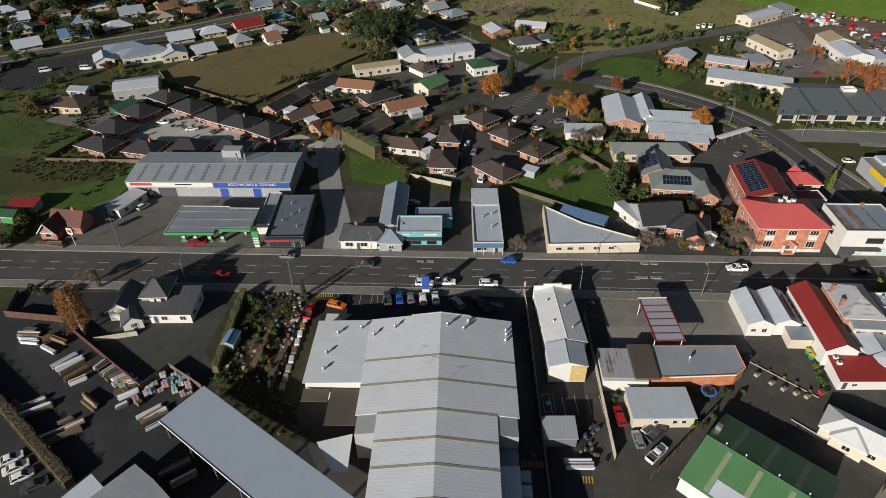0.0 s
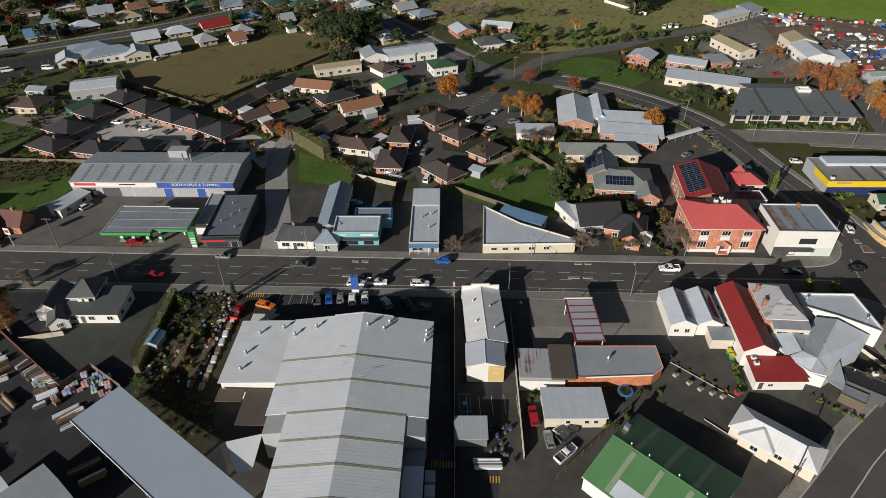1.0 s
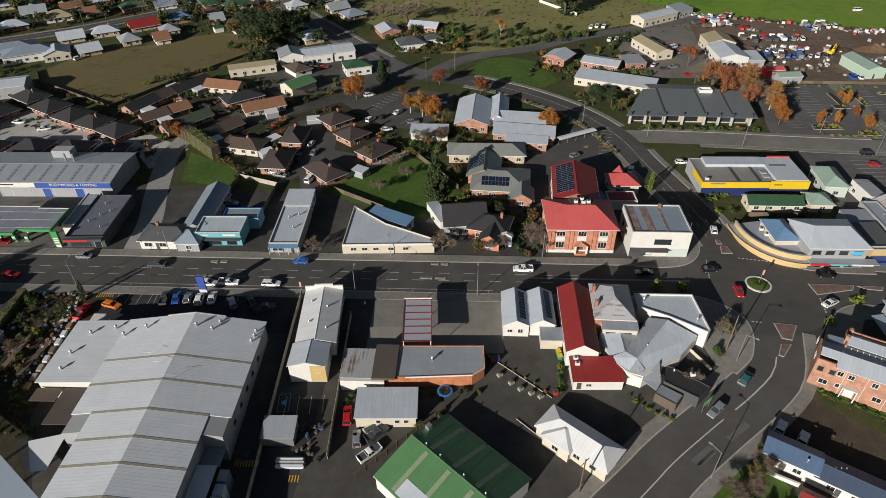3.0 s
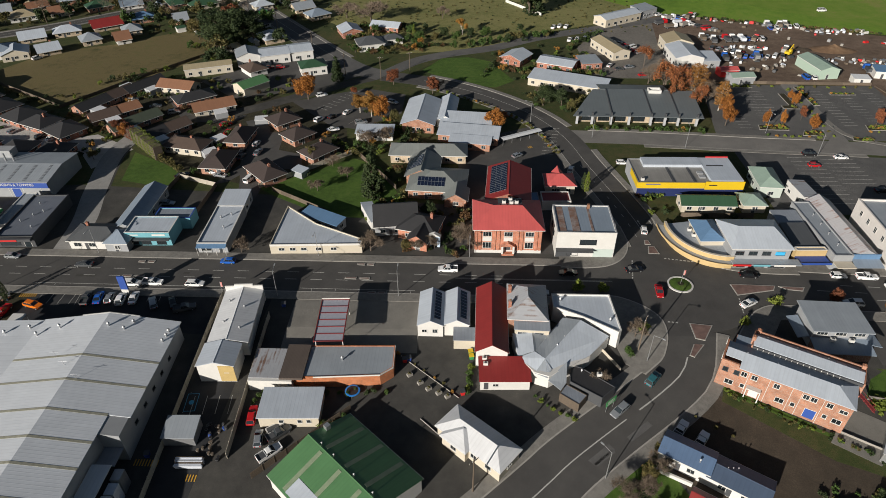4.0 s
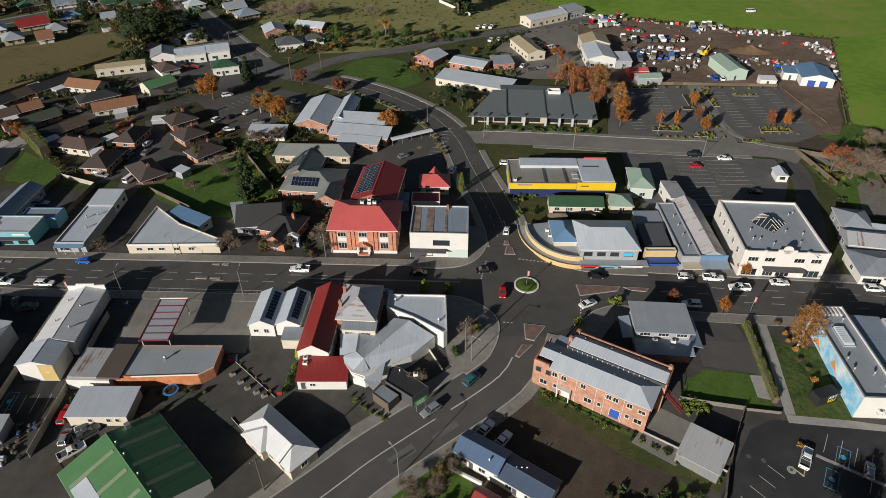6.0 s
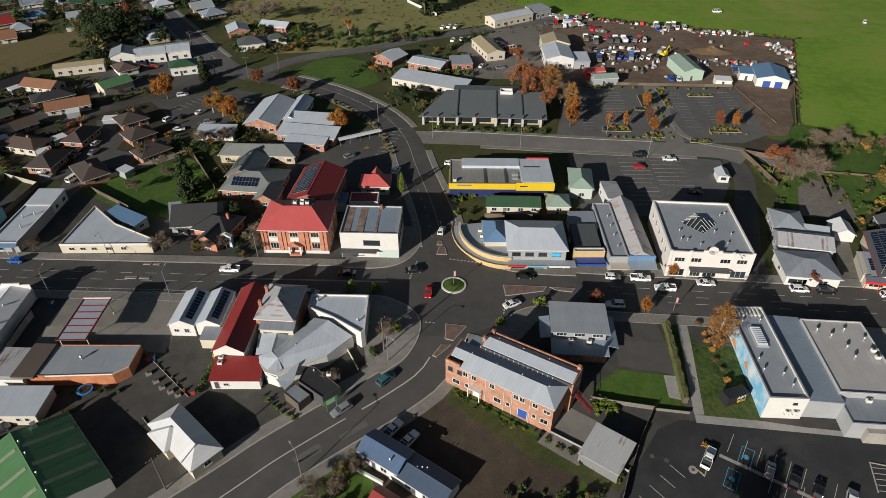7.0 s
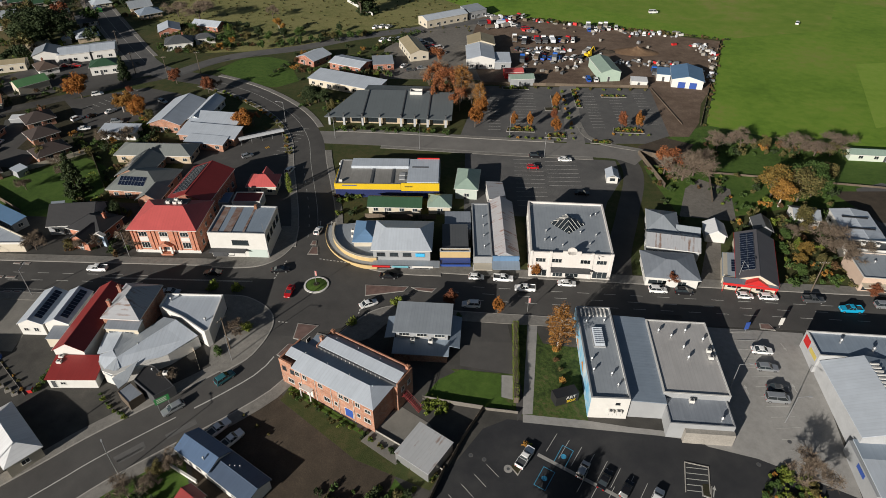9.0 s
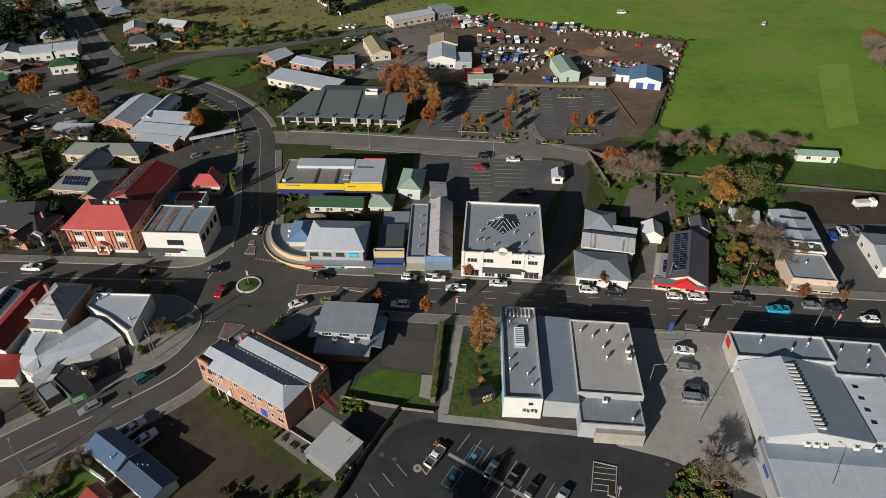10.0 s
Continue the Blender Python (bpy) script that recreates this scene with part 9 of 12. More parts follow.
        w_.tube((0, -0.122, 0), (0, 0.122, 0), 0.19, 0.19, STEEL, 10)
        CACHE["wheel"] = w_.mesh("wheel")
        l_ = MB()
        l_.box(-0.06, -0.2, -0.07, 0.06, 0.2, 0.07, LAMP)
        CACHE["headlight"] = l_.mesh("headlight")
        l_ = MB()
        l_.box(-0.05, -0.14, -0.12, 0.05, 0.14, 0.12, TAIL)
        CACHE["tail_light"] = l_.mesh("tail_light")
    for x in (-h + 0.85, h - 0.82):
        for y in (-W / 2 + 0.1, W / 2 - 0.1):
            part("wheel", CACHE["wheel"], root, "", pose(x, y, 0.32))
    for y in (-W / 2 + 0.36, W / 2 - 0.36):
        part("headlight", CACHE["headlight"], root, "", pose(h - 0.06, y, nose - 0.1))
        part("tail_light", CACHE["tail_light"], root, "", pose(-h + 0.04, y, 0.74))
    return root


def car(kind, colour, x, y, rot=0.0):
    m = on_slope(x, y, 0.04, rot)
    if (kind, colour) not in CARS:
        CARS[kind, colour] = build_car(kind, colour)
        CARS[kind, colour].matrix_basis = m
        return CARS[kind, colour]
    return copy_thing(CARS[kind, colour], m)


# in front of the hardware store
for k, c, x, y, r in (("ute", "grey", -18.6, 113.6, 100), ("sedan", "blue", -15.8, 114.0, 100), ("hatch", "silver", -13.0, 114.0, 98), ("suv", "white", -10.0, 113.7, 98), ("sedan", "white", -7.0, 114.2, 98), ("wagon", "silver", -1.5, 112.5, 120), ("suv", "black", 3.3, 112.8, 120), ("ute", "grey", 6.9, 111.0, 20), ("suv", "white", -10.0, 119.8, 0), ("ute", "white", -4.8, 120.3, 0), ("wagon", "white", 6.1, 120.2, 0), ("wagon", "orange", -30.6, 110.9, -15), ("hatch", "silver", -47.2, 130.0, 0), ("hatch", "blue", 11.6, 129.6, 180)):
    car(k, c, x, y, r)
# along the kerb and moving lanes
for k, c, x, y, r in (("suv", "white", 215.5, 125.4, -2), ("suv", "black", 221.9, 125.0, -2), ("hatch", "white", 236.7, 124.0, -2), ("wagon", "white", 242.3, 123.8, -2), ("ute", "grey", 253.0, 123.2, -2), ("suv", "silver", 269.6, 121.8, -2), ("sedan", "black", 275.2, 121.5, -2), ("hatch", "white", 169.7, 128.6, -2), ("ute", "white", 176.6, 128.3, -2), ("sedan", "white", 192.8, 127.0, -2), ("ute", "white", 182.0, 124.6, 178), ("ute", "cyan", 260.7, 120.0, 178), ("hatch", "white", 281.5, 117.6, 178),
                      ("ute", "white", 70.0, 128.0, 180), ("sedan", "black", 101.0, 127.6, 180), ("hatch", "white", 124.7, 147.5, 80), ("sedan", "black", 118.2, 129.5, 10), ("sedan", "red", 122.7, 121.0, -95), ("sedan", "white", 143.2, 117.2, 30), ("suv", "white", 168.4, 118.0, 178), ("sedan", "black", 147.0, 128.2, -2), ("sedan", "silver", 93.0, 119.6, 0),
                      ("sedan", "red", -62.5, 121.6, 0), ("sedan", "grey", -26.0, 127.0, 180), ("suv", "teal", 115.0, 93.2, 48), ("wagon", "silver", 106.6, 85.2, 222), ("hatch", "red", 131.0, 146.0, -80)):
    car(k, c, x, y, r)
# car parks
for k, c, x, y, r in (("hatch", "red", 188.6, 186.6, 0), ("sedan", "white", 199.8, 192.3, 0), ("suv", "black", 190.2, 194.4, 0), ("sedan", "black", 202.6, 171.0, 0), ("sedan", "white", 234.1, 105.4, -4), ("wagon", "silver", 233.6, 100.6, -4), ("sedan", "grey", 233.9, 95.0, -4), ("van", "silver", 232.9, 92.4, -4),
                      ("ute", "white", 179.1, 76.8, 58), ("hatch", "silver", 190.0, 74.6, 60), ("sedan", "black", 193.9, 72.8, 58), ("hatch", "black", 197.6, 71.0, 58), ("suv", "white", 202.8, 69.4, 58), ("ute", "white", 117.6, 80.8, 52), ("ute", "white", 121.0, 78.4, 52),
                      ("wagon", "red", 31.6, 81.4, 96), ("hatch", "silver", 34.3, 76.2, 98), ("ute", "grey", 38.0, 77.6, 40), ("ute", "white", 37.2, 73.2, 42), ("sedan", "white", -86.5, 68.3, 35), ("sedan", "white", -84.4, 66.6, 35), ("hatch", "white", -82.2, 64.9, 35), ("sedan", "grey", -78.9, 63.2, 35),
                      ("sedan", "black", -48.6, 219, 30), ("van", "white", -9.3, 176.5, -15), ("sedan", "silver", -5.3, 174.4, -15), ("hatch", "black", -2.9, 191, 80), ("sedan", "grey", -2.2, 187, 80), ("wagon", "silver", -16.0, 157.2, 0), ("sedan", "red", -15.6, 211.7, 30), ("suv", "silver", 34.7, 214.8, 20), ("sedan", "white", 25.3, 208.4, 20), ("sedan", "black", -17.7, 173.8, 40),
                      ("sedan", "white", -113.8, 210.9, 0), ("wagon", "grey", -104.8, 216.8, 70), ("van", "white", -86.3, 207.3, 40), ("van", "white", -171.1, 265.5, 10), ("hatch", "white", -96.4, 153.0, 60), ("suv", "white", -125.9, 278.4, 60), ("sedan", "red", -14.7, 269.7, 20), ("hatch", "red", -9.6, 269.9, 20),
                      ("suv", "black", 132.3, 181.5, 75), ("hatch", "white", 126.0, 186.5, 0), ("sedan", "white", 137.6, 276, 60), ("sedan", "grey", 140.8, 271.5, 20), ("sedan", "silver", 145.6, 273.9, 20), ("sedan", "red", 149.9, 265, 20), ("sedan", "red", 155.2, 263.4, 20), ("suv", "white", 162.7, 267.6, 20),
                      ("ute", "white", 118.0, 329.5, 70), ("ute", "white", 121.3, 331.2, 70), ("ute", "white", 124.6, 330.6, 70), ("ute", "white", 123.9, 310, 70), ("sedan", "white", 127.8, 311.8, 70), ("suv", "silver", 131.7, 312.5, 70), ("suv", "blue", 288.0, 152.0, 80), ("sedan", "white", 292.0, 154.5, 85), ("sedan", "silver", 296.0, 154.8, 85), ("suv", "white", 340, 346, 60), ("van", "white", 268, 362, 10), ("sedan", "red", -73.5, 135.5, 20)):
    car(k, c, x, y, r)
# round the units and the health centre
for k, c, x, y, r in (("sedan", "white", -101, 205.5, 20), ("hatch", "silver", -92, 203.5, 70), ("suv", "black", -79, 199.6, 60), ("sedan", "white", -74.5, 198.2, 60), ("hatch", "white", -60, 232.6, 30), ("sedan", "grey", -48.5, 227, 24), ("suv", "silver", -39, 221.6, 24), ("hatch", "white", -66.5, 206, 24), ("sedan", "red", -12.4, 205.6, 70), ("hatch", "white", 0.4, 196.5, 80), ("sedan", "silver", 2.6, 190.2, 80), ("van", "white", 5, 172, 75), ("suv", "white", 18.5, 216.6, 60), ("hatch", "black", 23.0, 219.2, 60), ("sedan", "white", 28.2, 223.4, 60), ("suv", "white", 15, 239.5, 30), ("wagon", "silver", 44.6, 233.4, -30), ("van", "white", -188, 262.4, 30), ("hatch", "silver", 91.5, 190.4, 38), ("suv", "white", 108.4, 181.2, 75)):
    car(k, c, x, y, r)
# rows at the depot and storage yard
random.seed(4)
for x, y, dx, dy, n, r in ((174, 356, 3.0, -3.4, 4, 40), (186, 346, 3.2, 1.6, 4, 60), (190, 336, 2.8, -3, 4, 20), (192, 316, 3.2, -0.4, 9, 85), (190, 300, 2.6, -2.0, 5, 50), (198, 288, 3.4, 0.2, 7, 60), (218, 263.4, 3.2, 0, 2, 90), (228, 330, 3.6, 0.8, 5, 80), (141, 310, 2.8, -2.6, 5, 40), (146, 300, 2.6, -2.4, 4, 40)):
    for i in range(n):
        car(random.choice(["ute", "van", "suv", "sedan", "ute"]), random.choice(["white", "white", "white", "red", "silver", "blue", "grey", "white", "silver"]), x + dx * i, y + dy * i, r + random.uniform(-8, 8))


# ---- trees, hedges, shrubs ----
def leaf_mat(key, cols):
    """Leaf colour, different for each leaf clump and each plant."""
    m = bpy.data.materials.new(key)
    m.use_nodes = True
    n, l = m.node_tree.nodes, m.node_tree.links
    b = n["Principled BSDF"]
    b.inputs["Roughness"].default_value = 0.75
    b.inputs["Specular IOR Level"].default_value = 0.25
    geo = n.new("ShaderNodeNewGeometry")
    oi = n.new("ShaderNodeObjectInfo")
    add = n.new("ShaderNodeMath")
    add.operation = "MULTIPLY_ADD"
    l.new(oi.outputs["Random"], add.inputs[0])
    add.inputs[1].default_value = 0.35
    mul = n.new("ShaderNodeMath")
    mul.operation = "MULTIPLY"
    mul.inputs[1].default_value = 0.65
    l.new(geo.outputs["Random Per Island"], mul.inputs[0])
    l.new(mul.outputs[0], add.inputs[2])
    ramp = n.new("ShaderNodeValToRGB")
    el = ramp.color_ramp.elements
    while len(el) < len(cols):
        el.new(0.5)
    for i, (e, c) in enumerate(zip(el, cols)):
        e.position, e.color = i / (len(cols) - 1), (*c, 1)
    l.new(add.outputs[0], ramp.inputs[0])
    l.new(ramp.outputs[0], b.inputs["Base Color"])
    return m


BARK = mat("bark", (0.11, 0.085, 0.065), 0.95, grain=0.3, gscale=5)
PALEBARK = mat("pale_bark", (0.4, 0.37, 0.33), 0.9, grain=0.3, gscale=5)
TWIG = mat("twig", (0.155, 0.118, 0.085), 0.95, grain=0.2, gscale=5)
L_GREEN = leaf_mat("leaf_green", [(0.025, 0.05, 0.012), (0.05, 0.09, 0.02), (0.08, 0.12, 0.03)])
L_DARK = leaf_mat("leaf_dark", [(0.016, 0.028, 0.011), (0.034, 0.052, 0.019), (0.06, 0.08, 0.028)])
L_LIME = leaf_mat("leaf_lime", [(0.07, 0.1, 0.015), (0.13, 0.17, 0.025), (0.2, 0.22, 0.04)])
L_ORANGE = leaf_mat("leaf_orange", [(0.13, 0.048, 0.014), (0.26, 0.098, 0.02), (0.4, 0.17, 0.035)])
L_RUSTY = leaf_mat("leaf_russet", [(0.08, 0.032, 0.018), (0.16, 0.055, 0.026), (0.26, 0.088, 0.034)])
L_BROWN = leaf_mat("leaf_dull_brown", [(0.05, 0.032, 0.016), (0.1, 0.058, 0.026), (0.17, 0.095, 0.04)])
L_GOLD = leaf_mat("leaf_gold", [(0.17, 0.08, 0.02), (0.3, 0.15, 0.03), (0.44, 0.24, 0.055)])
L_OLIVE = leaf_mat("leaf_olive", [(0.06, 0.06, 0.02), (0.1, 0.09, 0.03), (0.15, 0.11, 0.04)])


def leaves(mb, centre, radius, n, size, m, rng, squash=0.8, shell=0.55):
    """A clump of small bent leaf sprays, thicker towards its skin."""
    for _ in range(n):
        d = Vector((rng.gauss(0, 1), rng.gauss(0, 1), rng.gauss(0, 1))).normalized()
        r = radius * (shell + (1 - shell) * rng.random()) * (0.8 + 0.4 * rng.random())
        p = Vector(centre) + Vector((d.x * r, d.y * r, d.z * r * squash))
        a = Vector((rng.gauss(0, 1), rng.gauss(0, 1), rng.gauss(0, 0.7))).normalized()
        c = a.cross(d if abs(a.dot(d)) < 0.9 else Vector((0, 0, 1))).normalized()
        s = size * rng.uniform(0.6, 1.3)
        nn = a.cross(c) * s * 0.25
        mb.add([p - a * s, p - c * s * 0.6 + nn, p + a * s, p + c * s * 0.6 + nn], [(0, 1, 2), (0, 2, 3)], m)


def limb(mb, p, d, length, r, depth, rng, m, tips, spread=0.6, kids=3):
    q = p + d * length
    mb.tube(p, q, r, r * 0.62, m, 5 if depth > 1 else 4)
    if depth == 0:
        tips.append(q)
        return
    for _ in range(kids):
        e = (d + Vector((rng.gauss(0, spread), rng.gauss(0, spread), rng.gauss(0.1, spread * 0.5)))).normalized()
        limb(mb, p.lerp(q, rng.uniform(0.6, 1.0)), e, length * rng.uniform(0.55, 0.8), r * 0.55, depth - 1, rng, m, tips, spread, kids)


def make_tree(kind, leafm, seed, label, category="tree", dens=1.0, bark=None):
    """Unit tree about 1 m high per scale step: built 8 m high, scaled when placed."""
    rng = random.Random(seed)
    root = new("tree")
    tagged(root, label, category)
    t = MB()
    tips = []
    bark = bark or BARK
    if kind == "round":
        limb(t, Vector((0, 0, -0.3)), Vector((rng.uniform(-0.05, 0.05), rng.uniform(-0.05, 0.05), 1)).normalized(), 3.0, 0.2, 3, rng, bark, tips, 0.55, 3)
        c = MB()
        for q in tips:
            leaves(c, q, 1.0, int(62 * dens), 0.19, leafm, rng)
        for _ in range(26):
            a = rng.uniform(0, 6.28)
            rr = rng.uniform(0.3, 2.4)
            leaves(c, (rr * math.cos(a), rr * math.sin(a), rng.uniform(2.6, 7.3 - rr * 0.6)), rng.uniform(0.7, 1.2), int(88 * dens), 0.2, leafm, rng)
    elif kind == "sparse":
        limb(t, Vector((0, 0, -0.3)), Vector((0.03, 0, 1)).normalized(), 3.2, 0.17, 4, rng, bark, tips, 0.4, 3)
        c = MB()
        for q in tips:
            leaves(c, q - Vector((0, 0, 0.3)), 0.8, int(13 * dens), 0.2, leafm, rng, 1.3, 0.2)
    elif kind == "airy":  # one straight stem with hanging sprays of fine leaves
        t.tube((0, 0, -0.3), (0.1, 0.05, 7.6), 0.14, 0.02, bark, 7)
        c = MB()
        for i in range(54):
            z = 1.4 + 6.2 * i / 54
            a = i * 2.4 + rng.uniform(-0.4, 0.4)
            run = (0.35 + 1.55 * math.sin(min(1, (8.2 - z) / 4.6) * 1.5)) * rng.uniform(0.6, 1.05)
            tip = Vector((run * math.cos(a), run * math.sin(a), z + run * 0.55))
            t.tube((0.05, 0.02, z), tip, 0.035, 0.01, bark, 4)
            for k in (0.35, 0.6, 0.85, 1.0):
                leaves(c, Vector((0.05, 0.02, z)).lerp(tip, k) - Vector((0, 0, 0.25 * k)), 0.42, 30, 0.085, leafm, rng, 1.3, 0.1)
    elif kind == "bare":
        limb(t, Vector((0, 0, -0.3)), Vector((0.03, 0.02, 1)).normalized(), 2.4, 0.19, 4, rng, bark, tips, 0.6, 4)
        c = MB()
        for q in tips[::1]:
            for _ in range(7):
                d = Vector((rng.gauss(0, 1), rng.gauss(0, 1), rng.gauss(0.6, 0.7))).normalized()
                c.tube(q, q + d * rng.uniform(0.5, 1.1), 0.028, 0.012, TWIG, 3)
    elif kind == "conifer":
        t.tube((0, 0, -0.3), (0, 0, 7.6), 0.22, 0.03, bark, 7)
        c = MB()
        z = 0.7
        while z < 7.9:
            rad = 2.5 * (1 - z / 8.2) ** 0.75
            for k in range(max(5, int(rad * 8))):
                a = rng.uniform(0, 6.28)
                rr = rad * rng.uniform(0.35, 1.0)
                leaves(c, (rr * math.cos(a), rr * math.sin(a), z - rr * 0.25), 0.5, int(28 * dens), 0.21, leafm, rng, 0.7, 0.3)
            z += 0.42
    elif kind == "column":
        t.tube((0, 0, -0.3), (0, 0, 6.5), 0.14, 0.03, bark, 6)
        c = MB()
        z = 0.5
        while z < 8:
            rad = 1.0 * math.sin(min(1, (z + 0.8) / 2.6) * 1.57) * (1 if z < 5 else max(0.1, (8.2 - z) / 3.2))
            for k in range(7):
                a = rng.uniform(0, 6.28)
                leaves(c, (rad * 0.7 * math.cos(a), rad * 0.7 * math.sin(a), z), 0.4, int(12 * dens), 0.14, leafm, rng, 1.2, 0.3)
            z += 0.35
    else:  # shrub: many short stems, built 2 m high
        for _ in range(6):
            limb(t, Vector((rng.uniform(-0.2, 0.2), rng.uniform(-0.2, 0.2), -0.1)), Vector((rng.gauss(0, 0.4), rng.gauss(0, 0.4), 1)).normalized(), 0.7, 0.04, 1, rng, bark, tips, 0.6, 3)
        c = MB()
        for q in tips:
            leaves(c, q, 0.5, int(16 * dens), 0.17, leafm, rng)
        for _ in range(7):
            a = rng.uniform(0, 6.28)
            rr = rng.uniform(0.1, 0.75)
            leaves(c, (rr * math.cos(a), rr * math.sin(a), rng.uniform(0.35, 1.4)), rng.uniform(0.35, 0.6), int(40 * dens), 0.17, leafm, rng)
    part("trunk", t, root)
    part("crown", c, root)
    root["unit"] = 2.0 if kind == "shrub" else 8.0
    return root


PLANTS = {
    "orange": make_tree("round", L_ORANGE, 11, "autumn tree with a full orange-brown crown", dens=1.5), "russet": make_tree("round", L_RUSTY, 12, "autumn tree with a russet red crown", dens=1.5), "gold": make_tree("sparse", L_GOLD, 13, "birch with thin golden autumn leaves", dens=4.5, bark=PALEBARK), "airy": make_tree("airy", leaf_mat("leaf_airy", [(0.14, 0.06, 0.018), (0.24, 0.11, 0.028), (0.36, 0.18, 0.045)]), 41, "airy birch with fine orange-brown leaves", bark=PALEBARK), "birch": make_tree("round", leaf_mat("leaf_brown_gold", [(0.13, 0.065, 0.018), (0.22, 0.11, 0.025), (0.33, 0.18, 0.04)]), 33, "tall birch with brown-gold autumn leaves", dens=1.1, bark=PALEBARK), "fullgold": make_tree("round", leaf_mat("leaf_olive_gold", [(0.08, 0.07, 0.02), (0.17, 0.11, 0.026), (0.27, 0.16, 0.035)]), 31, "broad autumn tree with a brown-gold crown", dens=0.8),
    "redsparse": make_tree("sparse", leaf_mat("leaf_red", [(0.13, 0.045, 0.021), (0.22, 0.078, 0.03), (0.31, 0.125, 0.045)]), 14, "half-bare autumn tree with red leaves", dens=1.5), "green": make_tree("round", L_GREEN, 15, "leafy green garden tree"), "dark": make_tree("round", L_DARK, 16, "dense dark evergreen tree", dens=1.3), "olive": make_tree("round", L_OLIVE, 17, "olive brown garden tree", dens=0.8),
    "bare": make_tree("bare", None, 18, "bare winter tree with fine brown twigs"), "conifer": make_tree("conifer", L_DARK, 19, "tall dark conifer with a ragged outline"), "column": make_tree("column", L_DARK, 20, "narrow columnar dark green cypress"), "lime": make_tree("column", L_LIME, 21, "narrow yellow-green garden cypress tree"),
    "shrub": make_tree("shrub", L_GREEN, 22, "rounded green garden shrub", "shrub"), "darkshrub": make_tree("shrub", L_DARK, 23, "dark evergreen garden shrub", "shrub"), "limeshrub": make_tree("shrub", L_LIME, 24, "rounded yellow-green garden shrub", "shrub"), "rustshrub": make_tree("shrub", L_BROWN, 25, "reddish brown autumn shrub", "shrub"), "oliveshrub": make_tree("shrub", L_OLIVE, 26, "straggly olive brown shrub", "shrub"), "goldshrub": make_tree("shrub", L_GOLD, 27, "golden leaved autumn garden shrub", "shrub"),
}
USED = set()


def plant(kind, x, y, h, turn=None, fat=1.0):
    src = PLANTS[kind]
    k = h / src["unit"]
    m = pose(x, y, lie(x, y), 0, 0, turn if turn is not None else (x * 37 + y * 91) % 360) @ Matrix.Diagonal((k * fat, k * fat, k, 1))
    if kind not in USED:
        USED.add(kind)
        src.name = "shrub" if "shrub" in kind else "tree"
        src.matrix_basis = m
        return src
    s = src.scale.copy()
    o = copy_thing(src, Matrix.Identity(4))
    o.matrix_basis = m
    return o


FAR = []


def far_plant(kind, x, y, h):
    FAR.append((kind, x, y, h))


def clear(x, y, margin=0.6):
    """Off the roads and out of the houses."""
    if any((x - a) ** 2 + (y - b) ** 2 < (r * 0.72 + margin) ** 2 for a, b, r in HOUSES):
        return False
    for line, half in LINES:
        if any((x - q.x) ** 2 + (y - q.y) ** 2 < (half + 1.0 + margin) ** 2 for q in line):
            return False
    return True


LEAFY = {"shrub": L_GREEN, "darkshrub": L_DARK, "limeshrub": L_LIME, "rustshrub": L_BROWN, "oliveshrub": L_OLIVE, "goldshrub": L_GOLD, "green": L_GREEN, "dark": L_DARK, "olive": L_OLIVE, "bare": TWIG, "russet": L_RUSTY, "orange": L_ORANGE, "gold": L_GOLD, "lime": L_LIME, "conifer": L_DARK, "redsparse": L_RUSTY}


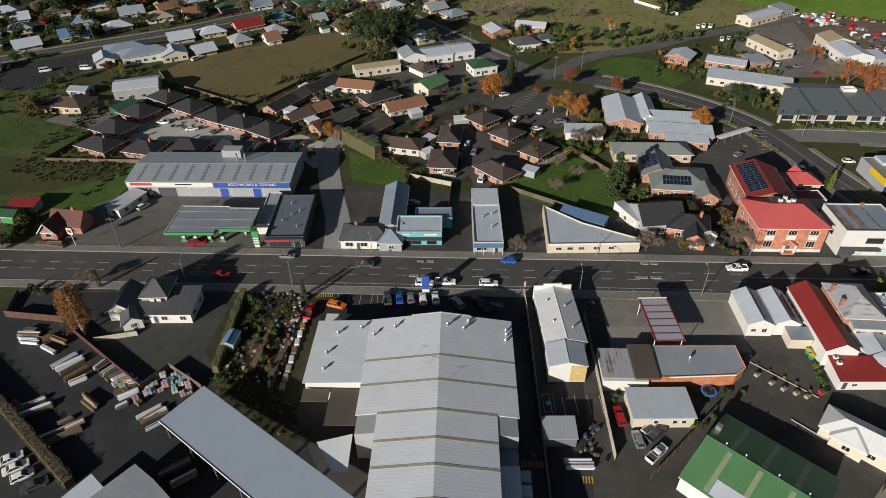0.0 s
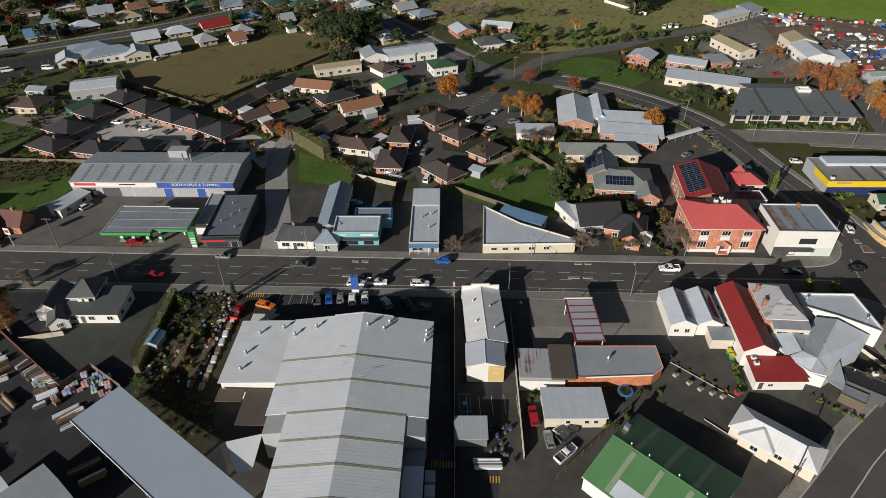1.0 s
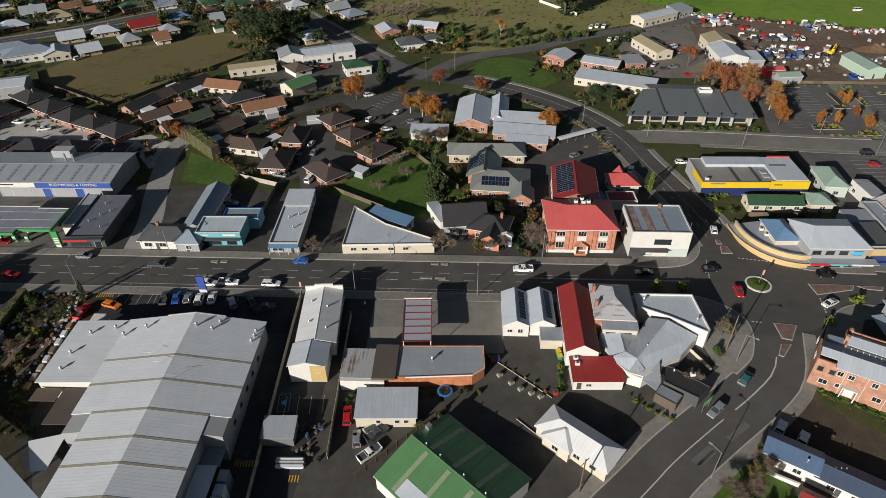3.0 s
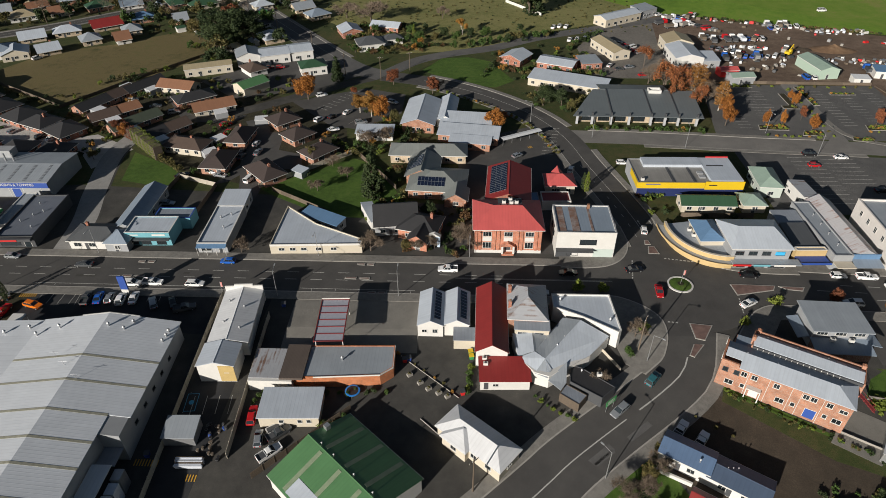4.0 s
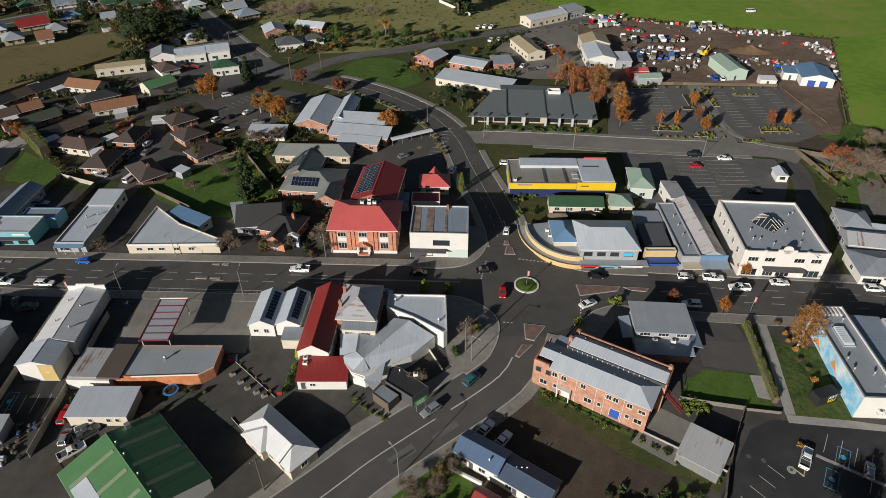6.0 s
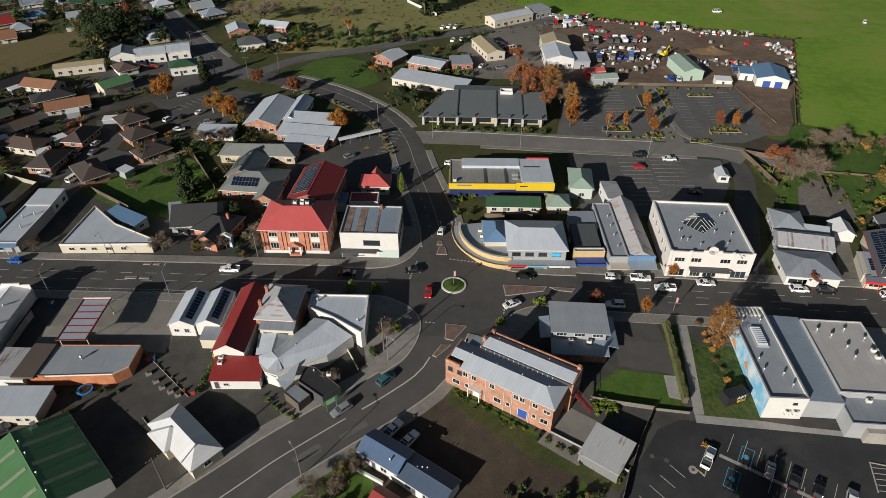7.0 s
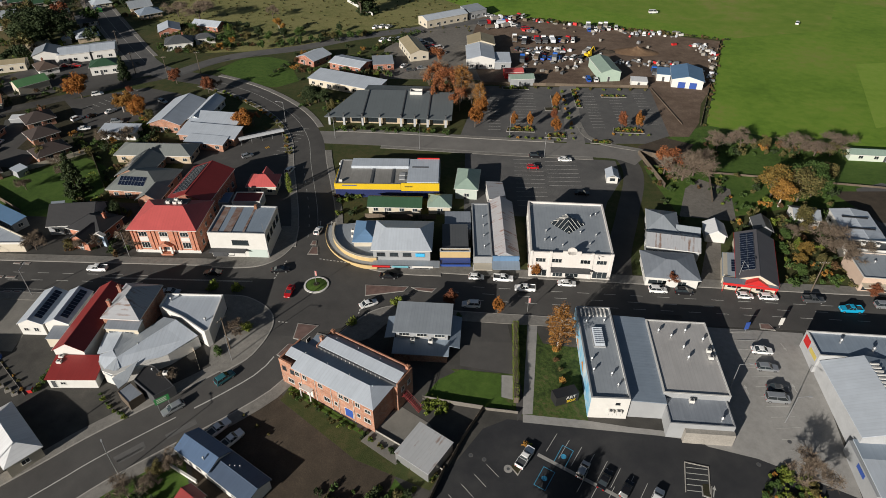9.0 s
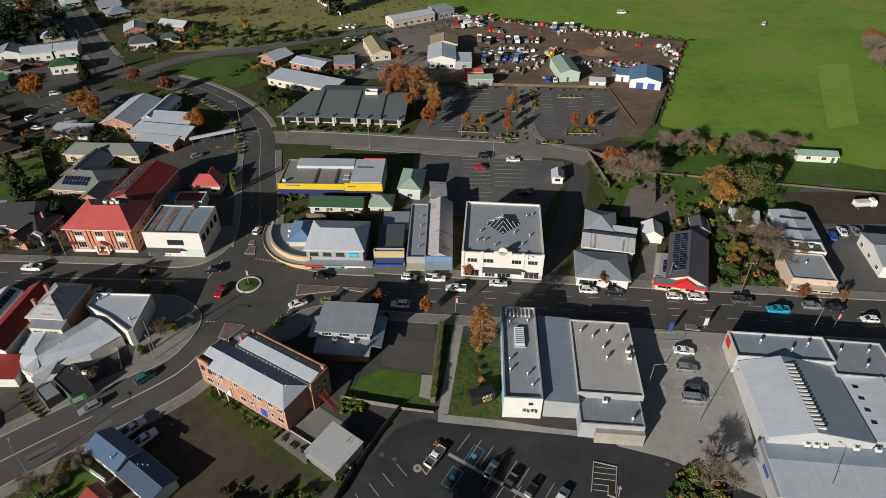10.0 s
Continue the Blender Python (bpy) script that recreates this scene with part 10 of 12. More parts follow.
def grow_far():
    """Far garden planting, past counting: one mesh of clumped leaf sprays and stems."""
    rng = np.random.default_rng(12)
    vs, fs, mi, mats, o = [], [], [], [], 0
    for kind, x, y, h in FAR:
        lm = LEAFY[kind]
        if lm not in mats:
            mats.append(lm)
        if BARK not in mats:
            mats.append(BARK)
        tree = h > 3.4
        spread = {"lime": 0.2, "conifer": 0.24, "bare": 0.5}.get(kind, 0.46 if tree else 0.62) * h
        nc = 6 + int(h * 1.5)
        n = 34 if tree else 24
        c = rng.normal(size=(nc, 3))
        c /= np.linalg.norm(c, axis=1)[:, None]
        c *= (rng.random((nc, 1)) ** 0.4) * np.array([spread, spread, h * 0.3])
        c[:, 2] += h * (0.64 if tree else 0.5)
        p = rng.normal(size=(nc * n, 3))
        p /= np.linalg.norm(p, axis=1)[:, None]
        p = p * (0.16 * h + 0.12) * (0.5 + 0.5 * rng.random((nc * n, 1))) + np.repeat(c, n, 0)
        p[:, 2] = np.maximum(p[:, 2], 0.05)
        s = (0.05 * h + 0.13) * rng.uniform(0.6, 1.3, (len(p), 1)) * (0.45 if kind == "bare" else 1)
        a = rng.normal(size=p.shape)
        a /= np.linalg.norm(a, axis=1)[:, None]
        b = np.cross(a, rng.normal(size=p.shape))
        b /= np.linalg.norm(b, axis=1)[:, None]
        wide = 0.15 if kind == "bare" else 0.6
        q = np.stack([p - a * s * (2.2 if kind == "bare" else 1), p - b * s * wide, p + a * s * (2.2 if kind == "bare" else 1), p + b * s * wide], 1).reshape(-1, 3)
        q += np.array([x, y, lie(x, y)])
        k = np.arange(len(p))[:, None] * 4 + o
        f = np.concatenate([k + np.array([[0, 1, 2]]), k + np.array([[0, 2, 3]])])
        vs.append(q)
        fs.append(f)
        mi.append(np.full(len(f), mats.index(lm)))
        o += len(q)
        # stem
        r = 0.025 * h
        st = np.array([[r * math.cos(i * 1.5708), r * math.sin(i * 1.5708), 0.0] for i in range(4)] + [[0.0, 0.0, h * 0.75]]) + np.array([x, y, lie(x, y) - 0.05])
        vs.append(st)
        fs.append(np.array([[0, 1, 4], [1, 2, 4], [2, 3, 4], [3, 0, 4]]) + o)
        mi.append(np.full(4, mats.index(BARK)))
        o += 5
    v, f, q = np.concatenate(vs), np.concatenate(fs), np.concatenate(mi)
    me = bpy.data.meshes.new("garden_planting")
    me.vertices.add(len(v))
    me.vertices.foreach_set("co", v.ravel())
    me.loops.add(len(f) * 3)
    me.loops.foreach_set("vertex_index", f.ravel().astype(np.int32))
    me.polygons.add(len(f))
    me.polygons.foreach_set("loop_start", np.arange(0, len(f) * 3, 3, dtype=np.int32))
    for m in mats:
        me.materials.append(m)
    me.polygons.foreach_set("material_index", q.astype(np.int32))
    me.update()
    me.validate()
    tagged(new("garden_planting", me), "mixed green and brown trees and shrubs of the gardens", "shrubs", kind="stuff")


for k, x, y, h, *fat in (("airy", -87.6, 100.2, 14.5, 1.15), ("airy", -89.0, 101.6, 11, 1.1), ("orange", 10.2, 236.2, 12, 1.1), ("birch", 37.8, 221, 11, 0.9), ("orange", 42, 219.5, 10), ("birch", 33, 224, 9), ("olive", 47, 216, 6), ("conifer", 45.6, 165.0, 14, 0.95), ("conifer", 18.2, 257.5, 10), ("dark", -38.5, 296, 20, 1.4), ("dark", -50, 303, 18, 1.4), ("dark", -30, 301, 17, 1.3), ("dark", -45, 290, 14, 1.3), ("olive", -60, 308, 12, 1.2), ("dark", 107, 352, 20, 1.1), ("conifer", 110, 356, 16, 1.3), ("bare", 21.8, 339.5, 15, 1.5), ("dark", -224, 349, 16, 1.5), ("dark", -216, 356, 14, 1.4), ("green", -203, 277, 5, 1.4), ("green", -208, 274, 5, 1.4), ("olive", -165, 216, 9, 1.5), ("lime", -151, 259, 6, 2.0), ("russet", -158, 262, 6, 1.3), ("olive", -172, 252, 6, 1.3), ("dark", 104, 233, 9, 1.2),
                   ("bare", 28, 166.5, 6), ("bare", 36, 175, 6), ("bare", 76.6, 137.4, 8), ("bare", 73, 141, 8), ("bare", 13.8, 134.2, 6), ("bare", 48.8, 136, 7, 1.2), ("olive", 58.2, 136.4, 4.2), ("bare", 56, 152, 6), ("column", -91.7, 116.6, 5), ("column", -39.4, 114.4, 5), ("column", -38.6, 112.8, 5),
                   ("bare", 156, 252, 15, 1.3), ("bare", 166, 244, 14, 1.2), ("redsparse", 154, 248, 15), ("redsparse", 159, 243, 16, 0.8), ("airy", 164, 240, 15, 1.4), ("airy", 171, 230, 12, 1.2), ("redsparse", 163.4, 230.5, 12, 0.8), ("orange", 169.4, 216.6, 9.5, 0.8), ("bare", 168, 236, 12, 1.2), ("orange", 172, 226, 9, 0.8), ("redsparse", 155, 236, 14, 0.8), ("bare", 150, 256, 12), ("redsparse", 152.8, 277, 11), ("dark", 111, 232, 8), ("green", 107, 236, 7), ("olive", 114, 227, 6), ("bare", 104, 239.5, 8),
                   ("orange", 183.7, 216.4, 7.5, 0.5), ("orange", 189.4, 216.4, 7.2, 0.48), ("orange", 198.6, 212.2, 7.6, 0.62), ("orange", 201.1, 233.3, 7.5, 0.6), ("russet", 199, 222, 6.5, 0.6), ("russet", 223.2, 216.2, 8.6, 0.58), ("orange", 229.2, 216.3, 8.4, 0.55), ("orange", 202, 240, 5, 0.7), ("russet", 163.3, 117.4, 6, 0.75), ("orange", 174.8, 115.4, 6, 0.65), ("airy", 188.1, 104.5, 13.5, 1.15), ("orange", 184.8, 130.4, 5.5, 0.75), ("russet", 219.4, 127.8, 5),
                   ("bare", 236.2, 181, 14, 1.4), ("bare", 240.5, 184, 12, 1.3), ("redsparse", 231, 184, 12), ("bare", 254, 203, 8, 1.4), ("bare", 262.5, 204.5, 9, 1.4), ("olive", 270, 203.5, 6), ("bare", 278.7, 200.5, 9, 1.5), ("bare", 286, 199.5, 9, 1.5), ("bare", 295, 202.5, 9, 1.5), ("olive", 291, 199, 6), ("birch", 261.2, 166.4, 11, 0.95), ("fullgold", 260.6, 171.5, 13, 1.0), ("olive", 268, 169.6, 13, 1.15), ("green", 273.5, 172.6, 12.5, 1.0), ("green", 269, 176, 11, 1.0), ("olive", 280, 180, 9, 1.2),
                   ("bare", 269, 138, 10, 1.3), ("olive", 261, 137, 5), ("bare", 265, 146, 10, 1.4), ("green", 256, 149, 4.5), ("fullgold", 258, 141, 6), ("bare", 259, 150, 6), ("green", 254, 133, 4), ("lime", 257.5, 145, 4, 1.6), ("olive", 262, 152, 5), ("russet", 268.6, 125.6, 4.4), ("redsparse", 278.2, 124.4, 4.4), ("fullgold", 255, 137, 5), ("olive", 264, 156, 8),
                   ("bare", 374, 300, 11, 1.6), ("bare", 369, 284, 10, 1.6), ("russet", 380, 316, 9, 1.4), ("bare", 372, 292, 10, 1.5), ("bare", 378, 308, 11, 1.6), ("orange", 84.5, 211, 9), ("redsparse", 87, 214, 7), ("russet", 43, 252.5, 8), ("russet", 60, 243.2, 8), ("bare", 62, 246, 7), ("lime", 111.5, 168.4, 7), ("column", 110.6, 169.6, 6), ("russet", 28, 241, 4),
                   ("green", 50, 305, 7), ("olive", 57.8, 306, 6), ("green", 68, 306.5, 6), ("gold", 71, 318, 8), ("dark", 62, 310, 7), ("lime", 47, 312, 7), ("bare", 8, 345, 12, 1.3), ("bare", 60, 345, 9), ("green", 82, 312, 7), ("dark", 75, 309, 7), ("dark", 100, 322, 5), ("green", 45, 316, 6),
                   ("dark", 64, 152.8, 6), ("bare", 62, 136.6, 6), ("bare", 66, 137.8, 6), ("olive", 22, 186, 6), ("bare", 30, 182, 6), ("bare", 40, 197, 9), ("bare", 45, 200, 8), ("bare", 113.6, 105.4, 6), ("bare", 103.5, 92.5, 5), ("russet", -53.5, 204.6, 6), ("orange", -49, 201.6, 6), ("olive", -52, 184, 5), ("bare", -95, 118, 6), ("bare", 112, 72.5, 6), ("bare", 109.5, 69, 5), ("olive", 112.5, 75.5, 4), ("bare", -45.5, 96, 5), ("green", 27, 318, 6)):
    plant(k, x, y, h, None, fat[0] if fat else 1.0)
for k, x, y, h in (("limeshrub", 103.0, 122.1, 2.7), ("limeshrub", 108.9, 121.5, 2.6), ("limeshrub", 150.1, 118.0, 2.6), ("limeshrub", 115.8, 107.7, 2.8), ("limeshrub", 140.3, 110.7, 2.2), ("shrub", 111.2, 100.5, 2.4), ("shrub", 33.4, 178, 2), ("darkshrub", 23, 176, 2.2), ("shrub", 165.5, 114, 1.6)):
    plant(k, x, y, h)

# garden planting along walls, fences and the library front
random.seed(9)
SH = ["shrub", "darkshrub", "shrub", "limeshrub", "oliveshrub", "shrub", "oliveshrub", "darkshrub", "shrub", "darkshrub", "rustshrub"]


def hedge_row(x0, y0, x1, y1, step, kinds, h, jitter=0.5):
    put = far_plant if y0 > 128 or x0 < -90 or x0 > 250 else plant
    n = max(1, int(math.hypot(x1 - x0, y1 - y0) / step))
    for i in range(n + 1):
        t = i / n
        put(random.choice(kinds), x0 + (x1 - x0) * t + random.uniform(-jitter, jitter), y0 + (y1 - y0) * t + random.uniform(-jitter, jitter), h * random.uniform(0.7, 1.25))


hedge_row(118, 211.6, 158, 211.0, 3.6, ["shrub", "darkshrub", "oliveshrub", "shrub"], 2.0, 0.8)
hedge_row(-29.5, 185.2, -20.4, 177.4, 1.6, ["oliveshrub", "oliveshrub"], 3, 0.4)
hedge_row(186.5, 112, 188, 96, 2.6, ["rustshrub", "oliveshrub", "goldshrub"], 1.6, 0.6)
hedge_row(205, 208, 205.5, 250, 4.0, ["goldshrub", "limeshrub", "oliveshrub"], 1.1, 0.4)
hedge_row(212, 253, 240, 253, 5.0, ["limeshrub", "oliveshrub"], 1.2, 0.4)
hedge_row(180, 254, 200, 254, 5.0, ["limeshrub", "oliveshrub"], 1.2, 0.4)
hedge_row(182, 208.4, 199, 207.6, 2.6, ["limeshrub", "shrub", "goldshrub"], 0.9, 0.5)
hedge_row(220, 212.5, 232, 212, 2.6, ["limeshrub", "shrub", "goldshrub"], 0.9, 0.5)
hedge_row(250, 206, 300, 199.5, 4.2, ["oliveshrub", "rustshrub", "darkshrub"], 3.0, 0.9)
hedge_row(226, 186, 240, 176, 3, ["shrub", "limeshrub", "rustshrub"], 1.8, 1.0)
hedge_row(251, 130, 263, 131, 1.7, SH + ["rustshrub"], 2.0, 1.2)
hedge_row(251, 136, 264, 138, 1.8, SH + ["goldshrub"], 2.2, 1.4)
hedge_row(252, 143, 263, 146, 1.9, SH + ["goldshrub"], 2.2, 1.4)
hedge_row(246, 152, 262, 158, 2.4, SH, 2.6, 1.2)
hedge_row(130, 164, 137, 168, 1.6, ["limeshrub", "shrub"], 1.8, 0.6)
hedge_row(128, 80, 122, 84.5, 2.6, ["oliveshrub"], 0.9, 0.4)
hedge_row(108, 66, 128, 62, 3.0, SH, 2.4, 1.6)
hedge_row(145, 66, 158, 70, 2.2, SH, 2.2, 1.6)
for _ in range(70):
    far_plant(random.choice(["oliveshrub", "shrub", "darkshrub", "oliveshrub", "limeshrub"]), random.uniform(140, 159), random.uniform(57, 69.5), random.uniform(0.5, 1.6))
for _ in range(60):
    k = random.random()
    far_plant(random.choice(["oliveshrub", "shrub", "limeshrub", "darkshrub"]), 129 + 33 * k + random.gauss(0, 0.5), 90.6 - 18.6 * k + random.gauss(0, 0.5), random.uniform(0.3, 0.8))
hedge_row(46, 87.3, 58, 88.6, 1.8, SH, 1.3, 0.5)
hedge_row(31, 85, 32.6, 87.4, 1.4, SH, 1.4, 0.4)
hedge_row(45.6, 79, 50, 82, 1.5, SH, 1.6, 0.7)
hedge_row(76.0, 95, 75.6, 88.5, 1.2, ["shrub", "limeshrub"], 1.6, 0.3)
hedge_row(89.6, 88, 97, 82.5, 1.4, ["shrub", "limeshrub"], 1.1, 0.3)
hedge_row(60, 99, 72, 89, 2.6, ["oliveshrub", "goldshrub"], 0.9, 0.5)
hedge_row(80, 262, 86, 281, 3.4, SH, 1.6, 0.8)
hedge_row(94, 258, 108, 262, 3.0, SH, 2.2, 1.0)
hedge_row(100, 268, 110, 284, 3.0, SH, 2.2, 1.4)
hedge_row(70, 298, 118, 318, 2.6, ["shrub", "darkshrub", "oliveshrub", "green"], 3.6, 2.4)
hedge_row(42, 296, 62, 300, 2.4, SH, 2.8, 1.6)
hedge_row(126, 304, 140, 322, 3.2, ["darkshrub", "shrub"], 3.0, 1.6)
hedge_row(36, 224, 46, 214, 2.0, SH + ["goldshrub"], 1.8, 1.0)
hedge_row(44, 208, 54, 200, 2.0, SH, 2.2, 1.0)
hedge_row(28, 198, 42, 186, 2.0, SH, 2.2, 1.2)
hedge_row(50, 160, 46, 150, 2.0, SH, 1.8, 0.7)
hedge_row(70, 141, 74, 150, 2.0, ["darkshrub", "rustshrub", "oliveshrub"], 3.0, 1.0)
hedge_row(-118, 158, -112, 176, 3.0, ["oliveshrub", "shrub"], 1.0, 1.6)
hedge_row(-108, 114.6, -104, 113.4, 1.6, ["oliveshrub", "darkshrub"], 2.2, 0.8)
hedge_row(-126, 132, -125, 146, 1.6, ["darkshrub", "shrub", "oliveshrub"], 3.2, 1.6)
hedge_row(-131, 134, -128, 142, 2.0, ["darkshrub", "shrub"], 2.6, 1.6)
for _ in range(170):
    x, y = random.uniform(-150, -114), random.uniform(168, 180)
    if y > 172 or x > -140:
        far_plant("oliveshrub", x, y, random.uniform(0.25, 0.7))
hedge_row(-82, 250, -60, 266, 4.0, SH, 2.6, 1.0)
hedge_row(-122, 242, -88, 226, 4.0, ["darkshrub", "oliveshrub"], 1.8, 0.8)
hedge_row(-180, 250, -165, 240, 2.6, SH, 2.6, 1.4)
hedge_row(-175, 228, -166, 214, 2.2, ["oliveshrub", "darkshrub"], 3.4, 1.0)
hedge_row(-60, 296, -38, 288, 2.6, SH, 3.4, 2.0)
hedge_row(-146, 238, -138, 190, 4.0, ["oliveshrub", "shrub"], 0.9, 1.2)
for k in range(110):
    t = random.random()
    far_plant(random.choice(["oliveshrub", "darkshrub", "oliveshrub", "rustshrub"]), 183 + 109 * t + random.gauss(0, 0.8), 353 - 34.5 * t + random.gauss(0, 0.8), random.uniform(0.6, 1.8))
for k in range(50):
    t = random.random()
    far_plant(random.choice(["oliveshrub", "darkshrub", "rustshrub"]), 255 + 37 * t + random.gauss(0, 0.6), 222 + 96 * t + random.gauss(0, 0.6), random.uniform(0.4, 1.2))
TREES = ["dark", "dark", "green", "olive", "bare", "olive", "russet", "conifer", "dark"]
for _ in range(1500):
    x, y = random.uniform(-330, -15), random.uniform(270, 440)
    low = (x < -118 and y < 288 + (x + 205) * 0.66) or (-138 < x < -45 and y < 316 + (x + 60) * 0.05)
    if low or not clear(x, y, 0.4):
        continue
    big = random.random() < 0.3
    far_plant(random.choice(TREES if big else SH + ["darkshrub", "oliveshrub"]), x, y, random.uniform(4, 9.5) if big else random.uniform(1.2, 3.3))
for _ in range(330):
    x, y = random.uniform(-78, 34), random.uniform(174, 256)
    if clear(x, y, 0.3) and not (-42 < x < -18 and y < 187) and not (-3 < x < 20 and 176 < y < 206) and not (x > 2 and y > 206) and not (x > 8 and 166 < y < 186):
        far_plant(random.choice(SH + ["goldshrub", "darkshrub", "oliveshrub"]), x, y, random.uniform(0.8, 2.8))
for _ in range(120):
    x, y = random.uniform(-138, -62), random.uniform(180, 238)
    if clear(x, y, 0.2) and not (-122 < x < -62 and 193 < y < 206):
        far_plant(random.choice(SH), x, y, random.uniform(0.6, 1.8))
for _ in range(500):
    far_plant(random.choice(["oliveshrub", "oliveshrub", "oliveshrub", "darkshrub"]), random.uniform(-10, 170), random.uniform(322, 410), random.uniform(0.3, 0.8))
for _ in range(90):
    x, y = random.uniform(-215, -142), random.uniform(214, 268)
    if clear(x, y, 0.5) and not (-205 < x < -160 and 244 < y < 290):
        far_plant(random.choice(SH), x, y, random.uniform(0.8, 2.6))
# rough growth along the edges of the left-hand paddock
for x0, y0, x1, y1, n, hh in ((-152, 183, -112, 180, 60, 1.6), (-150, 186, -142, 226, 70, 1.8), (-138, 182, -134, 232, 40, 1.5), (-200, 232, -152, 236, 60, 2.0), (-250, 238, -205, 258, 40, 2.2)):
    for _ in range(n):
        t = random.random()
        far_plant(random.choice(["oliveshrub", "oliveshrub", "oliveshrub", "darkshrub"]), x0 + (x1 - x0) * t + random.gauss(0, 1.8), y0 + (y1 - y0) * t + random.gauss(0, 1.8), hh * random.uniform(0.2, 0.6))
# gardens round the bend, the clinic and the offices
for x0, x1, y0, y1, n, hh in ((84, 132, 262, 300, 70, 2.4), (14, 54, 288, 332, 110, 2.8), (36, 58, 190, 212, 50, 2.4), (44, 60, 150, 186, 40, 1.9), (120, 160, 208, 213, 40, 1.3), (225, 231, 150, 190, 30, 1.3), (243, 250, 150, 184, 24, 1.3), (250, 268, 128, 162, 60, 1.5), (250, 300, 197, 206, 40, 2.4), (252, 284, 160, 186, 40, 2.2), (126, 160, 150, 170, 30, 1.6), (-100, -96, 112, 117, 4, 1.8), (-66, -52, 205, 212, 12, 1.8), (96, 125, 226, 246, 40, 2.2), (58, 78, 134, 156, 40, 1.6)):
    for _ in range(n):
        x, y = random.uniform(x0, x1), random.uniform(y0, y1)
        if clear(x, y, 0.3):
            far_plant(random.choice(SH + ["oliveshrub", "goldshrub"]), x, y, hh * random.uniform(0.5, 1.4))


def clipped_hedge(x0, y0, x1, y1, w, h, m, label):
    """A trimmed hedge: dark twiggy core with leaf sprays over its faces."""
    L = math.hypot(x1 - x0, y1 - y0)
    r = thing("hedge", x0, y0, math.degrees(math.atan2(y1 - y0, x1 - x0)), 0, label, "hedge")
    rng = random.Random(int(L * 10))
    zf = (lie(x1, y1) - lie(x0, y0)) / L
    core, skin = MB(), MB()
    core.add([(0, -w * 0.42, -0.1), (L, -w * 0.42, L * zf - 0.1), (L, w * 0.42, L * zf - 0.1), (0, w * 0.42, -0.1), (0, -w * 0.38, h * 0.93), (L, -w * 0.38, L * zf + h * 0.93), (L, w * 0.38, L * zf + h * 0.93), (0, w * 0.38, h * 0.93)],
             [(3, 2, 1, 0), (4, 5, 6, 7), (0, 1, 5, 4), (1, 2, 6, 5), (2, 3, 7, 6), (3, 0, 4, 7)], BARK)
    for _ in range(int(L * (w + 2 * h) * 26)):
        u = rng.uniform(0, L)
        q = rng.uniform(0, w + 2 * h)
        v, z = (-w / 2, q) if q < h else (q - h - w / 2, h) if q < h + w else (w / 2, q - h - w)
        k = 1 + 0.08 * math.sin(u * 1.7) + rng.uniform(-0.06, 0.06)
        leaves(skin, (u, v * k, zf * u + z * k), 0.1, 1, 0.13, m, rng)
    part("core", core, r)
    part("foliage", skin, r)


clipped_hedge(-54.2, 114.6, -53.4, 90.0, 1.5, 2.3, L_LIME, "long clipped green hedge beside the nursery")
clipped_hedge(-42.8, 198.0, -29.6, 185.4, 3.6, 5.0, L_LIME, "tall thick green hedge beside the lane")
clipped_hedge(-52.6, 206.0, -44.0, 198.9, 3.0, 4.0, L_RUSTY, "russet red hedge beside the lane")
clipped_hedge(178.9, 111.5, 178.0, 89.6, 1.2, 1.8, L_LIME, "clipped yellow-green hedge beside the car park")
clipped_hedge(-92.5, 78.2, -72.2, 63.4, 2.2, 2.2, L_OLIVE, "overgrown olive hedge at the timber yard edge")
clipped_hedge(-108, 89, -92.5, 78.2, 2.2, 2.2, L_OLIVE, "overgrown olive hedge at the timber yard edge")
plant("bare", 177, 57, 13.5, None, 1.0)
plant("olive", 176, 55, 13.0, None, 0.6)
plant("bare", 231.5, 73.5, 9, None, 1.2)
plant("olive", 109.2, 70.6, 4.6, None, 1.1)
plant("bare", 105.4, 66.0, 5.5, None, 1.7)
verge = offset_line(LINE_S, 7.2)
for i in range(int(len(verge) * 0.34), int(len(verge) * 0.82)):
    q = verge[i]
    for _ in range(2):
        far_plant(random.choice(["oliveshrub", "limeshrub", "oliveshrub", "goldshrub"]), q.x + random.uniform(-0.8, 0.8), q.y + random.uniform(-0.8, 0.8), random.uniform(0.6, 1.2))


# ---- street furniture ----
def lamp_post(x, y, rot, h=8.0, arm=2.0):
    key = ("lamp", h, arm)
    if key not in CACHE:
        a = MB()
        a.tube((0, 0, -0.2), (0, 0, h), 0.1, 0.06, STEEL, 8)
        b = MB()
        b.tube((0, 0, h - 0.1), (arm, 0, h + 0.3), 0.05, 0.04, STEEL, 6)
        c = MB()
        c.box(arm - 0.1, -0.14, h + 0.22, arm + 0.6, 0.14, h + 0.38, GREYP)
        CACHE[key] = (a.mesh("pole"), b.mesh("arm"), c.mesh("lantern"))
    r = thing("street_lamp", x, y, rot, 0, "galvanised street lamp with a single arm", "street lamp", "street lamps")
    for n, me in zip(("pole", "arm", "lantern"), CACHE[key]):
        part(n, me, r)


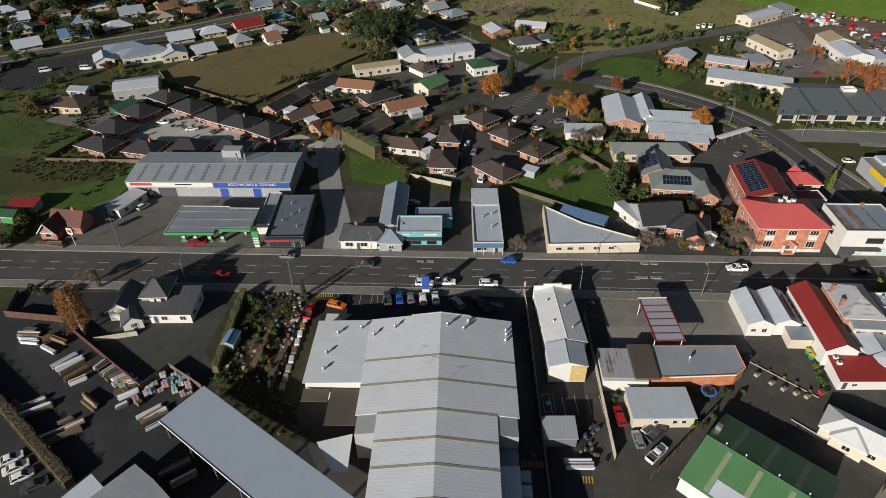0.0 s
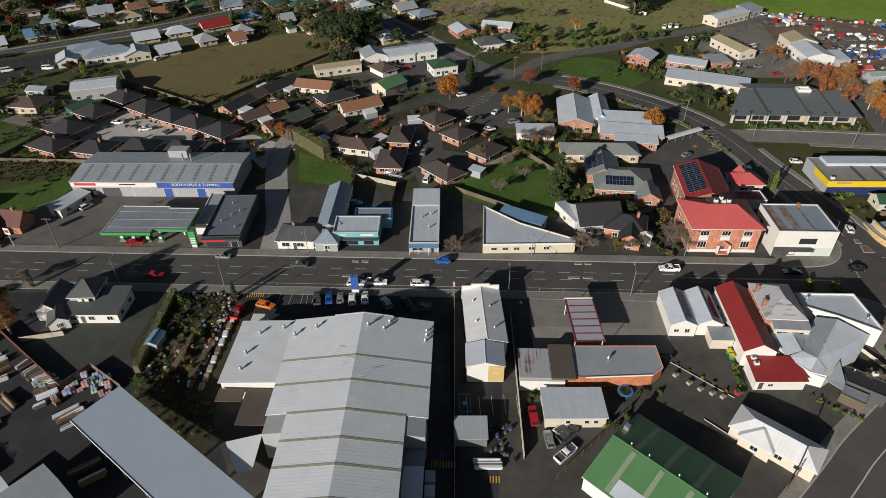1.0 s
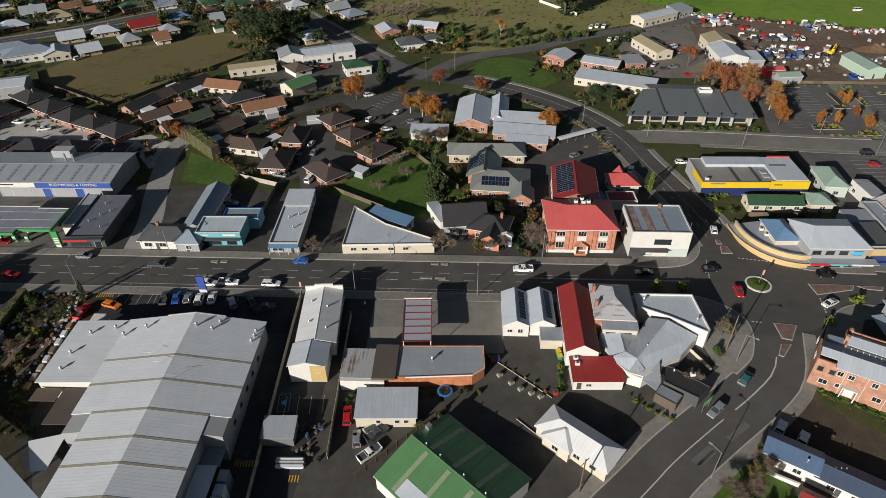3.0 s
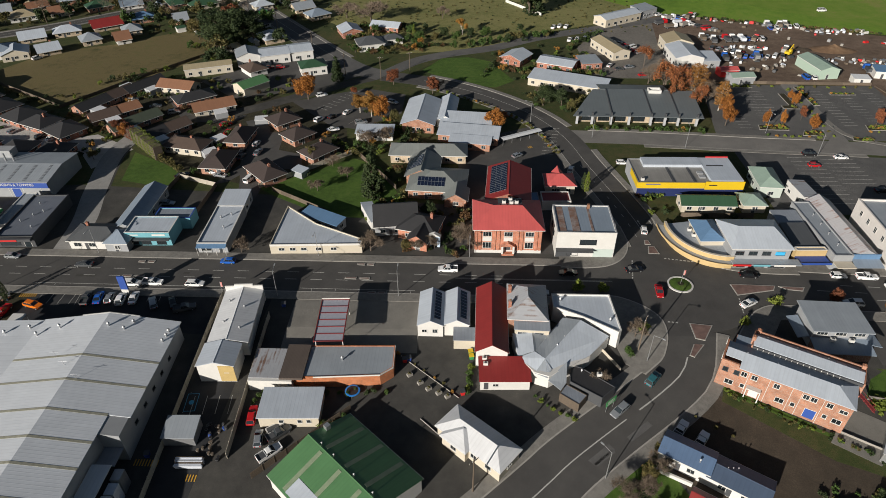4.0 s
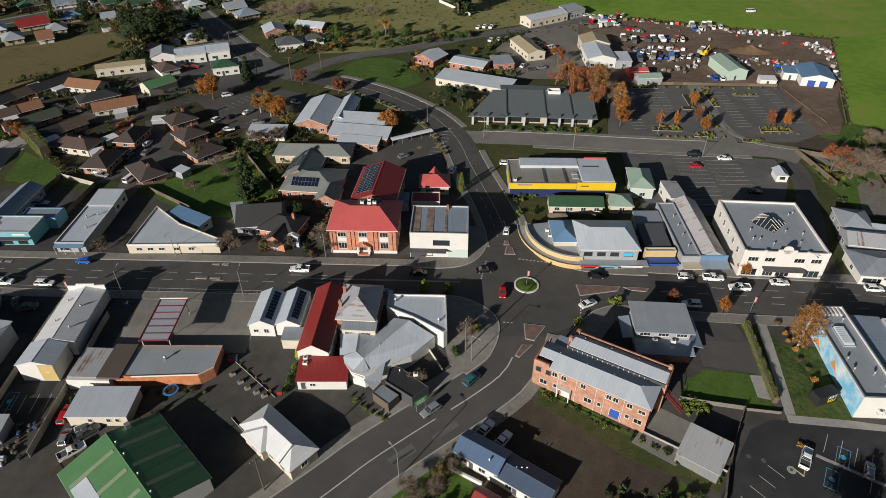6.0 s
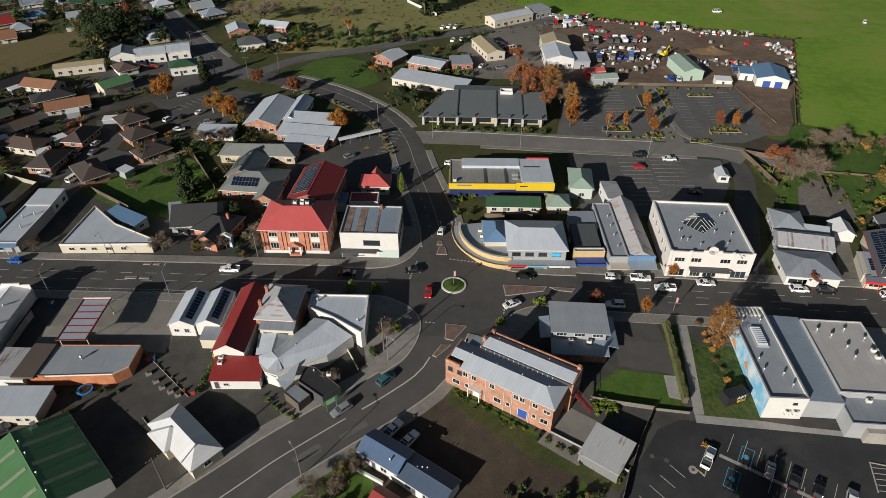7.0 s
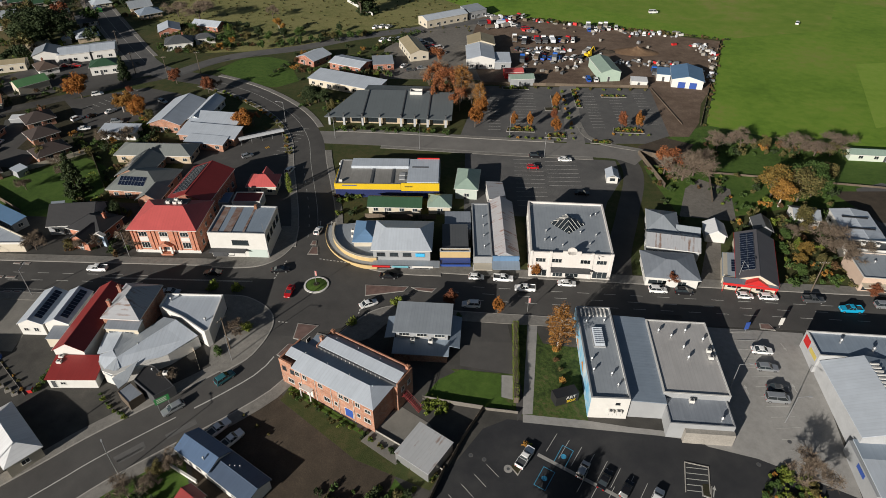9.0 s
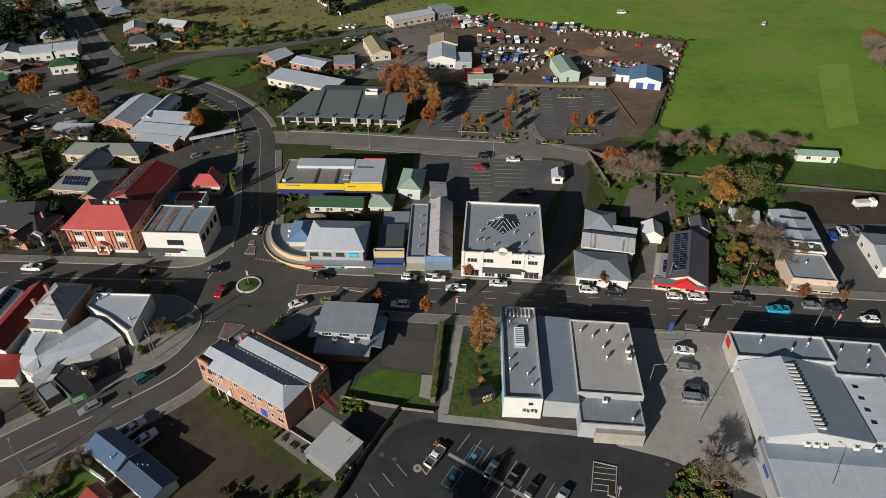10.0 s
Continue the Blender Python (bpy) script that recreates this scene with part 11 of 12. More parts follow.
def power_pole(x, y, rot, h=10.0):
    key = ("power", h)
    if key not in CACHE:
        a = MB()
        a.tube((0, 0, -0.3), (0, 0, h), 0.17, 0.11, TIMBER, 8)
        b = MB()
        b.box(-1.2, -0.06, h - 0.7, 1.2, 0.06, h - 0.58, TIMBER)
        c = MB()
        c.tube((0, 0, 0), (0, 0, 0.2), 0.05, 0.07, WHITE, 6)
        CACHE[key] = (a.mesh("pole"), b.mesh("cross_arm"), c.mesh("insulator"))
    r = thing("power_pole", x, y, rot, 0, "weathered timber power pole with a cross arm", "power pole", "power poles")
    part("pole", CACHE[key][0], r)
    part("cross_arm", CACHE[key][1], r)
    for u in (-1.05, -0.4, 0.4, 1.05):
        part("insulator", CACHE[key][2], r, "", pose(u, 0, h - 0.58))


for x, y, r in ((-70, 118.0, 90), (-43.1, 118.0, 90), (28.1, 116.6, 90), (58.1, 117.6, 90), (75.6, 134.2, -90), (-25, 132.6, -90), (35, 133.2, -90), (236, 128.6, -90), (200, 130.0, -90), (266, 113.0, 90), (119.0, 205.6, 180), (98, 218, 180), (150, 198.6, 90), (182, 211, -90), (193, 194, 90), (251.7, 71.7, 90), (223.8, 94.7, 0), (101.4, 70.4, 130), (114.9, 98.4, -40), (232.7, 87, 0)):
    lamp_post(x, y, r)
for x, y, r in ((76.6, 67.0, 45), (113.6, 101.5, 60), (21, 262, 60), (1, 290, 60), (-24, 322, 60), (-50, 358, 60), (-186, 303, 30), (-150, 330, 30), (-120, 356, 30), (37, 258, 10), (254.2, 126.8, 0), (-94, 133, 0), (49, 264, 20)):
    power_pole(x, y, r)
# red and white banner pole on the islands and roundabout
for x, y in ((128.8, 124.3), (182.1, 116.6), (14.5, 116.4), (271.8, 114.8)):
    r = thing("banner_pole", x, y, 0, 0.3 if x == 128.8 else 0, "slim pole carrying a red and white banner", "banner", "banner poles")
    a = MB()
    a.tube((0, 0, -0.2), (0, 0, 4.6), 0.06, 0.05, STEEL, 8)
    part("pole", a, r)
    a = MB()
    a.box(0.08, -0.02, 2.9, 0.5, 0.02, 4.4, mat("banner_cloth", (0.5, 0.12, 0.1), 0.8, grain=0.1, stain=0.8, sscale=1.2, tint=(0.7, 0.68, 0.65)))
    part("banner", a, r)
r = thing("direction_sign", 104.6, 85.6, 40, 0, "green road direction sign on two posts", "road sign")
a = MB()
a.box(-1.5, -0.05, 1.8, 1.5, 0.05, 3.4, GREENP)
part("board", a, r)
for u in (-1.1, 1.1):
    a = MB()
    a.tube((u, 0.08, -0.5), (u, 0.08, 3.2), 0.05, 0.05, STEEL, 6)
    part("post", a, r)
for k in range(3):
    a = MB()
    a.box(-1.1, -0.062, 2.1 + k * 0.42, 0.9, -0.052, 2.28 + k * 0.42, WHITE)
    part("sign_bar", a, r)
for x, y, m in ((232.6, 111.6, BLUEP), (241.2, 113.4, WHITE)):
    r = thing("sign", x, y, 10, 0, "small roadside sign on posts", "sign")
    a = MB()
    a.box(-0.5, -0.06, 1.0, 0.5, 0.06, 3.2, m)
    part("board", a, r)
    a = MB()
    a.tube((0, 0, -0.2), (0, 0, 1.0), 0.07, 0.07, STEEL, 6)
    part("post", a, r)


# ---- fences and walls ----
def fence(x0, y0, x1, y1, h, m, label, t=0.06, post=2.4, name="fence", cap=None):
    """Panels between posts, following the ground."""
    L = math.hypot(x1 - x0, y1 - y0)
    n = max(1, round(L / (post if y0 < 130 else post * 1.6)))
    ang = math.degrees(math.atan2(y1 - y0, x1 - x0))
    r = thing(name, x0, y0, ang, 0, label, "fence")
    z0 = lie(x0, y0)
    for i in range(n):
        ua, ub = L * i / n, L * (i + 1) / n
        za = lie(0, y0 + (y1 - y0) * i / n) - z0
        zb = lie(0, y0 + (y1 - y0) * (i + 1) / n) - z0
        a = MB()
        a.add([(ua, -t / 2, za - 0.3), (ub, -t / 2, zb - 0.3), (ub, t / 2, zb - 0.3), (ua, t / 2, za - 0.3), (ua, -t / 2, za + h), (ub, -t / 2, zb + h), (ub, t / 2, zb + h), (ua, t / 2, za + h)],
              [(3, 2, 1, 0), (4, 5, 6, 7), (0, 1, 5, 4), (1, 2, 6, 5), (2, 3, 7, 6), (3, 0, 4, 7)], m)
        part("panel", a, r)
        a = MB()
        a.box(ua - 0.06, -t / 2 - 0.05, za - 0.3, ua + 0.06, t / 2 + 0.05, za + h + 0.08, cap or m)
        part("post", a, r)
    return r


OLD_WALL = mat("old_grey_wall", (0.17, 0.155, 0.135), 0.9, grain=0.2, gscale=2, stain=0.4)
PALE_FENCE = mat("pale_fence", (0.4, 0.36, 0.29), 0.85, grain=0.2, gscale=2, stain=0.4, vary=0.15)
for x0, y0, x1, y1, h, m, lab in (
    (14.8, 116.5, 16.2, 62, 1.8, PALE_FENCE, "weathered paling fence beside the store lane"), (28.2, 109, 29.2, 72, 1.9, PALE_FENCE, "tall corrugated boundary fence"), (51.4, 83.6, 35.0, 68.1, 1.8, TIMBER, "grey timber paling fence"),
    (-142, 181, -109, 180.4, 1.3, TIMBER, "grey paling fence along the grass"), (-142, 181, -133, 214, 1.4, TIMBER, "grey paling fence of the brick units"), (-133, 214, -126, 236, 1.4, TIMBER, "grey paling fence of the brick units"), (-128, 250, -86, 225.4, 1.3, TIMBER, "paling fence of the units"), (-86, 225.4, -70, 253, 1.3, TIMBER, "paling fence of the paddock"), (9.3, 167.5, 35, 190.5, 1.7, PALE_FENCE, "pale paling fence beside the lawn"), (38, 189, 52.5, 168, 1.7, TIMBER, "timber fence beside the lawn"),
    (14, 166, 34, 153.6, 1.5, TIMBER, "grey timber fence behind the wedge shop"), (130.5, 92.4, 163.5, 73.6, 0.6, STONE, "low stone boundary wall"), (158.4, 89.8, 164.0, 88.8, 1.2, OLD_WALL, "low grey wall behind the brick building"), (164.0, 88.8, 171.0, 87.8, 1.2, OLD_WALL, "low grey wall beside the lawn"), (171.2, 87.7, 178.3, 87.0, 0.8, OLD_WALL, "low grey wall at the car park"), (163.5, 73.6, 160.5, 66, 1.7, TIMBER, "timber paling fence behind the shed"), (171.0, 87.5, 166.9, 80.4, 1.5, TIMBER, "dark timber fence along the car park"), (166.9, 80.4, 164.2, 74.4, 1.5, TIMBER, "dark timber fence along the car park"),
    (-109, 105, -93, 103.6, 2.0, mat("rust_fence", (0.1, 0.05, 0.036), 0.85, grain=0.2, stain=0.4), "rust red yard fence"), (-91, 101, -68, 85.3, 1.8, mat("dull_red_fence", (0.085, 0.028, 0.026), 0.85, grain=0.2, stain=0.4), "dull red paling fence of the timber yard"), (-68, 85.3, -64, 91, 1.8, TIMBER, "dark timber fence of the yard"), (-64, 91, -55, 85.6, 1.8, TIMBER, "dark timber fence of the yard"), (-111, 113.6, -109, 105, 1.2, TIMBER, "low timber garden fence"), (-84, 98, -75, 100.2, 1.4, PALE_FENCE, "pale paling garden fence"),
    (-18, 173, -20.5, 147, 1.6, TIMBER, "dark paling fence of the units"), (-4.5, 168, -5.5, 146, 1.6, TIMBER, "dark paling fence of the units"), (-4.5, 168, -18, 173, 1.6, PALE_FENCE, "paling fence of the units"), (225.8, 198, 229.5, 176, 1.7, TIMBER, "brown paling fence by the lane"), (225.8, 198, 238, 193, 1.7, TIMBER, "brown paling fence by the car park"), (246, 186, 242, 168, 1.5, TIMBER, "old grey paling garden fence"), (246, 186, 330, 174, 0.7, TIMBER, "rough garden boundary fence"),
    (60.6, 98, 73.6, 87.4, 0.25, STONE, "low kerb wall with planting"), (66, 82, 72.4, 76.2, 0.25, KERB, "low concrete kerb by the cottage"), (128.5, 170.5, 137.5, 170.2, 1.5, PALE_FENCE, "paling fence by the green cottage"), (137, 155.2, 158, 155.4, 1.6, TIMBER, "timber fence behind the shops"), (254, 222, 291, 318, 0.9, TIMBER, "dark rail fence of the field"), (172, 257.5, 242, 256.5, 1.2, TIMBER, "wire and timber yard fence"), (-70, 253, -42, 295, 1.3, TIMBER, "paling fence of the paddock"), (-137, 263, -128, 250, 1.3, TIMBER, "weathered paling fence of the paddock"),
    (95.3, 377, 113.5, 351, 1.5, WHITE, "white boundary fence along the paddock"), (104.5, 102.5, 108.6, 95.6, 0.9, CREAM, "low cream garden wall"), (243, 255.5, 247, 222, 0.45, TIMBER, "low timber rail along the car park")):
    fence(x0, y0, x1, y1, h, m, lab)


# ---- markings in the car parks ----
for x, y, rot, n, step, ln in ((179, 215, 90, 12, 2.6, 4.6), (189.5, 215, 90, 12, 2.6, 4.8), (193.5, 228, 90, 8, 2.6, 4.6), (218, 218, 90, 12, 2.6, 4.8), (228, 222, 90, 10, 2.6, 4.6), (238.5, 222, 90, 11, 2.6, 4.6), (187, 164, 90, 11, 2.6, 4.6), (192, 164, 90, 11, 2.6, 4.8), (203.5, 176, 90, 7, 2.6, 5.5), (198.0, 176, 90, 7, 2.6, 5.0), (82.5, 197.5, 38, 6, 2.6, 4.5), (104.5, 192, 80, 8, 2.6, 4.6), (164.5, 69, 42, 3, 3.2, -3.4), (231.0, 78, 94, 13, 2.55, -5.0), (-31, 112.0, 0, 5, 2.8, 3.8), (-21, 111.8, 6, 8, 2.9, 4.2), (30, 214, -30, 6, 2.6, 5), (20, 226, 60, 8, 2.6, 4.6), (16.8, 82, 90, 1, 5, -0.1), (18.4, 81.5, 4, 4, 2.6, 4.6), (-178, 272, 30, 6, 2.6, 4.5), (188.4, 70.4, -32, 6, 2.7, 5.0), (183.4, 78.6, -32, 8, 2.7, 4.8)):
    bays(x, y, rot, n, step, ln, 0.036)
for x, y, rot in ((239.8, 107.1, -80), (237.9, 95.6, 95), (227.5, 94.9, 95), (214.0, 71.5, 70), (190, 68, -30), (124.3, 152, 100), (127.6, 152, 100), (208, 222, 88)):
    a = MB()
    a.box(-1.2, -0.09, 0, 0.4, 0.09, 0.012, LINE)
    a.add([(0.4, -0.35, 0.006), (1.3, 0, 0.006), (0.4, 0.35, 0.006), (0.4, -0.35, 0.012), (1.3, 0, 0.012), (0.4, 0.35, 0.012)], [(2, 1, 0), (3, 4, 5), (0, 1, 4, 3), (1, 2, 5, 4), (2, 0, 3, 5)], LINE)
    solo("arrow_marking", a, "white painted lane arrow on asphalt", "road marking", kind="structure", m=on_slope(x, y, 0.04, rot))
for x, y, rot, n in ((-36.4, 114.6, 5, 8), (11.5, 70.4, 0, 9), (22.6, 67.6, 0, 4), (96, 197, 38, 3)):
    a = MB()
    for i in range(n):
        a.box(i * 0.55, -0.5, 0, i * 0.55 + 0.22, 0.9, 0.012, YLINE)
    solo("hatched_marking", a, "yellow hatched no-parking marking", "road marking", kind="structure", m=on_slope(x, y, 0.038, rot))
for x, y, rot in ((186.7, 77.6, -30), (182.6, 72.9, -30), (17.8, 84.5, 5)):
    a = MB()
    for x0, y0, x1, y1 in ((-1.2, -2.2, 1.2, -2.1), (-1.2, 2.1, 1.2, 2.2), (-1.2, -2.1, -1.1, 2.1), (1.1, -2.1, 1.2, 2.1)):
        a.box(x0, y0, 0, x1, y1, 0.012, mat("blue_line_paint", (0.05, 0.3, 0.5), 0.7, grain=0.2))
    a.tube((0, 0, 0), (0, 0, 0.013), 0.55, 0.55, mat("blue_line_paint", (0.05, 0.3, 0.5)), 14)
    solo("accessible_bay", a, "blue painted accessible parking bay", "road marking", kind="structure", m=on_slope(x, y, 0.038, rot))


# flush concrete strip between the bays, and the trolley bay
a = MB()
a.obox(0, 0, 0, 26.0, 0.7, 0.03, 0, CONCRETE)
solo("kerb", a, "pale flush concrete strip between parking bays", "kerb", kind="structure", m=on_slope(193.0, 71.5, 0.04, -29.5))
a = MB()
for x0, y0, x1, y1 in ((0, 0, 0.18, 6.4), (4.4, 0, 4.58, 6.4), (0.18, 6.22, 4.4, 6.4)):
    a.box(x0, y0, 0, x1, y1, 0.14, KERB)
for k in range(5):
    a.add([(0.3, 0.4 + k * 1.2, 0.004), (4.3, 0.9 + k * 1.2, 0.004), (4.3, 1.05 + k * 1.2, 0.004), (0.3, 0.55 + k * 1.2, 0.004)], [(0, 1, 2, 3)], LINE)
solo("trolley_bay", a, "kerbed trolley bay with white hatching", "trolley bay", m=on_slope(208.6, 71.2, 0.04, -12))
for x, y in ((168.6, 77.2), (171.2, 76.4), (175.8, 74.6), (224.2, 77.4), (232.0, 82.6), (226.6, 72.2)):
    a = MB()
    a.tube((0, 0, -0.02), (0, 0, 0.006), 0.45 if x != 175.8 else 0.85, 0.45 if x != 175.8 else 0.85, PARK_SEAL if x != 175.8 else CONCRETE, 20)
    a.tube((0, 0, 0.0), (0, 0, 0.01), 0.32, 0.32, DKGREY, 18)
    solo("manhole_cover", a, "round iron manhole cover set in the asphalt", "manhole cover", kind="structure", m=on_slope(x, y, 0.036, 0))


def kerbed_bed(poly, label="kerbed planting bed in the car park"):
    poly = ccw(poly)
    r = thing("planting_bed", 0, 0, 0, 0, label, "planting bed", "car park beds")
    r.matrix_basis = pose(0, 0, lie(0, poly[0][1]))
    a = MB()
    a.prism(poly, 0, 0.17, KERB)
    part("kerb", a, r)
    a = MB()
    a.prism(inset(poly, 0.2), 0.1, 0.2, GARDEN)
    part("soil", a, r)
    xs, ys = [q[0] for q in poly], [q[1] for q in poly]
    inn = inset(poly, 0.5)
    for _ in range(int((max(xs) - min(xs)) * (max(ys) - min(ys)) * 0.9)):
        x, y = random.uniform(min(xs), max(xs)), random.uniform(min(ys), max(ys))
        if all((inn[(i + 1) % len(inn)][0] - q[0]) * (y - q[1]) - (inn[(i + 1) % len(inn)][1] - q[1]) * (x - q[0]) > 0 for i, q in enumerate(inn)) and "walkway" not in label:
            far_plant(random.choice(["limeshrub", "limeshrub", "oliveshrub", "goldshrub", "shrub"]), x, y, random.uniform(0.5, 1.0))


kerbed_bed([(180.8, 213.4), (191.4, 213.2), (191.0, 217.6), (181.7, 217.4)])
kerbed_bed([(194.4, 209.2), (202.6, 208.8), (202.8, 213.6), (196.6, 213.2)])
kerbed_bed([(196.8, 232), (202.8, 232), (202.8, 247), (200.2, 247), (200.0, 235.4), (196.8, 235)])
kerbed_bed([(219.8, 214.0), (231.4, 213.8), (230.8, 218.2), (220.8, 218.2)])
kerbed_bed([(209.4, 235.5), (212.0, 235.3), (211.4, 254), (209.2, 254)])
kerbed_bed([(220.8, 246), (231, 246.2), (231, 248.2), (220.8, 248)])
kerbed_bed([(210.5, 205.5), (218, 204.6), (217.6, 207.4), (211.5, 208.6)])
kerbed_bed([(181.0, 252.4), (192.0, 252.6), (192.0, 254.8), (181, 254.6)])
kerbed_bed([(176.2, 75.0), (178.6, 80.6), (184.6, 80.4), (182.6, 77.2), (180.4, 78.0), (177.6, 73.2)])
kerbed_bed([(221, 69), (226.5, 77.6), (233.5, 75.5), (236, 66), (226, 64)])
hedge_row(223, 70, 229, 75.5, 1.4, ["shrub", "limeshrub", "oliveshrub"], 1.8, 0.8)
hedge_row(226, 69, 233, 73, 1.4, ["shrub", "darkshrub", "oliveshrub"], 1.6, 0.8)
kerbed_bed([(213.6, 81.6), (216.4, 80.6), (213.2, 70), (211.6, 70.6)], "raised concrete walkway at the car park")


# ---- timber yard ----
BAGS = [WRAP, mat("pink_bag", (0.5, 0.3, 0.3), 0.6, grain=0.15, gscale=2, vary=0.3), mat("green_bag", (0.3, 0.42, 0.33), 0.6, grain=0.15, gscale=2, vary=0.3), mat("blue_wrap", (0.3, 0.4, 0.55), 0.5, grain=0.15, gscale=2, vary=0.3), PINE, TIMBER]


def timber_pack(x, y, rot, L, w, h, m, label):
    """A banded stack of boards on bearers; every column is a pile of boards of uneven length."""
    r = thing("timber_pack", x, y, rot, 0, label, "timber stack", "timber packs")
    rng = random.Random(int(x * 31 + y * 17))
    n = max(2, int(w / 0.3))
    step = w / n
    a = MB()
    for i in range(n):
        z = 0.12
        tall = h * rng.uniform(0.7, 1.0)
        mm = rng.choice([m, m, m, m, TIMBER, PINE])
        while z < tall:
            t = rng.uniform(0.1, 0.22)
            a.box(-L / 2 + rng.uniform(0, 0.35), -w / 2 + i * step + rng.uniform(0.01, 0.05), z, L / 2 - rng.uniform(0, 0.4), -w / 2 + (i + 1) * step - rng.uniform(0.01, 0.04), z + t - 0.02, mm)
            z += t
    tagged(part("sawn_timber", a, r), kind="stuff")
    a = MB()
    for u in (-L / 3, 0, L / 3):
        a.box(u - 0.06, -w / 2 - 0.05, 0, u + 0.06, w / 2 + 0.05, 0.11, TIMBER)
    part("bearer", a, r)


def pallet(x, y, rot, s, h, m):
    """Slatted pallet under a heap of bags."""
    r = thing("pallet", x, y, rot, 0, "timber pallet stacked with bagged goods", "pallet", "pallets")
    rng = random.Random(int(x * 53 + y * 29))
    a = MB()
    for i in range(5):
        a.box(-s / 2 + i * s / 4.4, -s / 2, 0.08, -s / 2 + i * s / 4.4 + 0.1, s / 2, 0.12, TIMBER)
    for v in (-s / 2, 0, s / 2 - 0.1):
        a.box(-s / 2, v, 0, s / 2, v + 0.1, 0.08, TIMBER)
    part("base", a, r)
    a = MB()
    z = 0.12
    while z < h:
        for p in (-0.25, 0.25):
            for q in (-0.32, 0, 0.32):
                cx, cy = p * s + rng.uniform(-0.04, 0.04), q * s + rng.uniform(-0.04, 0.04)
                bx, by, t = s * 0.23, s * 0.14, 0.15
                a.add([(cx - bx, cy - by, z), (cx + bx, cy - by, z), (cx + bx, cy + by, z), (cx - bx, cy + by, z), (cx - bx * 0.8, cy - by * 0.75, z + t), (cx + bx * 0.8, cy - by * 0.75, z + t), (cx + bx * 0.8, cy + by * 0.75, z + t), (cx - bx * 0.8, cy + by * 0.75, z + t)], [(3, 2, 1, 0), (4, 5, 6, 7), (0, 1, 5, 4), (1, 2, 6, 5), (2, 3, 7, 6), (3, 0, 4, 7)], m)
        z += 0.16
    tagged(part("bagged_goods", a, r), kind="stuff")


random.seed(21)
for x, y, rot, L in ((-100.2, 99.4, -1, 5.7), (-99.4, 98.2, -3, 5.1), (-98.7, 97.2, -4, 4.6), (-100.1, 100.5, -3, 3.3), (-95.4, 98.4, 40, 2.3), (-92.2, 97.8, -21, 5.0), (-93.2, 95.2, -26, 4.9), (-88.1, 92.2, 51, 5.8), (-86.5, 91.3, 42, 5.9), (-85.4, 90.4, 49, 5.7), (-83.4, 88.4, 51, 5.5), (-82.4, 86.8, 38, 3.7), (-77.2, 80.9, -33, 4.8), (-77.2, 82.0, -34, 5.3), (-89.1, 80.6, 44, 5.6), (-88.0, 79.4, 47, 5.1), (-92.0, 80.2, -30, 3.0), (-93.2, 79.4, -36, 5.2), (-80.1, 77.0, 42, 3.1), (-77.8, 76.1, 40, 4.0), (-64.0, 79.6, 42, 5.5), (-62.9, 78.6, 45, 5.1), (-61.6, 76.6, 42, 3.9), (-115.6, 133.6, -4, 5.5), (-112.6, 133.8, 2, 4.4), (-111.4, 132.9, -8, 4.0), (-70.2, 80.9, 39, 2.6), (-71.2, 84.8, 29, 4.7), (-70.0, 83.6, 36, 4.3), (-79.8, 91.2, 63, 3.2), (-78.5, 90.6, 56, 3.2), (-77.2, 90.0, 54, 3.2), (-76.0, 89.4, 48, 3.2), (-74.8, 88.8, 42, 3.2), (-73.5, 88.2, 39, 3.2), (-72.2, 87.6, 29, 3.2), (-71.0, 87.0, 27, 3.2), (-69.8, 86.5, 18, 3.2),
                     (-90.4, 80.2, 33, 8), (-88, 78.6, 33, 8), (-80.4, 74.8, 36, 8), (-79.2, 73.2, 36, 8), (-62.4, 79.0, 35, 5), (-54, 67.4, 38, 6), (-51.5, 65.2, 38, 5)):
    m = random.choice([PINE, WRAP, WRAP, WRAP, TIMBER])
    timber_pack(x, y, rot, L, random.uniform(0.9, 1.3), random.uniform(0.7, 1.4), m, "banded stack of %s on bearers" % ("pale sawn timber" if m is PINE else "plastic-wrapped boards" if m is WRAP else "weathered grey timber"))
for i in range(12):
    pallet(-78 + i * 1.05 + random.uniform(-0.6, 0.6), 89.6 - i * 0.72 + random.uniform(-0.8, 0.3), random.uniform(20, 60), 1.2, random.uniform(0.4, 1.1), random.choice(BAGS))
for i in range(30):
    pallet(random.uniform(-67, -57.5), random.uniform(84.0, 89.2), random.uniform(25, 45), random.uniform(1.0, 1.3), random.uniform(0.3, 1.2), random.choice(BAGS[:4]))


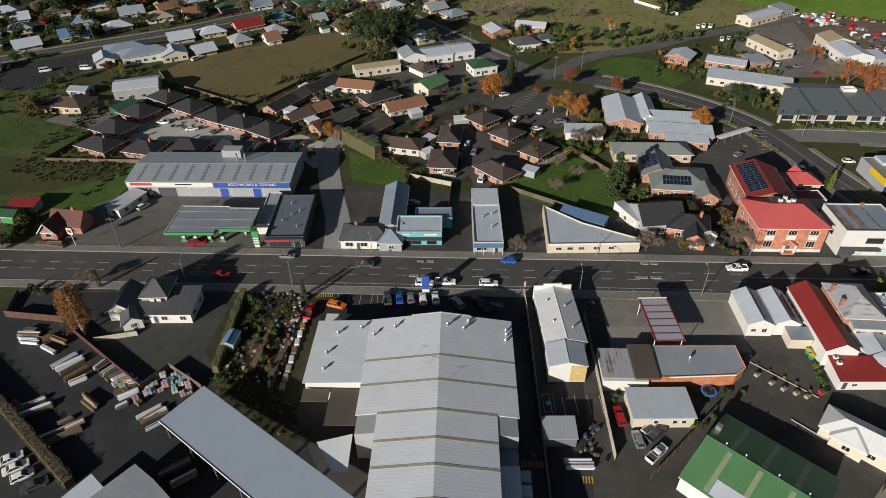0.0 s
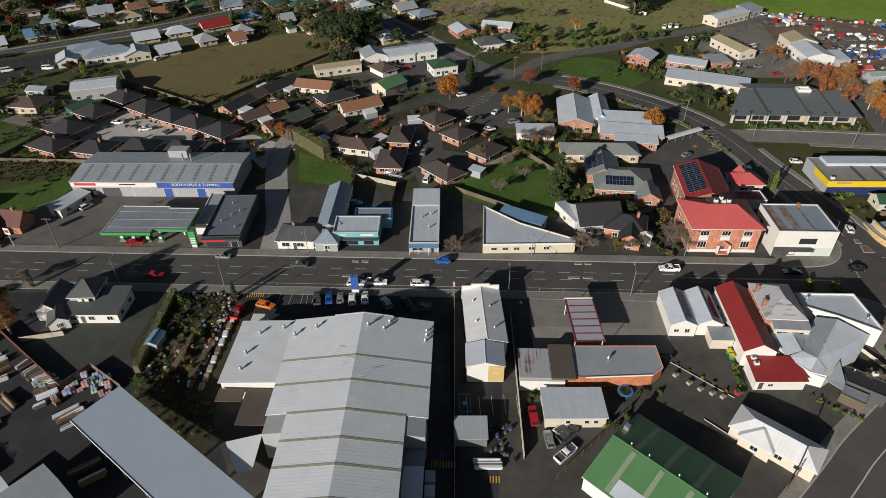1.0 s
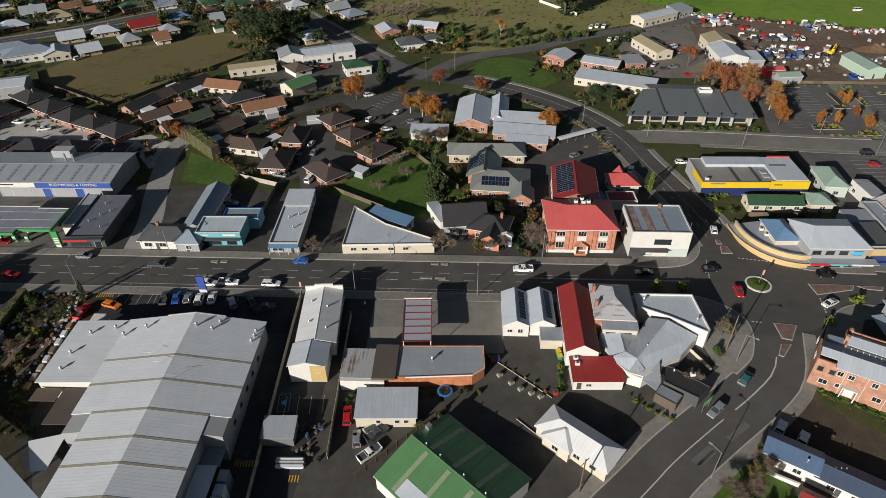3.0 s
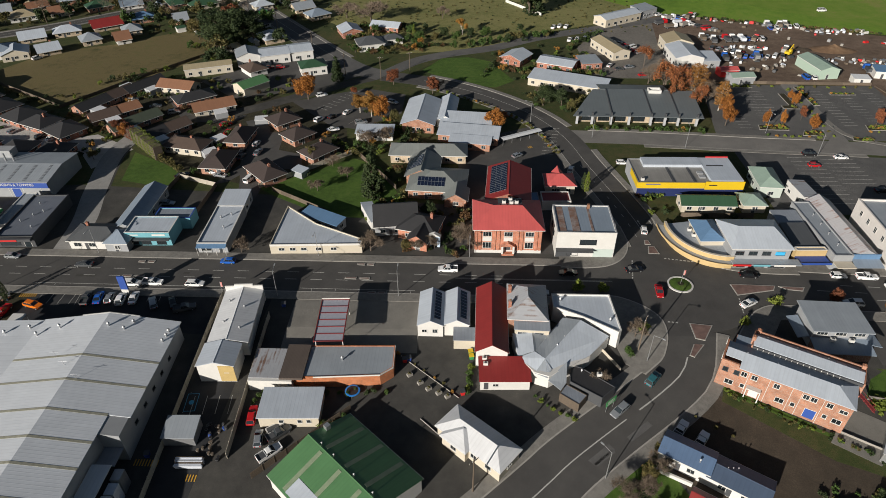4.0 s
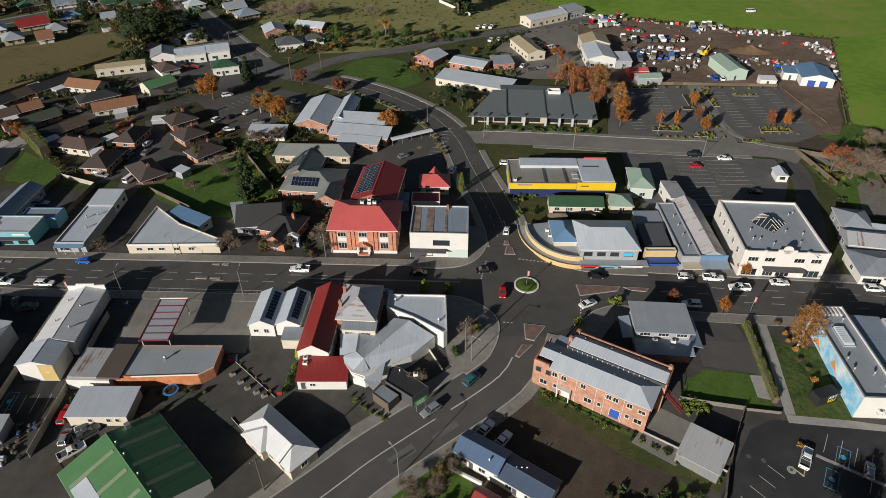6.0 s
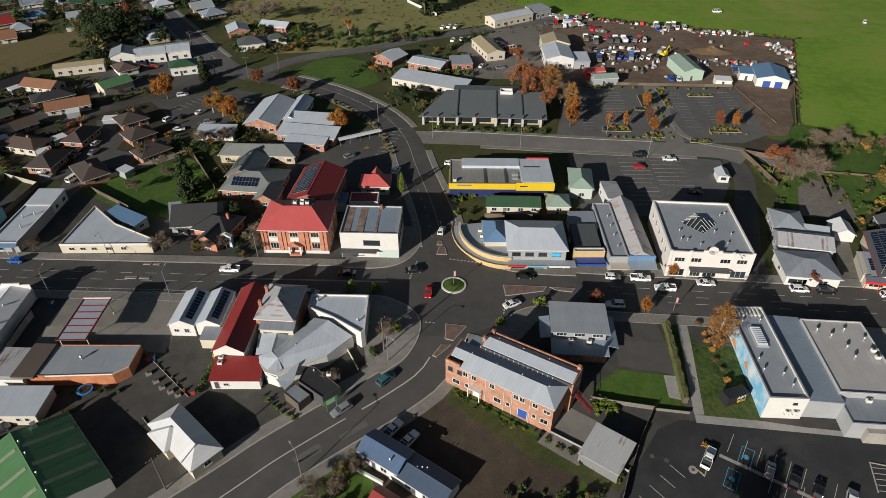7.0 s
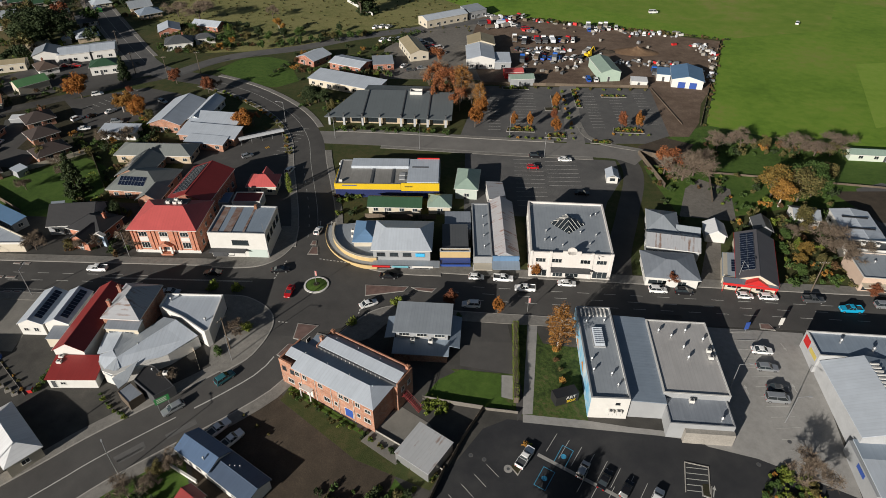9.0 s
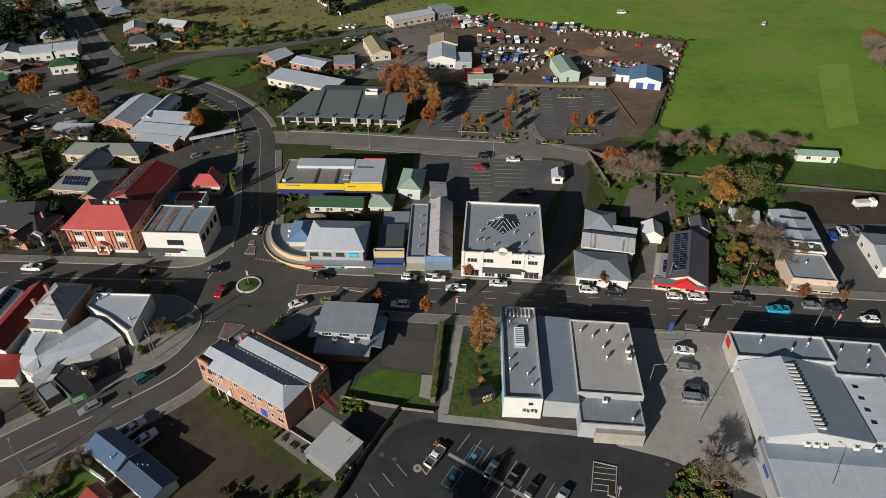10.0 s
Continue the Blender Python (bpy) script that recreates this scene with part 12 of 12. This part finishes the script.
# ---- plant nursery ----
def nursery():
    rng = random.Random(5)
    a = MB()
    pots = [mat("pot_terracotta", (0.3, 0.13, 0.07), 0.8, grain=0.2), WHITE, STONE, mat("pot_blue", (0.05, 0.07, 0.14), 0.3), BLACK]
    spots = [(-54 + 15 * rng.random(), 113.2 + 2 * rng.random()) for _ in range(46)] + [(-40.4 + rng.random() * 2.2 - (115 - y) * 0.05, y) for y in [86 + 28 * rng.random() for _ in range(120)]] + [(rng.uniform(-52, -41), rng.uniform(88, 112)) for _ in range(90)]
    for x, y in spots:
        s = rng.uniform(0.22, 0.5)
        z = lie(x, y)
        a.tube((x, y, z), (x, y, z + s * 1.3), s * 0.6, s * 0.85, rng.choice(pots), 8)
    tagged(new("garden_pots", a.mesh("garden_pots")), "rows of stone, white and terracotta garden pots", "pots", kind="stuff")
    a = MB()
    lm = [L_GREEN, L_DARK, L_LIME, L_RUSTY, L_OLIVE]
    for _ in range(380):
        x, y = rng.uniform(-54, -39), rng.uniform(74, 114)
        x += max(0, 88 - y) * 0.75
        leaves(a, (x, y, lie(x, y) + rng.uniform(0.3, 0.8)), rng.uniform(0.3, 0.7), 26, 0.14, rng.choice(lm), rng)
    tagged(new("nursery_plants", a.mesh("nursery_plants")), "potted plants for sale on the ground", "plants", kind="stuff")
    for x0, y0, x1, y1 in ((-39.6, 100, -41.2, 89), (-45, 104, -45.6, 90)):
        L = math.hypot(x1 - x0, y1 - y0)
        r = thing("plant_bench", (x0 + x1) / 2, (y0 + y1) / 2, math.degrees(math.atan2(y1 - y0, x1 - x0)), 0, "slatted plant bench covered with seedlings", "bench", "plant benches")
        b = MB()
        b.box(-L / 2, -0.6, 0.6, L / 2, 0.6, 0.68, TIMBER)
        part("top", b, r)
        for u in (-L / 2 + 0.3, 0, L / 2 - 0.3):
            for v in (-0.5, 0.5):
                b = MB()
                b.box(u - 0.05, v - 0.05, -0.4, u + 0.05, v + 0.05, 0.6, TIMBER)
                part("leg", b, r)
    for x, y, h in ((-51.5, 112, 3), (-50, 106, 2.2), (-49, 110, 2.0), (-43.5, 101, 2.4), (-52, 88, 2.6), (-50.4, 87, 2.2), (-47, 100, 2), (-44, 94, 2.4), (-42, 91, 2.2)):
        plant(rng.choice(["shrub", "limeshrub", "oliveshrub", "darkshrub"]), x, y, h)
    for i in range(9):
        r = thing("display_shelf", -37.2 + i * 0.12 - i * 0.25, 106 - i * 2.4, 95, 0, "pallet of bagged soil and stone by the lane", "pallet", "display pallets")
        b = MB()
        b.box(-0.9, -0.5, 0.12, 0.9, 0.5, rng.uniform(0.4, 0.9), rng.choice([WRAP, TIMBER, STONE, WRAP, PINE]))
        part("load", b, r)
        b = MB()
        b.box(-1.05, -0.6, 0, 1.05, 0.6, 0.12, PINE)
        part("pallet", b, r)
    house(-52.3, 98.2, 85, 4.2, 2.6, 2.1, "gable", 0.6, 0.15, GREYP, R_BLUE, "small blue garden shed on display", "shed", name="garden_shed", wins=[], doors=[])


nursery()
car("ute", "red", -36.6, 108.2, 85)


# ---- storage yard clutter ----
def truck(x, y, rot, colour, load):
    r = thing("truck", x, y, rot, 0, "%s-cabbed tray truck parked in the yard" % colour, "truck", "yard trucks")
    a = MB()
    a.box(1.6, -1.1, 0.7, 3.4, 1.1, 2.0, PAINT[colour])
    a.add([(1.6, -1.1, 2.0), (3.35, -1.1, 2.0), (3.35, 1.1, 2.0), (1.6, 1.1, 2.0), (1.7, -1.0, 2.8), (2.9, -1.0, 2.8), (2.9, 1.0, 2.8), (1.7, 1.0, 2.8)], [(4, 5, 6, 7), (0, 1, 5, 4), (1, 2, 6, 5), (2, 3, 7, 6), (3, 0, 4, 7)], PAINT[colour])
    part("cab", a, r)
    a = MB()
    a.add([(3.37, -0.95, 2.05), (3.37, 0.95, 2.05), (2.97, 0.9, 2.7), (2.97, -0.9, 2.7)], [(0, 1, 2, 3)], GLASS)
    part("windscreen", a, r)
    a = MB()
    a.box(-3.4, -1.15, 0.9, 1.4, 1.15, 1.1, STEEL)
    part("tray", a, r)
    a = MB()
    a.box(-3.2, -1.05, 1.1, 1.2, 1.05, 2.4, load)
    part("load", a, r)
    for u in (-2.3, 2.5):
        for v in (-1.0, 1.0):
            part("wheel", CACHE["wheel"], r, "", pose(u, v, 0.48) @ Matrix.Diagonal((1.5, 1.2, 1.5, 1)))


random.seed(31)
for x, y, rot in ((189, 313, 95), (193.4, 309.6, 88), (200, 311.3, 92), (203.4, 311.4, 92), (207.4, 311.5, 88), (213.9, 311.8, 60), (228.2, 334, 85), (234, 333.6, 80), (237, 334.3, 80), (174.3, 337, 20), (178, 331, 20), (184, 338, 15), (186, 334, 30), (198, 288.5, 80), (206, 287.6, 85), (191, 285, 80), (222, 296, 60), (248, 272, 85), (181, 345, 30), (192, 348, 60)):
    truck(x, y, rot + random.uniform(-6, 6), random.choice(["white", "white", "white", "silver", "red", "blue"]), random.choice([WRAP, DKGREY, STONE, TIMBER, STEEL]))
truck(-97.6, 162.6, -60, "white", DKGREY)
for i in range(270):
    k = i % 8
    x, y = [(random.uniform(245, 275), random.uniform(322, 329)), (random.uniform(272, 283), random.uniform(296, 312)), (random.uniform(195, 215), random.uniform(296, 304)), (random.uniform(190, 262), 349 - random.uniform(0, 5)), (random.uniform(232, 262), random.uniform(280, 288)), (random.uniform(268, 286), random.uniform(262, 306)), (random.uniform(184, 222), random.uniform(262, 292)), (random.uniform(178, 280), random.uniform(266, 340))][k]
    if k == 3:
        y = 352 - (x - 185) * 0.33 + random.uniform(-3, 1)
    if k == 5:
        x = 256.5 + (y - 226) * 0.385 - random.uniform(0.5, 4)
    if k > 5 and (any((x - a) ** 2 + (y - b) ** 2 < (q * 0.9 + 1.5) ** 2 for a, b, q in HOUSES) or y > 345 - (x - 185) * 0.3):
        continue
    m = random.choice([WRAP, STONE, TIMBER, WHITE, STEEL, STONE, TIMBER, STEEL, DKGREY, WRAP, STONE, TIMBER, REDP])
    lab, turn = ( "%s stacked in the storage yard" % {WRAP: "wrapped pallet of goods", STONE: "heap of concrete blocks", TIMBER: "old timber crate", WHITE: "white plastic bin", REDP: "red steel bin", STEEL: "galvanised steel bin", DKGREY: "dark steel skip", ORANGEP: "orange plastic bin"}[m], random.uniform(0, 180))
    a = MB()
    w, d, h = random.uniform(0.7, 2.6), random.uniform(0.6, 1.5), random.uniform(0.4, 1.4)
    a.add([(-w / 2, -d / 2, 0), (w / 2, -d / 2, 0), (w / 2, d / 2, 0), (-w / 2, d / 2, 0), (-w * 0.46, -d * 0.46, h), (w * 0.46, -d * 0.44, h * random.uniform(0.75, 1)), (w * 0.46, d * 0.46, h), (-w * 0.46, d * 0.45, h * random.uniform(0.75, 1))], [(3, 2, 1, 0), (4, 5, 6, 7), (0, 1, 5, 4), (1, 2, 6, 5), (2, 3, 7, 6), (3, 0, 4, 7)], m)
    solo("yard_crate", a, lab, "crate", "yard crates", m=pose(x, y, 0, 0, 0, turn))


def mound(x, y, rx, ry, h, m, label, seed):
    rng = random.Random(seed)
    n, k = 40, 12
    vs = []
    for j in range(k + 1):
        for i in range(n):
            a = 2 * math.pi * i / n
            f = j / k
            z = h * (1 - f) ** 1.2 * (1 + 0.25 * noise.noise(Vector((math.cos(a) * 2, math.sin(a) * 2, f * 3 + seed))))
            q = f * (1 + 0.2 * noise.noise(Vector((math.cos(a), math.sin(a), seed * 1.7))))
            vs.append((rx * q * math.cos(a), ry * q * math.sin(a), max(z - 0.03, -0.05)))
    fs = [(j * n + i, j * n + (i + 1) % n, (j + 1) * n + (i + 1) % n, (j + 1) * n + i) for j in range(k) for i in range(n)]
    a = MB()
    a.add(vs, fs, m)
    return solo("soil_mound", a, label, "mound", m=pose(x, y, lie(x, y)), smooth=True)


mound(246, 300, 11, 6, 2.6, ground_mat("brown_soil", [(0.3, (0.1, 0.06, 0.035)), (0.5, (0.16, 0.1, 0.06)), (0.7, (0.22, 0.15, 0.09))], 0.2, 1, 6), "heap of brown topsoil in the yard", 3)
mound(232, 300, 5, 3, 1.0, DIRT, "low heap of dark soil", 5)

# ---- odds and ends near the camera ----
r = thing("art_box", 188.2, 90.9, 20, 0, "black shipping container painted with white and yellow letters", "container")
a = MB()
a.box(-2.6, -1.2, 0.1, 2.6, 1.2, 2.6, BLACK)
part("body", a, r)
lettering(r, "ART", 1.2, WHITE, pose(0.8, -1.22, 1.9))
lettering(r, "BOX", 1.0, mat("letter_yellow", (0.6, 0.42, 0.03), 0.5), pose(0.9, -1.22, 0.8))
house(19.0, 76.8, 2, 6.2, 4.6, 2.3, "skillion", 0.7, 0.2, STEEL, R_GREY, "small galvanised shed at the fence", "shed", name="shed", wins=[], doors=[])
for i, (x, y) in enumerate(((22.2, 71.2), (22.4, 70.2))):
    timber_pack(x, y, 2, 5.6, 1.2, 1.0, WRAP, "long pack of wrapped white panels")
random.seed(8)
for i in range(26):
    x, y = random.uniform(22.5, 27.6), random.uniform(71.5, 79.5)
    r = thing("scrap_bin", x, y, random.uniform(0, 90), 0, "dark drum and scrap beside the fence", "drum", "yard scrap")
    a = MB()
    a.tube((0, 0, 0), (0, 0, random.uniform(0.5, 0.9)), 0.3, 0.3, random.choice([BLACK, DKGREY, BLUEP, TIMBER]), 10)
    a.tube((0, 0, 0.4), (0, 0, 0.46), 0.33, 0.33, STEEL, 10)
    part("body", a, r)
r = thing("boat", 37.3, 78.7, 35, 0, "small white dinghy on a trailer", "boat")
a = MB()
loft(a, [[(-2.1, -0.7, 0.5), (-2.1, -0.8, 1.0), (-2.1, 0.8, 1.0), (-2.1, 0.7, 0.5)], [(0.6, -0.75, 0.5), (0.6, -0.9, 1.05), (0.6, 0.9, 1.05), (0.6, 0.75, 0.5)], [(2.1, -0.05, 0.75), (2.1, -0.1, 1.2), (2.1, 0.1, 1.2), (2.1, 0.05, 0.75)]], WHITE)
part("hull", a, r)
a = MB()
a.box(-1.9, -0.6, 1.0, 0.6, 0.6, 1.06, DKGREY)
part("cockpit", a, r)
a = MB()
a.box(-1.6, -0.8, 0.35, 2.8, 0.8, 0.45, STEEL)
part("trailer", a, r)
for v in (-0.8, 0.8):
    part("wheel", CACHE["wheel"], r, "", pose(-0.6, v, 0.32))
# trampoline: blue rim, black mat, four legs
r = thing("paddling_pool", 51.2, 88.0, 0, 0, "round blue trampoline ring on the grass", "trampoline")
a = MB()
rr = [(math.cos(k * math.pi / 16), math.sin(k * math.pi / 16)) for k in range(32)]
a.add([(1.6 * p, 1.6 * q, 0.75) for p, q in rr] + [(1.25 * p, 1.25 * q, 0.78) for p, q in rr] + [(1.6 * p, 1.6 * q, 0.68) for p, q in rr], [(k, (k + 1) % 32, 32 + (k + 1) % 32, 32 + k) for k in range(32)] + [(64 + k, 64 + (k + 1) % 32, (k + 1) % 32, k) for k in range(32)], mat("trampoline_blue", (0.02, 0.2, 0.6), 0.5))
part("rim", a, r)
a = MB()
a.add([(1.25 * p, 1.25 * q, 0.74) for p, q in rr], [tuple(range(32))], BLACK)
part("mat", a, r)
for k in range(4):
    a = MB()
    a.tube((1.5 * rr[k * 8][0], 1.5 * rr[k * 8][1], -0.2), (1.5 * rr[k * 8][0], 1.5 * rr[k * 8][1], 0.7), 0.03, 0.03, STEEL, 6)
    part("leg", a, r)


def wheelie_bin(x, y, rot, m, label):
    r = thing("bin", x, y, rot, 0, label, "bin", "wheeled bins")
    a = MB()
    a.add([(-0.4, -0.4, 0.05), (0.4, -0.4, 0.05), (0.4, 0.4, 0.05), (-0.4, 0.4, 0.05), (-0.5, -0.5, 1.1), (0.5, -0.5, 1.1), (0.5, 0.5, 1.1), (-0.5, 0.5, 1.1)], [(3, 2, 1, 0), (0, 1, 5, 4), (1, 2, 6, 5), (2, 3, 7, 6), (3, 0, 4, 7), (4, 5, 6, 7)], m)
    part("body", a, r)
    a = MB()
    a.box(-0.55, -0.55, 1.1, 0.55, 0.55, 1.2, YELP if m is GREENP else DKGREY)
    part("lid", a, r)


for x, y, m, lab in ((76.0, 99.2, GREENP, "large green bin with a yellow lid"), (76.2, 97.9, GREENP, "large green bin with a yellow lid"), (61.5, 96.6, REDP, "red bin beside the workshop"), (62.4, 97.0, BLUEP, "blue bin beside the workshop"), (30.6, 113, BLUEP, "blue bin by the shop wall"), (245, 101, GREENP, "green bins beside the supermarket"), (245.4, 99.8, GREENP, "green bins beside the supermarket"), (245.2, 97.5, DKGREY, "dark bin beside the supermarket"), (244.6, 96.0, DKGREY, "dark bin beside the supermarket"), (74.4, 88.4, REDP, "red topped bin by the hall"), (13.6, 72, BLUEP, "blue drum at the store")):
    wheelie_bin(x, y, 12, m, lab)
for x, y in ((62.9, 92.9), (65.3, 90.9), (67.2, 89.4), (69.4, 88.4), (71.3, 87.6)):
    r = thing("planter_tub", x, y, 35, 0, "concrete planter tub with a low plant", "planter", "planter tubs")
    a = MB()
    a.box(-0.6, -0.4, -0.1, 0.6, 0.4, 0.6, STONE)
    part("tub", a, r)
    a = MB()
    leaves(a, (0, 0, 0.75), 0.4, 60, 0.12, L_OLIVE, random.Random(int(x)))
    part("plant", a, r)
for _ in range(26):
    far_plant("limeshrub", random.uniform(159, 163.6), random.uniform(85.8, 90), random.uniform(0.6, 1.3))
for x, y, L, rot in ((137, 87.3, 18, -30), (139, 85.6, 18, -30)):
    patch("ground_lawn", [(x - 8, y + 4.2), (x + 8, y - 5.0), (x + 8.4, y - 4.2), (x - 7.6, y + 5.0)], GRASS, 0.05, "narrow grass strip by the brick building", "lawn")
r = thing("excavator", 222, 292, 40, 0, "yellow excavator with a raised arm in the yard", "excavator")
a = MB()
a.box(-1.4, -1.2, 0.9, 1.2, 1.2, 1.9, YELP).box(-0.2, -1.1, 1.9, 1.1, 0.0, 2.9, YELP)
part("cab", a, r)
for v in (-1.1, 0.7):
    a = MB()
    a.box(-1.8, v, 0, 1.8, v + 0.5, 0.8, TYRE)
    part("track", a, r)
a = MB()
a.tube((1.0, 0.4, 1.6), (3.6, 0.4, 4.2), 0.25, 0.2, YELP, 6).tube((3.6, 0.4, 4.2), (5.2, 0.4, 2.0), 0.2, 0.15, YELP, 6)
part("arm", a, r)
for x, y, rot in ((304.8, 168.4, 8),):
    truck(x, y, rot, "white", WHITE)
grow_far()
